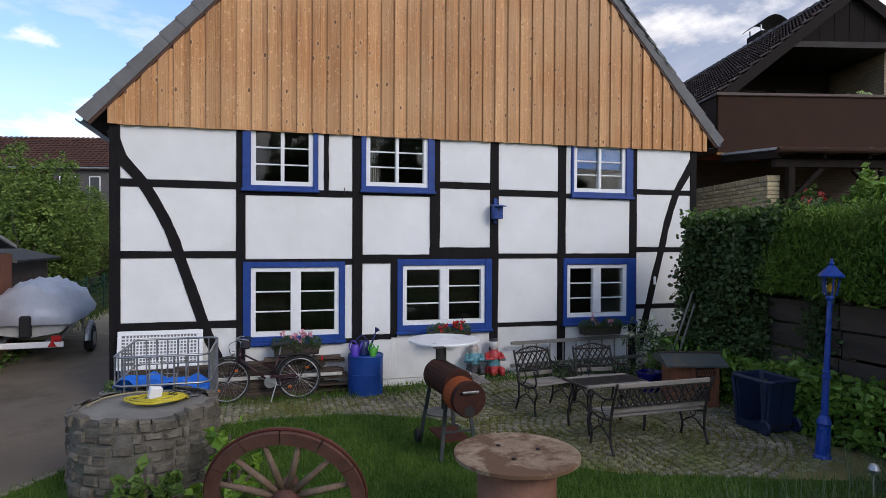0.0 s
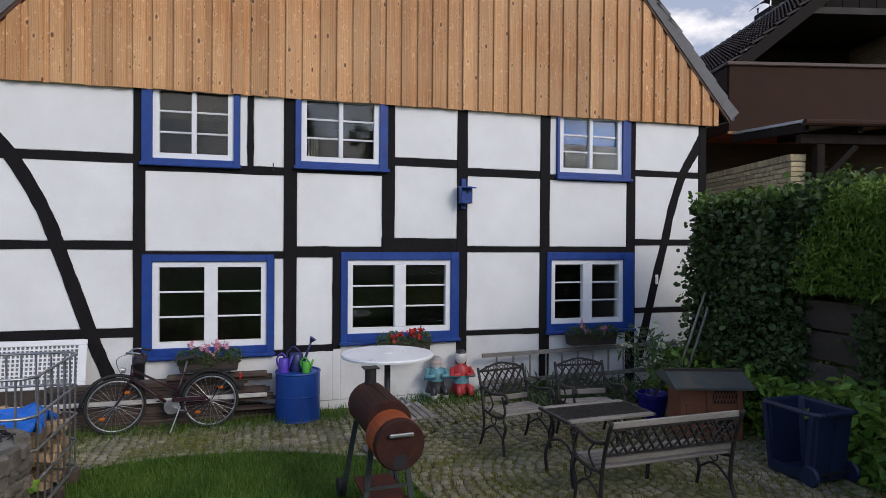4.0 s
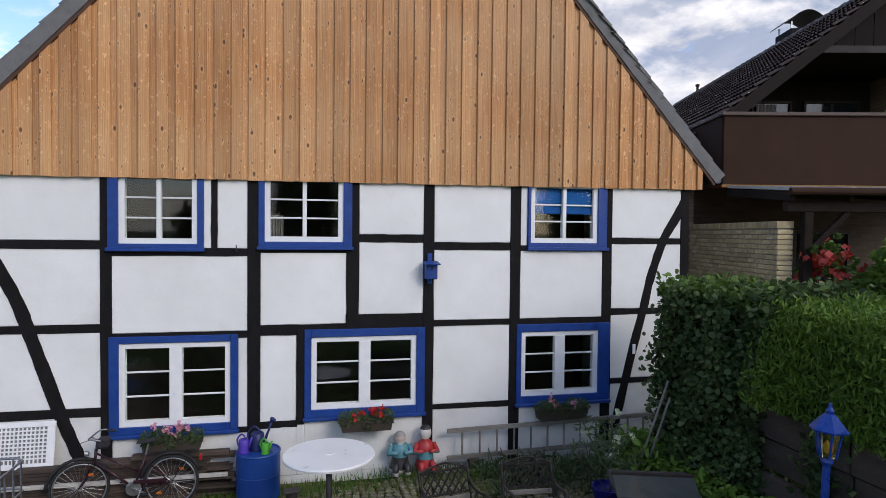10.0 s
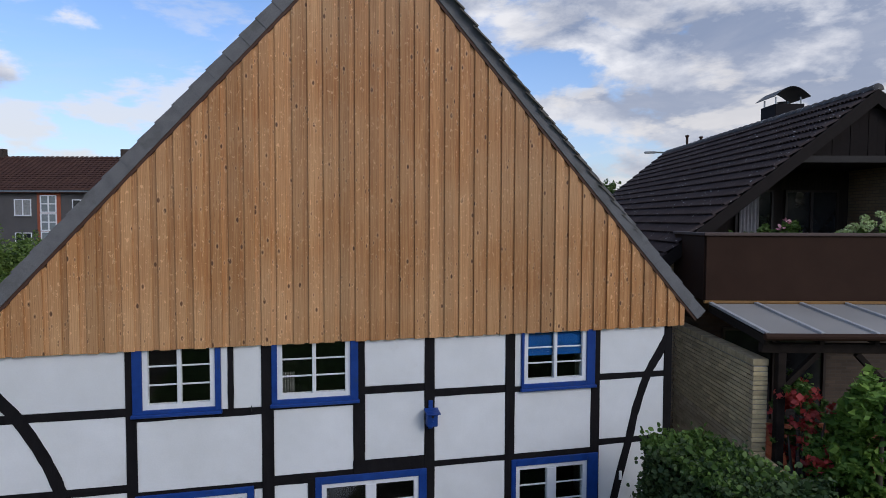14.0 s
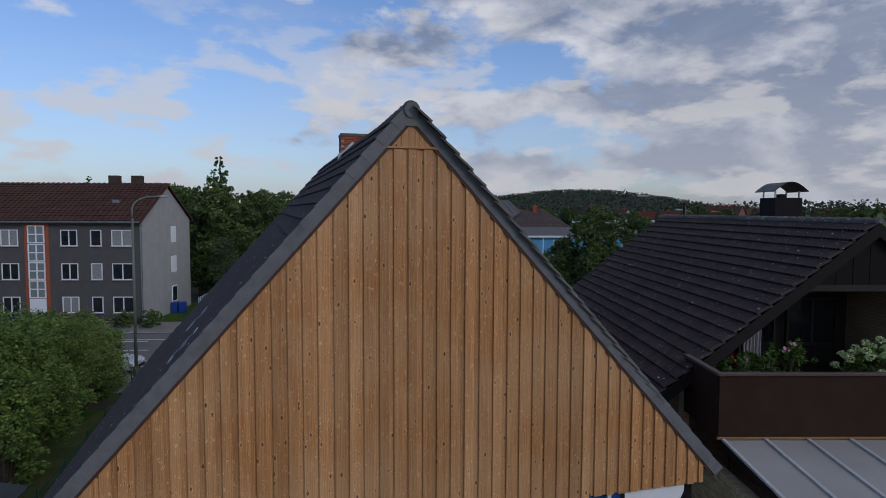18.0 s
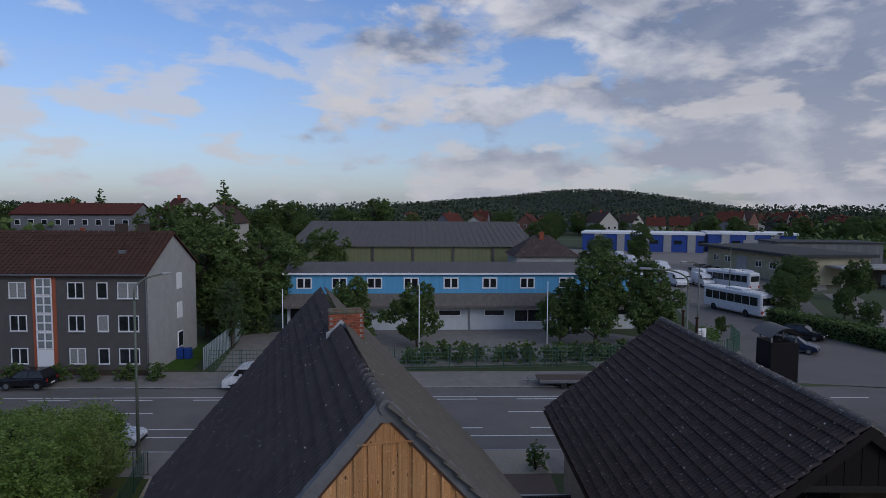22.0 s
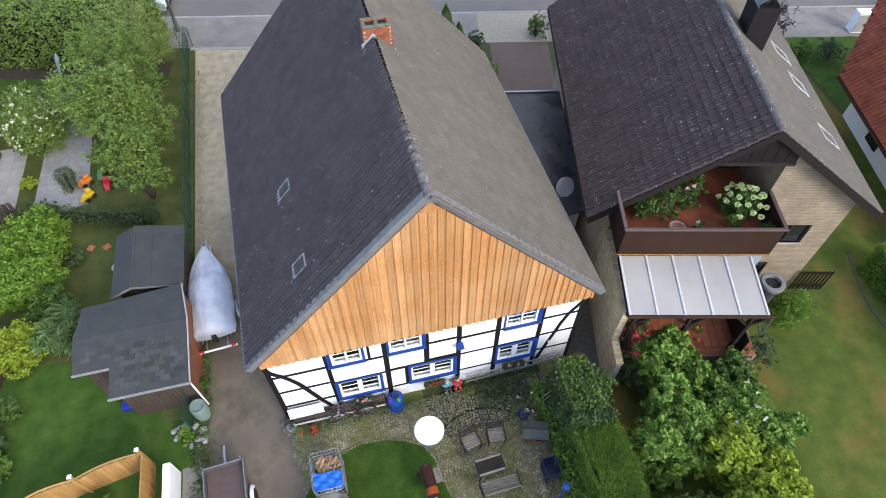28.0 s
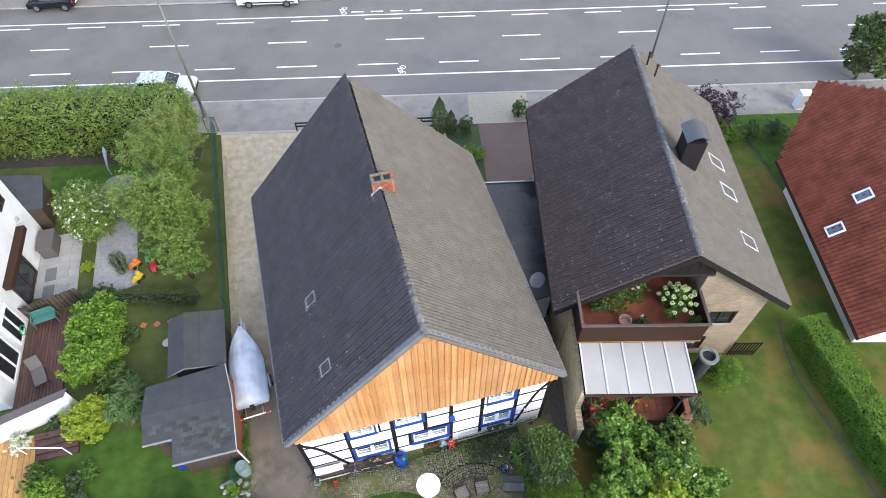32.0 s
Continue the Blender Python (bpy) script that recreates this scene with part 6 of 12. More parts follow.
def put(x, y, rz=0.0, lift=0.0):
    return pose(x, y, rise(x) + lift, 0, 0, rz)


iron_seat("garden_chair", 0.61, "cast iron garden chair with grey weathered slats", "chair", put(6.17, -2.34, 11), "chairs at the iron table")
iron_seat("garden_chair", 0.61, "cast iron garden chair with grey weathered slats", "chair", put(7.16, -2.32, -4), "chairs at the iron table")
iron_seat("garden_bench", 1.32, "cast iron garden bench with lattice back, facing the table", "bench", put(6.80, -4.42, 182), "")

# iron table with lattice top
tb = thing("garden_table", "cast iron garden table with lattice top", "table", at=put(6.62, -3.54, 3) @ Matrix.Diagonal((1.0, 1.0, 1.05, 1)))
g = Geo()
for i in range(-12, 24):
    for s in (1, -1):
        a, b = -0.46 + i * 0.042, -0.46 + i * 0.042 + 0.42
        xa, xb = max(a, -0.46), min(b, 0.46)
        if xb - xa < 0.03:
            continue
        ya, yb = -0.21 + (xa - a), -0.21 + (xb - a)
        g.bar((xa, s * ya, 0.60), (xb, s * yb, 0.60), 0.018, 0.012)
part("lattice_top", g, IRON, tb)
for s in (-1, 1):
    part("edge_slat", Geo().cbox(-0.46, s * 0.245 - 0.035, 0.585, 0.46, s * 0.245 + 0.035, 0.612, 0.006), SLAT, tb)
    part("end_rail", Geo().cbox(s * 0.47 - 0.02, -0.28, 0.58, s * 0.47 + 0.02, 0.28, 0.61, 0.008), IRON, tb)
    for q in (-1, 1):
        part("leg", Geo().tube(smooth3([(s * 0.40, q * 0.22, 0.59), (s * 0.36, q * 0.20, 0.40), (s * 0.42, q * 0.24, 0.20), (s * 0.40, q * 0.25, 0.0)]), 0.019, 6), IRON, tb, smooth=True)
    part("stretcher", Geo().tube(smooth3([(s * 0.40, -0.22, 0.30), (s * 0.38, 0, 0.36), (s * 0.40, 0.22, 0.30)]), 0.012, 6), IRON, tb, smooth=True)

# round white standing table
t = thing("standing_table", "round white standing table on a dark steel pole", "table", at=put(4.85, -2.01))
part("top", Geo().lathe([(0.0, 1.055), (0.50, 1.055), (0.52, 1.06), (0.525, 1.08), (0.515, 1.095), (0.06, 1.098), (0.055, 1.104), (0.0, 1.104)], 48), WHITE_PLASTIC, t, smooth=False)
part("pole", Geo().lathe([(0.035, 0.04), (0.035, 1.055)], 14), solid("dark steel", (0.05, 0.05, 0.05), 0.5, 0.5), t, smooth=True)
part("base", Geo().lathe([(0.0, 0.0), (0.27, 0.0), (0.27, 0.03), (0.05, 0.07), (0.0, 0.07)], 28), solid("grey base plate", (0.12, 0.12, 0.11), 0.7), t)

# barrel smoker grill
RUST = material("rust brown steel", (0.065, 0.018, 0.012), (0.115, 0.034, 0.021), 0.7, 0.0, scale=5, fine=60, bump=0.25, spec=0.2, stain=(0.035, 0.014, 0.012), stain_scale=3)
ORANGE = material("burnt orange steel", (0.24, 0.050, 0.014), (0.36, 0.085, 0.022), 0.7, 0.0, spec=0.2, scale=5, fine=60, bump=0.25, stain=(0.09, 0.025, 0.015), stain_scale=4)
q = thing("barrel_smoker", "rusty barrel smoker grill with an orange firebox", "grill", at=put(4.49, -3.575, 4) @ Matrix.Diagonal((1.0, 0.80, 1.0, 1)))


def drum_y(y0, y1, r, cz, n=24):
    """A lying barrel along y with rolled rims."""
    g = Geo()
    prof = [(0.0, y0), (r * 0.96, y0), (r, y0 + 0.012), (r * 1.02, y0 + 0.02), (r, y0 + 0.03), (r, y1 - 0.03), (r * 1.02, y1 - 0.02), (r, y1 - 0.012), (r * 0.96, y1), (0.0, y1)]
    g.m = Matrix.Translation((0, 0, cz)) @ pose(0, 0, 0, -90, 0, 0)
    return g.lathe(prof, n)


DARKRUST = material("dark brown rust", (0.030, 0.012, 0.010), (0.062, 0.024, 0.016), 0.75, spec=0.15, scale=7, fine=50, bump=0.3, stain=(0.14, 0.05, 0.022), stain_scale=3, stain_cut=(0.56, 0.75))
part("cooking_chamber", drum_y(-0.30, 0.62, 0.195, 0.86), DARKRUST, q, smooth=False)
fb = part("firebox", drum_y(-0.62, -0.30, 0.20, 0.78), ORANGE, q, "burnt orange firebox", smooth=False)
part("front_plate", drum_y(-0.72, -0.615, 0.200, 0.78), DARKRUST, fb)
part("draught_hole", Geo().add([(-0.055, -0.723, 0.60), (0.055, -0.723, 0.60), (0.055, -0.723, 0.68), (0.03, -0.723, 0.71), (-0.03, -0.723, 0.71), (-0.055, -0.723, 0.68)], [(0, 1, 2, 3, 4, 5)]), BLACK, fb)
part("handle", Geo().cbox(-0.10, -0.775, 0.855, 0.10, -0.745, 0.885, 0.008), GALV, fb, "bright steel handle")
g = Geo()
for s in (-1, 1):
    g.bar((s * 0.08, -0.72, 0.87), (s * 0.08, -0.76, 0.87), 0.015)
part("handle_mount", g, GALV, fb)
part("lid_handle", Geo().tube([(0.19, -0.05, 0.93), (0.24, -0.05, 0.95), (0.24, 0.25, 0.95), (0.19, 0.25, 0.93)], 0.012, 6), GALV, q)
part("lid_seam", Geo().tube([(0.0, -0.29, 1.058), (0.0, 0.61, 1.058)], 0.006, 5), IRON, q)
part("chimney_pipe", Geo().lathe([(0.055, 1.02), (0.055, 1.19), (0.04, 1.19), (0.04, 1.05)], 14, 0.0, 0.52), IRON, q, "dark steel chimney pipe")
part("stack_cap", Geo().cbox(-0.075, 0.45, 1.192, 0.075, 0.60, 1.207, 0.004), IRON, q)
LEG = solid("grey green legs", (0.045, 0.055, 0.055), 0.5)
for a, b in (((-0.14, 0.5, 0.72), (-0.24, 0.62, 0)), ((0.14, 0.5, 0.72), (0.24, 0.62, 0)), ((-0.14, -0.25, 0.72), (-0.22, -0.32, 0)), ((0.14, -0.25, 0.72), (0.22, -0.32, 0))):
    part("leg", Geo().bar(a, b, 0.045, 0.03), LEG, q)
part("cross_brace", Geo().bar((-0.2, -0.3, 0.33), (0.2, -0.3, 0.33), 0.03, 0.02), LEG, q)
part("lower_rack", Geo().box(-0.17, -0.25, 0.20, 0.17, 0.45, 0.215), RUST, q)
for s in (-1, 1):
    w_ = Geo()
    w_.m = pose(s * 0.27, 0.62, 0.09, 0, 90, 0)
    part("wheel", w_.lathe([(0.0, -0.02), (0.085, -0.02), (0.09, 0.0), (0.085, 0.02), (0.0, 0.02)], 18), BLACK, q)
for i in range(4):
    part("shelf_slat", Geo().cbox(0.20 + i * 0.062, -0.22, 0.845, 0.255 + i * 0.062, 0.42, 0.868, 0.005), SLAT, q)
part("shelf_bracket", Geo().bar((0.18, 0.1, 0.78), (0.42, 0.1, 0.835), 0.03, 0.02), LEG, q)

# blue oil drum with watering cans on it
d = thing("oil_drum", "blue painted steel drum against the plinth", "drum", at=put(3.95, -0.38))
DRUM = solid("blue drum paint", (0.012, 0.065, 0.30), 0.4, scale=5)
part("body", Geo().lathe([(0.285, 0.0), (0.30, 0.01), (0.292, 0.03), (0.292, 0.33), (0.296, 0.34), (0.292, 0.35), (0.292, 0.625), (0.303, 0.64), (0.295, 0.655), (0.277, 0.65), (0.275, 0.635), (0.0, 0.635)], 40), DRUM, d, smooth=False)
part("bung", Geo().lathe([(0.03, 0.632), (0.03, 0.645), (0.0, 0.645)], 12, 0.16, -0.05), DRUM, d)


def watering_can(x, y, h, r, colour, label, long_rose):
    m = solid(label.split(" ")[0] + " can plastic", colour, 0.4)
    c = thing("watering_can", label, "watering can", at=put(x, y, -20, 0.635), group="cans on the drum")
    part("body", Geo().lathe([(0.0, 0.0), (r, 0.0), (r * 1.02, 0.01), (r * 0.92, h * 0.75), (r * 0.8, h * 0.8), (r * 0.74, h * 0.8), (r * 0.70, h * 0.72), (0.0, h * 0.7)], 24), m, c, smooth=True)
    part("handle", Geo().tube(smooth3([(-r * 0.9, 0, h * 0.3), (-r * 1.35, 0, h * 0.75), (-r * 0.4, 0, h * 1.08), (r * 0.5, 0, h * 0.84)]), 0.012, 7), m, c, smooth=True)
    tip = (r * 2.1, 0, h * 1.38) if long_rose else (r * 1.7, 0, h * 0.95)
    part("spout", Geo().tube([(r * 0.85, 0, h * 0.22), tip], [0.022, 0.013], 8), m, c, smooth=True)
    if long_rose:
        g = Geo(Matrix.Translation(tip) @ pose(0, 0, 0, 0, 35, 0))
        part("rose", g.lathe([(0.015, -0.03), (0.045, 0.03), (0.045, 0.036), (0, 0.042)], 16), m, c, smooth=False)


watering_can(3.76, -0.42, 0.24, 0.07, (0.09, 0.05, 0.42), "purple plastic watering can on the blue drum", False)
watering_can(3.93, -0.32, 0.30, 0.10, (0.02, 0.03, 0.12), "dark blue watering can with a long rose spout", True)
watering_can(4.05, -0.50, 0.19, 0.055, (0.08, 0.38, 0.04), "small bright green watering can on the drum", False)


def tyre(parent, name, c, r, rt, mat_t, mat_r, spokes, m):
    """A bicycle wheel in its own x, z plane."""
    g = Geo(m)
    n = 40
    g.tube([(c[0] + r * math.cos(6.2832 * i / n), c[1], c[2] + r * math.sin(6.2832 * i / n)) for i in range(n)], rt, 8, True)
    w_ = part(name, g, mat_t, parent, smooth=True)
    g = Geo(m)
    g.tube([(c[0] + (r - rt * 1.5) * math.cos(6.2832 * i / n), c[1], c[2] + (r - rt * 1.5) * math.sin(6.2832 * i / n)) for i in range(n)], rt * 0.6, 6, True)
    part("rim", g, mat_r, w_, smooth=True)
    g = Geo(m)
    for i in range(spokes):
        a = 6.2832 * i / spokes
        b = a + (0.35 if i % 2 else -0.35)
        g.tube([(c[0] + 0.025 * math.cos(b), c[1] + (0.025 if i % 2 else -0.025), c[2] + 0.025 * math.sin(b)), (c[0] + (r - rt * 2) * math.cos(a), c[1], c[2] + (r - rt * 2) * math.sin(a))], 0.0016, 3)
    part("spokes", g, GALV, w_)
    g = Geo(m @ Matrix.Translation(c) @ pose(0, 0, 0, 90, 0, 0))
    g.lathe([(0.0, -0.05), (0.018, -0.05), (0.018, 0.05), (0.0, 0.05)], 12)
    part("hub", g, GALV, w_, smooth=False)
    return w_


# city bicycle leaning on the timber stack
bk = thing("bicycle", "dark plum city bicycle leaning by the stacked timber", "bicycle", at=pose(2.30, -0.52, 0, -4, 0, 1))
PLUM = solid("dark plum bicycle paint", (0.035, 0.012, 0.018), 0.3)
for name, x in (("front_wheel", -0.54), ("rear_wheel", 0.55)):
    turn = Matrix.Translation((x, 0, 0)) @ pose(0, 0, 0, 0, 0, 14 if x < 0 else 0) @ Matrix.Translation((-x, 0, 0))
    w_ = tyre(bk, name, (x, 0, 0.345), 0.33, 0.017, BLACK, GALV, 28, turn)
    g = Geo(turn)
    for a in (0.9, 3.9):
        g.cbox(x + 0.20 * math.cos(a) - 0.03, -0.012, 0.345 + 0.2 * math.sin(a) - 0.018, x + 0.2 * math.cos(a) + 0.03, 0.012, 0.345 + 0.2 * math.sin(a) + 0.018, 0.006)
    part("reflector", g, solid("orange reflector", (0.55, 0.14, 0.02), 0.3) if x < 0 else bpy.data.materials["orange reflector"], w_)
    g = Geo(turn)
    arc = [(x + 0.375 * math.cos(t), 0, 0.345 + 0.375 * math.sin(t)) for t in [(0.35 if x > 0 else 0.5) + i * (2.6 / 12) for i in range(13)]]
    g.tube(arc, 0.022, 6)
    part("mudguard", g, BLACK, bk, smooth=True)
bb, head, seat_t, rear = (0.10, 0, 0.30), (-0.36, 0, 0.80), (0.24, 0, 0.72), (0.55, 0, 0.345)
for nm, a, b, r in (("down_tube", (-0.38, 0, 0.68), bb, 0.018), ("top_tube", (-0.36, 0, 0.78), (0.16, 0, 0.50), 0.015), ("seat_tube", bb, seat_t, 0.016), ("head_tube", (-0.37, 0, 0.62), (-0.355, 0, 0.84), 0.02)):
    part(nm, Geo().tube([a, b], r, 8), PLUM, bk, smooth=True)
for s in (-1, 1):
    part("chain_stay", Geo().tube([bb, (0.55, s * 0.05, 0.345)], 0.009, 6), PLUM, bk)
    part("seat_stay", Geo().tube([(0.22, 0, 0.66), (0.55, s * 0.05, 0.345)], 0.008, 6), PLUM, bk)
    part("fork_blade", Geo().tube([(-0.40, s * 0.035, 0.64), (-0.46, s * 0.04, 0.48), (-0.54, s * 0.045, 0.345)], 0.011, 6), PLUM, bk)
part("seat_post", Geo().tube([seat_t, (0.27, 0, 0.86)], 0.012, 8), GALV, bk)
g = Geo()
g.add([(0.12, -0.02, 0.87), (0.12, 0.02, 0.87), (0.25, 0.035, 0.88), (0.36, 0.09, 0.90), (0.39, 0.0, 0.91), (0.36, -0.09, 0.90), (0.25, -0.035, 0.88), (0.14, 0.0, 0.91), (0.26, 0.0, 0.925), (0.36, 0.0, 0.935)], [(0, 7, 1), (0, 6, 8, 7), (1, 7, 8, 2), (2, 8, 9, 3), (6, 5, 9, 8), (3, 9, 4), (5, 4, 9), (0, 1, 2, 3, 4, 5, 6)])
part("saddle", g, BLACK, bk)
part("stem", Geo().tube([(-0.355, 0, 0.82), (-0.35, 0, 0.96), (-0.41, 0, 0.985)], 0.012, 8), GALV, bk, smooth=True)
part("handlebar", Geo().tube(smooth3([(-0.20, -0.27, 0.99), (-0.36, -0.25, 1.02), (-0.42, 0, 0.985), (-0.36, 0.25, 1.02), (-0.20, 0.27, 0.99)]), 0.011, 8), GALV, bk, smooth=True)
for s in (-1, 1):
    part("grip", Geo().tube([(-0.30, s * 0.258, 1.01), (-0.19, s * 0.27, 0.99)], 0.016, 8), BLACK, bk, smooth=True)
part("front_bag", Geo().cbox(-0.34, -0.09, 0.84, -0.20, 0.09, 0.98, 0.03), solid("black handlebar bag", (0.03, 0.025, 0.035), 0.6), bk)
part("head_lamp", Geo().lathe([(0, 0), (0.03, 0.01), (0.04, 0.05), (0, 0.055)], 14), GALV, bk, at=pose(-0.43, 0, 0.78, 0, -90, 0))
part("rear_light", Geo().cbox(0.90, -0.03, 0.60, 0.93, 0.03, 0.68, 0.008), solid("red rear light", (0.45, 0.015, 0.015), 0.3), bk)
g = Geo()
for s in (-1, 1):
    g.tube([(0.28, s * 0.06, 0.725), (0.86, s * 0.06, 0.725)], 0.006, 5)
    g.tube([(0.80, s * 0.06, 0.72), (0.57, s * 0.05, 0.36)], 0.005, 5)
for x in (0.3, 0.5, 0.7, 0.86):
    g.tube([(x, -0.06, 0.725), (x, 0.06, 0.725)], 0.005, 5)
part("luggage_rack", g, IRON, bk)
g = Geo(Matrix.Translation(bb) @ pose(0, 0, 0, 90, 0, 0))
g.lathe([(0.0, 0.03), (0.09, 0.03), (0.095, 0.034), (0.09, 0.038), (0, 0.038)], 24)
part("chainwheel", g, GALV, bk)
part("chain_guard", Geo().cbox(0.10, -0.05, 0.36, 0.50, -0.042, 0.41, 0.004), PLUM, bk)
for s in (-1, 1):
    part("crank", Geo().bar((0.10, -s * 0.05, 0.30), (0.10 + s * 0.15, -s * 0.06, 0.30 - s * 0.06), 0.018), GALV, bk)
    part("pedal", Geo().cbox(0.10 + s * 0.15 - 0.04, -s * 0.10 - 0.035, 0.29 - s * 0.06, 0.10 + s * 0.15 + 0.04, -s * 0.10 + 0.035, 0.31 - s * 0.06, 0.006), BLACK, bk)
part("kickstand", Geo().tube([(0.20, -0.04, 0.30), (0.10, -0.20, 0.0)], 0.009, 6), GALV, bk)
part("cable", Geo().tube(smooth3([(-0.36, -0.2, 1.0), (-0.52, -0.1, 0.92), (-0.48, 0, 0.72), (-0.42, 0, 0.60)]), 0.004, 5), BLACK, bk)

# old boards and beams stacked along the plinth
random.seed(21)
OLD = material("grey old boards", (0.045, 0.032, 0.025), (0.105, 0.078, 0.060), 0.9, scale=5, fine=50, bump=0.4, stretch=(0.2, 1, 1), vary=0.35)
st = thing("timber_stack", "stack of old grey boards along the plinth", "timber stack")
z = 0.0
for row in range(12):
    h = random.choice((0.035, 0.045, 0.06))
    y = -0.36
    while y < -0.08:
        w_ = random.uniform(0.08, 0.14)
        x0, x1 = 0.35 + random.uniform(-0.2, 0.35) + row * 0.04, 3.35 + random.uniform(-0.5, 0.35)
        part("board", Geo().cbox(x0, y, z, x1, min(y + w_ - 0.008, -0.04), z + h - 0.004, 0.004), OLD, st)
        y += w_
    z += h
for x0, x1, zz, y in ((0.95, 2.3, z, -0.34), (1.6, 3.62, z, -0.20), (2.3, 3.55, z + 0.06, -0.26)):
    part("beam", Geo().cbox(x0, y, zz, x1, y + 0.12, zz + 0.06, 0.006), OLD, st)
part("white_batten", Geo().cbox(0.2, -0.42, 0.33, 3.55, -0.37, 0.38, 0.005), solid("flaking white paint", (0.55, 0.53, 0.48), 0.8, stain=(0.25, 0.2, 0.15), stain_scale=6), st)

# white lattice board leaning on the wall
lat = thing("lattice_panel", "white perforated panel leaning on the wall", "panel", at=pose(0.12, -0.24, 0.54, -10, 0, 0))
g = Geo()
g.cbox(0, 0, 0, 1.24, 0.03, 0.07, 0.006)
g.cbox(0, 0, 0.53, 1.24, 0.03, 0.60, 0.006)
g.cbox(0, 0, 0.07, 0.06, 0.03, 0.53, 0.006)
g.cbox(1.14, 0, 0.07, 1.24, 0.03, 0.53, 0.006)
part("frame", g, WHITE, lat)
for i in range(1, 22):
    part("bar", Geo().box(0.06 + i * 0.049, 0.006, 0.07, 0.076 + i * 0.049, 0.024, 0.53), WHITE, lat)
for i in range(1, 9):
    part("cross_bar", Geo().box(0.06, 0.004, 0.07 + i * 0.051, 1.14, 0.026, 0.088 + i * 0.051), WHITE, lat)
part("backing", Geo().box(0.03, 0.03, 0.03, 1.2, 0.036, 0.57), solid("shaded grey backing", (0.25, 0.25, 0.26), 0.8), lat)
part("support", Geo().cbox(0.1, 0.0, -0.54, 1.15, 0.08, 0.0, 0.01), OLD, lat)

# wooden ladder laid on its edge along the wall
ld = thing("ladder", "grey wooden ladder lying on edge along the wall", "ladder")
for z in (0.28, 0.69):
    part("rail", Geo().bar((6.66, -0.20, z), (10.45, -0.14, z + 0.06), 0.045, 0.06), SLAT, ld)
for i in range(13):
    x = 6.90 + i * 0.275
    part("rung", Geo().tube([(x, -0.19, 0.29), (x, -0.185, 0.72)], 0.016, 7), SLAT, ld)
for a in (7.0, 10.2):
    part("block", Geo().cbox(a, -0.26, rise(a) - 0.02, a + 0.14, -0.10, 0.27, 0.01), OLD, ld)
pl = thing("garden_poles", "two long weathered wooden poles leaning in the corner", "pole")
part("pole", Geo().tube([(8.83, -1.66, 0.12), (9.28, -1.86, 1.74)], 0.018, 7), SLAT, pl)
part("pole", Geo().tube([(8.90, -1.74, 0.12), (9.25, -1.95, 1.54)], 0.016, 7), SLAT, pl)

# nesting box on the post
nb = thing("nesting_box", "blue wooden nesting box fixed to a beam", "birdhouse", at=pose(6.40, -0.02, 2.98))
part("body", Geo().cbox(-0.085, -0.19, 0.0, 0.085, -0.03, 0.25, 0.006), BLUE, nb)
part("roof", Geo().cbox(-0.115, -0.25, 0.252, 0.115, 0.0, 0.27, 0.005), BLUE, nb, at=pose(0, 0, 0, 8, 0, 0))
part("back_board", Geo().cbox(-0.035, -0.03, -0.08, 0.035, -0.004, 0.38, 0.004), BLUE, nb)
part("hole", Geo().lathe([(0.02, 0.0), (0.02, 0.004), (0.0, 0.004)], 14), BLACK, nb, at=pose(0, -0.19, 0.16, 90, 0, 0))
part("perch", Geo().tube([(0, -0.19, 0.10), (0, -0.24, 0.10)], 0.006, 6), BLUE, nb)
hk = thing("wall_hook", "small iron hook in the beam", "hook", at=pose(3.62, -0.02, 3.38), geo=Geo().tube([(0, 0, 0), (0, -0.05, 0.0), (0, -0.06, 0.09)], 0.008, 6), material=IRON)
hk = thing("wall_switch", "small white outdoor socket on the brace", "socket", geo=Geo().cbox(9.80, -0.045, 1.72, 9.85, -0.017, 1.88, 0.006), material=WHITE)

# two painted garden figures, each one plain shape
TEAL, COAL, PALE, SKIN, SCARLET, ASH = (0.10, 0.26, 0.30), (0.03, 0.028, 0.03), (0.62, 0.60, 0.56), (0.50, 0.40, 0.36), (0.42, 0.035, 0.035), (0.30, 0.28, 0.27)
FIGURES = ((5.95, -0.16, 0.60, ((0.0, PALE), (0.12, COAL), (0.40, TEAL), (0.70, PALE), (0.79, SKIN), (0.90, ASH)), "painted garden figure in teal with grey hair by the wall"),
           (6.33, -0.18, 0.68, ((0.0, COAL), (0.07, SCARLET), (0.28, TEAL), (0.46, SCARLET), (0.70, PALE), (0.92, COAL)), "painted garden figure in red with black hair by the wall"))
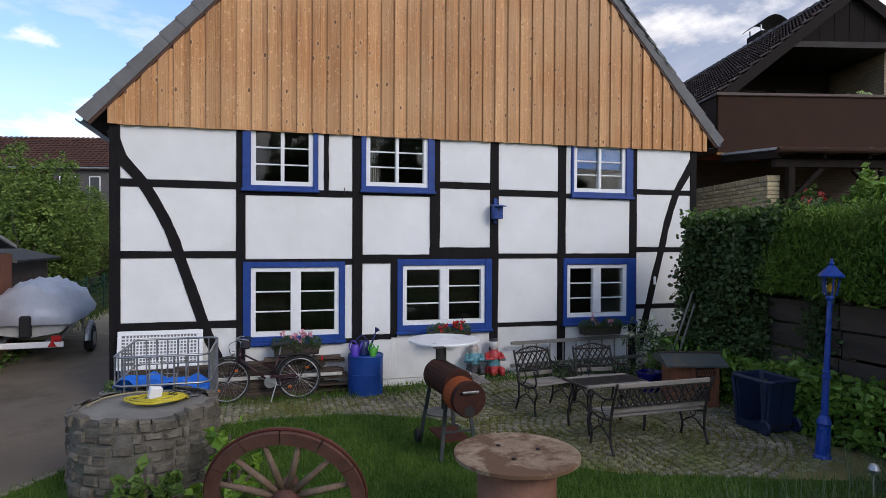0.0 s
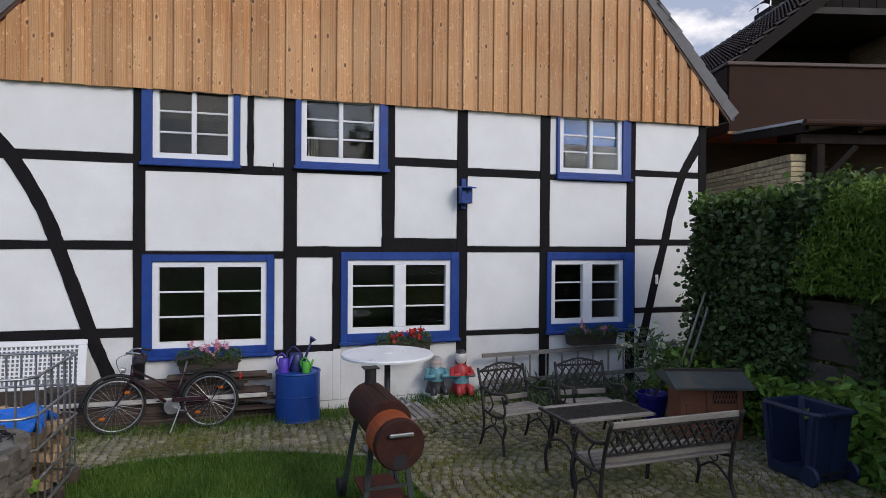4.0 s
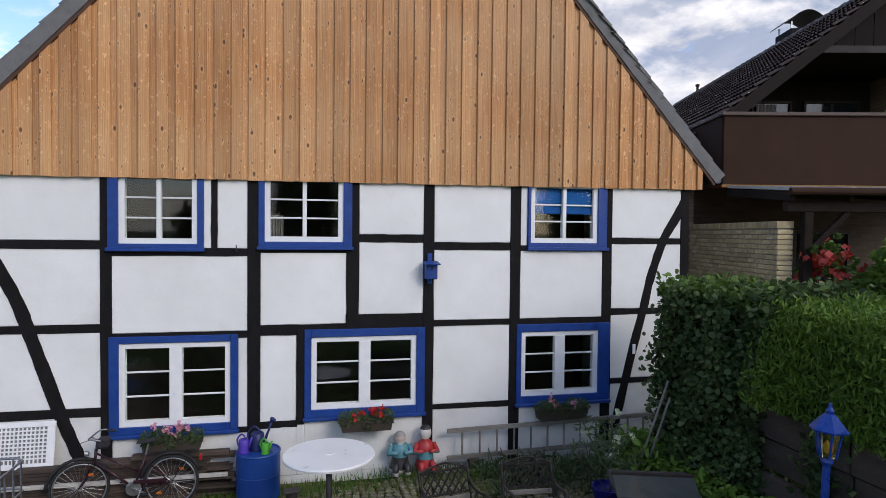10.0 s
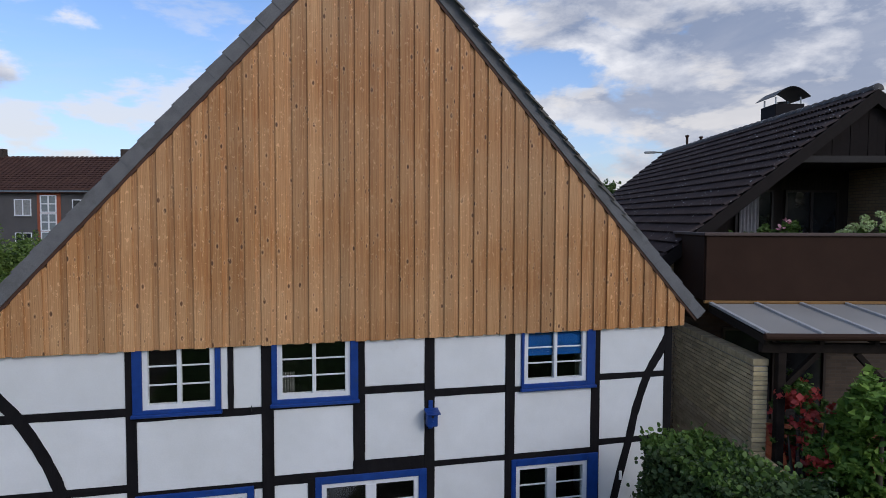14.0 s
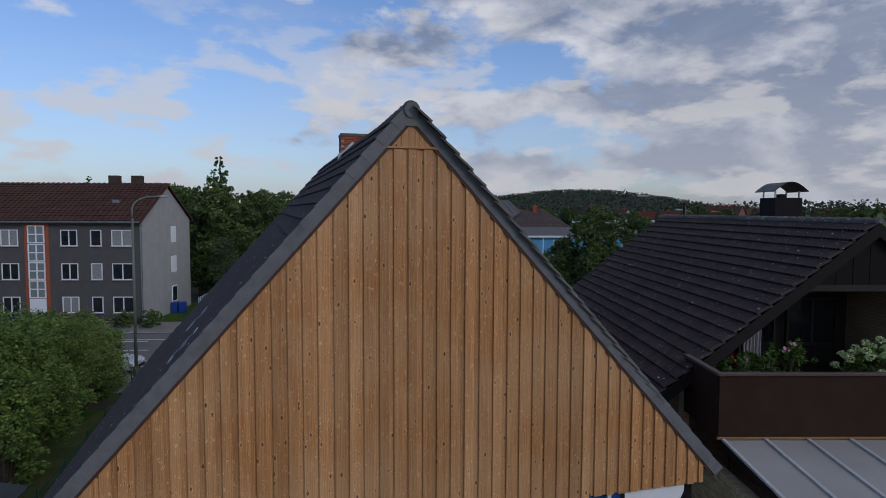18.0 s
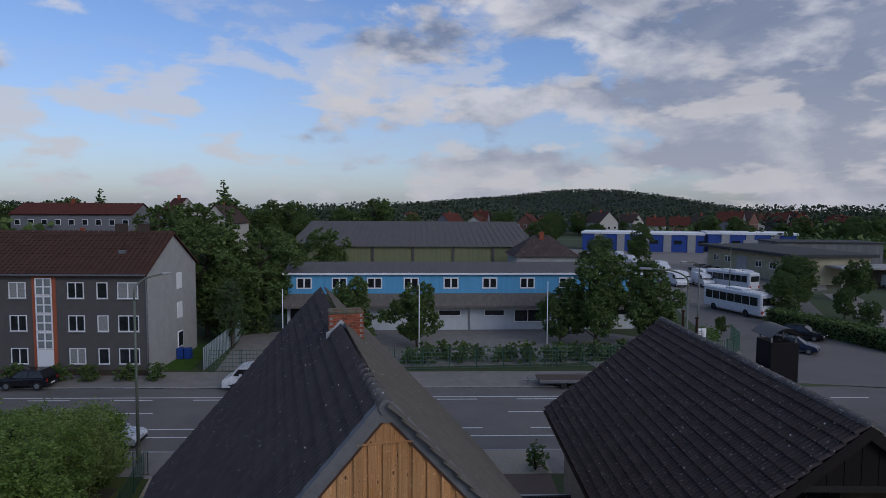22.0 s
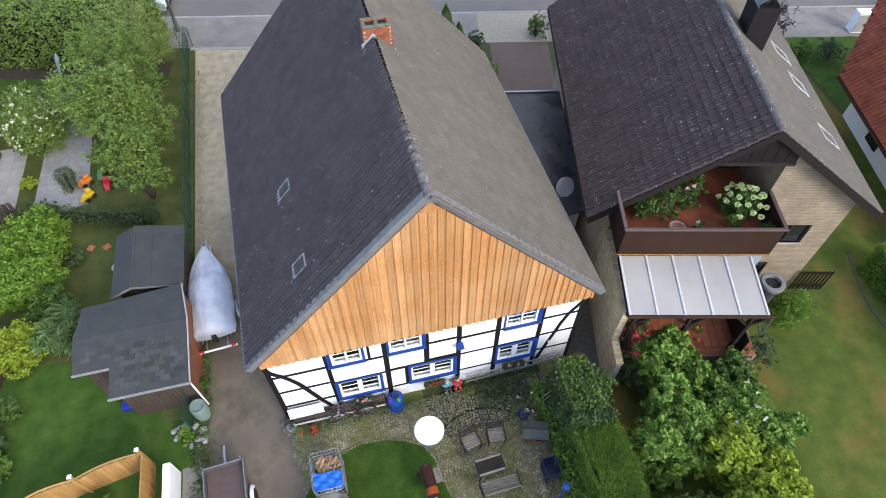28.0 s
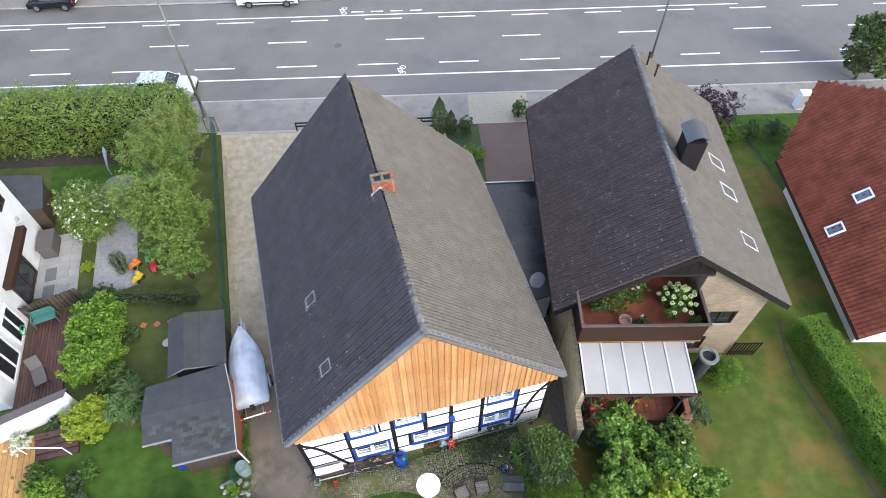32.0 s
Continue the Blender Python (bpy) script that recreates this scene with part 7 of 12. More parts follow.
for x, y, h, bands, lab in FIGURES:
    mat_f = bpy.data.materials.new("painted figure")
    mat_f.use_nodes = True
    n_, l_ = mat_f.node_tree.nodes, mat_f.node_tree.links
    tcf, sp, rp = n_.new("ShaderNodeTexCoord"), n_.new("ShaderNodeSeparateXYZ"), n_.new("ShaderNodeValToRGB")
    l_.new(tcf.outputs["Object"], sp.inputs[0])
    mr = n_.new("ShaderNodeMapRange")
    mr.inputs[2].default_value = h
    l_.new(sp.outputs[2], mr.inputs[0])
    l_.new(mr.outputs[0], rp.inputs[0])
    rp.color_ramp.interpolation = "CONSTANT"
    rp.color_ramp.elements[0].position, rp.color_ramp.elements[0].color = 0.0, (*bands[0][1], 1)
    rp.color_ramp.elements[1].position, rp.color_ramp.elements[1].color = bands[1][0], (*bands[1][1], 1)
    for p_, c_ in bands[2:]:
        rp.color_ramp.elements.new(p_).color = (*c_, 1)
    l_.new(rp.outputs[0], n_["Principled BSDF"].inputs["Base Color"])
    n_["Principled BSDF"].inputs["Roughness"].default_value = 0.45
    g = Geo()
    g.lathe([(0.0, 0.0), (0.15, 0.0), (0.16, 0.08), (0.13, 0.16), (0.12, 0.24), (0.13, 0.34), (0.11, 0.42), (0.05, h * 0.70), (0.075, h * 0.74), (0.09, h * 0.83), (0.085, h * 0.92), (0.05, h * 0.99), (0.0, h)], 20)
    for s in (-1, 1):
        g.tube([(s * 0.12, 0, 0.40), (s * 0.17, -0.07, 0.30), (s * 0.05, -0.15, 0.33)], [0.045, 0.04, 0.03], 8)
        g.tube([(s * 0.07, -0.08, 0.14), (s * 0.09, -0.20, 0.14), (s * 0.09, -0.22, 0.02)], [0.055, 0.05, 0.045], 8)
    thing("garden_figure", lab, "garden figure", at=put(x, y, 0), group="figures by the wall", geo=g, material=mat_f, smooth=True)


def leaf_cloud(points, size, rng, flat=0.5, aspect=0.55, droop=0.0, broad=False):
    """Leaves, two folded triangles each, scattered at points (n, 3)."""
    n = len(points)
    d = rng.normal(size=(n, 3))
    d[:, 2] = d[:, 2] * flat - droop
    d /= np.linalg.norm(d, axis=1)[:, None] + 1e-9
    e = np.cross(d, rng.normal(size=(n, 3)))
    e /= np.linalg.norm(e, axis=1)[:, None] + 1e-9
    up = np.cross(d, e)
    s = size * rng.uniform(0.6, 1.3, size=(n, 1))
    a, b = points - d * s * 0.5, points + d * s * 0.5
    c1 = points + e * s * aspect * 0.5 + up * s * 0.12
    c2 = points - e * s * aspect * 0.5 + up * s * 0.12
    if broad:
        k = d * s * 0.22
        v = np.stack([a, c1 - k, c1 + k, b, c2 + k, c2 - k], axis=1).reshape(-1, 3)
        i = np.arange(n)[:, None] * 6
        f = np.concatenate([i + np.array([q]) for q in ([0, 1, 2], [0, 2, 3], [0, 3, 4], [0, 4, 5])], axis=1).reshape(-1, 3)
        return v, f
    v = np.stack([a, c1, b, c2], axis=1).reshape(-1, 3)
    i = np.arange(n)[:, None] * 4
    f = np.concatenate([i + np.array([[0, 1, 2]]), i + np.array([[0, 2, 3]])], axis=1).reshape(-1, 3)
    return v, f


def blob_points(rng, n, centre, radii, shell=0.75):
    """Points mostly near the surface of a lumpy ellipsoid."""
    d = rng.normal(size=(n, 3))
    d /= np.linalg.norm(d, axis=1)[:, None]
    r = shell + (1 - shell) * rng.uniform(0, 1, size=(n, 1)) ** 0.5 - np.abs(rng.normal(0, 0.12, size=(n, 1)))
    return np.array(centre) + d * r * np.array(radii)


def blossoms(rng, centres, size, petals=6):
    """Small flower heads made of a few petals each."""
    pts = np.repeat(np.asarray(centres), petals, axis=0) + rng.normal(0, size * 0.35, size=(len(centres) * petals, 3))
    return leaf_cloud(pts, size * 0.8, rng, 0.9, 0.9)


def flower_box(x0, x1, y, z, petals, label, seed, n_flowers=9):
    rng = np.random.default_rng(seed)
    b = thing("flower_box", label, "flower box")
    cx, L = (x0 + x1) / 2, x1 - x0
    g = Geo()
    g.slab([(x0 + 0.03, z), (x1 - 0.03, z), (x1, z + 0.16), (x0, z + 0.16)], y - 0.10, y + 0.09)
    part("trough", g, solid("brown plastic trough", (0.045, 0.034, 0.026), 0.6), b)
    g = Geo()
    for x in (x0 + 0.12, x1 - 0.12):
        g.bar((x, y + 0.07, z + 0.05), (x, -0.01, z + 0.05), 0.025)
    part("bracket", g, IRON, b)
    pts = np.concatenate([blob_points(rng, 420, (x0 + L * (i + 0.5) / 5, y - 0.03, z + 0.17 + 0.05 * math.sin(i * 2.3)), (L * 0.16, 0.15, 0.13), 0.6) for i in range(5)])
    v, f = leaf_cloud(pts, 0.042, rng, 0.9, 0.34)
    part("foliage", array_mesh("foliage", v, f), LEAF_DARK, b)
    heads = np.stack([cx + rng.uniform(-0.30, 0.30, n_flowers) * L, y - 0.10 + rng.uniform(-0.05, 0.05, n_flowers), z + 0.21 + rng.uniform(0.0, 0.15, n_flowers)], axis=1)
    v, f = blossoms(rng, heads, 0.065, 14)
    part("blossoms", array_mesh("blossoms", v, f), petals, b)


flower_box(2.44, 3.20, -0.24, 0.68, PETAL_PINK, "window box with pink geraniums under a blue window", 1, 8)
flower_box(5.06, 5.82, -0.26, 0.81, PETAL_RED, "window box with red geraniums under a blue window", 2, 8)
flower_box(8.07, 8.90, -0.22, 0.80, PETAL_PINK, "window box with trailing plants and pink flowers", 3, 5)

# round rubble stone planter, covered, with a coiled hose on it
random.seed(9)
well = thing("stone_well", "round rubble stone well with a grey cover", "well", at=pose(1.16, -3.78, 0) @ Matrix.Diagonal((1, 1, 0.94, 1)))
part("core", Geo().lathe([(0.668, 0.0), (0.675, 0.86), (0.655, 0.90), (0.0, 0.90)], 36), material("dark weathered mortar", (0.085, 0.08, 0.07), (0.20, 0.185, 0.155), 0.95, scale=5, fine=40, bump=0.6, stain=(0.06, 0.075, 0.03), stain_scale=3), well)
for row in range(9):
    z0 = row * 0.103
    n = 21 + (row * 5) % 9
    cuts = [6.2832 * (i + random.uniform(-0.30, 0.30) + (row % 2) * 0.5) / n for i in range(n)]
    for i in range(n):
        a0, a1 = cuts[i] + 0.012, (cuts[i + 1] if i < n - 1 else cuts[0] + 6.2832) - 0.012
        r1 = 0.700 + random.uniform(-0.030, 0.022)
        h0, h1 = z0 + random.uniform(-0.014, 0.026), z0 + 0.103 - random.uniform(-0.012, 0.028)
        if row == 8:
            h1 += random.uniform(0.0, 0.07)

        def at_(a, r, z):
            return (r * math.cos(a), r * math.sin(a), z)

        da = (a1 - a0) * 0.12
        vs = [at_(a0, 0.6, h0), at_(a1, 0.6, h0), at_(a1, 0.6, h1), at_(a0, 0.6, h1), at_(a0, r1 - 0.03, h0), at_(a1, r1 - 0.03, h0), at_(a1, r1 - 0.03, h1), at_(a0, r1 - 0.03, h1),
              at_(a0 + da, r1, h0 + 0.015), at_(a1 - da, r1 + random.uniform(-0.01, 0.01), h0 + 0.015), at_(a1 - da, r1, h1 - 0.015), at_(a0 + da, r1 + random.uniform(-0.01, 0.01), h1 - 0.015)]
        part("stone", Geo().add(vs, [(3, 2, 6, 7), (0, 4, 5, 1), (0, 3, 7, 4), (1, 5, 6, 2), (4, 7, 11, 8), (5, 9, 10, 6), (7, 6, 10, 11), (4, 8, 9, 5), (8, 11, 10, 9)]), RUBBLE, well)
part("cover", Geo().lathe([(0.58, 0.90), (0.60, 0.935), (0.0, 0.94)], 30), material("grey board cover", (0.16, 0.15, 0.13), (0.26, 0.25, 0.22), 0.85, scale=4, fine=40), well)
hose = thing("garden_hose", "coiled yellow garden hose on the well cover", "hose", at=pose(1.27, -3.74, 0.888) @ Matrix.Diagonal((0.88, 0.92, 1, 1)))
pts = []
for i in range(150):
    a = i * 0.30
    r = 0.20 + 0.07 * math.sin(i * 0.11) + 0.02 * math.sin(i * 0.53)
    pts.append((r * 1.25 * math.cos(a), r * math.sin(a), 0.015 + 0.012 * (i % 21) / 5 + 0.01 * math.sin(i * 0.7)))
part("coil", Geo().tube(pts, 0.012, 6), solid("yellow hose", (0.55, 0.45, 0.03), 0.45), hose, smooth=True)
part("loose_end", Geo().tube(smooth3([(0.2, 0.05, 0.02), (-0.2, 0.42, 0.02), (-0.6, 0.25, 0.02), (-0.72, -0.1, 0.015)]), 0.011, 6), solid("beige hose", (0.33, 0.28, 0.17), 0.6), hose, smooth=True)
thing("plastic_dish", "flat blue grey dish under the hose", "dish", at=pose(1.28, -3.76, 0.888), geo=Geo().lathe([(0.0, 0.0), (0.16, 0.0), (0.18, 0.03), (0.16, 0.028), (0.0, 0.02)], 26), material=solid("blue grey dish", (0.22, 0.30, 0.34), 0.5))
thing("white_box", "small white box lying on the hose coil", "box", at=pose(1.24, -3.80, 0.935, 8, 8, 25), geo=Geo().cbox(-0.06, -0.04, 0, 0.06, 0.04, 0.12, 0.008), material=WHITE)
thing("loose_cable", "tangle of thin black cable on the well", "cable", at=pose(1.52, -3.58, 0.89), geo=Geo().tube([(0.16 * math.cos(i * 0.37) + 0.05 * math.sin(i), 0.12 * math.sin(i * 0.37), 0.01 + 0.04 * abs(math.sin(i * 0.23))) for i in range(60)], 0.005, 5), material=BLACK, smooth=True)

# wire cage of a liquid container, filled with firewood
cg = thing("wire_cage", "galvanised wire cage container with firewood inside", "cage", at=pose(1.22, -2.55, 0))
X, Y, Zt = 0.50, 0.64, 1.26
ring = lambda z: [(X - 0.08, -Y, z), (X, -Y + 0.08, z), (X, Y - 0.08, z), (X - 0.08, Y, z), (-X + 0.08, Y, z), (-X, Y - 0.08, z), (-X, -Y + 0.08, z), (-X + 0.08, -Y, z)]
for z in (0.14, 0.40, 0.66, 0.94, Zt):
    part("hoop", Geo().tube(ring(z), 0.013 if z > 0.2 else 0.018, 6, True), GALV, cg, smooth=True)
for i in range(7):
    x = -X + 0.12 + i * (2 * X - 0.24) / 6
    for s in (-1, 1):
        part("upright", Geo().tube([(x, s * Y, 0.14), (x, s * Y, Zt)], 0.010, 6), GALV, cg)
    y = -Y + 0.12 + i * (2 * Y - 0.24) / 6
    for s in (-1, 1):
        part("upright", Geo().tube([(s * X, y, 0.14), (s * X, y, Zt)], 0.010, 6), GALV, cg)
part("raised_bow", Geo().tube([(-0.15, -Y, 0.66), (-0.15, -Y, 1.06), (0.15, -Y, 1.06), (0.15, -Y, 0.66)], 0.009, 6), GALV, cg)
for y in (-0.5, 0, 0.5):
    part("pallet_board", Geo().cbox(-0.54, y - 0.07, 0.0, 0.54, y + 0.07, 0.13, 0.008), OLD, cg)
LOG = material("split firewood", (0.28, 0.18, 0.10), (0.48, 0.34, 0.20), 0.85, scale=8, fine=40, bump=0.4, vary=0.3)
random.seed(33)
wood = thing("firewood", "heap of split pale firewood logs in the cage", "firewood")
log = Geo().add([(-0.16, -0.05, 0), (-0.16, 0.05, 0), (-0.16, 0.02, 0.07), (-0.16, -0.03, 0.065), (0.16, -0.05, 0), (0.16, 0.05, 0), (0.16, 0.015, 0.075), (0.16, -0.03, 0.06)], [(0, 3, 2, 1), (4, 5, 6, 7), (0, 1, 5, 4), (1, 2, 6, 5), (2, 3, 7, 6), (3, 0, 4, 7)]).mesh("log")
for i in range(150):
    lay = i // 22
    part("log", log, LOG, wood, at=pose(1.22 + random.uniform(-0.36, 0.36), -2.40 + random.uniform(-0.42, 0.45), 0.15 + lay * 0.085 + random.uniform(0, 0.04), random.uniform(-25, 25), random.uniform(-12, 12), random.uniform(0, 180)))
g = Geo()
n = 12
gv = [(0.70 + 1.0 * i / n, -3.10 + 0.6 * j / n, 0.82 + 0.07 * math.sin(i * 1.1) * math.cos(j * 0.9) + 0.10 * (1 - i / n) + 0.03 * math.sin(j * 2.1 + i)) for i in range(n + 1) for j in range(n + 1)]
g.add(gv, [(i * (n + 1) + j, (i + 1) * (n + 1) + j, (i + 1) * (n + 1) + j + 1, i * (n + 1) + j + 1) for i in range(n) for j in range(n)])
g.add([(x, y, z - 0.02) for x, y, z in gv], [(i * (n + 1) + j + 1, (i + 1) * (n + 1) + j + 1, (i + 1) * (n + 1) + j, i * (n + 1) + j) for i in range(n) for j in range(n)])
thing("tarpaulin", "crumpled bright blue tarpaulin over the firewood", "tarpaulin", geo=g, material=solid("blue tarpaulin", (0.012, 0.17, 0.70), 0.4), smooth=True)
reel = thing("hose_reel", "small red hose reel on the cobbles", "hose reel", at=pose(0.86, -0.66, 0, 0, 0, 10))
part("drum", Geo(pose(0, 0, 0.16, 90, 0, 0)).lathe([(0.0, -0.10), (0.14, -0.10), (0.14, -0.085), (0.07, -0.08), (0.07, 0.08), (0.14, 0.085), (0.14, 0.10), (0, 0.10)], 20), solid("red reel", (0.42, 0.06, 0.03), 0.5), reel)
part("stand", Geo().tube([(-0.14, -0.12, 0.0), (0, -0.12, 0.18), (0.14, -0.12, 0)], 0.01, 6).tube([(-0.14, 0.12, 0.0), (0, 0.12, 0.18), (0.14, 0.12, 0)], 0.01, 6), IRON, reel)


def potted(x, y, pot_mat, r, h, leaf, label, seed, spread_=0.2, height=0.3, n=260, size=0.06, petals=None, z=None, heads=0, cat="potted plant"):
    rng = np.random.default_rng(seed)
    p = thing("potted_plant", label, cat, at=pose(x, y, rise(x) if z is None else z))
    part("pot", Geo().lathe([(0.0, 0.0), (r * 0.7, 0.0), (r * 0.98, h * 0.88), (r * 1.06, h * 0.88), (r * 1.06, h), (r * 0.9, h), (r * 0.86, h * 0.9), (0, h * 0.88)], 22), pot_mat, p)
    pts = np.concatenate([blob_points(rng, n // 4, (rng.normal(0, spread_ * 0.4), rng.normal(0, spread_ * 0.4), h + height * rng.uniform(0.35, 0.75)), (spread_ * 0.75, spread_ * 0.75, height * 0.42), 0.5) for _ in range(4)])
    v, f = leaf_cloud(pts, size, rng, 0.9, 0.22 if height > 0.8 else 0.55)
    part("foliage", array_mesh("foliage", v, f), leaf, p)
    g = Geo()
    for k_ in range(5):
        g.tube([(0, 0, h * 0.8), (rng.normal(0, spread_ * 0.5), rng.normal(0, spread_ * 0.5), h + height * 0.6)], 0.006, 5)
    part("stems", g, BARK, p)
    if petals is not None:
        hd = np.stack([rng.normal(0, spread_ * 0.7, heads), rng.normal(0, spread_ * 0.7, heads), h + height * rng.uniform(0.5, 1.0, heads)], axis=1)
        v, f = blossoms(rng, hd, 0.07, 14)
        part("blossoms", array_mesh("blossoms", v, f), petals, p)
    return p


potted(0.35, -0.62, TERRACOTTA, 0.13, 0.22, LEAF_MID, "green leafy plant in a terracotta pot", 4, 0.16, 0.32, 300, 0.05)
potted(0.10, -0.40, PALE_GREY, 0.16, 0.26, LEAF_GREY, "grey stone pot with a small plant", 5, 0.12, 0.15, 160, 0.05)
potted(8.38, -1.97, solid("cobalt glazed pot", (0.010, 0.012, 0.16), 0.2), 0.21, 0.33, LEAF_GREY, "tall oleander in a cobalt blue glazed pot", 6, 0.36, 0.85, 260, 0.13, PETAL_WHITE, None, 5)
# rough stones by the corner of the drive
for x, y, s in ((-0.10, -0.35, 0.16), (-0.22, -0.12, 0.12), (-0.02, -0.15, 0.13)):
    thing("rubble_stone", "loose rough grey stone at the house corner", "stone", at=pose(x, y, 0, 0, 0, x * 300), group="stones at the corner", geo=Geo().lathe([(0.0, 0.0), (s, 0.02), (s * 1.05, s * 0.5), (s * 0.6, s * 0.95), (0, s)], 7), material=RUBBLE)

# wooden hutch
RB = material("red brown stained wood", (0.17, 0.058, 0.027), (0.27, 0.10, 0.048), 0.65, scale=6, fine=60, bump=0.25, stretch=(1, 1, 0.3))
hu = thing("rabbit_hutch", "red brown wooden hutch with a felt lid", "hutch", at=put(8.52, -2.76, -17) @ Matrix.Diagonal((1.06, 0.98, 1.10, 1)))
part("body", Geo().cbox(-0.33, -0.20, 0.0, 0.33, 0.22, 0.58, 0.008), RB, hu)
part("front_rail", Geo().cbox(-0.34, -0.225, 0.0, 0.34, -0.20, 0.08, 0.005), RB, hu)
for x in (-0.34, -0.05, 0.28):
    part("front_post", Geo().cbox(x, -0.23, 0.0, x + 0.06, -0.20, 0.60, 0.005), RB, hu)
part("entrance", Geo().box(0.06, -0.204, 0.06, 0.22, -0.198, 0.28), BLACK, hu)
part("nest_front", Geo().cbox(-0.27, -0.215, 0.08, -0.06, -0.20, 0.38, 0.004), RB, hu)
g = Geo()
for i in range(7):
    g.bar((0.02 + i * 0.035, -0.215, 0.40), (0.06 + i * 0.035, -0.215, 0.52), 0.01)
    g.bar((0.06 + i * 0.035, -0.215, 0.40), (0.02 + i * 0.035, -0.215, 0.52), 0.01)
part("lattice", g, RB, hu)
part("lattice_back", Geo().box(0.01, -0.206, 0.39, 0.28, -0.199, 0.53), BLACK, hu)
part("lid", Geo().add([(-0.44, -0.34, 0.58), (0.42, -0.34, 0.58), (0.42, 0.0, 0.70), (-0.44, 0.0, 0.70), (0.42, 0.30, 0.64), (-0.44, 0.30, 0.64), (-0.44, -0.34, 0.555), (0.42, -0.34, 0.555), (0.42, 0.30, 0.60), (-0.44, 0.30, 0.60)], [(0, 1, 2, 3), (3, 2, 4, 5), (6, 9, 8, 7), (0, 6, 7, 1), (1, 7, 8, 4, 2), (0, 3, 5, 9, 6), (4, 8, 9, 5)]), material("green grey felt lid", (0.055, 0.065, 0.06), (0.10, 0.11, 0.10), 0.8, scale=6, fine=60, stain=(0.13, 0.10, 0.06), stain_scale=3), hu)
part("lid_batten", Geo().cbox(-0.45, -0.02, 0.69, 0.43, 0.02, 0.72, 0.006), OLD, hu)

# blue wheeled bin without a lid, its back with the wheels turned to the lawn
NAVY = solid("dark blue bin plastic", (0.012, 0.022, 0.056), 0.45)
bn = thing("wheeled_bin", "dark blue wheeled bin without a lid beside the laurels", "bin", at=put(8.64, -4.09, 2))
H = 0.68


def tub_ring(z, e):
    """Outline of the tapering tub at height z, drawn in by e, corners cut."""
    k = z / H
    x, y0, y1, c = 0.23 + 0.02 * k - e, -0.235 - 0.065 * k + e, 0.235 + 0.065 * k - e, 0.04
    return [(-x + c, y0, z), (x - c, y0, z), (x, y0 + c, z), (x, y1 - c, z), (x - c, y1, z), (-x + c, y1, z), (-x, y1 - c, z), (-x, y0 + c, z)]


lo, hi, lo_in, hi_in = tub_ring(0.03, 0.0), tub_ring(H, 0.0), tub_ring(0.05, 0.022), tub_ring(H, 0.022)
walls = [k for k in range(8) if k != 6]
fs = [tuple(range(8))[::-1], tuple(range(16, 24))] + [(k, (k + 1) % 8, 8 + (k + 1) % 8, 8 + k) for k in walls]
fs += [(16 + (k + 1) % 8, 16 + k, 24 + k, 24 + (k + 1) % 8) for k in walls] + [(8 + k, 8 + (k + 1) % 8, 24 + (k + 1) % 8, 24 + k) for k in walls] + [(6, 14, 30, 22), (15, 7, 23, 31), (7, 6, 22, 23)]
part("tub", Geo().add(lo + hi + lo_in + hi_in, fs), NAVY, bn)
part("rim", Geo().tube([(x, y, z) for x, y, z in tub_ring(H, -0.004)], 0.024, 8, True), NAVY, bn, "thick blue rim round the open top")
for y0, y1 in ((-0.20, -0.27), (0.20, 0.27)):
    part("rib", Geo().bar((-0.232, y0, 0.03), (-0.255, y1, H - 0.01), 0.04, 0.05), NAVY, bn)
part("sill", Geo().bar((-0.232, -0.20, 0.07), (-0.232, 0.20, 0.07), 0.035, 0.09), NAVY, bn)
for s_ in (-1, 1):
    part("wheel", Geo(pose(s_ * 0.255, -0.25, 0.10, 0, 90, 0)).lathe([(0.0, -0.012), (0.05, -0.022), (0.085, -0.026), (0.10, 0.0), (0.085, 0.026), (0.05, 0.022), (0.0, 0.012)], 22), NAVY, bn)
part("grip_bar", Geo().tube([(-0.20, -0.30, H), (-0.20, -0.345, H + 0.01), (0.20, -0.345, H + 0.01), (0.20, -0.30, H)], 0.017, 8), NAVY, bn)
part("axle", Geo().tube([(-0.27, -0.25, 0.10), (0.27, -0.25, 0.10)], 0.013, 8), IRON, bn)
part("back_rib", Geo().bar((0.0, -0.235, 0.05), (0.0, -0.305, H - 0.03), 0.03, 0.02), NAVY, bn)

# blue garden lantern
LB = solid("bright blue enamel", (0.014, 0.055, 0.30), 0.3)
lp = thing("garden_lantern", "tall blue painted cast lantern post", "lamp post", at=pose(8.43, -5.15, 0.0, 0, 2.5, 0) @ Matrix.Diagonal((0.80, 0.80, 0.97, 1)))
part("base", Geo().lathe([(0.0, 0.0), (0.15, 0.0), (0.15, 0.05), (0.125, 0.08), (0.12, 0.13), (0.10, 0.16), (0.085, 0.50), (0.10, 0.53), (0.085, 0.57), (0.06, 0.62)], 16), LB, lp)
part("post", Geo().lathe([(0.05, 0.60), (0.045, 1.05), (0.06, 1.06), (0.06, 1.09), (0.045, 1.10), (0.045, 1.12), (0.06, 1.13), (0.042, 1.15), (0.035, 1.96), (0.06, 2.0), (0.05, 2.03), (0.0, 2.03)], 16), LB, lp, smooth=False)
for k_ in range(6):
    a = 6.2832 * k_ / 6
    part("lantern_bar", Geo().bar((0.075 * math.cos(a), 0.075 * math.sin(a), 2.03), (0.115 * math.cos(a), 0.115 * math.sin(a), 2.25), 0.016), LB, lp)
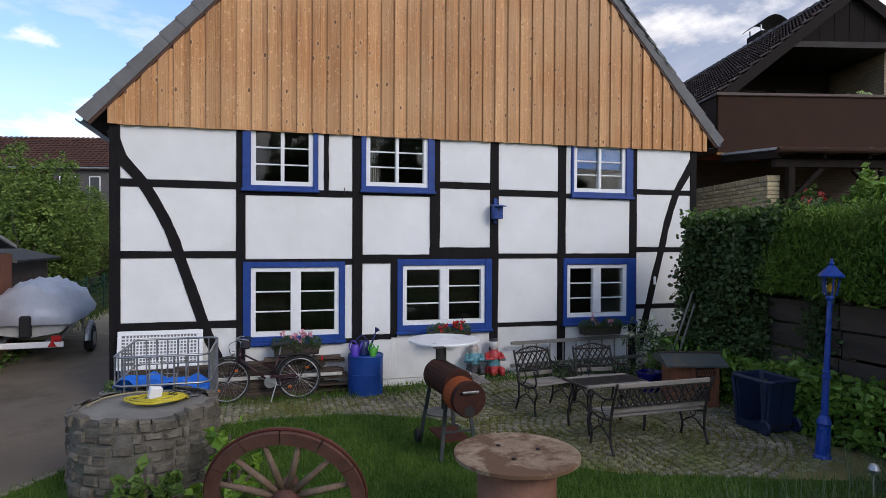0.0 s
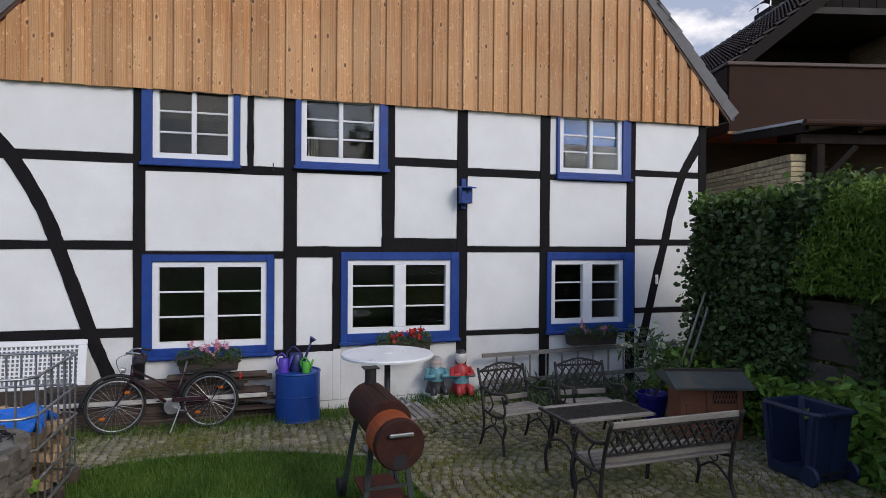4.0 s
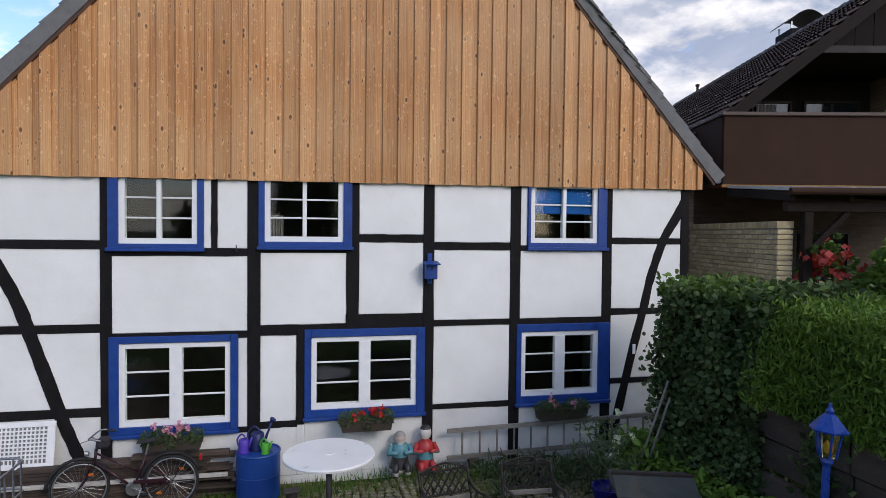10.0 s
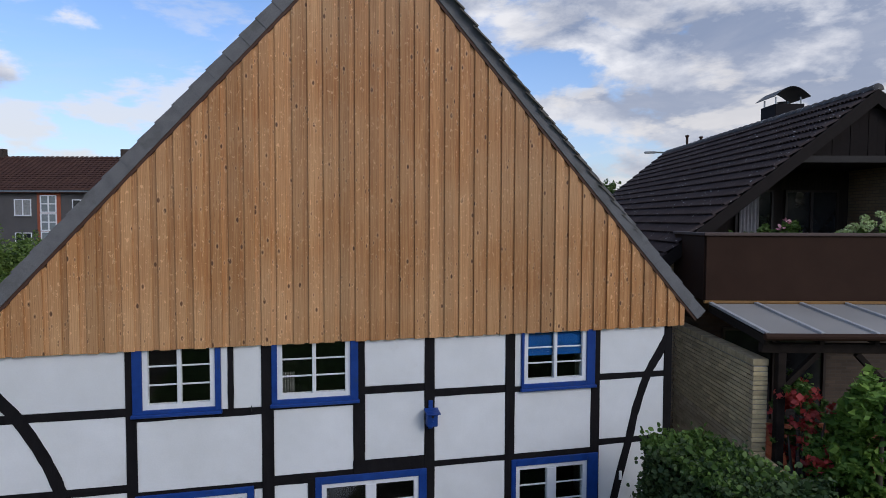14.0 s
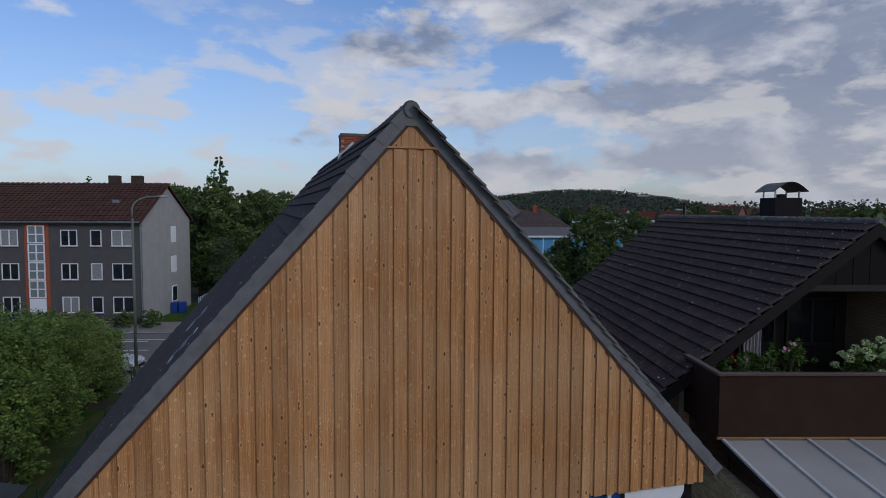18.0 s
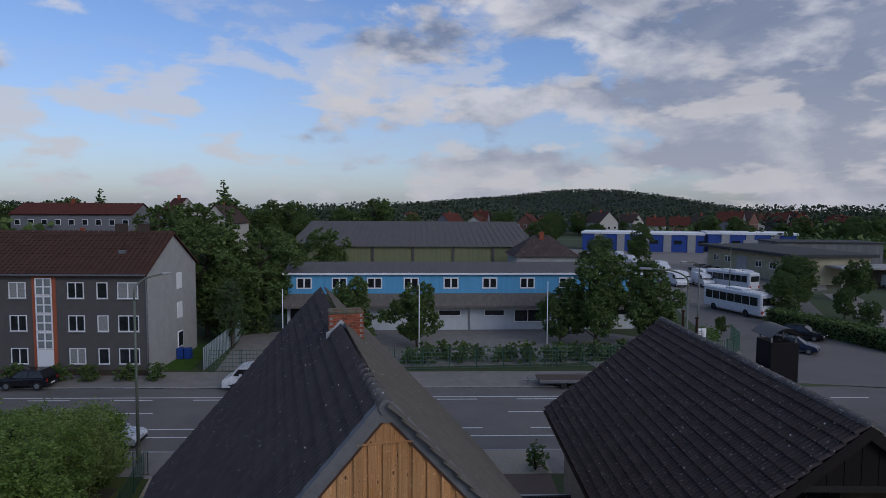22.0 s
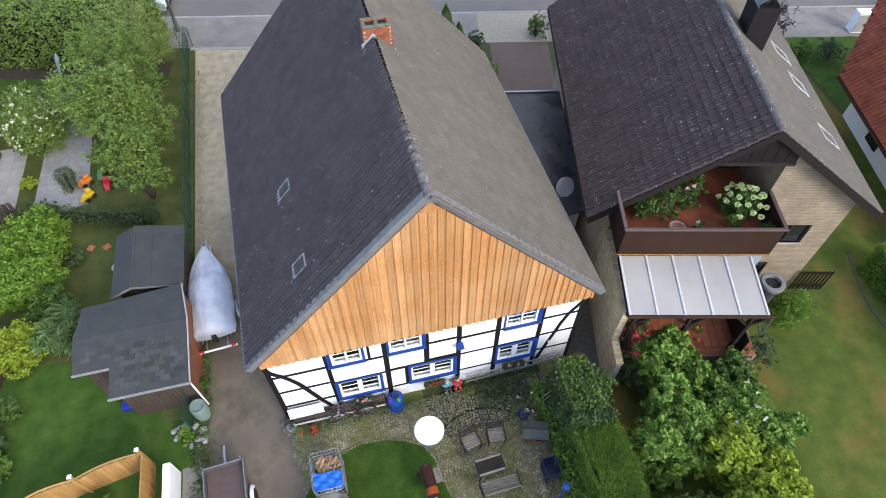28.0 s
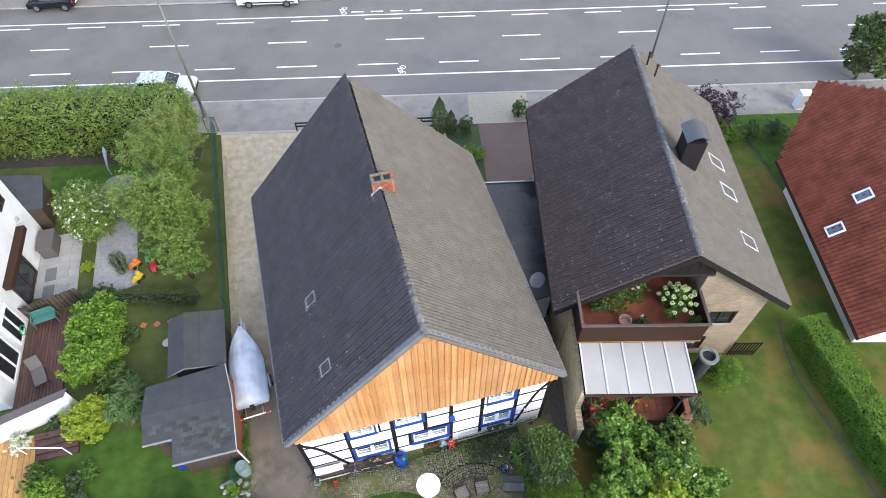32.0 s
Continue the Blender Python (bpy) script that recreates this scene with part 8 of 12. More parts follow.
gl = part("lantern_glass", Geo().lathe([(0.068, 2.035), (0.108, 2.245)], 6), glass_material("amber glass", (0.75, 0.6, 0.2), 0.2), lp)
gl.visible_shadow = False
part("roof", Geo().lathe([(0.17, 2.245), (0.175, 2.26), (0.11, 2.32), (0.055, 2.375), (0.03, 2.385), (0.04, 2.405), (0.02, 2.43), (0.012, 2.465), (0.0, 2.47)], 6), LB, lp)
part("bulb", Geo().lathe([(0.0, 2.06), (0.03, 2.08), (0.035, 2.14), (0.0, 2.18)], 12), solid("amber bulb", (0.6, 0.42, 0.08), 0.4), lp)

# cable drum used as a table
cd = thing("cable_drum", "weathered wooden cable drum used as a table", "cable drum", at=pose(4.41, -5.77, 0))
DRUMTOP = material("weathered peeling plywood", (0.20, 0.13, 0.078), (0.47, 0.37, 0.255), 0.85, scale=2.4, fine=30, bump=0.4, stain=(0.13, 0.072, 0.04), stain_scale=2.6, stain_cut=(0.46, 0.55))
part("top_disc", Geo().lathe([(0.0, 0.715), (0.51, 0.715), (0.54, 0.725), (0.54, 0.755), (0.52, 0.762), (0.0, 0.762)], 44), DRUMTOP, cd)
part("core", Geo().lathe([(0.34, 0.06), (0.34, 0.715)], 30), material("rusty drum core", (0.17, 0.075, 0.05), (0.30, 0.15, 0.10), 0.7, scale=3, fine=40, stain=(0.40, 0.34, 0.28), stain_scale=2), cd, smooth=True)
part("bottom_disc", Geo().lathe([(0.0, 0.0), (0.54, 0.0), (0.54, 0.05), (0.0, 0.06)], 44), DRUMTOP, cd)
for k_ in range(3):
    part("bolt", Geo().lathe([(0.02, 0.762), (0.02, 0.775), (0, 0.778)], 8, 0.2 * math.cos(k_ * 2.1), 0.2 * math.sin(k_ * 2.1)), IRON, cd)

# old wagon wheel standing on the lawn
WW = material("red brown wagon wood", (0.075, 0.030, 0.022), (0.15, 0.068, 0.050), 0.7, scale=6, fine=50, bump=0.35)
SP = material("grey brown spokes", (0.14, 0.09, 0.06), (0.24, 0.17, 0.12), 0.75, scale=6, fine=50, bump=0.35)
ww = thing("wagon_wheel", "old red brown wooden wagon wheel in the grass", "wagon wheel", at=pose(2.494, -5.826, 0.60, 18, 0, -14.6))
R, n = 0.605, 12
for k_ in range(n):
    a0, a1 = 6.2832 * k_ / n + 0.01, 6.2832 * (k_ + 1) / n - 0.01
    vs = []
    for i in range(5):
        a = a0 + (a1 - a0) * i / 4
        for r, y in ((R - 0.10, -0.042), (R, -0.042), (R, 0.042), (R - 0.10, 0.042)):
            vs.append((r * math.cos(a), y, r * math.sin(a)))
    part("felloe", Geo().add(vs, [(4 * i + j, 4 * i + (j + 1) % 4, 4 * i + 4 + (j + 1) % 4, 4 * i + 4 + j) for i in range(4) for j in range(4)] + [(3, 2, 1, 0), (16, 17, 18, 19)]), WW, ww)
    a = 6.2832 * (k_ + 0.5) / n
    part("spoke", Geo().tube([(0.09 * math.cos(a), 0, 0.09 * math.sin(a)), (0.3 * math.cos(a), 0, 0.3 * math.sin(a)), ((R - 0.07) * math.cos(a), 0, (R - 0.07) * math.sin(a))], [0.03, 0.026, 0.02], 7), SP, ww, smooth=True)
part("iron_tyre", Geo().tube([((R + 0.008) * math.cos(6.2832 * i / 48), 0, (R + 0.008) * math.sin(6.2832 * i / 48)) for i in range(48)], 0.012, 6, True), RUST, ww, smooth=True)
part("hub", Geo(pose(0, 0, 0, 90, 0, 0)).lathe([(0.0, -0.21), (0.05, -0.21), (0.08, -0.12), (0.10, -0.05), (0.10, 0.04), (0.075, 0.12), (0.065, 0.20), (0.05, 0.22), (0.0, 0.22)], 18), WW, ww, smooth=False)
hookpost = thing("shepherd_hooks", "thin iron plant hooks in the border", "plant hook")
for x, y in ((7.55, -6.9), (8.0, -6.6)):
    part("hook", Geo().tube(smooth3([(x, y, 0.1), (x, y, 0.75), (x + 0.07, y, 0.86), (x + 0.14, y, 0.76)]), 0.008, 6), IRON, hookpost, smooth=True)
thing("garden_ball", "small glass ball on a rod in the border", "garden ornament", at=pose(7.0, -6.9, 0.1), geo=Geo().tube([(0, 0, 0), (0, 0, 0.62)], 0.006, 6).lathe([(0, 0.61), (0.035, 0.63), (0.045, 0.66), (0.03, 0.70), (0, 0.71)], 14), material=GALV)

# dark plank fence behind the laurels
PLANK = material("dark creosoted planks", (0.038, 0.030, 0.025), (0.085, 0.068, 0.056), 0.8, scale=5, fine=60, bump=0.4, stretch=(1, 0.2, 1), vary=0.2)
fe = thing("plank_fence", "dark creosoted horizontal plank fence", "fence")
for i in range(5):
    z0 = -0.02 + i * 0.36
    for y0, y1 in ((-4.3, -2.3), (-6.3, -4.32), (-8.4, -6.32), (-10.4, -8.42)):
        part("plank", Geo().cbox(9.62 + (i % 2) * 0.05, y0, z0, 9.67 + (i % 2) * 0.05, y1, z0 + 0.33, 0.008), PLANK, fe)
for y in (-2.3, -4.31, -6.31, -8.41, -10.4):
    part("post", Geo().cbox(9.74, y - 0.06, 0.1, 9.86, y + 0.06, 2.05, 0.01), PLANK, fe)

# ---- drive, sheds and the garden beyond the fence ----
# boat on a trailer under a silver cover
COVER = material("silver boat cover", (0.42, 0.45, 0.52), (0.58, 0.61, 0.68), 0.5, 0.2, scale=2.2, fine=9, bump=0.5, grit=0.15)
boat = thing("covered_boat", "small boat under a crumpled silver cover", "boat", at=pose(-2.52, 5.62, 0, 0, 0, 4))
secs = []
rngb = np.random.default_rng(8)
for i in range(17):
    t_ = i / 16
    y = -1.95 + 4.3 * t_
    half = 0.86 * (1 - max(0.0, (t_ - 0.45) / 0.55) ** 2.2 * 0.92)
    if t_ < 0.05:
        half *= 0.92
    peak = 1.36 + 0.34 / (1 + math.exp((t_ - 0.60) * 60)) - 0.10 * t_ - 0.16 * max(0.0, 0.22 - t_) / 0.22
    low = 0.86 + 0.30 * t_ ** 2
    row = []
    for j in range(17):
        a = -1 + 2 * j / 16
        zz = low + (peak - low) * (1 - abs(a) ** 2.3) ** 0.75
        fold = 0.040 * math.sin(j * 2.6 + (i - 1) * 0.45 * (1 if j < 8 else -1)) + 0.034 * math.sin(i * 1.7 + j * 0.8) + rngb.normal(0, 0.007)
        row.append((half * a * (1.0 if abs(a) < 0.98 else 1.03) + fold * 0.4, y, zz + fold))
    secs.append(row)
vs = [p for r in secs for p in r]
q = 17
fs = [(i * q + j, i * q + j + 1, (i + 1) * q + j + 1, (i + 1) * q + j) for i in range(16) for j in range(16)]
k0 = len(vs)
vs += [(p[0] * 0.96, p[1], 0.80 + 0.25 * (i / 16) ** 2) for i, r in enumerate(secs) for p in (r[0], r[-1])]
for i in range(16):
    fs += [(i * q, (i + 1) * q, k0 + 2 * i + 2, k0 + 2 * i), ((i + 1) * q + 16, i * q + 16, k0 + 2 * i + 1, k0 + 2 * i + 3)]
fs.append(tuple(range(q))[::-1] + (k0, k0 + 1))
part("cover", Geo().add(vs, fs), COVER, boat, smooth=True)
hull = Geo()
hv = []
for i in range(9):
    t_ = i / 8
    y = -1.85 + 4.1 * t_
    half = 0.84 * (1 - max(0.0, (t_ - 0.45) / 0.55) ** 2.2 * 0.95)
    hv += [(-half, y, 0.86 + 0.28 * t_ ** 2), (-half * 0.7, y, 0.62 + 0.2 * t_ ** 2), (0, y, 0.52 + 0.3 * t_ ** 3), (half * 0.7, y, 0.62 + 0.2 * t_ ** 2), (half, y, 0.86 + 0.28 * t_ ** 2)]
hull.add(hv, [(i * 5 + j, (i + 1) * 5 + j, (i + 1) * 5 + j + 1, i * 5 + j + 1) for i in range(8) for j in range(4)] + [(0, 1, 2, 3, 4)])
part("hull", hull, solid("white grey gelcoat", (0.5, 0.5, 0.48), 0.4), boat, smooth=False)
part("outboard_leg", Geo().cbox(-0.10, -2.05, 0.55, 0.10, -1.87, 1.0, 0.03), BLACK, boat)
tr = thing("boat_trailer", "galvanised boat trailer with a red and white light board", "trailer", at=pose(-2.52, 5.62, 0, 0, 0, 4))
for s in (-1, 1):
    part("frame_rail", Geo().bar((s * 0.55, -1.9, 0.48), (s * 0.12, 3.0, 0.52), 0.07), GALV, tr)
    wg = Geo(pose(s * 0.92, -0.6, 0.30, 0, 90, 0))
    wh = part("wheel", wg.lathe([(0.0, -0.07), (0.17, -0.08), (0.27, -0.085), (0.30, -0.05), (0.30, 0.05), (0.27, 0.085), (0.17, 0.08), (0.0, 0.07)], 24), BLACK, tr)
    part("rim", Geo(pose(s * 0.92, -0.6, 0.30, 0, 90, 0)).lathe([(0.0, -0.088), (0.16, -0.09), (0.16, 0.09), (0.0, 0.088)], 20), GALV, wh)
    part("mudguard", Geo().tube([(s * 0.92, -0.6 + 0.36 * math.cos(a * 0.35), 0.30 + 0.36 * math.sin(a * 0.35)) for a in range(10)], 0.07, 6), GALV, tr)
    part("tail_light", Geo().cbox(s * 0.62 - 0.09, -2.33, 0.50, s * 0.62 + 0.09, -2.28, 0.62, 0.01), solid("red tail light", (0.45, 0.02, 0.02), 0.3) if s < 0 else bpy.data.materials["red tail light"], tr)
    part("reflector", Geo().add([(s * 0.55 - 0.08, -2.335, 0.40), (s * 0.55 + 0.08, -2.335, 0.40), (s * 0.55, -2.335, 0.54)], [(0, 1, 2)]), bpy.data.materials["red tail light"], tr)
part("axle", Geo().bar((-0.9, -0.6, 0.34), (0.9, -0.6, 0.34), 0.06), GALV, tr)
part("light_board", Geo().cbox(-0.74, -2.30, 0.38, 0.74, -2.26, 0.50, 0.01), WHITE, tr)
part("board_arm", Geo().bar((-0.4, -2.28, 0.45), (-0.4, -1.8, 0.48), 0.05).bar((0.4, -2.28, 0.45), (0.4, -1.8, 0.48), 0.05), GALV, tr)
part("draw_bar", Geo().bar((0, 2.3, 0.50), (0, 3.35, 0.46), 0.08), GALV, tr)
part("winch_post", Geo().bar((0, 2.5, 0.5), (0, 2.6, 1.12), 0.07), GALV, tr)
part("jockey_wheel", Geo().tube([(0.1, 3.0, 0.6), (0.1, 3.0, 0.15)], 0.03, 8).lathe([(0, 0.0), (0.03, 0.0), (0.03, 0.2), (0, 0.2)], 10, 0.1, 3.0), GALV, tr)

# sheds
SHEDWOOD = material("dark brown shed boards", (0.05, 0.035, 0.026), (0.085, 0.06, 0.045), 0.8, scale=6, fine=50, bump=0.3, stretch=(1, 1, 0.3))


def boards_wall(parent, x0, x1, y, z0, z1, along_y=False, mat=None):
    k_ = max(1, round(abs(x1 - x0) / 0.16))
    w_ = (x1 - x0) / k_
    for i in range(k_):
        a, b = x0 + i * w_ + 0.004, x0 + (i + 1) * w_ - 0.004
        g_ = Geo()
        if along_y:
            g_.cbox(y, a, z0, y + 0.03, b, z1, 0.005)
        else:
            g_.cbox(a, y, z0, b, y + 0.03, z1, 0.005)
        part("wall_board", g_, mat or SHEDWOOD, parent)


s1 = thing("felt_roofed_shed", "dark wooden shed with a grey felt gable roof", "shed")
boards_wall(s1, -5.6, -3.4, 5.75, 0, 2.1)
boards_wall(s1, -5.6, -3.4, 8.3, 0, 2.1)
boards_wall(s1, 5.78, 8.3, -5.6, 0, 2.1, True)
boards_wall(s1, 5.78, 8.3, -3.43, 0, 2.1, True)
for x0, x1, z0, z1, nm in ((-5.85, -4.95, 2.08, 2.52, "roof_left"), (-4.95, -3.15, 2.52, 2.08, "roof_right")):
    roof_board(s1, nm, (x0, 5.5, z0), (x1, 5.5, z1), (x1, 8.6, z1), (x0, 8.6, z0), 0.05, FELT)
part("seam", Geo().bar((-4.3, 5.5, 2.37), (-4.3, 8.6, 2.37), 0.05, 0.012).bar((-4.95, 5.5, 2.53), (-4.95, 8.6, 2.53), 0.10, 0.014), FELT, s1)
part("gable_front", Geo().slab([(-5.6, 2.1), (-3.4, 2.1), (-4.95, 2.46)], 5.76, 5.79), SHEDWOOD, s1)
part("gable_back", Geo().slab([(-5.6, 2.1), (-3.4, 2.1), (-4.95, 2.46)], 8.3, 8.33), SHEDWOOD, s1)
part("fascia", Geo().bar((-5.85, 5.49, 2.06), (-4.95, 5.49, 2.50), 0.02, 0.09).bar((-4.95, 5.49, 2.50), (-3.15, 5.49, 2.06), 0.02, 0.09), solid("grey fascia", (0.17, 0.16, 0.15), 0.7), s1)

s2 = thing("tiled_felt_shed", "dark summer house with a worn felt shingle roof", "shed")
boards_wall(s2, -6.5, -3.05, 4.9, 0, 2.25)
boards_wall(s2, -5.4, -3.05, 1.5, 0, 2.2)
boards_wall(s2, -6.5, -5.4, 2.5, 0, 2.2)
boards_wall(s2, 1.53, 4.9, -3.08, 0, 2.25, True, RB)
boards_wall(s2, 2.53, 4.9, -6.5, 0, 2.2, True)
boards_wall(s2, 1.53, 2.5, -5.42, 0, 2.2, True)
roof_board(s2, "roof_back", (-6.75, 3.55, 2.64), (-2.85, 3.55, 2.64), (-3.15, 5.35, 2.40), (-6.7, 5.05, 2.40), 0.05, FELT)
roof_board(s2, "roof_front", (-5.5, 1.18, 2.30), (-2.85, 1.18, 2.30), (-2.85, 3.55, 2.64), (-5.5, 3.55, 2.64), 0.05, FELT)
roof_board(s2, "roof_wing", (-6.7, 2.28, 2.46), (-5.5, 2.28, 2.46), (-5.5, 3.55, 2.64), (-6.75, 3.55, 2.64), 0.05, FELT)
random.seed(17)
SHINGLE = material("worn felt shingle", (0.034, 0.036, 0.035), (0.066, 0.067, 0.063), 0.85, scale=4, fine=60, bump=0.3, vary=0.35, stain=(0.04, 0.055, 0.02), stain_scale=3)
sh = Geo().cbox(0.008, 0, 0.0, 0.322, 0.20, 0.012, 0.003).mesh("shingle")
for r in range(8):
    y = 1.42 + r * 0.20
    for c in range(11):
        x = -6.45 + c * 0.33 + (r % 2) * 0.16
        if x > -3.2 or (x < -5.45 and y < 2.6) or random.random() < 0.06:
            continue
        zz = 2.30 + (y - 1.18) / 2.37 * 0.34 + 0.004
        part("shingle", sh, SHINGLE, s2, at=pose(x, y, zz, 8.2, 0, 0))
part("gutter", Geo().tube([(-5.52, 1.14, 2.27), (-2.83, 1.14, 2.27)], 0.05, 8).tube([(-6.72, 2.24, 2.43), (-5.5, 2.24, 2.43)], 0.05, 8), solid("grey plastic gutter", (0.22, 0.22, 0.21), 0.5), s2)
part("downpipe", Geo().tube([(-2.86, 1.2, 2.25), (-2.86, 1.3, 0.1)], 0.035, 8), WHITE, s2)
part("verge", Geo().bar((-2.83, 1.18, 2.30), (-2.83, 3.55, 2.64), 0.04, 0.07).bar((-2.83, 3.55, 2.64), (-3.13, 5.35, 2.40), 0.04, 0.07), solid("pale verge strip", (0.40, 0.38, 0.34), 0.6), s2)
tub = thing("storage_crate", "blue plastic crate by the shed", "crate", at=pose(-5.75, 1.9, 0), geo=Geo().cbox(-0.2, -0.15, 0, 0.2, 0.15, 0.3, 0.02), material=solid("blue crate", (0.02, 0.04, 0.32), 0.4))
tank = thing("rain_barrel", "grey green rain barrel behind the shed", "water butt", at=pose(-3.05, 0.95, 0), geo=Geo().lathe([(0.0, 0), (0.26, 0), (0.30, 0.4), (0.28, 0.85), (0.25, 0.86), (0.24, 0.80), (0, 0.8)], 22), material=solid("grey green plastic", (0.20, 0.27, 0.24), 0.5))

# green mesh fence along the drive
gf = thing("mesh_fence", "dark green welded mesh fence along the drive", "fence")
ys = [0.4 + i * 2.45 for i in range(11)]


def fx(y):
    return -3.42 - 0.012 * y


wire = Geo()
for j in range(6):
    wire.tube([(-0.0, 0, 0), (0, 2.45, 0)], 0.004, 4) if False else None
for i in range(len(ys) - 1):
    y0, y1 = ys[i], ys[i + 1]
    part("post", Geo().cbox(fx(y0) - 0.025, y0 - 0.025, 0, fx(y0) + 0.025, y0 + 0.025, 1.30, 0.006), GREENWIRE, gf)
    g = Geo()
    for j in range(7):
        z = 0.06 + j * 0.19
        g.bar((fx(y0), y0, z), (fx(y1), y1, z), 0.012)
    for j in range(24):
        t_ = (j + 0.5) / 24
        yy = y0 + (y1 - y0) * t_
        g.bar((fx(yy), yy, 0.03), (fx(yy), yy, 1.24), 0.007)
    part("mesh_panel", g, GREENWIRE, gf)
g2 = thing("garden_gate", "small dark green gate at the pavement", "gate", at=pose(-4.2, 24.55, 0, 0, 0, -12))
part("frame", Geo().tube([(0, 0, 0.1), (0, 0, 1.3), (0.75, 0, 1.3), (0.75, 0, 0.1)], 0.03, 6, True), GREENWIRE, g2)
for i in range(6):
    part("bar", Geo().tube([(0.1 + i * 0.11, 0, 0.1), (0.1 + i * 0.11, 0, 1.3)], 0.008, 5), GREENWIRE, g2)
for x0, x1 in ((1.7, 4.4), (8.6, 11.4)):
    rl = thing("low_railing", "low dark wooden railing by the pavement", "railing", at=pose(x0, 23.15 - 0.2 * (x0 - 1.7), 0, 0, 0, -12))
    L = x1 - x0
    for z in (0.35, 0.62):
        part("rail", Geo().cbox(0, -0.02, z, L, 0.02, z + 0.10, 0.006), DARKWOOD, rl)
    for i in range(3):
        part("post", Geo().cbox(i * L / 2 - 0.04, -0.06, 0, i * L / 2 + 0.04, -0.02, 0.76, 0.006), DARKWOOD, rl)

# flat trailer parked on the drive nearest the garden
ut = thing("flat_trailer", "low galvanised trailer with a brown plywood bed", "trailer", at=pose(-2.15, -2.6, 0, 0, 0, 3))
part("bed", Geo().cbox(-0.62, -1.2, 0.52, 0.62, 1.2, 0.56, 0.006), solid("brown plywood", (0.10, 0.065, 0.055), 0.6), ut)
for s in (-1, 1):
    part("side_board", Geo().cbox(s * 0.66 - 0.015, -1.22, 0.50, s * 0.66 + 0.015, 1.22, 0.86, 0.006), GALV, ut)
    part("wheel", Geo(pose(s * 0.80, 0, 0.29, 0, 90, 0)).lathe([(0, -0.07), (0.27, -0.08), (0.29, 0), (0.27, 0.08), (0, 0.07)], 22), BLACK, ut)
    part("stake", Geo().tube([(s * 0.64, 1.2, 0.5), (s * 0.64, 1.2, 1.15)], 0.02, 6), GALV, ut)
    part("mudguard", Geo().tube([(s * 0.80, 0.36 * math.cos(a * 0.35), 0.29 + 0.36 * math.sin(a * 0.35)) for a in range(10)], 0.07, 6), WHITE_PLASTIC, ut)
part("end_board", Geo().cbox(-0.66, 1.20, 0.50, 0.66, 1.23, 0.86, 0.006), GALV, ut)
part("draw_bar", Geo().bar((0, 1.2, 0.48), (0, 2.0, 0.46), 0.07), GALV, ut)
part("axle", Geo().bar((-0.8, 0, 0.3), (0.8, 0, 0.3), 0.05).bar((-0.5, -1.1, 0.48), (-0.5, 1.2, 0.48), 0.06).bar((0.5, -1.1, 0.48), (0.5, 1.2, 0.48), 0.06), GALV, ut)

# honey-coloured fence and deck at the edge of the garden
HONEY = material("honey coloured fence wood", (0.36, 0.19, 0.06), (0.50, 0.28, 0.10), 0.6, scale=6, fine=50, bump=0.2, stretch=(1, 1, 0.3), vary=0.12)
hf = thing("arched_fence", "honey coloured wooden garden fence with trellis top", "fence")
for k_, (a, b) in enumerate((((-10.4, -1.7), (-8.6, -1.35)), ((-8.6, -1.35), (-6.8, -0.95)), ((-6.8, -0.95), (-4.75, -0.55)))):
    n = 12
    for i in range(n):
        t0, t1 = i / n, (i + 0.94) / n
        p0, p1 = (a[0] + (b[0] - a[0]) * t0, a[1] + (b[1] - a[1]) * t0), (a[0] + (b[0] - a[0]) * t1, a[1] + (b[1] - a[1]) * t1)
        h_ = 1.20 + 0.22 * math.sin(math.pi * (i + 0.5) / n)
        part("slat", Geo().prism([p0, p1, (p1[0], p1[1] + 0.025), (p0[0], p0[1] + 0.025)], 0.05, h_), HONEY, hf)
    top = [(a[0] + (b[0] - a[0]) * i / n, a[1] + (b[1] - a[1]) * i / n, 1.36 + 0.22 * math.sin(math.pi * i / n)) for i in range(n + 1)]
    part("top_rail", Geo().tube(top, 0.035, 6), HONEY, hf)
    part("post", Geo().cbox(b[0] - 0.05, b[1] - 0.05, 0, b[0] + 0.05, b[1] + 0.05, 1.65, 0.01), HONEY, hf)
    part("post_cap", Geo().cbox(b[0] - 0.07, b[1] - 0.07, 1.65, b[0] + 0.07, b[1] + 0.07, 1.70, 0.01), WHITE, hf)
for i in range(14):
    part("side_slat", Geo().cbox(-4.72, -0.62 - (i + 1) * 0.16, 0.05, -4.69, -0.62 - i * 0.16 - 0.01, 1.35, 0.005), HONEY, hf)
thing("gate_pillar", "white rendered gate pillar wall", "wall", geo=Geo().cbox(-4.1, -3.2, 0, -3.85, -1.0, 1.1, 0.01), material=PLASTER)
structure("garden_path", Geo().prism([(-3.8, -4), (-3.05, -4), (-3.05, -0.9), (-3.8, -0.9)], -0.03, 0.012), PAVING, "grey slab path behind the fence", "path")

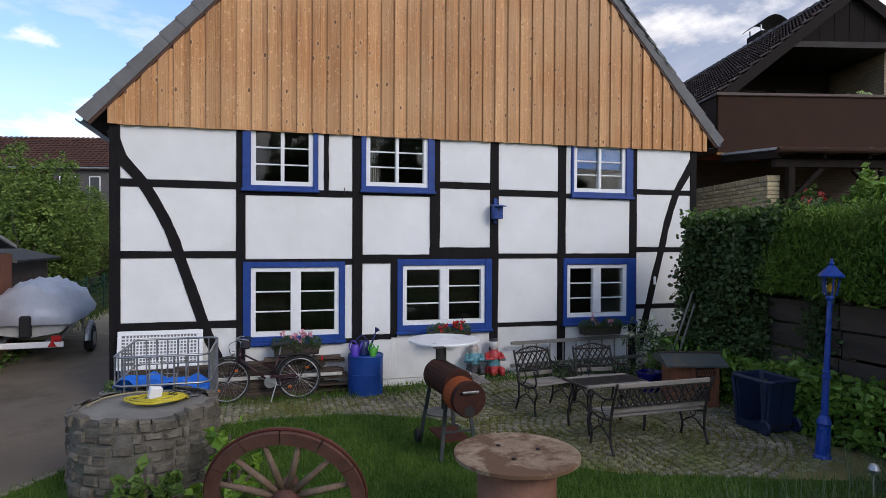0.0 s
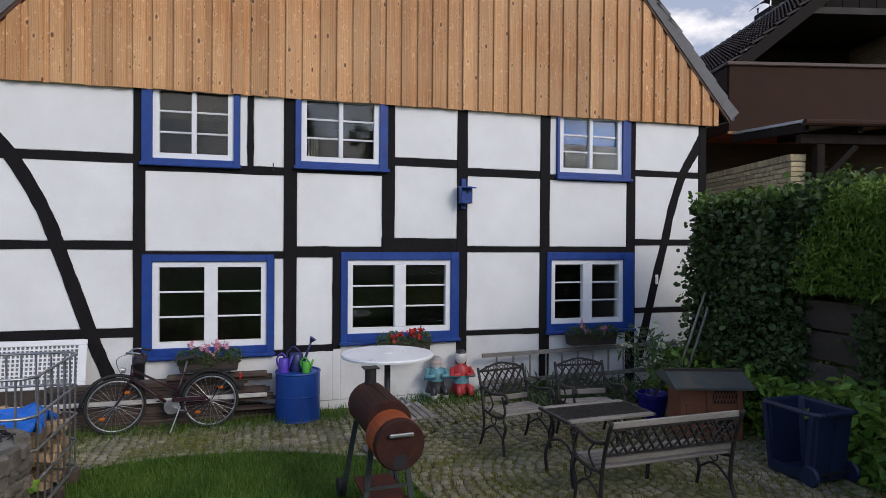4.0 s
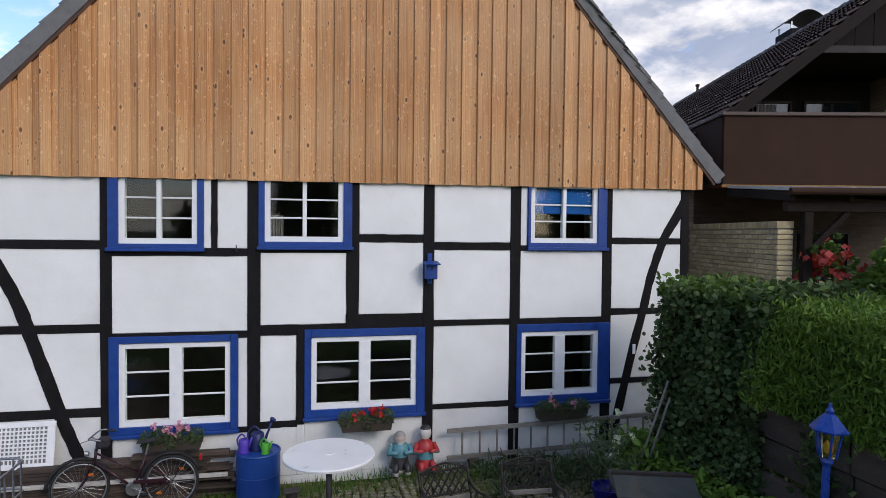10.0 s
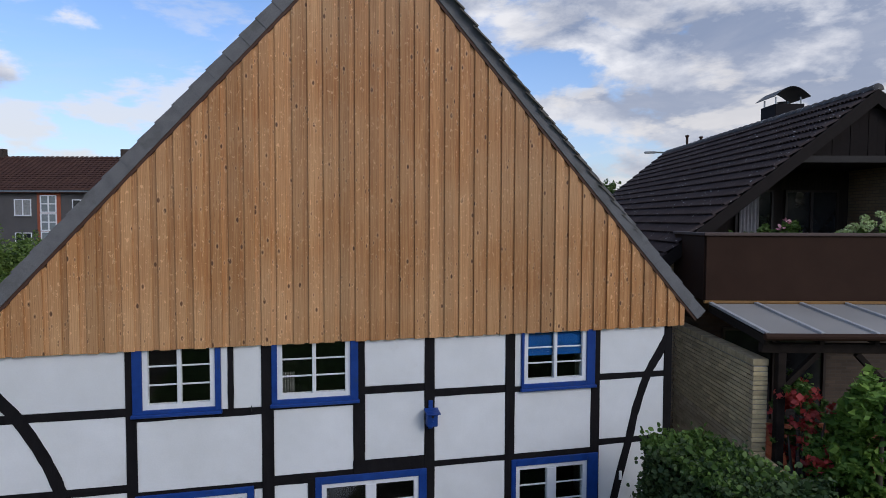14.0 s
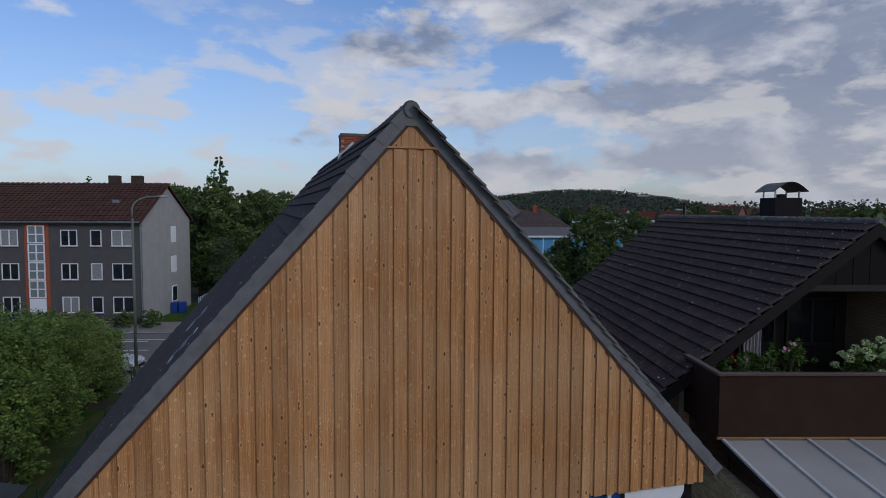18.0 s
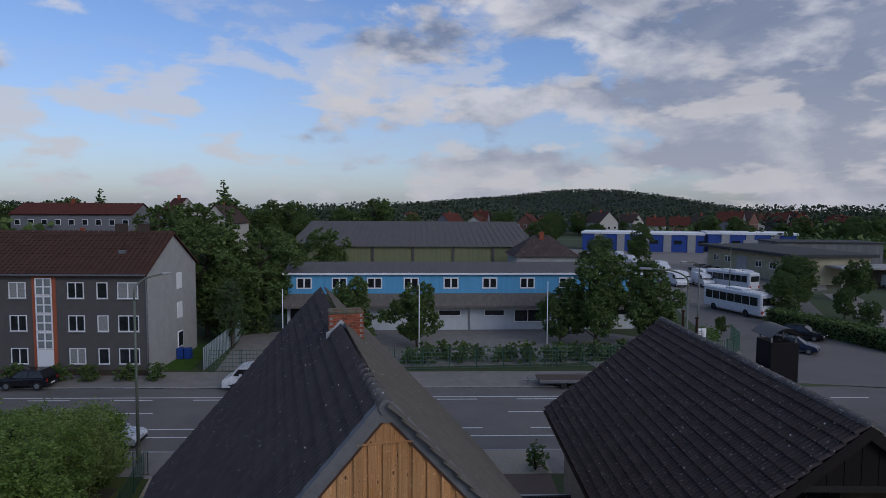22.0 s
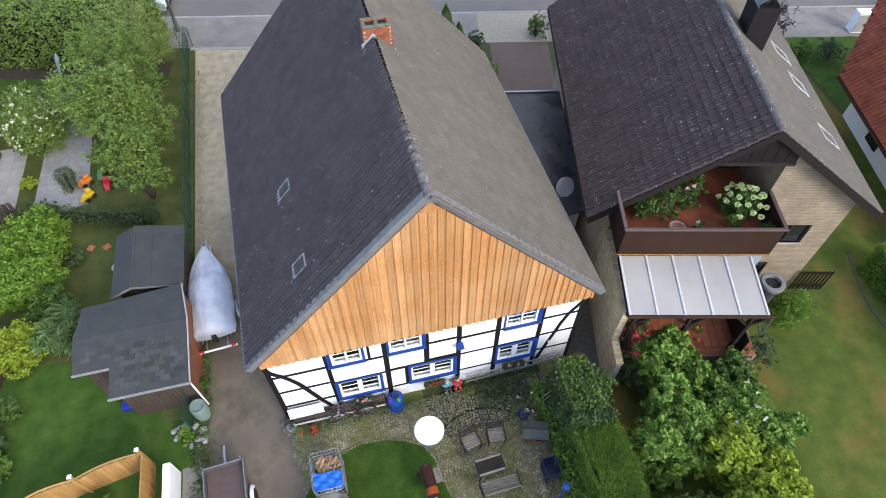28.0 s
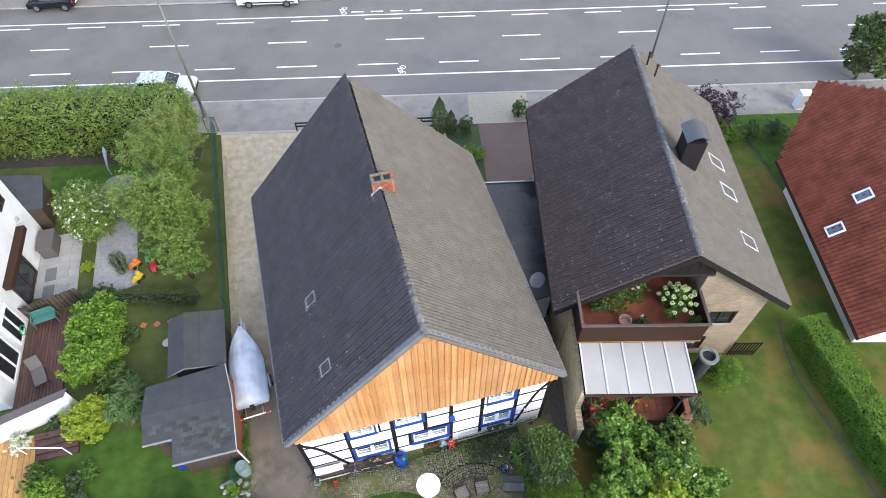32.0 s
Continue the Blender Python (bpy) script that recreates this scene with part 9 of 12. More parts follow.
# white house with terraces on the far side of that garden
ROOFBROWN = material("brown roof covering", (0.06, 0.04, 0.032), (0.10, 0.07, 0.055), 0.8, scale=2, fine=20)
DECKBROWN = material("red brown stained deck", (0.060, 0.030, 0.024), (0.11, 0.058, 0.045), 0.6, scale=5, fine=50, stretch=(1, 0.2, 1), vary=0.15)
WHITEWALL = material("white house render", (0.70, 0.70, 0.69), (0.80, 0.80, 0.79), 0.85, scale=1, fine=40, stain=(0.55, 0.55, 0.53), stain_scale=0.6)
wh = thing("white_house", "white rendered house with brown window frames and terraces", "house")
fa, fb = Vector((-13.85, 18.2, 0)), Vector((-13.95, 6.9, 0))
WM = Matrix.Translation(fb) @ pose(0, 0, 0, 0, 0, math.degrees(math.atan2(fa.y - fb.y, fa.x - fb.x)))
part("front_wall", Geo(WM).box(0, 0, 0, 11.3, 0.3, 6.0), WHITEWALL, wh)
part("side_wall", Geo(WM).box(11.05, 0.3, 0, 11.3, 12, 6.0).box(0, 0.3, 0, 0.25, 12, 6.0), WHITEWALL, wh)
part("roof", Geo(WM).add([(-0.2, -0.3, 6.0), (11.5, -0.3, 6.0), (11.5, 6, 9.5), (-0.2, 6, 9.5), (11.5, 12.3, 6.0), (-0.2, 12.3, 6.0)], [(0, 1, 2, 3), (3, 2, 4, 5), (0, 3, 5), (1, 4, 2)]), ROOFBROWN, wh)
for x0, x1, z0, z1, fm in ((5.9, 8.3, 0.1, 2.1, DARKFRAME), (9.5, 10.4, 3.9, 5.2, DARKFRAME), (3.4, 4.8, 0.2, 2.2, WHITE), (1.2, 3.0, 0.2, 2.2, WHITE), (1.6, 3.4, 3.7, 5.0, WHITE)):
    w_ = part("window", Geo(WM).ring(x0, z0, x1, z1, 0.12, -0.06, 0.02), fm, wh)
    part("mullion", Geo(WM).cbox((x0 + x1) / 2 - 0.06, -0.05, z0 + 0.12, (x0 + x1) / 2 + 0.06, 0.0, z1 - 0.12, 0.01), fm, w_)
    part("pane", Geo(WM).box(x0 + 0.1, -0.02, z0 + 0.1, x1 - 0.1, -0.005, z1 - 0.1), DARKGLASS, w_)
part("awning_box", Geo(WM).cbox(5.5, -0.45, 2.25, 9.6, 0.0, 2.6, 0.03), BROWN, wh, "brown awning box over the terrace door")
part("outdoor_lamp", Geo(WM).cbox(9.9, -0.16, 2.6, 10.1, 0.0, 2.85, 0.02), PALE_GREY, wh)
tw = thing("terrace_wall", "white rendered garden wall with a dark cap", "wall")
part("wall", Geo().prism([(-10.75, 6.30), (-10.85, 6.05), (-14.2, 5.15), (-14.2, 5.42)], 0, 1.55), WHITEWALL, tw)
part("cap", Geo().prism([(-10.65, 6.40), (-10.78, 6.0), (-14.2, 5.07), (-14.2, 5.50)], 1.55, 1.62), solid("dark cap", (0.10, 0.09, 0.085), 0.7), tw)
slabs = thing("slab_terrace", "pale grey slab terrace by the white house", "terrace")
slab_m = solid("pale grey terrace slabs", (0.36, 0.35, 0.335), 0.8, scale=1, vary=0.05)
for i in range(4):
    for j in range(8):
        part("slab", Geo().cbox(0.005, 0.005, -0.03, 0.565, 0.545, 0.03, 0.006).mesh("slab"), slab_m, slabs, at=pose(-13.85 + i * 0.57, 13.3 + j * 0.55, 0))
bxs = thing("cushion_box", "dark grey garden storage box by the wall", "storage box", at=pose(-13.2, 16.7, 0.03))
part("body", Geo().cbox(-0.4, -0.7, 0, 0.4, 0.7, 0.85, 0.03), PLAIN_GREY, bxs)
part("lid", Geo().cbox(-0.44, -0.74, 0.85, 0.44, 0.74, 0.95, 0.03), PLAIN_GREY, bxs)
for y in (13.6, 14.8):
    thing("door_mat", "grey mat lying on the slab terrace", "mat", at=pose(-13.1, y, 0.03), group="terrace mats", geo=Geo().cbox(-0.3, -0.45, 0, 0.3, 0.45, 0.02, 0.008), material=solid("grey mat", (0.16, 0.17, 0.165), 0.95) if y < 14 else bpy.data.materials["grey mat"])
tsh = thing("tool_shed", "lean-to shed with a dark felt and tile roof", "shed")
part("wall", Geo().prism([(-15.4, 18.3), (-13.3, 18.5), (-13.6, 20.9), (-15.6, 21.2)], 0, 1.75), SHEDWOOD, tsh)
part("roof", Geo().add([(-15.6, 18.1, 2.1), (-13.1, 18.35, 1.8), (-13.45, 21.1, 1.8), (-15.8, 21.4, 2.1), (-15.6, 18.1, 2.0), (-13.1, 18.35, 1.7), (-13.45, 21.1, 1.7), (-15.8, 21.4, 2.0)], [(0, 1, 2, 3), (7, 6, 5, 4), (0, 4, 5, 1), (1, 5, 6, 2), (2, 6, 7, 3)]), FELT, tsh)
wb = thing("water_butt", "green plastic water butt by the tool shed", "water butt", at=pose(-12.75, 19.3, 0))
part("tank", Geo().lathe([(0, 0), (0.30, 0), (0.36, 0.5), (0.34, 1.0), (0, 1.05)], 20), solid("dark green plastic", (0.012, 0.10, 0.05), 0.45), wb, smooth=True)
deck = thing("wooden_deck", "dark brown wooden deck beside the white house", "deck")
for i in range(14):
    part("deck_board", Geo().cbox(-13.85 + i * 0.16, 6.6, 0.0, -13.85 + i * 0.16 + 0.15, 12.0, 0.12, 0.005), DECKBROWN, deck)
fn = thing("board_screen", "weathered grey board screen between the terraces", "fence")
for i in range(14):
    part("screen_board", Geo().cbox(-13.85 + i * 0.2, 11.95 + i * 0.045, 0, -13.67 + i * 0.2, 12.0 + i * 0.045, 1.2, 0.005), OLD, fn)
lg = thing("sun_lounger", "dark folding lounger on the brown deck", "lounger", at=pose(-12.7, 8.2, 0.12, 0, 0, 20))
part("seat", Geo().cbox(-0.3, -0.6, 0.3, 0.3, 0.4, 0.34, 0.01), PLAIN_GREY, lg)
part("backrest", Geo().add([(-0.3, 0.4, 0.3), (0.3, 0.4, 0.3), (0.3, 0.8, 0.85), (-0.3, 0.8, 0.85), (-0.3, 0.43, 0.28), (0.3, 0.43, 0.28), (0.3, 0.83, 0.83), (-0.3, 0.83, 0.83)], [(0, 1, 2, 3), (7, 6, 5, 4), (0, 4, 5, 1), (1, 5, 6, 2), (2, 6, 7, 3), (3, 7, 4, 0)]), PLAIN_GREY, lg)
for sx in (-0.28, 0.28):
    for sy in (-0.5, 0.35):
        part("leg", Geo().bar((sx, sy, 0), (sx, sy, 0.3), 0.03), BLACK, lg)
hs = thing("coiled_hose", "green garden hose hanging on the house wall", "hose", at=pose(-13.75, 10.9, 0.7), geo=Geo().tube([(0.05 + 0.02 * (i % 3), 0.26 * math.cos(i * 0.5), 0.26 * math.sin(i * 0.5)) for i in range(60)], 0.02, 6), material=solid("bright green hose", (0.02, 0.28, 0.14), 0.4), smooth=True)
lower = thing("lower_deck", "light wooden deck with steps by the lawn", "deck")
for i in range(12):
    part("deck_board", Geo().cbox(-15.5 + i * 0.25, 1.0, 0, -15.5 + i * 0.25 + 0.235, 5.2, 0.06, 0.005), HONEY, lower)
for i in range(4):
    part("step", Geo().cbox(-12.45, 3.8 + i * 0.3, 0, -10.55, 4.08 + i * 0.3, 0.12 + i * 0.12, 0.01), DECKBROWN, lower)
part("step_rail", Geo().tube([(-12.9, 4.3, 0.06), (-12.9, 4.3, 0.9), (-10.9, 3.8, 0.9), (-10.9, 3.8, 0.0)], 0.03, 8), WHITE, lower)
structure("gravel_bed", Geo().prism([(-10.75, 18.2), (-9.6, 19.6), (-8.7, 19.2), (-8.5, 17.0), (-8.3, 12.9), (-9.6, 12.6), (-10.75, 13.4)], -0.03, 0.02), material("grey gravel chips", (0.24, 0.235, 0.24), (0.38, 0.375, 0.37), 0.9, scale=4, fine=30, bump=0.6), "grey gravel bed between the shrubs", "gravel")
structure("round_paving", Geo().prism([(-9.8 + 1.05 * math.cos(0.42 * i), 20.9 + 1.05 * math.sin(0.42 * i)) for i in range(15)], -0.03, 0.024), PAVING, "small round paved seat in the grass", "paving")
structure("lawn_strip", Geo().prism([(-14, 23.8), (-5.0, 22.0), (-5.2, 20.0), (-14, 21.6)], -0.03, 0.01), LAWN, "grass strip behind the hedge", "lawn")
TOY = [((-8.2, 13.2), (0.60, 0.42, 0.02), "yellow toy digger"), ((-8.4, 14.2), (0.60, 0.18, 0.02), "orange toy tractor"), ((-7.4, 13.8), (0.45, 0.02, 0.03), "red toy tractor"), ((-7.7, 14.6), (0.05, 0.22, 0.08), "green toy trailer")]
for (x, y), c, lab in TOY:
    t = thing("toy_vehicle", lab + " lying on the gravel", "toy", at=pose(x, y, 0.02, 0, 0, x * 60), group="garden toys")
    m_ = solid(lab, c, 0.4)
    part("body", Geo().cbox(-0.28, -0.15, 0.14, 0.25, 0.15, 0.36, 0.03), m_, t)
    part("cab", Geo().cbox(-0.22, -0.12, 0.34, 0.02, 0.12, 0.56, 0.03), m_, t)
    part("scoop", Geo().bar((0.22, 0, 0.30), (0.42, 0, 0.16), 0.22, 0.05), m_, t)
    for sx in (-0.18, 0.18):
        for sy in (-0.16, 0.16):
            part("wheel", Geo(pose(sx, sy, 0.12, 90, 0, 0)).lathe([(0, -0.03), (0.11, -0.03), (0.12, 0), (0.11, 0.03), (0, 0.03)], 14), BLACK, t)
ch2 = thing("plastic_bench", "sea green plastic garden bench on the deck", "chair", at=pose(-12.8, 11.55, 0.12, 0, 0, 10))
PG = solid("sea green plastic", (0.06, 0.18, 0.16), 0.4)
part("seat", Geo().cbox(-0.55, -0.25, 0.38, 0.55, 0.25, 0.42, 0.015), PG, ch2)
part("backrest", Geo().cbox(-0.55, 0.22, 0.42, 0.55, 0.27, 0.88, 0.015), PG, ch2)
for s in (-1, 1):
    part("armrest", Geo().cbox(s * 0.57 - 0.03, -0.25, 0.60, s * 0.57 + 0.03, 0.27, 0.64, 0.012), PG, ch2)
    for y in (-0.22, 0.22):
        part("leg", Geo().bar((s * 0.55, y, 0.6), (s * 0.57, y * 1.1, 0), 0.05), PG, ch2)
g = Geo()
g.tube([(0, 0, 0), (0, 0, 0.6), (0.25, 0.35, 1.7), (0.3, 0.42, 2.0)], [0.04, 0.04, 0.13, 0.02], 8)
thing("closed_parasol", "closed pale blue grey parasol in the garden", "parasol", at=pose(-10.3, 22.1, 0), geo=g, material=solid("pale blue grey cloth", (0.25, 0.31, 0.37), 0.8))
for i, (x, y) in enumerate(((-5.9, 9.9), (-6.5, 9.95), (-7.2, 10.0), (-7.9, 10.1))):
    thing("stepping_stone", "terracotta stepping stone in the grass", "stepping stone", at=pose(x, y, 0, 0, 0, i * 20), group="stepping stones", geo=Geo().cbox(-0.15, -0.15, -0.02, 0.15, 0.15, 0.02, 0.01), material=TERRACOTTA)
thing("bird_bath", "small pale stone bird bath on the lawn", "bird bath", at=pose(-6.6, 8.6, 0), geo=Geo().lathe([(0, 0), (0.16, 0), (0.08, 0.08), (0.22, 0.14), (0.24, 0.18), (0.2, 0.17), (0, 0.14)], 20), material=PALE_GREY)
structure("edging_left", Geo().prism([(-6.9, 5.2), (-10.2, 6.0), (-10.2, 6.12), (-6.9, 5.32)], 0, 0.22), OLD, "low timber edging of the lawn", "edging")
g = Geo()
rng = random.Random(4)
for i in range(26):
    a = rng.uniform(0, 6.28)
    r = rng.uniform(0.35, 0.7)
    g.m = pose(-3.55 + r * math.cos(a), 0.25 + r * 0.8 * math.sin(a), 0.0, 0, 0, rng.uniform(0, 90))
    s_ = rng.uniform(0.06, 0.12)
    g.lathe([(0, 0), (s_, 0.01), (s_, s_ * 0.6), (0, s_)], 6)
thing("rockery_stones", "ring of pale stones round a small shrub", "stones", kind="stuff", geo=g, material=PALE_GREY)

# ---- plants ----
def lumps(rng, n, boxes):
    """Leaves in small sprays over lumpy blobs: boxes of (centre, radii, share)."""
    tot = sum(b[2] for b in boxes)
    out = []
    for c, r, s in boxes:
        k = max(8, int(n * s / tot))
        m = max(3, k // 18)
        tips = blob_points(rng, m, c, r, 0.80)
        away = tips - np.array(c)
        tips = np.array(c) + away * (1 + 0.20 * np.sin(away[:, :1] * 7 / max(r) + 3 * away[:, 1:2]) + rng.normal(0, 0.10, (m, 1)))
        out.append(tips[rng.integers(0, m, k)] + rng.normal(0, 0.10, (k, 3)) * np.array(r))
    return np.concatenate(out)


def shrub(x, y, h, r, leaf, label, seed, n=5000, size=0.10, name="shrub", petals=None, heads=0, psize=0.10, aspect=0.55, z=0.0, squash=1.0, category="shrub", trunk_h=0.06, flat=0.5, lump=16):
    """A bush or small tree: trunk, limbs and a crown of many leaves in uneven clumps."""
    rng = np.random.default_rng(seed)
    t = thing(name, label, category, at=pose(x, y, z))
    base = h * trunk_h
    blobs, g = [], Geo()
    for i in range(lump):
        a, f = rng.uniform(0, 6.283), math.sqrt((i + 0.5) / lump)
        cz = base + (h - base) * rng.uniform(0.10, 0.82) * (1 - 0.25 * f)
        rr = r * rng.uniform(0.34, 0.52)
        c = (r * 0.62 * f * math.cos(a), r * 0.62 * f * math.sin(a) * squash, cz)
        blobs.append((c, (rr, rr * squash, min(rr * 0.9, (h - cz) * 1.05 + 0.05)), rr * rr))
        g.tube([(0, 0, 0.0), (c[0] * 0.3, c[1] * 0.3, base + (cz - base) * 0.4), c], [0.05 * h / 3 + 0.01, 0.03 * h / 3 + 0.008, 0.012], 6)
    part("trunk", g, BARK, t, smooth=True)
    pts = lumps(rng, n, blobs)
    pts = pts[pts[:, 2] > 0.05]
    v, f = leaf_cloud(pts, size, rng, flat, aspect)
    part("crown", array_mesh("crown", v, f), leaf, t)
    if petals is not None and heads:
        hp = np.concatenate([blob_points(rng, max(1, round(3.0 * heads / lump)), c, tuple(q * 1.12 for q in rad), 0.97) for c, rad, s in blobs])
        hp = hp[hp[:, 2] > h * 0.35]
        hp = hp[rng.permutation(len(hp))[:heads]]
        v, f = blossoms(rng, hp, psize, 12)
        part("blossoms", array_mesh("blossoms", v, f), petals, t)
    return t


def hedge(a, b, width, z0, z1, leaf, label, seed, n, size, aspect=0.55, flat=0.5, name="hedge", rough=0.10, z=0.0, core=True, broad=False):
    """A clipped hedge from a to b: leaves over all faces, uneven, with a near-black core as the shade inside."""
    rng = np.random.default_rng(seed)
    av, bv = np.array(a), np.array(b)
    L = np.linalg.norm(bv - av)
    d = (bv - av) / L
    nrm = np.array([-d[1], d[0]])
    H = z1 - z0
    areas = np.array([L * H, L * H, L * width, width * H, width * H])
    pick = rng.choice(5, size=n, p=areas / areas.sum())
    u, w, zz = rng.uniform(0, L, n), rng.uniform(-width / 2, width / 2, n), rng.uniform(z0, z1, n)
    w = np.where(pick == 0, -width / 2, np.where(pick == 1, width / 2, w))
    zz = np.where(pick == 2, z1, zz)
    u = np.where(pick == 3, 0, np.where(pick == 4, L, u))
    wob = 0.5 * np.sin(u * 2.1 + zz * 1.7) + 0.5 * np.sin(u * 5.3 - zz * 3.1 + 1.0)
    inset = rough * (wob + rng.normal(0, 0.6, n))
    w = w + np.sign(w) * inset * (np.abs(w) > width * 0.45)
    zz = zz + np.where(zz > z1 - 0.02, inset, 0)
    u = u + rng.normal(0, rough * 0.4, n)
    pts = np.stack([av[0] + d[0] * u + nrm[0] * w, av[1] + d[1] * u + nrm[1] * w, zz], axis=1)
    t = thing(name, label, "hedge", at=pose(0, 0, z))
    v, f = leaf_cloud(pts, size, rng, flat, aspect, broad=broad)
    part("foliage", array_mesh("foliage", v, f), leaf, t)
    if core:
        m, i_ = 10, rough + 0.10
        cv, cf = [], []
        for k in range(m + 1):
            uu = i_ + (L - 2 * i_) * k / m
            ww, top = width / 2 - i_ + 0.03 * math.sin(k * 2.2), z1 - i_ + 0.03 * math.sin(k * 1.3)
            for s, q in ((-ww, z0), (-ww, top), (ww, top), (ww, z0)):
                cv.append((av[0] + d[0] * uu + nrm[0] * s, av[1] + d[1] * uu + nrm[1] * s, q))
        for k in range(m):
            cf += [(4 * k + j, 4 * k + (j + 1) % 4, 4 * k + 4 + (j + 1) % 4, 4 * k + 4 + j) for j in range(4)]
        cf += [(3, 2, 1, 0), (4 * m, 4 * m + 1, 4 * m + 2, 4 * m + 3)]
        part("inner_growth", Geo().add(cv, cf), HEDGE_SHADE, t)
    return t


def conifer(x, y, h, r, leaf, label, seed, n):
    """A narrow upright conifer with an uneven outline."""
    rng = np.random.default_rng(seed)
    t = thing("conifer", label, "conifer", at=pose(x, y, 0))
    part("trunk", Geo().tube([(0, 0, 0), (0, 0, h * 0.8)], [0.06, 0.02], 6), BARK, t)
    z, a = rng.uniform(0.03, 1, n) ** 1.2, rng.uniform(0, 6.283, n)
    rad = r * np.clip(np.sin(np.pi * (0.22 + 0.78 * z)), 0.03, 1) * (0.86 + 0.14 * np.sin(a * 4 + z * 17)) * rng.uniform(0.72, 1.05, n)
    v, f = leaf_cloud(np.stack([rad * np.cos(a), rad * np.sin(a), z * h], axis=1), 0.10, rng, 0.3, 0.35)
    part("crown", array_mesh("crown", v, f), leaf, t)
    return t


# near-black colour that stands in for the shade between the leaves
HEDGE_SHADE = material("hedge inner shade", (0.010, 0.014, 0.006), (0.022, 0.026, 0.012), 0.95, scale=6, fine=30, bump=0.6)
# ivy-grown end of the boundary, thuja hedge and laurels
LEAF_LAUREL = leaf_material("glossy laurel leaf", (0.060, 0.142, 0.018), (0.235, 0.385, 0.064), 0.4)
LEAF_IVY = leaf_material("dull ivy leaf", (0.024, 0.050, 0.017), (0.102, 0.158, 0.054))
hedge((9.95, -1.45), (9.95, -2.98), 1.15, 0.15, 2.86, LEAF_IVY, "old ivy grown thick over the boundary fence", 31, 26000, 0.072, 0.85, 0.55, "ivy", 0.13, broad=True)
hedge((9.95, -2.95), (9.95, -3.65), 1.10, 1.86, 2.95, LEAF_IVY, "ivy hanging over the end of the planks", 35, 11000, 0.072, 0.85, 0.55, "ivy", 0.13, broad=True)
shrub(10.75, -2.1, 3.1, 0.75, LEAF_MID, "bushy ivy crown spilling over the boundary", 32, 3600, 0.10, "ivy_bush", aspect=0.75, trunk_h=0.5)
LEAF_THUJA = leaf_material("feathery thuja leaf", (0.050, 0.112, 0.013), (0.165, 0.275, 0.038))
hedge((9.95, -3.45), (9.95, -11.5), 1.30, 1.86, 2.88, LEAF_THUJA, "bright green feathery thuja hedge above the planks", 33, 120000, 0.080, 0.27, 1.8, "thuja_hedge", 0.12)
hedge((9.30, -1.05), (9.32, -7.4), 0.50, 0.08, 0.74, LEAF_LAUREL, "low laurel hedge in front of the planks", 34, 9500, 0.125, 0.46, 0.9, "laurel_hedge", 0.10, 0.0, True, True)
ivyr = np.random.default_rng(12)
pts = np.stack([ivyr.uniform(9.38, 10.5, 5200), ivyr.uniform(-3.65, -1.35, 5200), 2.84 + np.abs(ivyr.normal(0.06, 0.09, 5200))], axis=1)
v, f = leaf_cloud(pts, 0.085, ivyr, 0.8, 0.7, broad=True)
thing("ivy_shoots", "fresh green shoots along the top of the ivy", "ivy", kind="stuff", geo=array_mesh("ivy_shoots", v, f), material=LEAF_MID)
pts = np.stack([ivyr.normal(9.58, 0.03, 1500), ivyr.choice([-4.0, -3.0, -6.2], 1500) + ivyr.normal(0, 0.12, 1500), ivyr.uniform(0.6, 1.9, 1500)], axis=1)
v, f = leaf_cloud(pts, 0.09, ivyr, 0.8, 0.8)
thing("ivy_strands", "strands of ivy hanging down the planks", "ivy", kind="stuff", geo=array_mesh("ivy_strands", v, f), material=LEAF_IVY)

# shrubs of the garden next door
PETAL_SALMON = leaf_material("salmon red petal", (0.42, 0.045, 0.04), (0.60, 0.11, 0.09))
LEAF_FRESH = leaf_material("fresh green leaf", (0.065, 0.150, 0.022), (0.25, 0.39, 0.070))
for i, (x, y, h, r, leaf, lab, pet, n) in enumerate((
        (13.3, -1.85, 5.7, 1.05, LEAF_FRESH, "large leafy rhododendron by the terrace", None, 0), (15.2, -3.9, 3.5, 1.4, LEAF_FRESH, "dense shrub with scattered white blossom", PETAL_WHITE, 14), (13.2, -3.7, 4.3, 1.3, LEAF_FRESH, "tall leafy shrub in the middle of the border", None, 0),
        (12.4, -4.6, 3.5, 1.3, LEAF_FRESH, "dense dark green shrub behind the hedge", None, 0), (13.9, -5.2, 3.8, 1.2, LEAF_YELLOW, "tall shrub with pale yellow new leaves", None, 0), (16.2, -5.0, 2.6, 1.1, LEAF_FRESH, "green leafy shrub on the lawn edge", PETAL_WHITE, 6),
        (12.3, -6.8, 3.1, 1.4, LEAF_MID, "broad shrub further down the garden", None, 0), (14.3, -6.9, 3.3, 1.25, LEAF_YELLOW, "yellow green shrub in the border", None, 0), (15.8, -6.5, 2.8, 1.05, LEAF_YELLOW, "yellow leaved shrub at the lawn edge", None, 0), (13.3, -8.9, 3.2, 1.5, LEAF_MID, "tall shrub at the garden end", None, 0), (14.5, -2.5, 3.1, 1.0, LEAF_FRESH, "leafy shrub growing against the terrace", None, 0), (16.0, -2.6, 3.0, 0.95, LEAF_MID, "dark shrub with a few white blossoms at the terrace", PETAL_WHITE, 8))):
    shrub(x, y, h, r, leaf, lab, 40 + i, 9500, 0.17, petals=pet, heads=n, psize=0.11)
shrub(17.4, -1.9, 2.2, 0.95, LEAF_GREY, "pale grey green shrub by the terrace steps", 60, 3500, 0.09)
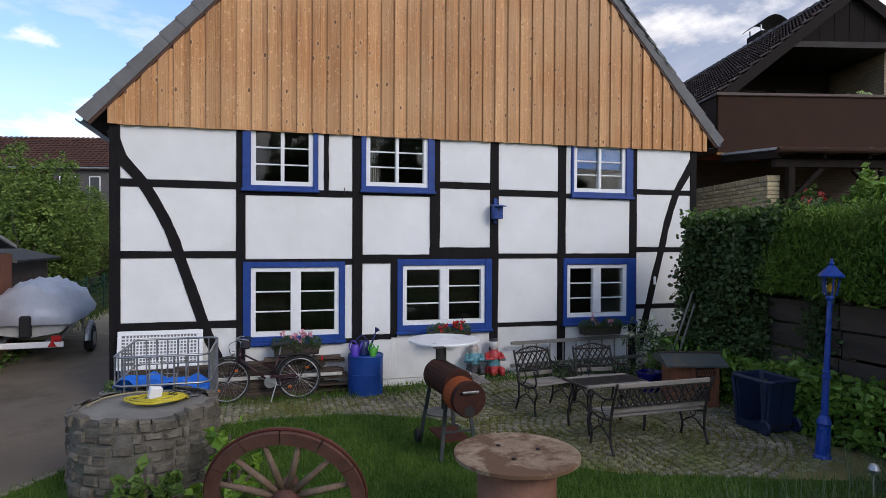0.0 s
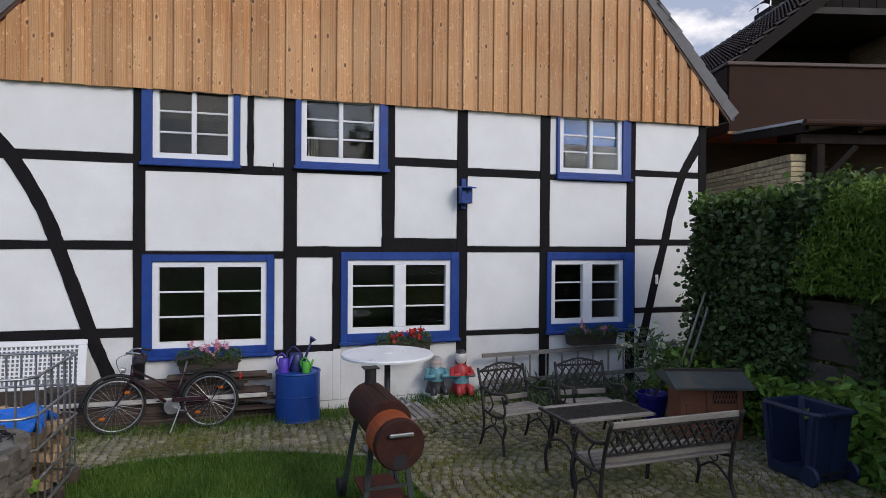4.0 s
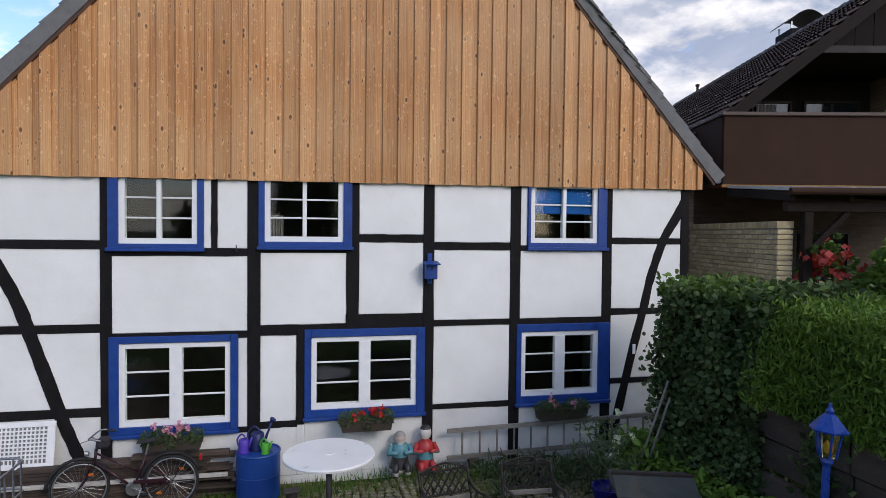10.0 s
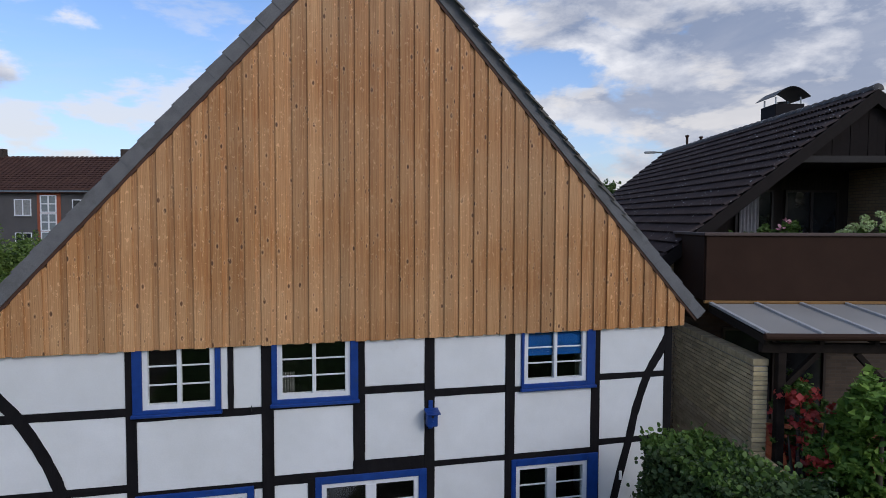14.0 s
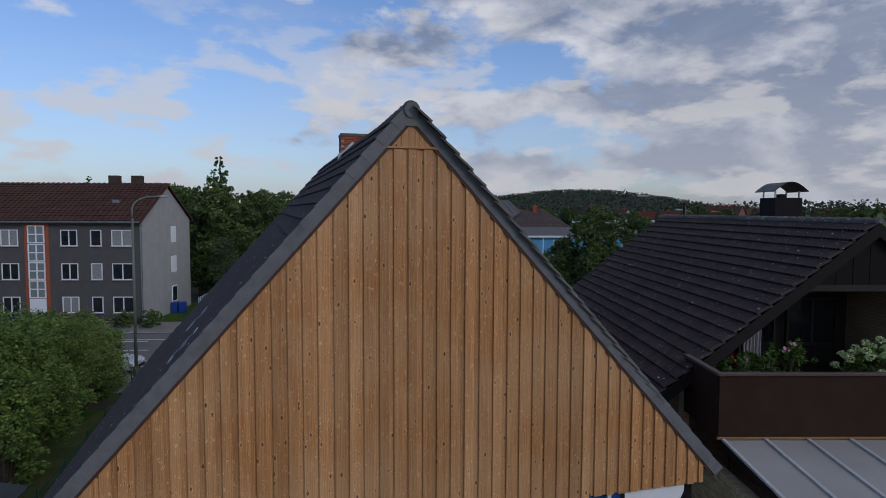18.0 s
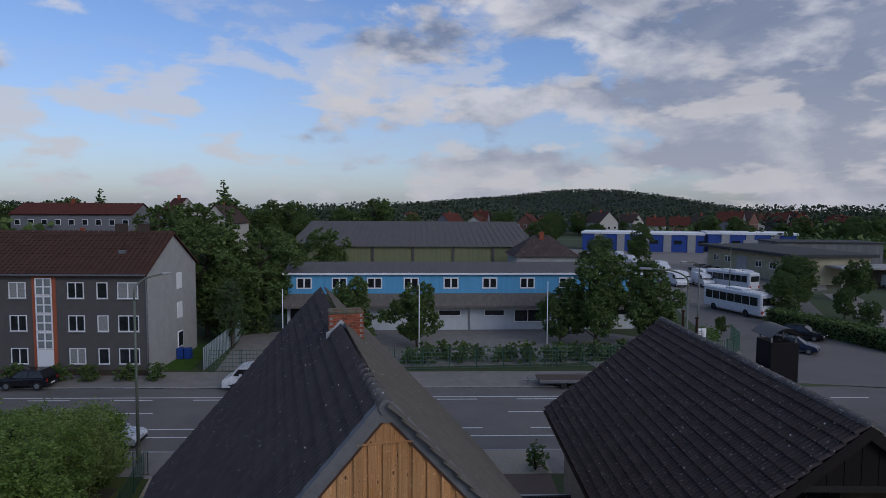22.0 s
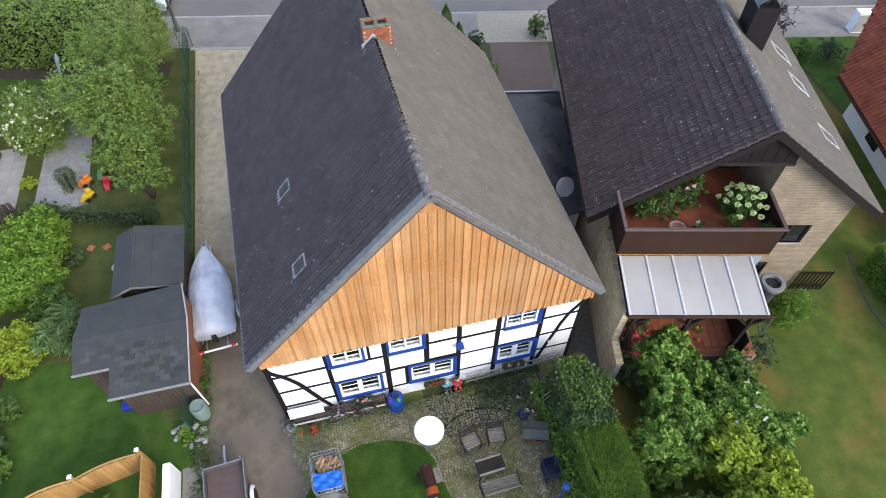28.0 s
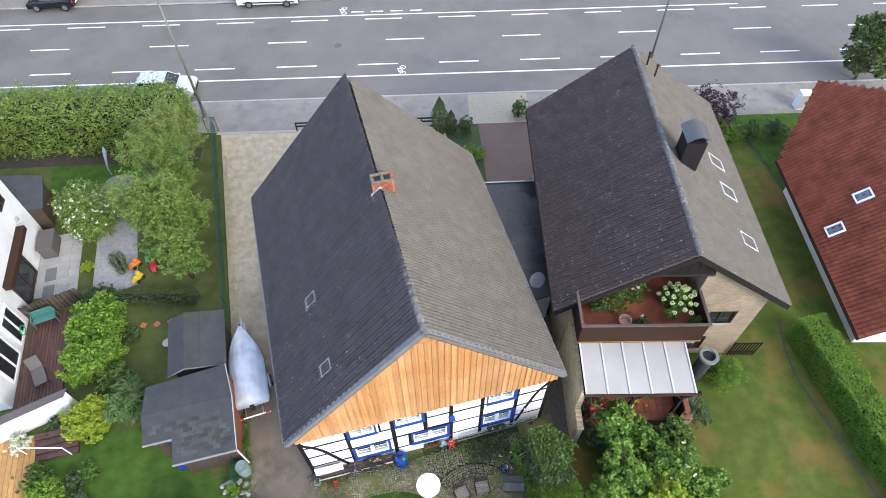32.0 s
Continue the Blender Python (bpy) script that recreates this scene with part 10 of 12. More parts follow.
shrub(20.25, -0.35, 1.5, 0.95, LEAF_LIGHT, "round clipped green bush by the wall", 61, 7500, 0.075)
shrub(12.7, -1.0, 5.2, 0.66, LEAF_MID, "flowering shrub with red blossom by the terrace", 62, 2400, 0.10, petals=PETAL_SALMON, heads=60, psize=0.14)
shrub(12.75, -1.7, 2.6, 0.7, LEAF_GREY, "spiky grey green grass plant", 63, 1500, 0.25, aspect=0.1)
shrub(15.1, -0.85, 2.6, 0.6, LEAF_MID, "potted flowers with yellow and red blossom", 64, 1800, 0.09, petals=PETAL_YELLOW, heads=26, psize=0.11)

# balcony plants
def on_balcony(x, y, z=4.95):
    p = NB @ Vector((x, y, z))
    return p.x, p.y, p.z


px, py, pz = on_balcony(5.25, 0.15)
hy = shrub(px, py, 1.4, 0.85, LEAF_MID, "hydrangea with large cream flower heads on the balcony", 70, 2600, 0.15, "hydrangea", z=pz, lump=10)
FLOWERHEAD = leaf_material("pale green cream petal", (0.46, 0.58, 0.22), (0.72, 0.80, 0.46))
hrng = np.random.default_rng(72)
for k in range(25):
    a, q = k * 2.4, math.sqrt((k + 0.5) / 25)
    c = np.array((0.86 * q * math.cos(a), 0.86 * q * math.sin(a), 1.45 - 0.62 * q * q + hrng.uniform(-0.08, 0.08)))
    v, f = leaf_cloud(blob_points(hrng, 90, c, (0.105, 0.105, 0.085), 0.85), 0.05, hrng, 0.9, 0.9)
    part("flower_head", array_mesh("flower_head", v, f), FLOWERHEAD, hy, "cream green round flower head")
for k, (x, y, hh, rr, pet, nn, lab) in enumerate(((2.0, 0.2, 1.35, 0.60, PETAL_RED, 7, "balcony plant with red blossom"), (2.75, 0.45, 1.5, 0.62, PETAL_PINK, 5, "leafy balcony plant with pink blossom"), (3.55, 0.8, 1.75, 0.62, PETAL_PINK, 2, "leafy potted shrub on the balcony"), (3.7, -0.75, 0.6, 0.35, PETAL_WHITE, 4, "small green balcony plant"), (5.9, -0.75, 0.85, 0.32, None, 0, "pale green balcony plant"))):
    px, py, pz = on_balcony(x, y)
    shrub(px, py, hh, rr, LEAF_MID, lab, 71 + k, 2300, 0.12, "balcony_plant", pet, nn, 0.11, z=pz)
px, py, pz = 14.58, 1.46, 4.95
thing("empty_pot", "empty terracotta pot on the balcony floor", "pot", at=pose(px, py, pz), geo=Geo().lathe([(0, 0), (0.18, 0), (0.24, 0.3), (0.28, 0.3), (0.28, 0.36), (0.23, 0.36), (0.2, 0.1), (0, 0.08)], 24), material=solid("pale pink clay", (0.55, 0.34, 0.27), 0.7))

# right-hand lawn
hedge((25.35, 1.0), (25.1, -12.0), 1.30, 0.0, 1.75, LEAF_LIGHT, "thick clipped bright green hedge on the lawn", 80, 60000, 0.10, 0.5, 0.5, rough=0.07)
structure("lawn_edging", Geo().tube(smooth3([(24.9, 1.9, 0.0), (24.4, 0.7, 0.0), (24.0, -0.8, 0.0), (23.95, -3.0, 0.0), (24.05, -5.2, 0.0), (24.0, -12, 0.0)]), 0.05, 6), solid("earthy stone edging", (0.085, 0.075, 0.06), 0.9), "curved grey lawn edging", "edging")
conifer(11.05, 20.6, 2.95, 0.62, LEAF_DARK, "upright dark conifer by the pavement", 81, 6000)
conifer(11.75, 20.35, 1.9, 0.45, LEAF_DARK, "smaller upright dark conifer by the pavement", 82, 3500)
shrub(12.7, 19.9, 1.6, 0.72, LEAF_DARK, "round dark shrub beside the court", 83, 3200, 0.09)
shrub(12.6, 17.6, 1.1, 0.75, LEAF_LIGHT, "low bright green shrub beside the court", 84, 2600, 0.09)
shrub(16.6, 20.6, 1.7, 0.8, LEAF_MID, "narrow shrub at the brick house corner", 85, 2600, 0.09)
shrub(28.6, 16.9, 3.3, 2.0, LEAF_PURPLE, "purple leaved bush by the pavement", 86, 5500, 0.13)
shrub(29.4, 14.9, 1.3, 0.8, LEAF_LIGHT, "bright green round shrub on the lawn", 87, 2400, 0.10)
shrub(30.9, 14.9, 1.2, 0.8, LEAF_MID, "low green shrub on the lawn", 88, 2000, 0.10)
shrub(32.3, 14.4, 1.7, 0.95, LEAF_GREY, "grey green juniper by the pavement", 89, 2600, 0.12, aspect=0.25)

# left garden
LEAF_GARDEN = leaf_material("sunlit garden leaf", (0.054, 0.106, 0.021), (0.25, 0.35, 0.078))
LEAF_WILLOW = leaf_material("pale olive leaf", (0.084, 0.130, 0.032), (0.29, 0.36, 0.105))
hedge((-5.2, 24.6), (-18.5, 27.3), 2.7, 0.0, 3.1, LEAF_GARDEN, "broad uneven privet hedge towards the road", 90, 34000, 0.17, rough=0.34)
for i, (x, y, h, r, leaf, lab, n) in enumerate(((-5.9, 21.7, 5.2, 2.2, LEAF_WILLOW, "light green willow-like bush by the gate", 16000), (-6.1, 18.5, 6.9, 1.9, LEAF_GARDEN, "tall feathery green bush beside the drive", 14000), (-5.8, 15.1, 7.2, 2.2, LEAF_GARDEN, "large round green bush beside the drive", 26000), (-5.3, 12.6, 6.0, 1.5, LEAF_GARDEN, "large green bush behind the shed", 9000), (-10.5, 17.8, 3.1, 2.1, LEAF_GARDEN, "rose bush covered in pale blossom", 15000))):
    shrub(x, y, h, r, leaf, lab, 100 + i, int(n * 1.3), 0.14, petals=PETAL_WHITE if i == 4 else None, heads=230 if i == 4 else 0, psize=0.10, lump=22, aspect=0.38 if i < 2 else 0.55)
LEAF_BLADE = leaf_material("arching grass blade", (0.085, 0.16, 0.055), (0.24, 0.36, 0.13))
hedge((-10.6, 12.4), (-5.3, 11.0), 0.6, 0.0, 0.75, LEAF_DARK, "low dark clipped hedge behind the shed", 110, 4200, 0.08)
hedge((-9.5, 15.0), (-9.0, 13.8), 0.5, 0.0, 0.6, LEAF_DARK, "short dark box hedge in the gravel", 111, 1500, 0.07)
for i, (x, y, h, r, leaf, lab, n, asp) in enumerate(((-9.95, 10.4, 2.1, 1.6, LEAF_LIGHT, "bright green leafy shrub beside the terrace", 20000, 0.65), (-10.0, 8.3, 2.1, 1.5, LEAF_LIGHT, "bright green leafy shrub beside the terrace", 19000, 0.65), (-9.0, 6.9, 1.5, 1.0, LEAF_MID, "dark green low shrub by the path", 5000, 0.55), (-8.2, 5.5, 1.7, 1.25, LEAF_BLADE, "tuft of tall arching grass", 4200, 0.07), (-9.9, 5.1, 1.3, 1.15, LEAF_YELLOW, "round yellow green bush by the lawn", 13000, 0.65),
        (-10.1, 12.2, 1.0, 1.0, LEAF_GREY, "blue green spreading juniper by the gravel", 4500, 0.3), (-11.6, 5.3, 0.7, 0.55, LEAF_GREY, "pale variegated low plant", 1300, 0.5), (-12.1, 2.9, 1.0, 0.85, LEAF_MID, "green garden bush by the steps", 2200, 0.5), (-10.6, 2.4, 0.7, 0.55, LEAF_GREY, "blue grey cushion plant by the steps", 1500, 0.4), (-13.2, 4.7, 0.9, 0.6, PETAL_WHITE, "cream flowering hydrangea near the terrace", 1300, 0.7), (-5.2, 10.9, 1.2, 0.5, LEAF_DARK, "small dark conifer at the bed edge", 1500, 0.25), (-8.3, 9.4, 0.7, 0.5, LEAF_DARK, "low dark shrub by the path", 1200, 0.5),
        (-3.6, 0.2, 0.6, 0.35, LEAF_LIGHT, "small round shrub among stones", 900, 0.5), (-3.0, 2.0, 0.8, 0.35, LEAF_MID, "green weeds growing along the drive", 900, 0.4), (-6.3, -2.2, 1.3, 0.8, LEAF_LIGHT, "light green shrub behind the honey fence", 2400, 0.5), (-8.4, -2.9, 1.0, 0.8, LEAF_YELLOW, "yellow green shrub behind the honey fence", 2000, 0.5), (-11.6, -0.6, 1.0, 0.9, LEAF_YELLOW, "yellow green low shrub on the lawn", 2000, 0.5), (-11.1, 14.6, 0.7, 0.5, LEAF_YELLOW, "narrow yellow green border plants", 1200, 0.5), (-11.6, 2.0, 1.3, 0.95, LEAF_LIGHT, "bright leafy shrub in the rock bed", 6000, 0.55), (-10.2, 1.5, 0.7, 0.5, LEAF_GREY, "grey green cushion plant in the rock bed", 2000, 0.4), (-10.0, 0.6, 0.8, 0.55, LEAF_FRESH, "low leafy plant in the rock bed", 2400, 0.5), (-10.9, 0.9, 0.7, 0.5, LEAF_YELLOW, "yellow green dome in the rock bed", 2400, 0.5), (-9.9, 2.7, 0.9, 0.5, LEAF_MID, "dark green plant by the path edge", 2200, 0.5))):
    shrub(x, y, h, r, leaf, lab, 120 + i, n, 0.125 if asp > 0.1 else 0.6, aspect=asp, trunk_h=0.1, lump=26 if n > 9000 else 16)
wr = np.random.default_rng(77)
gx, gy = wr.uniform(7.0, 9.0, 650), wr.uniform(-1.5, -0.35, 650)
v, f = leaf_cloud(np.stack([gx, gy, 0.12 + np.abs(wr.normal(0.08, 0.10, 650))], axis=1), 0.26, wr, 1.6, 0.045)
thing("wild_grass", "tall wild grasses growing by the ladder", "grass", kind="stuff", geo=array_mesh("wild_grass", v, f), material=LEAF_GREY)
wx, wy = wr.normal(-3.1, 0.22, 2600), wr.uniform(-5.0, 6.5, 2600)
v, f = leaf_cloud(np.stack([wx, wy, np.abs(wr.normal(0, 0.09, 2600)) + 0.01], axis=1), 0.13, wr, 0.7, 0.45)
thing("weeds", "green weeds along the fence beside the drive", "weeds", kind="stuff", geo=array_mesh("weeds", v, f), material=LEAF_MID)
shrub(2.02, -4.55, 1.05, 0.35, LEAF_LIGHT, "young climbing shrub beside the stone well", 140, 260, 0.13, aspect=0.7)
shrub(1.35, -4.85, 0.75, 0.32, LEAF_MID, "leafy weeds in front of the stone well", 141, 260, 0.13, aspect=0.7)


# trees across the road: four kinds, each built once and copied
def tree(name, label, h, r, leaf, seed, n, size, trunk_h=0.10, cone=False, group="street trees"):
    rng = np.random.default_rng(seed)
    t = thing(name, label, "tree", group=group)
    g = Geo()
    base = h * trunk_h
    g.tube([(0, 0, 0), (0.05, 0.03, base), (0.0, 0.1, h * 0.6), (0, 0, h * 0.92)], [h * 0.022, h * 0.017, h * 0.009, 0.02], 8)
    blobs = []
    k = 22 if cone else 30
    for i in range(k):
        a, q = i * 2.4 + rng.uniform(-0.4, 0.4), (i + 0.5) / k
        if cone:
            cz, rr, off = base + (h - base) * q * 0.93, r * (1 - q) * 0.55 + 0.35, r * (1 - q) * 0.55 * rng.uniform(0.7, 1.2)
        else:
            cz = base + (h - base) * (0.10 + 0.80 * q)
            prof = math.sin(math.pi * (0.16 + 0.78 * q)) ** 0.6
            off, rr = r * 0.78 * prof * rng.uniform(0.35, 1.15), r * rng.uniform(0.18, 0.36) * (0.6 + 0.4 * prof)
        c = (off * math.cos(a), off * math.sin(a), cz)
        blobs.append((c, (rr, rr, rr * 0.85), rr * rr))
        g.tube([(0, 0, max(base * 0.8, cz - rr * 1.6)), c], [h * 0.008, h * 0.002], 5)
    part("trunk", g, BARK, t, smooth=True)
    v, f = leaf_cloud(lumps(rng, n, blobs), size, rng)
    part("crown", array_mesh("crown", v, f), leaf, t)
    return t


kinds = [tree("broadleaf_tree", "dark green broadleaf street tree", 8.0, 3.2, LEAF_FAR, 201, 26000, 0.22), tree("broadleaf_tree", "dark green rounded tree in the forecourt", 6.0, 2.6, LEAF_FAR, 202, 20000, 0.20), tree("conifer_tree", "tall dark conifer among broadleaf trees", 14.0, 3.6, LEAF_FAR, 203, 22000, 0.28, 0.05, True), tree("broadleaf_tree", "yellowing slim tree in the yard", 7.0, 1.7, LEAF_GREY, 204, 12000, 0.18, 0.1)]
spots = [(34.0, 47.0, 0, 1.3, 10), (9.6, 50.5, 1, 1.24, 40), (-3.2, 62.0, 2, 1.17, 0), (-2.1, 54.2, 3, 1.05, 0), (16.0, 50.3, 1, 1.12, 100), (39.6, 46.0, 0, 1.15, 200), (30.8, 48.5, 1, 1.0, 60), (-5.2, 60.0, 0, 1.55, 77), (0.3, 62.0, 0, 1.5, 130), (-9.5, 72, 0, 1.6, 20), (3.5, 76, 0, 1.35, 240), (9, 84, 0, 1.4, 300), (-16, 78, 0, 1.4, 15), (51.0, 49.5, 1, 0.35, 0), (74, 62.5, 0, 0.95, 0), (64.8, 55.6, 1, 1.0, 30), (69, 47, 1, 0.6, 90), (73, 54, 1, 0.7, 10), (70, 40, 1, 0.55, 70), (79, 70, 0, 0.9, 80), (88, 66, 1, 1.1, 80), (58, 92, 0, 1.2, 10), (90, 130, 0, 1.2, 70), (41.5, 18.3, 1, 0.9, 15)]
done = set()
for x, y, k, s, rz in spots:
    m = pose(x, y, 0, 0, 0, rz)
    if k in done:
        c = copy_thing(kinds[k], m)
    else:
        c = kinds[k]
        c.matrix_basis = m
        done.add(k)
    c.scale = (s, s, s)
# trees at the bottom of the garden, seen only in the panes
for i, x in enumerate((-12, -3, 5, 13, 20, 29, 37)):
    c = copy_thing(kinds[(0, 1, 0)[i % 3]], pose(x, -38 - 3 * (i % 3), 0, 0, 0, i * 50))
    c.scale = (1.25, 1.25, 1.1 if x < 0 else 1.75)
    tagged(c, "dark green tree at the bottom of the garden", group="garden trees")
random.seed(91)
for i in range(210):
    if i < 120:
        x, y = -150 + i * 3.6 + random.uniform(-2, 2), 205 + random.uniform(-14, 40) - i * 0.35
        if 88 < x < 190:
            y += 110
    elif i < 165:
        x, y = -120 + (i - 120) * 2.3 + random.uniform(-3, 3), 108 + random.uniform(-14, 40)
        if -60 < x < -22:
            continue
    else:
        x, y = 130 + (i - 165) * 6.5 + random.uniform(-5, 5), 235 + random.uniform(-50, 40) - (i - 165) * 2.2
    s = random.uniform(1.35, 2.2)
    c = copy_thing(kinds[2 if i % 9 == 0 else random.choice((0, 0, 1))], pose(x, y, 0, 0, 0, random.uniform(0, 360)))
    s = s * (0.8 if i % 9 == 0 else 1.0) * (0.72 if x > 30 else 1.0)
    c.scale = (s * 1.15, s * 1.15, s)
    tagged(c, group="far tree belt")

# shrubs along the workshop fence and the flats
bsh = shrub(14.0, 44.2, 1.7, 1.0, LEAF_FAR, "dark shrub along the workshop fence", 210, 1600, 0.2)
tagged(bsh, group="fence shrubs")
for i in range(17):
    c = copy_thing(bsh, pose(15.7 + i * 1.55 + random.uniform(-0.3, 0.3), 44.4 - i * 0.24 + random.uniform(-0.6, 0.8), 0, 0, 0, random.uniform(0, 360)))
    s = random.uniform(0.95, 1.4)
    c.scale = (s, s, s)
for x, y in ((-9.2, 43.9), (-12.1, 44.5), (-14.4, 45.0), (-18.2, 46.0), (-22.0, 46.8), (-25, 47.4), (-7.0, 43.6)):
    c = copy_thing(bsh, pose(x, y, 0, 0, 0, x * 40))
    c.scale = (1.1, 1.1, 0.95)
    tagged(c, "round clipped bush in front of the flats", group="bushes at the flats")
hedge((61.4, 53.5), (62.4, 36.5), 2.2, 0, 1.8, LEAF_FAR, "dark clipped hedge along the side road", 212, 8000, 0.28, rough=0.2)
hedge((40.0, 39.4), (47.8, 47.5), 2.0, 0, 1.2, LEAF_MID, "low planting at the street corner", 213, 3000, 0.22, rough=0.25, core=False)

# wooded hill on the horizon and far woods
rng = np.random.default_rng(300)
nx, ny = 90, 26
hv = []
for i in range(nx):
    for j in range(ny):
        u, w = i / (nx - 1), j / (ny - 1)
        x, y = -150 + 1250 * u, 760 + 620 * w - 260 * u
        prof = math.exp(-((u - 0.49) / 0.12) ** 2) * 1.0 + 0.45 * math.exp(-((u - 0.31) / 0.10) ** 2)
        z = 41 * min(1.0, prof) * math.sin(math.pi * min(1, w * 1.15 + 0.02)) ** 0.8 if w < 0.85 else 0.0
        hv.append((x, y, z + 1.5 * math.sin(i * 1.7 + j) - 2.0))
hf = [(i * ny + j, (i + 1) * ny + j, (i + 1) * ny + j + 1, i * ny + j + 1) for i in range(nx - 1) for j in range(ny - 1)]
structure("hill", Geo().add(hv, hf), material("wooded hillside", (0.014, 0.022, 0.012), (0.030, 0.042, 0.022), 0.95, scale=0.02, fine=0.5, bump=0.4), "low wooded hill on the horizon", "hill", smooth=True)
arr = np.array(hv)
pick = arr[rng.integers(0, len(arr), 80000)] + np.stack([rng.uniform(-8, 8, 80000), rng.uniform(-12, 12, 80000), rng.uniform(0, 5, 80000)], axis=1)
v, f = leaf_cloud(pick, 3.0, rng, 0.7, 0.8)
LEAF_HILL = leaf_material("hazy far foliage", (0.046, 0.062, 0.038), (0.070, 0.088, 0.054), 0.9, 0.1)
thing("hill_woods", "dark woodland covering the far hill", "woods", kind="stuff", geo=array_mesh("hill_woods", v, f), material=LEAF_HILL)
n = 60000
xx = rng.uniform(-700, 1100, n)
yy = rng.uniform(330, 560, n) - 0.12 * xx
hh = 12 + 3 * np.sin(xx * 0.021) + 3 * np.sin(xx * 0.09 + yy * 0.05)
v, f = leaf_cloud(np.stack([xx, yy, rng.uniform(0, 1, n) ** 0.6 * hh], axis=1), 2.6, rng, 0.7, 0.8)
thing("far_woods", "belt of far trees between the roofs and the hill", "woods", kind="stuff", geo=array_mesh("far_woods", v, f), material=LEAF_HILL)
n = 9000
xx = rng.uniform(120, 420, n)
yy = rng.uniform(60, 200, n) * 1.0 + 30 - 0.25 * (xx - 120)
keep = (yy > 250 - xx * 0.9) & (xx > 150)
xx, yy = xx[keep], yy[keep]
v, f = leaf_cloud(np.stack([xx, yy, rng.uniform(0, 1, len(xx)) ** 0.7 * (6 + 4 * np.sin(xx * 0.06))], axis=1), 2.6, rng, 0.7, 0.8)
thing("works_woods", "dense dark trees beyond the works", "woods", kind="stuff", geo=array_mesh("works_woods", v, f), material=LEAF_FAR)
n = 7000
xx = rng.uniform(-260, -50, n)
yy = rng.uniform(60, 230, n)
v, f = leaf_cloud(np.stack([xx, yy, rng.uniform(0, 1, n) ** 0.7 * (7 + 4 * np.sin(xx * 0.08))], axis=1), 2.6, rng, 0.7, 0.8)
thing("town_woods", "dense dark trees beyond the flats", "woods", kind="stuff", geo=array_mesh("town_woods", v, f), material=LEAF_FAR)

# ---- across the road ----
AP = pose(-7.9, 45.0, 0, 0, 0, -13)
ap = thing("block_of_flats", "grey three-storey block of flats with brown roof", "apartment building", at=AP)
AL, AD, AH = 34.0, 10.5, 8.55
part("front_wall", Geo().box(-AL, 0, 0, 0, 0.3, AH), PLAIN_GREY, ap)
part("gable_wall", Geo().add([(0, 0, 0), (0, AD, 0), (0, AD, AH), (0, AD / 2, 11.6), (0, 0, AH), (-0.3, 0.3, 0), (-0.3, AD, 0), (-0.3, AD, AH), (-0.3, AD / 2, 11.5), (-0.3, 0.3, AH)], [(0, 1, 2, 3, 4), (9, 8, 7, 6, 5), (0, 4, 9, 5), (1, 6, 7, 2)]), PALE_GREY, ap)
part("back_wall", Geo().box(-AL, AD - 0.3, 0, -0.3, AD, AH), PLAIN_GREY, ap)
part("end_wall", Geo().box(-AL, 0.3, 0, -AL + 0.3, AD - 0.3, AH), PALE_GREY, ap)
aroof = part("roof", Geo().add([(-AL - 0.2, -0.4, AH - 0.1), (0.25, -0.4, AH - 0.1), (0.25, AD / 2, 11.75), (-AL - 0.2, AD / 2, 11.75), (0.25, AD + 0.4, AH - 0.1), (-AL - 0.2, AD + 0.4, AH - 0.1), (-AL - 0.2, -0.4, AH - 0.25), (0.25, -0.4, AH - 0.25), (0.25, AD / 2, 11.6), (0.25, AD + 0.4, AH - 0.25)], [(0, 1, 2, 3), (3, 2, 4, 5), (6, 7, 1, 0), (1, 7, 8, 9, 4, 2)]), tile_material("brown concrete tiles", (0.075, 0.038, 0.03), (0.11, 0.06, 0.045), (0.2, 0.17, 0.14), 0.75, 0.76), ap)
tiled_slope(aroof, Vector((-AL, -0.42, AH - 0.08)), Vector((0.2, -0.42, AH - 0.08)), Vector((-AL, AD / 2, 11.77)), bpy.data.materials["brown concrete tiles"], 0, w=0.45, h=0.42, k=3)
part("gutter", Geo().tube([(-AL, -0.45, AH - 0.1), (0.2, -0.45, AH - 0.1)], 0.08, 6), ZINC, ap)
for x in (-1.5 - 1.0, -4.5, -16, -19):
    part("chimney", Geo().cbox(x - 0.45, AD / 2 - 0.3, 11.3, x + 0.45, AD / 2 + 0.3, 12.5, 0.02), SHEDWOOD, ap)
part("roof_hatch", Geo().cbox(-3.2, 2.0, 10.02, -2.6, 2.5, 10.3, 0.02), ZINC, ap)
CURT = solid("pale curtains behind glass", (0.30, 0.30, 0.29), 0.3)
for fl in range(3):
    z0 = 0.95 + fl * 2.75
    for x0, w_ in ((-2.3, 1.7), (-4.0, 0.9), (-6.4, 1.35), (-11.2, 1.4), (-13.4, 0.9), (-15.6, 1.5), (-18.4, 1.4), (-21.0, 1.5), (-26.0, 1.4), (-29.0, 1.5), (-32.0, 1.4)):
        w1 = plain_window(ap, x0, x0 + w_, z0, z0 + 1.35, -0.06, WHITE, 1 if w_ > 1 else 0, 0.07, CURT if (fl + int(x0)) % 3 == 0 else DARKGLASS)
        part("sill", Geo().cbox(x0 - 0.05, -0.14, z0 - 0.06, x0 + w_ + 0.05, 0.0, z0, 0.01), PALE_GREY, w1)
st_ = part("stair_window", Geo().cbox(-9.3, -0.07, 0.1, -7.35, 0.02, 8.3, 0.02), solid("orange stair surround", (0.36, 0.10, 0.045), 0.7), ap, "orange framed glazed stairwell")
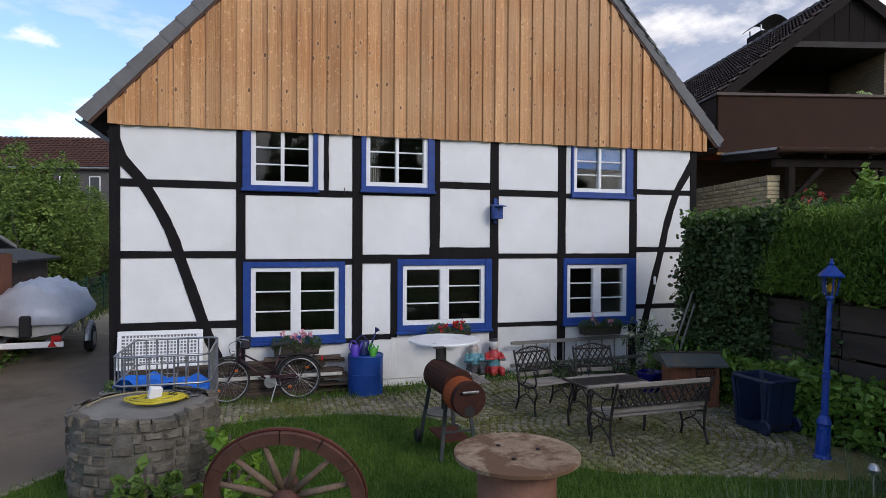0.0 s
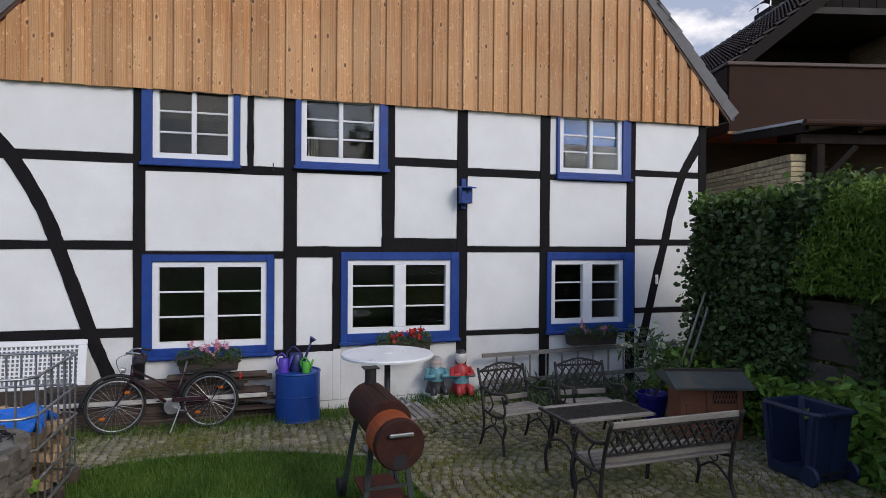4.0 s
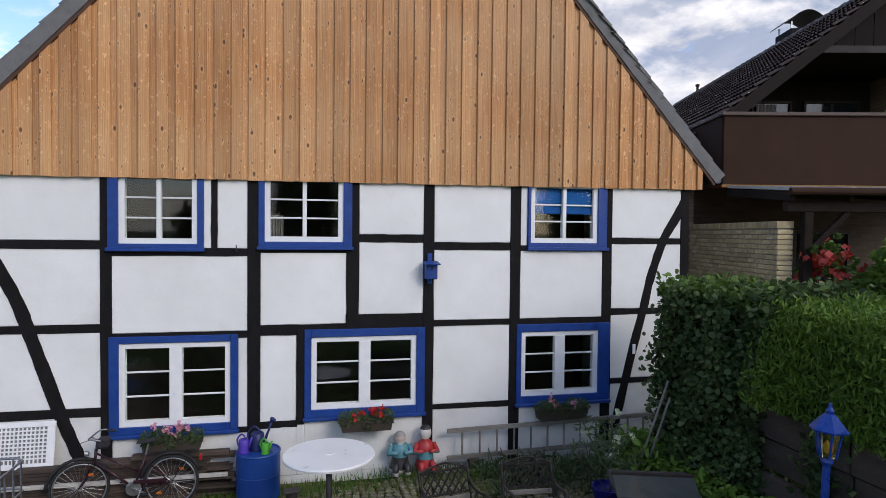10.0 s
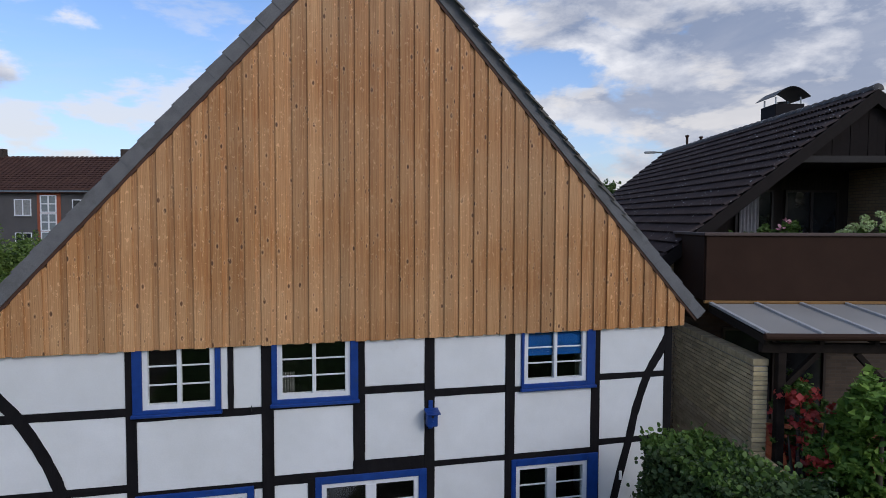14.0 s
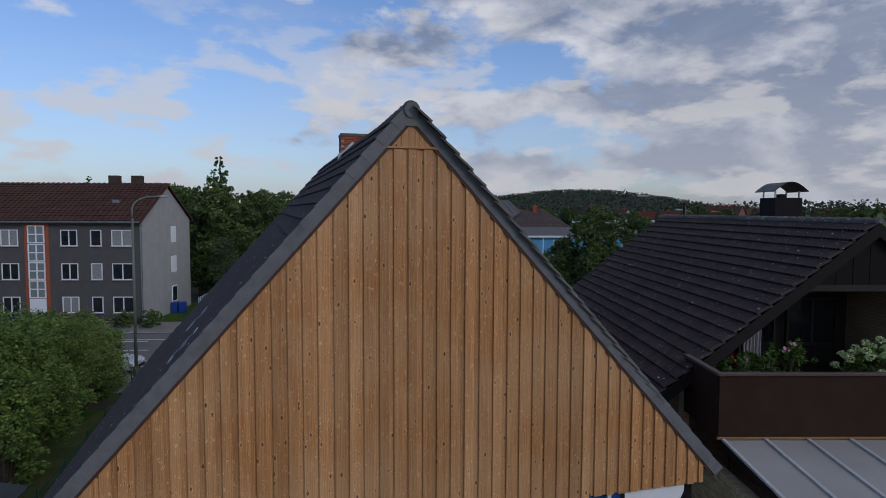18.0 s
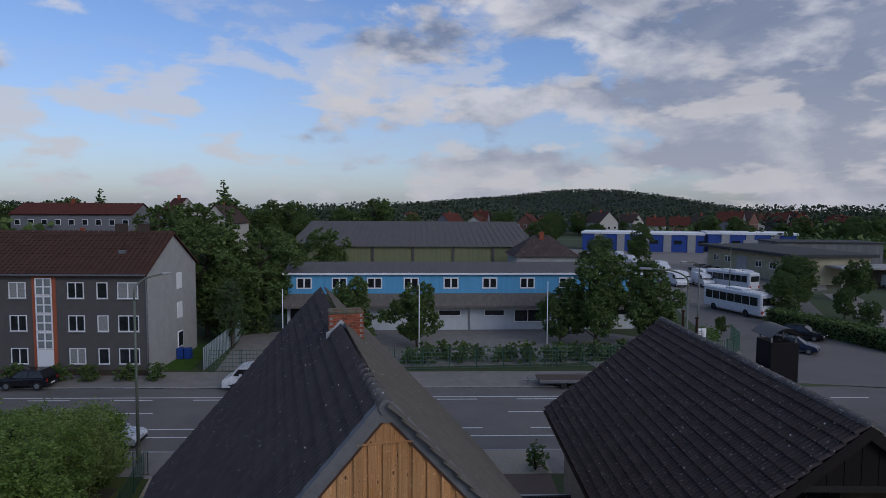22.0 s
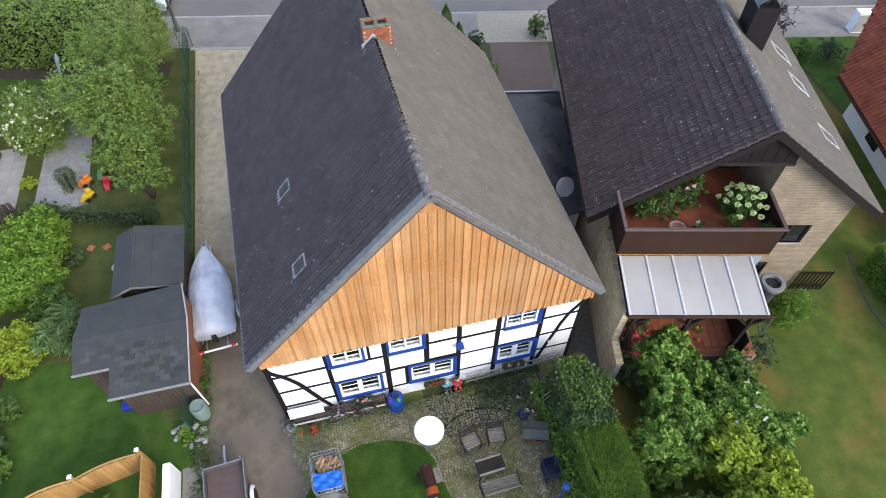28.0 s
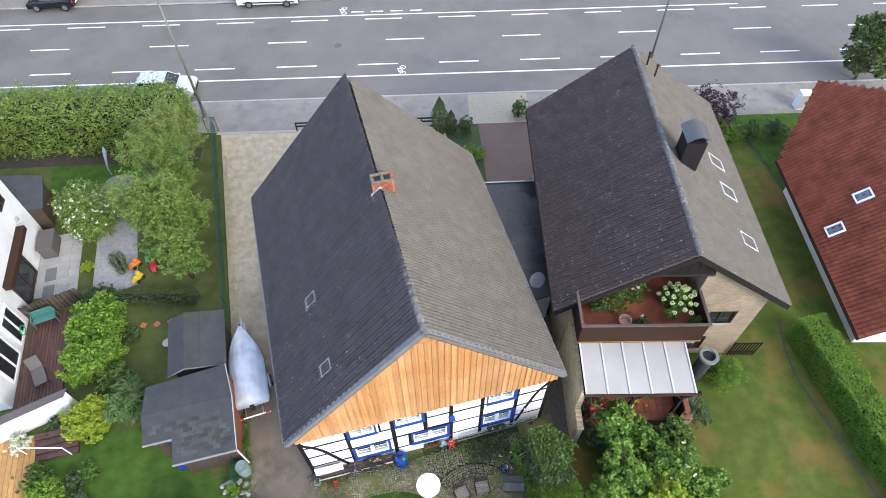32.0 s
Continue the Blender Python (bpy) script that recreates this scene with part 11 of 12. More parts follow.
for k_ in range(4):
    plain_window(ap, -9.0, -7.65, 2.2 + k_ * 1.5, 3.65 + k_ * 1.5, -0.14, WHITE, 1, 0.09, solid("milky stair glass", (0.24, 0.27, 0.27), 0.2) if k_ == 0 else bpy.data.materials["milky stair glass"], 2)
part("door", Geo().cbox(-9.0, -0.14, 0.1, -7.65, -0.05, 2.15, 0.02), WHITE, ap)
for fl in range(3):
    z0 = 0.95 + fl * 2.75
    g = Geo(Matrix.Translation((0, 6.0, 0)) @ pose(0, 0, 0, 0, 0, 90))
    g.cbox(0, -0.06, z0, 1.1, 0.02, z0 + 1.5, 0.02)
    w1 = part("gable_window", g, WHITE, ap)
    if fl == 0:
        part("pane", Geo(Matrix.Translation((0, 6.0, 0)) @ pose(0, 0, 0, 0, 0, 90)).box(0.1, -0.07, z0 + 0.1, 1.0, -0.06, z0 + 1.4), DARKGLASS, w1)
part("downpipe", Geo().tube([(0.1, -0.3, AH - 0.1), (0.06, -0.06, AH - 0.5), (0.06, -0.06, 0)], 0.05, 6), ZINC, ap)
part("plinth", Geo().box(-AL, -0.03, 0, 0.03, 0.0, 0.5), SHEDWOOD, ap)
bins = thing("bin_store", "blue lidded bins behind a low railing", "bin", at=pose(-6.6, 50.3, 0, 0, 0, -13))
for i in range(2):
    part("bin", Geo().cbox(i * 0.7, 0, 0, i * 0.7 + 0.55, 0.6, 1.0, 0.03), solid("blue bin", (0.02, 0.06, 0.30), 0.4) if i == 0 else bpy.data.materials["blue bin"], bins)

# blue workshop
BW = pose(3.2, 61.5, 0, 0, 0, -10.5)
bw = thing("blue_workshop", "two-storey workshop, sky blue above and white below", "workshop", at=BW)
SKYBLUE = material("sky blue cladding", (0.10, 0.34, 0.58), (0.14, 0.42, 0.68), 0.6, scale=1, fine=30, stretch=(3, 1, 0.2))
WHITEBLOCK = material("white painted block", (0.55, 0.58, 0.60), (0.66, 0.69, 0.70), 0.8, scale=1.4, fine=30)
part("lower_wall", Geo().box(1.6, 0, 0, 43, 0.3, 3.1), WHITEBLOCK, bw)
part("lower_end", Geo().box(0, 0, 0, 0.3, 9, 3.1), WHITEBLOCK, bw)
part("gate_lintel", Geo().box(0.3, 0, 2.6, 1.6, 0.3, 3.1), WHITEBLOCK, bw)
part("canopy", Geo().add([(-0.3, -1.3, 3.0), (43.3, -1.3, 3.0), (43.3, 0.3, 4.2), (-0.3, 0.3, 4.2), (-0.3, -1.3, 2.75), (43.3, -1.3, 2.75)], [(0, 1, 2, 3), (4, 5, 1, 0)]), material("mossy fibre roof", (0.12, 0.105, 0.09), (0.19, 0.17, 0.145), 0.9, scale=1.2, fine=20, stretch=(3, 1, 1)), bw)
part("upper_wall", Geo().box(0, 0.35, 4.1, 43, 0.6, 6.55), SKYBLUE, bw)
part("upper_end", Geo().box(0, 0.6, 4.1, 0.3, 9, 6.55), SKYBLUE, bw)
part("roof", Geo().add([(-0.5, 0.0, 6.55), (43.5, 0.0, 6.55), (43.5, 4.6, 7.5), (-0.5, 4.6, 7.5), (43.5, 9.4, 6.55), (-0.5, 9.4, 6.55), (-0.5, 0.0, 6.42), (43.5, 0.0, 6.42)], [(0, 1, 2, 3), (3, 2, 4, 5), (6, 7, 1, 0)]), material("grey corrugated roof", (0.095, 0.09, 0.085), (0.15, 0.14, 0.13), 0.8, scale=1, fine=15, stretch=(4, 0.3, 1)), bw)
part("eaves_board", Geo().cbox(-0.5, -0.06, 6.38, 43.5, 0.02, 6.60, 0.01), WHITE, bw)
for x in (1.0, 5.0, 9.0, 13.2, 17.8, 22.3, 26.7, 31.3, 35.5, 39.5):
    plain_window(bw, x, x + 1.75, 4.75, 6.05, 0.28, WHITE, 1, 0.14)
for x, w_ in ((10.5, 2.2), (17.2, 2.6), (22.5, 2.4), (26.0, 3.2), (33.0, 2.6), (37.0, 2.6)):
    plain_window(bw, x, x + w_, 1.6 if w_ < 3 else 0.9, 2.35, -0.06, WHITE, 1 if w_ > 3 else 0, 0.09)
for x in (5.0, 14.0, 20.8, 30.0):
    part("downpipe", Geo().tube([(x, -0.12, 2.9), (x, -0.12, 0)], 0.06, 6), ZINC, bw)
part("open_gate", Geo().box(0.3, 0.6, 0, 1.6, 0.7, 2.6), BLACK, bw)
part("garage_door", Geo().cbox(6.5, -0.05, 0, 9.2, 0.02, 2.5, 0.02), PALE_GREY, bw)
# long hall behind
hl = thing("storage_hall", "long low storage hall with corrugated roof", "hall", at=pose(3.4, 94.3, 0, 0, 0, -11.2))
part("wall", Geo().box(0, 0, 0, 40.6, 26, 7.8), material("faded green sheet wall", (0.17, 0.18, 0.09), (0.24, 0.25, 0.13), 0.7, scale=1, fine=10, stretch=(4, 4, 0.2)), hl)
part("roof", Geo().add([(-0.5, -0.6, 7.6), (41.1, -0.6, 7.6), (39.6, 12.5, 11.5), (1.5, 12.5, 11.5), (41.1, 26.6, 7.6), (-0.5, 26.6, 7.6)], [(0, 1, 2, 3), (3, 2, 4, 5), (0, 3, 5), (1, 4, 2)]), bpy.data.materials["grey corrugated roof"], hl)
for i in range(7):
    part("pilaster", Geo().box(i * 6.7, -0.2, 0, i * 6.7 + 0.4, 0, 7.5), PLAIN_GREY, hl)
for i in range(40):
    part("roof_rib", Geo().bar((i * 1.04, -0.6, 7.64), (1.5 + (i * 1.04) * 38 / 41, 12.5, 11.54), 0.10, 0.05), bpy.data.materials["grey corrugated roof"], hl)
dk = thing("dark_roofed_house", "house with a dark pyramid roof behind the workshop", "house", at=pose(41.8, 80, 0, 0, 0, -10))
part("wall", Geo().box(-4.6, -4, 0, 4.6, 4, 7.0), PALE_GREY, dk)
part("roof", Geo().add([(-5.1, -4.5, 6.8), (5.1, -4.5, 6.8), (5.1, 4.5, 6.8), (-5.1, 4.5, 6.8), (-1.2, 0, 9.9), (1.2, 0, 9.9)], [(0, 1, 5, 4), (1, 2, 5), (2, 3, 4, 5), (3, 0, 4)]), TILE_N, dk)
part("chimney", Geo().cbox(-0.5, -1.0, 8.5, 0.2, -0.4, 10.4, 0.02), BRICK_RED, dk)

# works on the right: blue and white halls and flat sheds
BLUEHALL = material("blue sheet cladding", (0.025, 0.06, 0.26), (0.04, 0.09, 0.36), 0.5, scale=0.8, fine=8, stretch=(3, 3, 0.2))
for k_, (x, y, w_, d_, h_, rz) in enumerate(((99, 180, 38, 16, 5.6, -32), (136, 164, 26, 16, 5.8, -30))):
    t = thing("blue_hall", "blue and white sheet-clad industrial hall", "hall", at=pose(x, y, 0, 0, 0, rz), group="industrial halls")
    part("wall", Geo().box(0, 0, 0, w_, d_, h_), BLUEHALL, t)
    part("roof", Geo().cbox(-0.4, -0.4, h_, w_ + 0.4, d_ + 0.4, h_ + 0.7, 0.05), WHITE, t)
    for i in range(int(w_ / 7.5)):
        part("pilaster", Geo().box(4 + i * 7.3, -0.25, 0, 6.4 + i * 7.3, 0, h_), PALE_GREY, t)
        part("window", Geo().box(7.2 + i * 7.3, -0.1, 2.6, 9.6 + i * 7.3, 0, 3.8), DARKGLASS, t)
    part("gate", Geo().box(w_ / 2 - 2.5, -0.3, 0, w_ / 2 + 2.5, -0.26, 4.2), PALE_GREY, t)
fb_ = thing("flat_workshop", "beige flat-roofed workshop with carport", "workshop", at=pose(101, 118, 0, 0, 0, -100))
part("wall", Geo().box(0, 0, 0, 34, 14, 5.2), material("beige render", (0.34, 0.30, 0.19), (0.46, 0.41, 0.28), 0.85, scale=0.8), fb_)
part("roof", Geo().cbox(-1, -2.0, 5.2, 35, 15, 5.8, 0.05), FELT, fb_)
for x in (3, 8, 20, 25):
    plain_window(fb_, x, x + 2.4, 2.2, 3.6, -0.06, WHITE, 1, 0.12)
part("gate", Geo().box(13, -0.08, 0, 17, -0.02, 4.0), PALE_GREY, fb_)
cs = thing("concrete_shed", "stained concrete flat-roofed shed", "shed", at=pose(118.7, 115.5, 0, 0, 0, -20.4))
part("wall", Geo().box(0, 0, 0, 24, 12, 5.9), material("stained concrete", (0.14, 0.14, 0.14), (0.22, 0.22, 0.215), 0.9, scale=0.5, fine=8, stretch=(2, 2, 0.2)), cs)
part("roof", Geo().cbox(-0.3, -0.3, 5.9, 24.3, 12.3, 6.25, 0.05), FELT, cs)
cp = thing("open_carport", "open carport with a white flat roof", "carport", at=pose(99, 79, 0, 0, 0, -15))
part("roof", Geo().cbox(0, 0, 3.4, 26, 8, 3.8, 0.05), PALE_GREY, cp)
part("back_wall", Geo().box(0, 7.6, 0, 26, 8, 3.4), PLAIN_GREY, cp)
for x in (0.3, 8.5, 17, 25.5):
    part("post", Geo().box(x, 0.2, 0, x + 0.2, 0.4, 3.4), GALV, cp)


def far_house(x, y, w_, d_, h_, rh, rz, wall, roof_m, label, storeys=2):
    """A gabled house far off, with its windows."""
    t = thing("far_house", label, "house", at=pose(x, y, 0, 0, 0, rz), group="far houses")
    part("wall", Geo().box(0, 0, 0, w_, d_, h_).slab([(0, h_), (w_, h_), (w_ / 2, h_ + rh)], 0.02, d_ - 0.02) if d_ >= w_ else Geo().box(0, 0, 0, w_, d_, h_), wall, t)
    if d_ >= w_:
        rv = [(-0.4, -0.3, h_ - 0.2), (w_ / 2, -0.3, h_ + rh + 0.1), (w_ + 0.4, -0.3, h_ - 0.2), (-0.4, d_ + 0.3, h_ - 0.2), (w_ / 2, d_ + 0.3, h_ + rh + 0.1), (w_ + 0.4, d_ + 0.3, h_ - 0.2)]
    else:
        rv = [(-0.3, -0.4, h_ - 0.2), (-0.3, d_ / 2, h_ + rh + 0.1), (-0.3, d_ + 0.4, h_ - 0.2), (w_ + 0.3, -0.4, h_ - 0.2), (w_ + 0.3, d_ / 2, h_ + rh + 0.1), (w_ + 0.3, d_ + 0.4, h_ - 0.2)]
    part("roof", Geo().add(rv, [(0, 1, 4, 3), (1, 2, 5, 4)]).add([(a, b, c - 0.2) for a, b, c in rv], [(3, 4, 1, 0), (4, 5, 2, 1)]), roof_m, t)
    if d_ < w_:
        part("gable", Geo().add([(0, 0, h_), (0, d_, h_), (0, d_ / 2, h_ + rh)], [(0, 2, 1)]), wall, t)
        part("gable", Geo().add([(w_, 0, h_), (w_, d_, h_), (w_, d_ / 2, h_ + rh)], [(0, 1, 2)]), wall, t)
    n_ = max(2, int(w_ / 3.2))
    for fl in range(storeys):
        for i in range(n_):
            xx = w_ * (i + 0.5) / n_ - 0.7
            wn = part("window", Geo().cbox(xx, -0.08, 1.0 + fl * 2.8, xx + 1.4, 0.02, 2.4 + fl * 2.8, 0.02), WHITE, t)
            part("pane", Geo().box(xx + 0.12, -0.10, 1.12 + fl * 2.8, xx + 1.28, -0.08, 2.28 + fl * 2.8), DARKGLASS, wn)
    part("chimney", Geo().box(w_ * 0.4, d_ * 0.45, h_ + rh * 0.6, w_ * 0.4 + 0.8, d_ * 0.45 + 0.6, h_ + rh + 1.0), BRICK_RED, t)
    return t


ROOF_RED = tile_material("far red tiles", (0.085, 0.030, 0.023), (0.14, 0.050, 0.036), (0.2, 0.15, 0.12), 0.8, 0.8)
ROOF_BRN = tile_material("far brown tiles", (0.06, 0.042, 0.036), (0.10, 0.07, 0.06), (0.2, 0.17, 0.14), 0.8, 0.8)
WALLS = [solid("far pale wall", (0.50, 0.48, 0.43), 0.9), solid("far grey wall", (0.20, 0.20, 0.21), 0.9), solid("far brick wall", (0.20, 0.10, 0.075), 0.9)]
far_house(-62, 157, 29, 11, 12.3, 2.4, -13, WALLS[1], ROOF_RED, "grey terrace of flats with a red roof far off", 4)
far_house(-46, 130, 14, 9, 4.5, 4.0, -10, WALLS[2], ROOF_RED, "low brick house with a red roof far off", 1)
far_house(-31, 184, 9, 10, 11.5, 5.0, 30, WALLS[0], ROOF_RED, "pale gabled house with a red roof far off")
far_house(-22, 176, 9, 12, 9.5, 5.0, -20, WALLS[0], ROOF_BRN, "pale gabled house with a brown roof far off")
far_house(-29, 112, 12, 7, 3.4, 0.6, -12, WALLS[0], FELT, "low pale flat-roofed building among trees", 1)
random.seed(77)
for i in range(34):
    x = 60 + i * 13 + random.uniform(-5, 5)
    y = 300 + random.uniform(-25, 60) - (x - 60) * 0.12
    w_ = random.uniform(8, 13)
    far_house(x, y, w_, random.choice((8.0, 14.0)), random.uniform(5.0, 7.5), random.uniform(4, 5.5), random.uniform(-40, 40), random.choice(WALLS), random.choice((ROOF_RED, ROOF_BRN, ROOF_RED)), random.choice(("small gabled town house standing far off", "brick town house with a tiled roof far off")))
far_house(48, 148, 13, 8, 5.5, 3.5, -8, WALLS[2], ROOF_BRN, "brick house behind the hall")

# workshop fences
def mesh_fence(name, pts, h_, label, post_mat, wire_mat, step=2.5, bars=9, rows=6):
    f = thing(name, label, "fence")
    for a, b in zip(pts[:-1], pts[1:]):
        a, b = Vector(a), Vector(b)
        k_ = max(1, round((b - a).length / step))
        for i in range(k_):
            p, q_ = a.lerp(b, i / k_), a.lerp(b, (i + 1) / k_)
            part("post", Geo().bar((p.x, p.y, 0), (p.x, p.y, h_ + 0.05), 0.06), post_mat, f)
            for j in range(rows):
                z = 0.1 + (h_ - 0.15) * j / (rows - 1)
                part("rail", Geo().bar((p.x, p.y, z), (q_.x, q_.y, z), 0.03), wire_mat, f)
            for j in range(bars):
                m_ = p.lerp(q_, (j + 0.5) / bars)
                part("wire", Geo().bar((m_.x, m_.y, 0.05), (m_.x, m_.y, h_), 0.03), wire_mat, f)
    return f


mesh_fence("street_fence", [(-3.0, 45.0), (12.4, 42.2), (29.0, 39.7), (39.0, 38.2), (43.5, 39.2), (47.0, 41.8), (49.2, 45.8)], 1.9, "pale green mesh fence along the workshop", GREENWIRE, solid("pale green wire", (0.07, 0.14, 0.105), 0.5))
wf = thing("slatted_screen", "pale slatted metal screen beside the yard", "fence")
for i in range(26):
    p = Vector((-3.6, 45.6)).lerp(Vector((-1.6, 58.5)), i / 26)
    part("slat", Geo().cbox(p.x - 0.03, p.y, 0, p.x + 0.03, p.y + 0.42, 2.0, 0.01), solid("pale blue grey slat", (0.33, 0.40, 0.42), 0.5) if i == 0 else bpy.data.materials["pale blue grey slat"], wf)


# street lamps
def street_lamp(x, y, h_, rz, reach=2.0):
    t = thing("street_lamp", "tall grey green street lamp with a curved arm", "street lamp", at=pose(x, y, 0, 0, 0, rz), group="street lamps")
    LPM = bpy.data.materials.get("grey green lamp steel") or solid("grey green lamp steel", (0.16, 0.18, 0.14), 0.5, 0.3)
    part("pole", Geo().tube([(0, 0, 0), (0, 0, h_ * 0.45), (0, 0, h_ - 1.2)], [0.10, 0.075, 0.06], 10), LPM, t, smooth=True)
    part("arm", Geo().tube(smooth3([(0, 0, h_ - 1.2), (0.08, 0, h_ - 0.5), (reach * 0.4, 0, h_ - 0.1), (reach, 0, h_)]), 0.05, 8), LPM, t, smooth=True)
    part("lantern", Geo().cbox(reach - 0.05, -0.13, h_ - 0.06, reach + 0.65, 0.13, h_ + 0.07, 0.04), solid("pale lantern", (0.35, 0.36, 0.35), 0.4) if "pale lantern" not in bpy.data.materials else bpy.data.materials["pale lantern"], t)
    part("foot", Geo().lathe([(0.16, 0), (0.16, 0.05), (0.11, 0.9), (0.08, 0.95)], 12), LPM, t)


street_lamp(-4.35, 26.35, 10.2, 62, 2.2)
street_lamp(27.4, 23.0, 10.4, 155, 2.2)
street_lamp(38.3, 36.6, 9.6, 200, 2.0)
street_lamp(62, 62, 9.5, 200, 2.0)
for x, y in ((15.6, 47.2), (28.6, 46.8), (3.0, 46.3)):
    fp = thing("flag_pole", "slim white flag pole in the forecourt", "pole", at=pose(x, y, 0), group="flag poles", geo=Geo().tube([(0, 0, 0), (0, 0, 6.8)], [0.06, 0.035], 8), material=WHITE, smooth=True)
sgn = thing("street_sign", "white plate on a post at the corner", "sign", at=pose(40.2, 38.6, 0))
part("post", Geo().tube([(0, 0, 0), (0, 0, 3.2)], 0.05, 8), GALV, sgn)
part("plate", Geo().cbox(-0.5, -0.04, 2.3, 0.5, 0.0, 3.2, 0.02), WHITE, sgn)
for i in range(3):
    part("text_bar", Geo().box(-0.35, -0.048, 2.55 + i * 0.18, 0.30 - 0.1 * i, -0.04, 2.62 + i * 0.18), PLAIN_GREY, sgn)


# vehicles
def car(name, label, at, L, W, H, paint, kind="hatch", group="parked cars"):
    """A car: shaped body and cabin, panes, wheels, lights. It faces +x of its own."""
    t = thing(name, label, "van" if kind == "van" else "car", at=at, group=group)
    w2, hl = W / 2, H * 0.52
    if kind == "van":
        side = [(-L / 2, 0.35), (-L / 2 + 0.02, H * 0.95), (-L / 2 + 0.25, H), (L * 0.12, H), (L * 0.27, H * 0.93), (L * 0.37, H * 0.60), (L * 0.48, H * 0.50), (L / 2, H * 0.40), (L / 2, 0.32)]
    else:
        side = [(-L / 2, 0.35), (-L / 2, H * 0.58), (-L / 2 + 0.12, H * 0.66), (L * 0.25, H * 0.66), (L * 0.44, H * 0.55), (L / 2, H * 0.45), (L / 2, 0.30)]
    k_ = len(side)
    vs, fs = [], []
    for y, dz in ((-w2 + 0.04, -0.03), (-w2, 0.0)):
        vs += [(x, y if z < hl * 1.15 else y + 0.10, z) for x, z in side]
    for y, dz in ((w2, 0.0), (w2 - 0.04, -0.03)):
        vs += [(x, y if z < hl * 1.15 else y - 0.10, z) for x, z in side]
    for a, b in ((0, 1), (1, 2), (2, 3)):
        fs += [(a * k_ + i, b * k_ + i, b * k_ + (i + 1) % k_, a * k_ + (i + 1) % k_) for i in range(k_)]
    fs += [tuple(range(k_)), tuple(range(3 * k_, 4 * k_))[::-1]]
    body = part("body", Geo().add(vs, fs), paint, t)
    if kind != "van":
        lo, hi = H * 0.64, H
        base = [(-L * 0.46, -w2 + 0.06), (L * 0.24, -w2 + 0.06), (L * 0.24, w2 - 0.06), (-L * 0.46, w2 - 0.06)]
        topc = [(-L * 0.36, -w2 + 0.22), (L * 0.06, -w2 + 0.22), (L * 0.06, w2 - 0.22), (-L * 0.36, w2 - 0.22)]
        part("glasshouse", Geo().add([(x, y, lo) for x, y in base] + [(x, y, hi - 0.05) for x, y in topc], [(3, 2, 1, 0), (4, 5, 6, 7)] + [(i, (i + 1) % 4, 4 + (i + 1) % 4, 4 + i) for i in range(4)]), DARKGLASS, t)
        part("roof", Geo().cbox(-L * 0.37, -w2 + 0.20, hi - 0.06, L * 0.07, w2 - 0.20, hi, 0.025), paint, t)
        for s in (-1, 1):
            for xa, xb in ((L * 0.24, L * 0.06), (-L * 0.12, -L * 0.12), (-L * 0.46, -L * 0.36)):
                part("pillar", Geo().bar((xa, s * (w2 - 0.055), lo), (xb, s * (w2 - 0.215), hi - 0.04), 0.06, 0.04), paint, t)
    else:
        part("windscreen", Geo().add([(L * 0.265, -w2 + 0.14, H * 0.91), (L * 0.265, w2 - 0.14, H * 0.91), (L * 0.375, w2 - 0.12, H * 0.60), (L * 0.375, -w2 + 0.12, H * 0.60)], [(0, 1, 2, 3)]).add([(L * 0.262, -w2 + 0.14, H * 0.90), (L * 0.262, w2 - 0.14, H * 0.90), (L * 0.37, w2 - 0.12, H * 0.60), (L * 0.37, -w2 + 0.12, H * 0.60)], [(3, 2, 1, 0)]), DARKGLASS, t)
        for s in (-1, 1):
            y = s * (w2 - 0.085)
            part("side_window", Geo().add([(L * 0.12, y, H * 0.62), (L * 0.33, y, H * 0.62), (L * 0.25, y, H * 0.88), (L * 0.12, y, H * 0.88)], [(0, 1, 2, 3)]).add([(L * 0.12, y + s * 0.01, H * 0.62), (L * 0.33, y + s * 0.01, H * 0.62), (L * 0.25, y + s * 0.01, H * 0.88), (L * 0.12, y + s * 0.01, H * 0.88)], [(3, 2, 1, 0) if s > 0 else (0, 1, 2, 3)]), DARKGLASS, t)
            part("bumper_strip", Geo().cbox(-L / 2 + 0.3, s * w2 - 0.02, 0.45, L / 2 - 0.5, s * w2 + 0.02, 0.55, 0.01), BLACK, t)
    for sx in (-0.31, 0.31):
        for s in (-1, 1):
            wm = pose(L * sx, s * (w2 - 0.09), 0.31, 90, 0, 0)
            wl = part("wheel", Geo(wm).lathe([(0, -0.10), (0.22, -0.10), (0.30, -0.09), (0.315, 0), (0.30, 0.09), (0.22, 0.10), (0, 0.10)], 20), BLACK, t)
            part("rim", Geo(wm).lathe([(0, -0.106), (0.19, -0.106), (0.19, 0.106), (0, 0.106)], 14), GALV, wl)
    for s in (-1, 1):
        part("headlight", Geo().cbox(L / 2 - 0.16, s * (w2 - 0.30) - 0.16, H * 0.36, L / 2 + 0.012, s * (w2 - 0.30) + 0.16, H * 0.45, 0.02), WHITE_PLASTIC, t)
        part("tail_light", Geo().cbox(-L / 2 - 0.012, s * (w2 - 0.18) - 0.10, H * 0.42, -L / 2 + 0.06, s * (w2 - 0.18) + 0.10, H * 0.58, 0.015), bpy.data.materials["red tail light"], t)
        part("mirror", Geo().cbox(L * 0.19, s * (w2 + 0.05) - 0.07, H * 0.62, L * 0.23, s * (w2 + 0.05) + 0.07, H * 0.70, 0.02), paint, t)
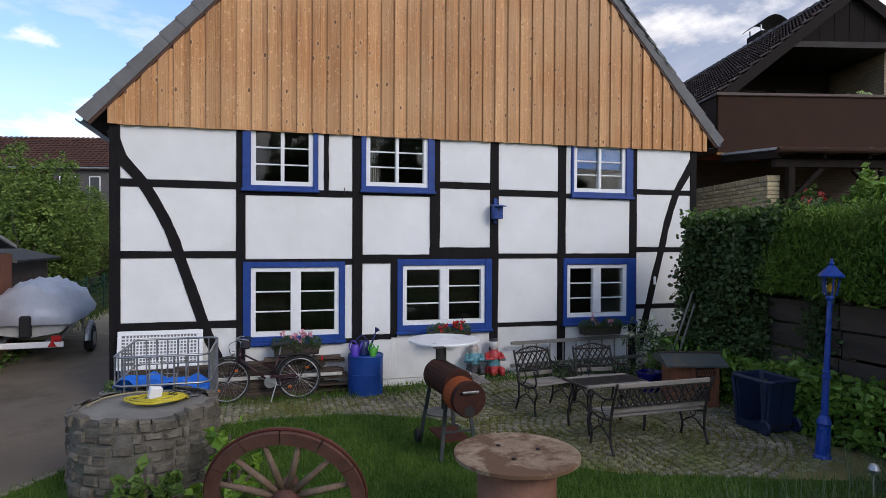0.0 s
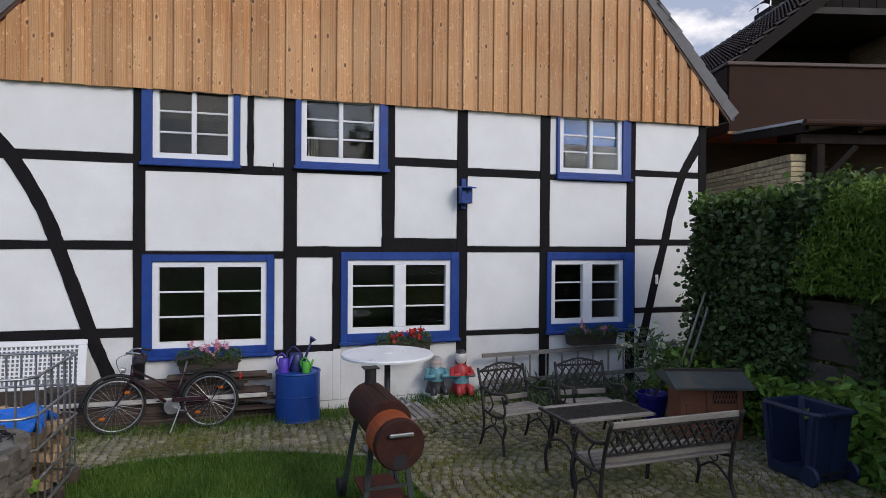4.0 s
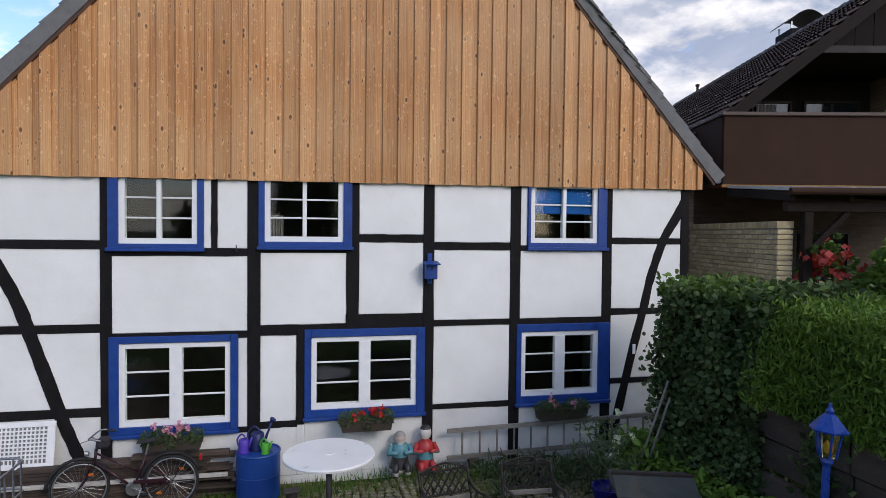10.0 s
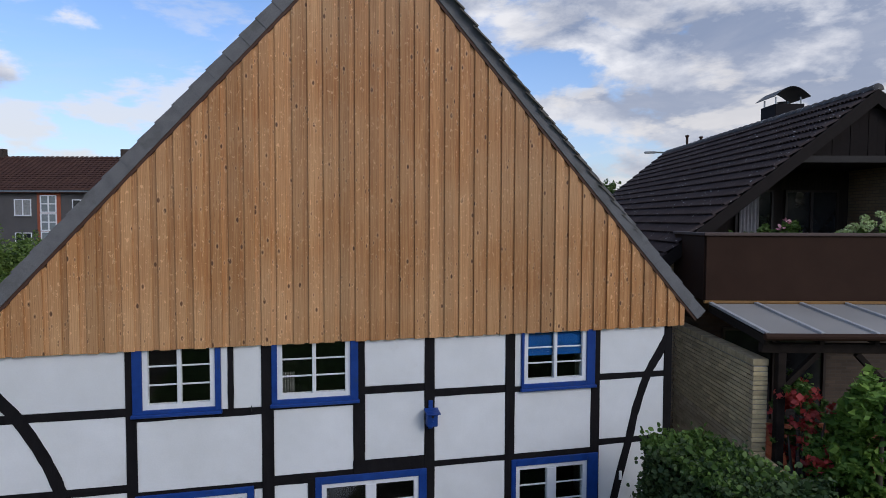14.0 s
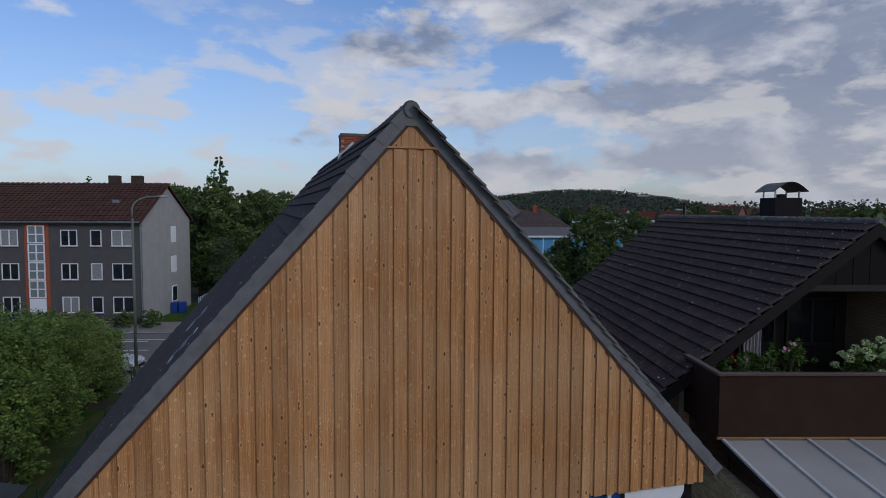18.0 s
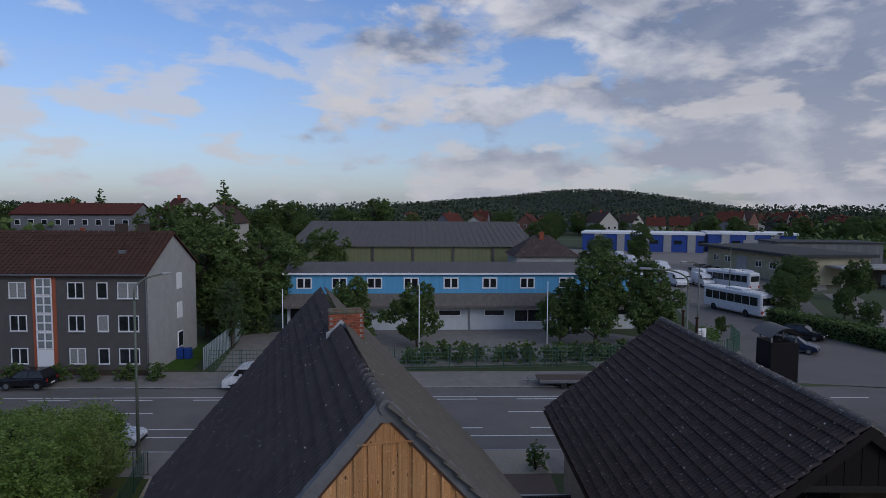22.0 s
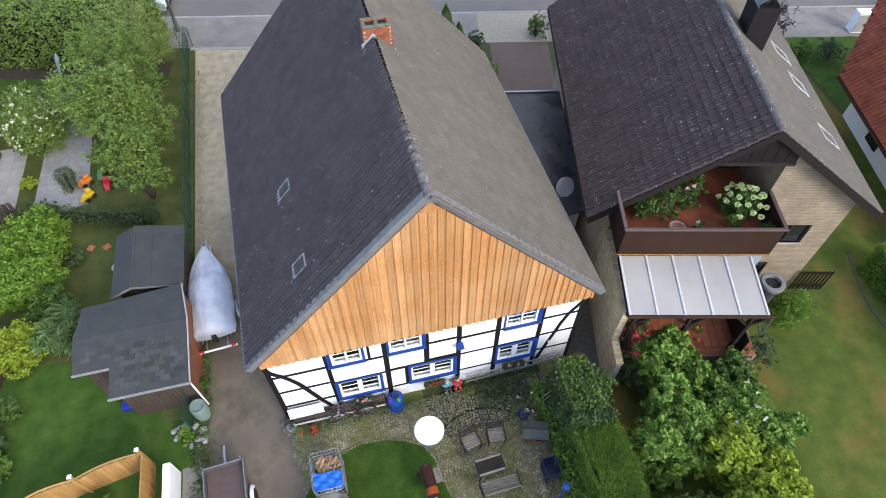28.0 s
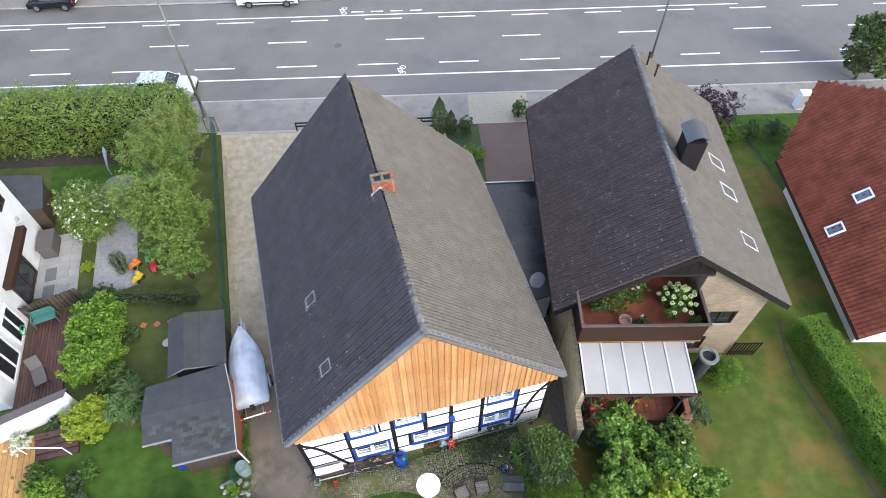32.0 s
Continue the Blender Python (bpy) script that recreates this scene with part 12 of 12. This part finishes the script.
    part("bumper", Geo().cbox(-L / 2 - 0.03, -w2 + 0.08, 0.30, -L / 2 + 0.1, w2 - 0.08, 0.50, 0.03).cbox(L / 2 - 0.1, -w2 + 0.08, 0.26, L / 2 + 0.03, w2 - 0.08, 0.46, 0.03), BLACK, t)
    part("number_plate", Geo().cbox(-L / 2 - 0.045, -0.26, 0.40, -L / 2 - 0.02, 0.26, 0.51, 0.004), WHITE, t)
    return t


CARBLACK = solid("black car paint", (0.012, 0.012, 0.015), 0.15)
CARWHITE = solid("white van paint", (0.72, 0.73, 0.75), 0.25)
CARSILVER = solid("pale silver car paint", (0.58, 0.60, 0.62), 0.25, 0.2)
CARBLUE = solid("dark blue car paint", (0.016, 0.025, 0.06), 0.15)
car("parked_car", "black small hatchback parked at the far kerb", Matrix.Translation((-16.1, 43.4, 0.0)) @ pose(0, 0, 0, 0, 0, 168), 3.7, 1.65, 1.48, CARBLACK)
car("delivery_van", "white panel van parked across the road", Matrix.Translation((1.2, 39.6, ROAD_Z)) @ pose(0, 0, 0, 0, 0, 168), 5.0, 1.95, 1.95, CARWHITE, "van")
car("parked_car", "pale silver hatchback parked by the hedge", Matrix.Translation((-6.9, 29.6, ROAD_Z)) @ pose(0, 0, 0, 0, 0, -12), 4.2, 1.72, 1.45, CARSILVER)
car("passing_car", "dark blue small car on the side road", Matrix.Translation((52.4, 40.4, 0)) @ pose(0, 0, 0, 0, 0, -52), 3.9, 1.65, 1.45, CARBLUE, group="cars on the side road")
car("passing_car", "dark estate car on the side road", Matrix.Translation((58.0, 45.3, 0)) @ pose(0, 0, 0, 0, 0, -60), 4.4, 1.75, 1.5, CARBLACK, group="cars on the side road")
random.seed(5)
for x, y in ((80.4, 116.5), (76.5, 87.0), (72.0, 88.5), (74.6, 91.0), (79.6, 104.0), (80.9, 120.5), (77, 105), (73.2, 94), (70.6, 98.5), (83.5, 110.5), (81.5, 93.6), (85.0, 91.0), (88.5, 90.0), (107.5, 76.0), (86, 128), (90, 140), (78, 124)):
    car("parked_van", "white minibus parked in the works yard", pose(x, y, 0, 0, 0, random.uniform(-120, -95)), 5.4, 2.0, 2.4, CARWHITE, "van", "vans in the yard")
for i in range(6):
    car("yard_car", "dark car parked in the works yard", pose(90.5 + i * 0.7, 96 + i * 3.2, 0, 0, 0, -170), 4.3, 1.75, 1.45, random.choice((CARBLACK, CARBLUE, CARSILVER)), group="cars in the yard")
car("yard_car", "bright yellow green car parked by the halls", pose(70, 148, 0, 0, 0, -100), 4.0, 1.7, 1.5, solid("yellow green paint", (0.40, 0.48, 0.04), 0.3), group="cars in the yard")


def coach(at, label, L=11.5):
    t = thing("coach", label, "coach", at=at, group="coaches")
    W, H = 2.5, 3.3
    part("body", Geo().cbox(-L / 2, -W / 2, 0.35, L / 2, W / 2, H, 0.18), CARWHITE, t)
    for s in (-1, 1):
        for i in range(7):
            x0 = -L / 2 + 0.5 + i * (L - 1.0) / 7
            part("side_window", Geo().cbox(x0 + 0.04, s * W / 2 - 0.03, 1.65, x0 + (L - 1.0) / 7 - 0.04, s * W / 2 + 0.012, 2.75, 0.01), DARKGLASS, t)
        for x in (-L * 0.26, L * 0.30):
            part("wheel", Geo(pose(x, s * (W / 2 - 0.12), 0.5, 90, 0, 0)).lathe([(0, -0.14), (0.48, -0.14), (0.5, 0), (0.48, 0.14), (0, 0.14)], 20), BLACK, t)
        part("tail_light", Geo().cbox(-L / 2 - 0.02, s * 0.95 - 0.15, 0.7, -L / 2 + 0.05, s * 0.95 + 0.15, 1.1, 0.02), bpy.data.materials["red tail light"], t)
    part("rear_window", Geo().cbox(-L / 2 - 0.015, -0.95, 1.8, -L / 2 + 0.05, 0.95, 2.75, 0.01), DARKGLASS, t)
    part("windscreen", Geo().cbox(L / 2 - 0.05, -1.1, 1.2, L / 2 + 0.015, 1.1, 2.8, 0.01), DARKGLASS, t)
    part("roof_unit", Geo().cbox(-1.5, -0.8, H, 1.5, 0.8, H + 0.22, 0.05), WHITE_PLASTIC, t)


coach(pose(62.6, 61.0, 0, 0, 0, 93), "white coach parked on the side road", 10.5)
coach(pose(79.0, 82.5, 0, 0, 0, 100), "white coach further down the side road", 9.5)
bt = thing("flat_car_trailer", "empty flatbed car trailer parked at the kerb", "trailer", at=Matrix.Translation((24.8, 34.9, ROAD_Z)) @ pose(0, 0, 0, 0, 0, -12))
part("bed", Geo().cbox(-2.0, -1.0, 0.52, 2.2, 1.0, 0.62, 0.02), OLD, bt)
for s in (-1, 1):
    part("side_rail", Geo().cbox(-2.0, s * 1.0 - 0.04, 0.5, 2.2, s * 1.0 + 0.04, 0.75, 0.01), GALV, bt)
    for x in (-0.1, 0.75):
        part("wheel", Geo(pose(x, s * 0.9, 0.27, 90, 0, 0)).lathe([(0, -0.08), (0.26, -0.09), (0.27, 0), (0.26, 0.09), (0, 0.08)], 18), BLACK, bt)
part("draw_bar", Geo().bar((-2.0, 0, 0.5), (-3.2, 0, 0.45), 0.1), GALV, bt)
part("jockey", Geo().tube([(-2.8, 0.15, 0.7), (-2.8, 0.15, 0.0)], 0.03, 6), GALV, bt)

# low white transformer cabinet and box by the red-roofed house
cb = thing("white_cabinet", "white electricity cabinet by the pavement", "cabinet", at=pose(35.9, 16.6, 0, 0, 0, -12))
part("body", Geo().cbox(-0.5, -0.3, 0, 0.5, 0.3, 1.3, 0.02), WHITE, cb)
part("door", Geo().cbox(-0.45, -0.32, 0.1, 0.45, -0.30, 1.2, 0.01), PALE_GREY, cb)
fw = thing("round_planter", "round grey concrete planter by the terrace", "planter", at=pose(19.1, 0.2, 0) @ Matrix.Diagonal((1, 1, 1.5, 1)))
part("column", Geo().lathe([(0, 0), (0.33, 0), (0.35, 1.3), (0, 1.3)], 26), solid("dark stone", (0.06, 0.06, 0.058), 0.9, spec=0.1), fw)
part("rim", Geo().lathe([(0.36, 1.28), (0.46, 1.3), (0.47, 1.38), (0.44, 1.41), (0.31, 1.41), (0.29, 1.36), (0.29, 1.28)], 28), solid("grey stone rim", (0.20, 0.20, 0.195), 0.9), fw)
# black disc that stands in for the dark hollow inside the rim
part("soil", Geo().lathe([(0, 1.315), (0.285, 1.315), (0.285, 1.30), (0, 1.30)], 20), BLACK, fw)
bx = thing("slatted_railing", "dark slatted railing over the basement steps", "railing", at=pose(21.15, 0.75, 0, 0, 0, -14))
for i in range(9):
    part("slat", Geo().cbox(i * 0.16, 0, 0, i * 0.16 + 0.09, 0.04, 1.3, 0.01), DARKWOOD, bx)
for z in (0.2, 1.1):
    part("rail", Geo().cbox(0, 0.04, z, 1.4, 0.08, z + 0.08, 0.01), DARKWOOD, bx)

# ---- grass and setts ----
rng = np.random.default_rng(400)


def inside(poly, x, y):
    """Which points lie in a polygon."""
    c = np.zeros(len(x), dtype=bool)
    k = len(poly)
    for i in range(k):
        (ax, ay), (bx, by) = poly[i], poly[(i + 1) % k]
        hit = ((ay > y) != (by > y)) & (x < (bx - ax) * (y - ay) / (by - ay + 1e-12) + ax)
        c ^= hit
    return c


def rises(x):
    return 0.12 * np.clip((x - 4.4) / 1.6, 0, 1)


def blades(x, y, h, w):
    """Bent grass blades, two triangles each."""
    n = len(x)
    a = rng.uniform(0, 6.283, n)
    lean_ = rng.uniform(0.1, 0.7, n) * h
    z = rises(x)
    dx, dy = np.cos(a), np.sin(a)
    p0 = np.stack([x - dy * w, y + dx * w, z - 0.005], axis=1)
    p1 = np.stack([x + dy * w, y - dx * w, z - 0.005], axis=1)
    p2 = np.stack([x + dx * lean_, y + dy * lean_, z + h], axis=1)
    v = np.stack([p0, p1, p2], axis=1).reshape(-1, 3)
    return v, np.arange(3 * n).reshape(-1, 3)


GRASS = leaf_material("grass blade", (0.040, 0.095, 0.012), (0.125, 0.215, 0.030), 0.6, 0.3)
edge = [(-1.0, -9.0), (9.6, -9.0)] + LAWN_EDGE[:-1]
n = 170000
x, y = rng.uniform(-1, 9.6, n), rng.uniform(-9.0, -1.35, n)
k = inside(edge, x + rng.normal(0, 0.05, n), y + rng.normal(0, 0.06, n)) & ((x - 1.05) ** 2 + (y + 3.78) ** 2 > 0.5)
x, y = x[k], y[k]
v, f = blades(x, y, rng.uniform(0.025, 0.085, len(x)), 0.0045)
thing("grass", "short green grass blades of the lawn", "grass", kind="stuff", geo=array_mesh("grass", v, f), material=GRASS)
n = 6000
x, y = rng.uniform(0.4, 9.2, n), rng.normal(-0.42, 0.20, n)
v, f = blades(x, y, rng.uniform(0.03, 0.14, n), 0.006)
thing("plinth_weeds", "rough grass and weeds along the plinth", "weeds", kind="stuff", geo=array_mesh("plinth_weeds", v, f), material=GRASS)
n = 46000
cx, cy = rng.uniform(0.6, 9.4, 700), rng.uniform(-5.3, -0.4, 700)
i = rng.integers(0, 700, n)
x, y = cx[i] + rng.normal(0, 0.13, n), cy[i] + rng.normal(0, 0.13, n)
k = ~inside(edge, x, y)
x, y = x[k], y[k]
v, f = blades(x, y, rng.uniform(0.012, 0.045, len(x)), 0.005)
thing("joint_weeds", "moss and grass tufts between the setts", "weeds", kind="stuff", geo=array_mesh("joint_weeds", v, f), material=leaf_material("olive moss", (0.10, 0.105, 0.018), (0.22, 0.215, 0.05), 0.7, 0.2))
n = 2600
cx, cy = rng.uniform(5.4, 9.2, 60), rng.uniform(-8.2, -6.0, 60)
i = rng.integers(0, 60, n)
v, f = blades(cx[i] + rng.normal(0, 0.13, n), cy[i] + rng.normal(0, 0.13, n), rng.uniform(0.12, 0.55, n), 0.006)
thing("tall_grasses", "tall wild grasses in the near border", "grass", kind="stuff", geo=array_mesh("tall_grasses", v, f), material=LEAF_GREY)
n = 2400
x, y = rng.normal(-3.2, 0.2, n), rng.uniform(0.5, 22, n)
v, f = blades(x, y, rng.uniform(0.04, 0.2, n), 0.008)
thing("verge_weeds", "weeds along the foot of the mesh fence", "weeds", kind="stuff", geo=array_mesh("verge_weeds", v, f), material=GRASS)

# granite setts: rings round the seats, arcs towards the house
setts = thing("cobbled_patio", "worn granite setts laid in rings and arcs", "patio", kind="structure")
stones = []
CX, CY = 6.75, -3.45
r = 0.10
while r < 2.15:
    m = max(5, int(6.2832 * r / 0.112))
    for q in range(m):
        a = 6.2832 * (q + 0.5 * (int(r * 10) % 2)) / m
        stones.append((CX + r * math.cos(a), CY + r * math.sin(a), math.degrees(a) + 90, 0.5))
    r += 0.105
COLW, ROWH = 1.30, 0.105
for c in range(-1, 8):
    x0 = 0.45 + c * COLW
    for q in range(-52, 3):
        for s in range(12):
            t = (s + 0.5) / 12
            ang = (t - 0.5) * 1.9
            xx = x0 + COLW * t
            yy = q * ROWH + 0.40 * math.cos(ang) - 0.30
            stones.append((xx, yy, -math.degrees(math.sin(ang)) * 0.62, 0.5))
region = [(0.30, -2.75), (0.05, -1.6), (-0.05, -0.4), (0.3, -0.25), (3.2, -0.42), (9.2, -0.30), (10.0, -0.6), (9.3, -1.6), (8.95, -4.2), (8.6, -5.3), (7.6, -5.55), (6.0, -4.95), (5.25, -4.2), (5.0, -3.3), (4.95, -2.7), (4.65, -2.05), (4.0, -1.68), (3.3, -1.48), (2.4, -1.43), (1.7, -1.62), (0.9, -2.02)]
sx = np.array([s[0] for s in stones])
sy = np.array([s[1] for s in stones])
ok = inside(region, sx, sy)
far_ring = (sx - CX) ** 2 + (sy - CY) ** 2 > 2.2 ** 2
seen = []
n_ring = next(i for i, s in enumerate(stones) if abs(s[0] - CX) > 2.6)
for i, s in enumerate(stones):
    if ok[i] and (i < n_ring or far_ring[i]):
        seen.append(s)
unit = Geo().add([(-0.050, -0.046, -0.03), (0.050, -0.046, -0.03), (0.050, 0.046, -0.03), (-0.050, 0.046, -0.03), (-0.048, -0.044, 0.006), (0.048, -0.044, 0.006), (0.048, 0.044, 0.006), (-0.048, 0.044, 0.006), (-0.036, -0.032, 0.014), (0.036, -0.032, 0.014), (0.036, 0.032, 0.014), (-0.036, 0.032, 0.014)],
                 [(0, 1, 5, 4), (1, 2, 6, 5), (2, 3, 7, 6), (3, 0, 4, 7), (4, 5, 9, 8), (5, 6, 10, 9), (6, 7, 11, 10), (7, 4, 8, 11), (8, 9, 10, 11)])
um = unit.mesh("sett")
uv = np.array(unit.v)
uf = np.array(unit.f)
random.seed(61)
near = 0
vv, ff = [], []
for x, y, rz, _ in seen:
    tx, ty, sc = random.uniform(-3, 3), random.uniform(-3, 3), random.uniform(0.78, 1.05)
    m = pose(x + random.uniform(-0.014, 0.014), y + random.uniform(-0.014, 0.014), rise(x) - 0.006 + random.uniform(-0.005, 0.004), tx, ty, rz + random.uniform(-14, 14)) @ Matrix.Diagonal((sc, sc * random.uniform(0.92, 1.05), 1, 1))
    if 4.9 < x < 6.6 and -2.55 < y < -0.6 and near < 300:
        part("sett", um, STONE, setts, at=m)
        near += 1
    else:
        mm = np.array(m)
        ff.append(uf + len(vv) * len(uv))
        vv.append(uv @ mm[:3, :3].T + mm[:3, 3])
tagged(part("setts", array_mesh("setts", np.concatenate(vv), np.concatenate(ff)), STONES, setts), kind="stuff")
# edging stones of the lawn
es = thing("lawn_edge_stones", "single row of small edging stones round the lawn", "edging", kind="structure")
for a, b in zip(LAWN_EDGE[3:13], LAWN_EDGE[4:14]):
    L = math.hypot(b[0] - a[0], b[1] - a[1])
    for q in range(max(1, int(L / 0.13))):
        t = (q + 0.5) / max(1, int(L / 0.13))
        x, y = a[0] + (b[0] - a[0]) * t, a[1] + (b[1] - a[1]) * t
        part("edge_stone", um, STONE, es, at=pose(x, y, rise(x) + 0.006, 0, 0, math.degrees(math.atan2(b[1] - a[1], b[0] - a[0]))) @ Matrix.Diagonal((1.15, 0.8, 1.2, 1)))
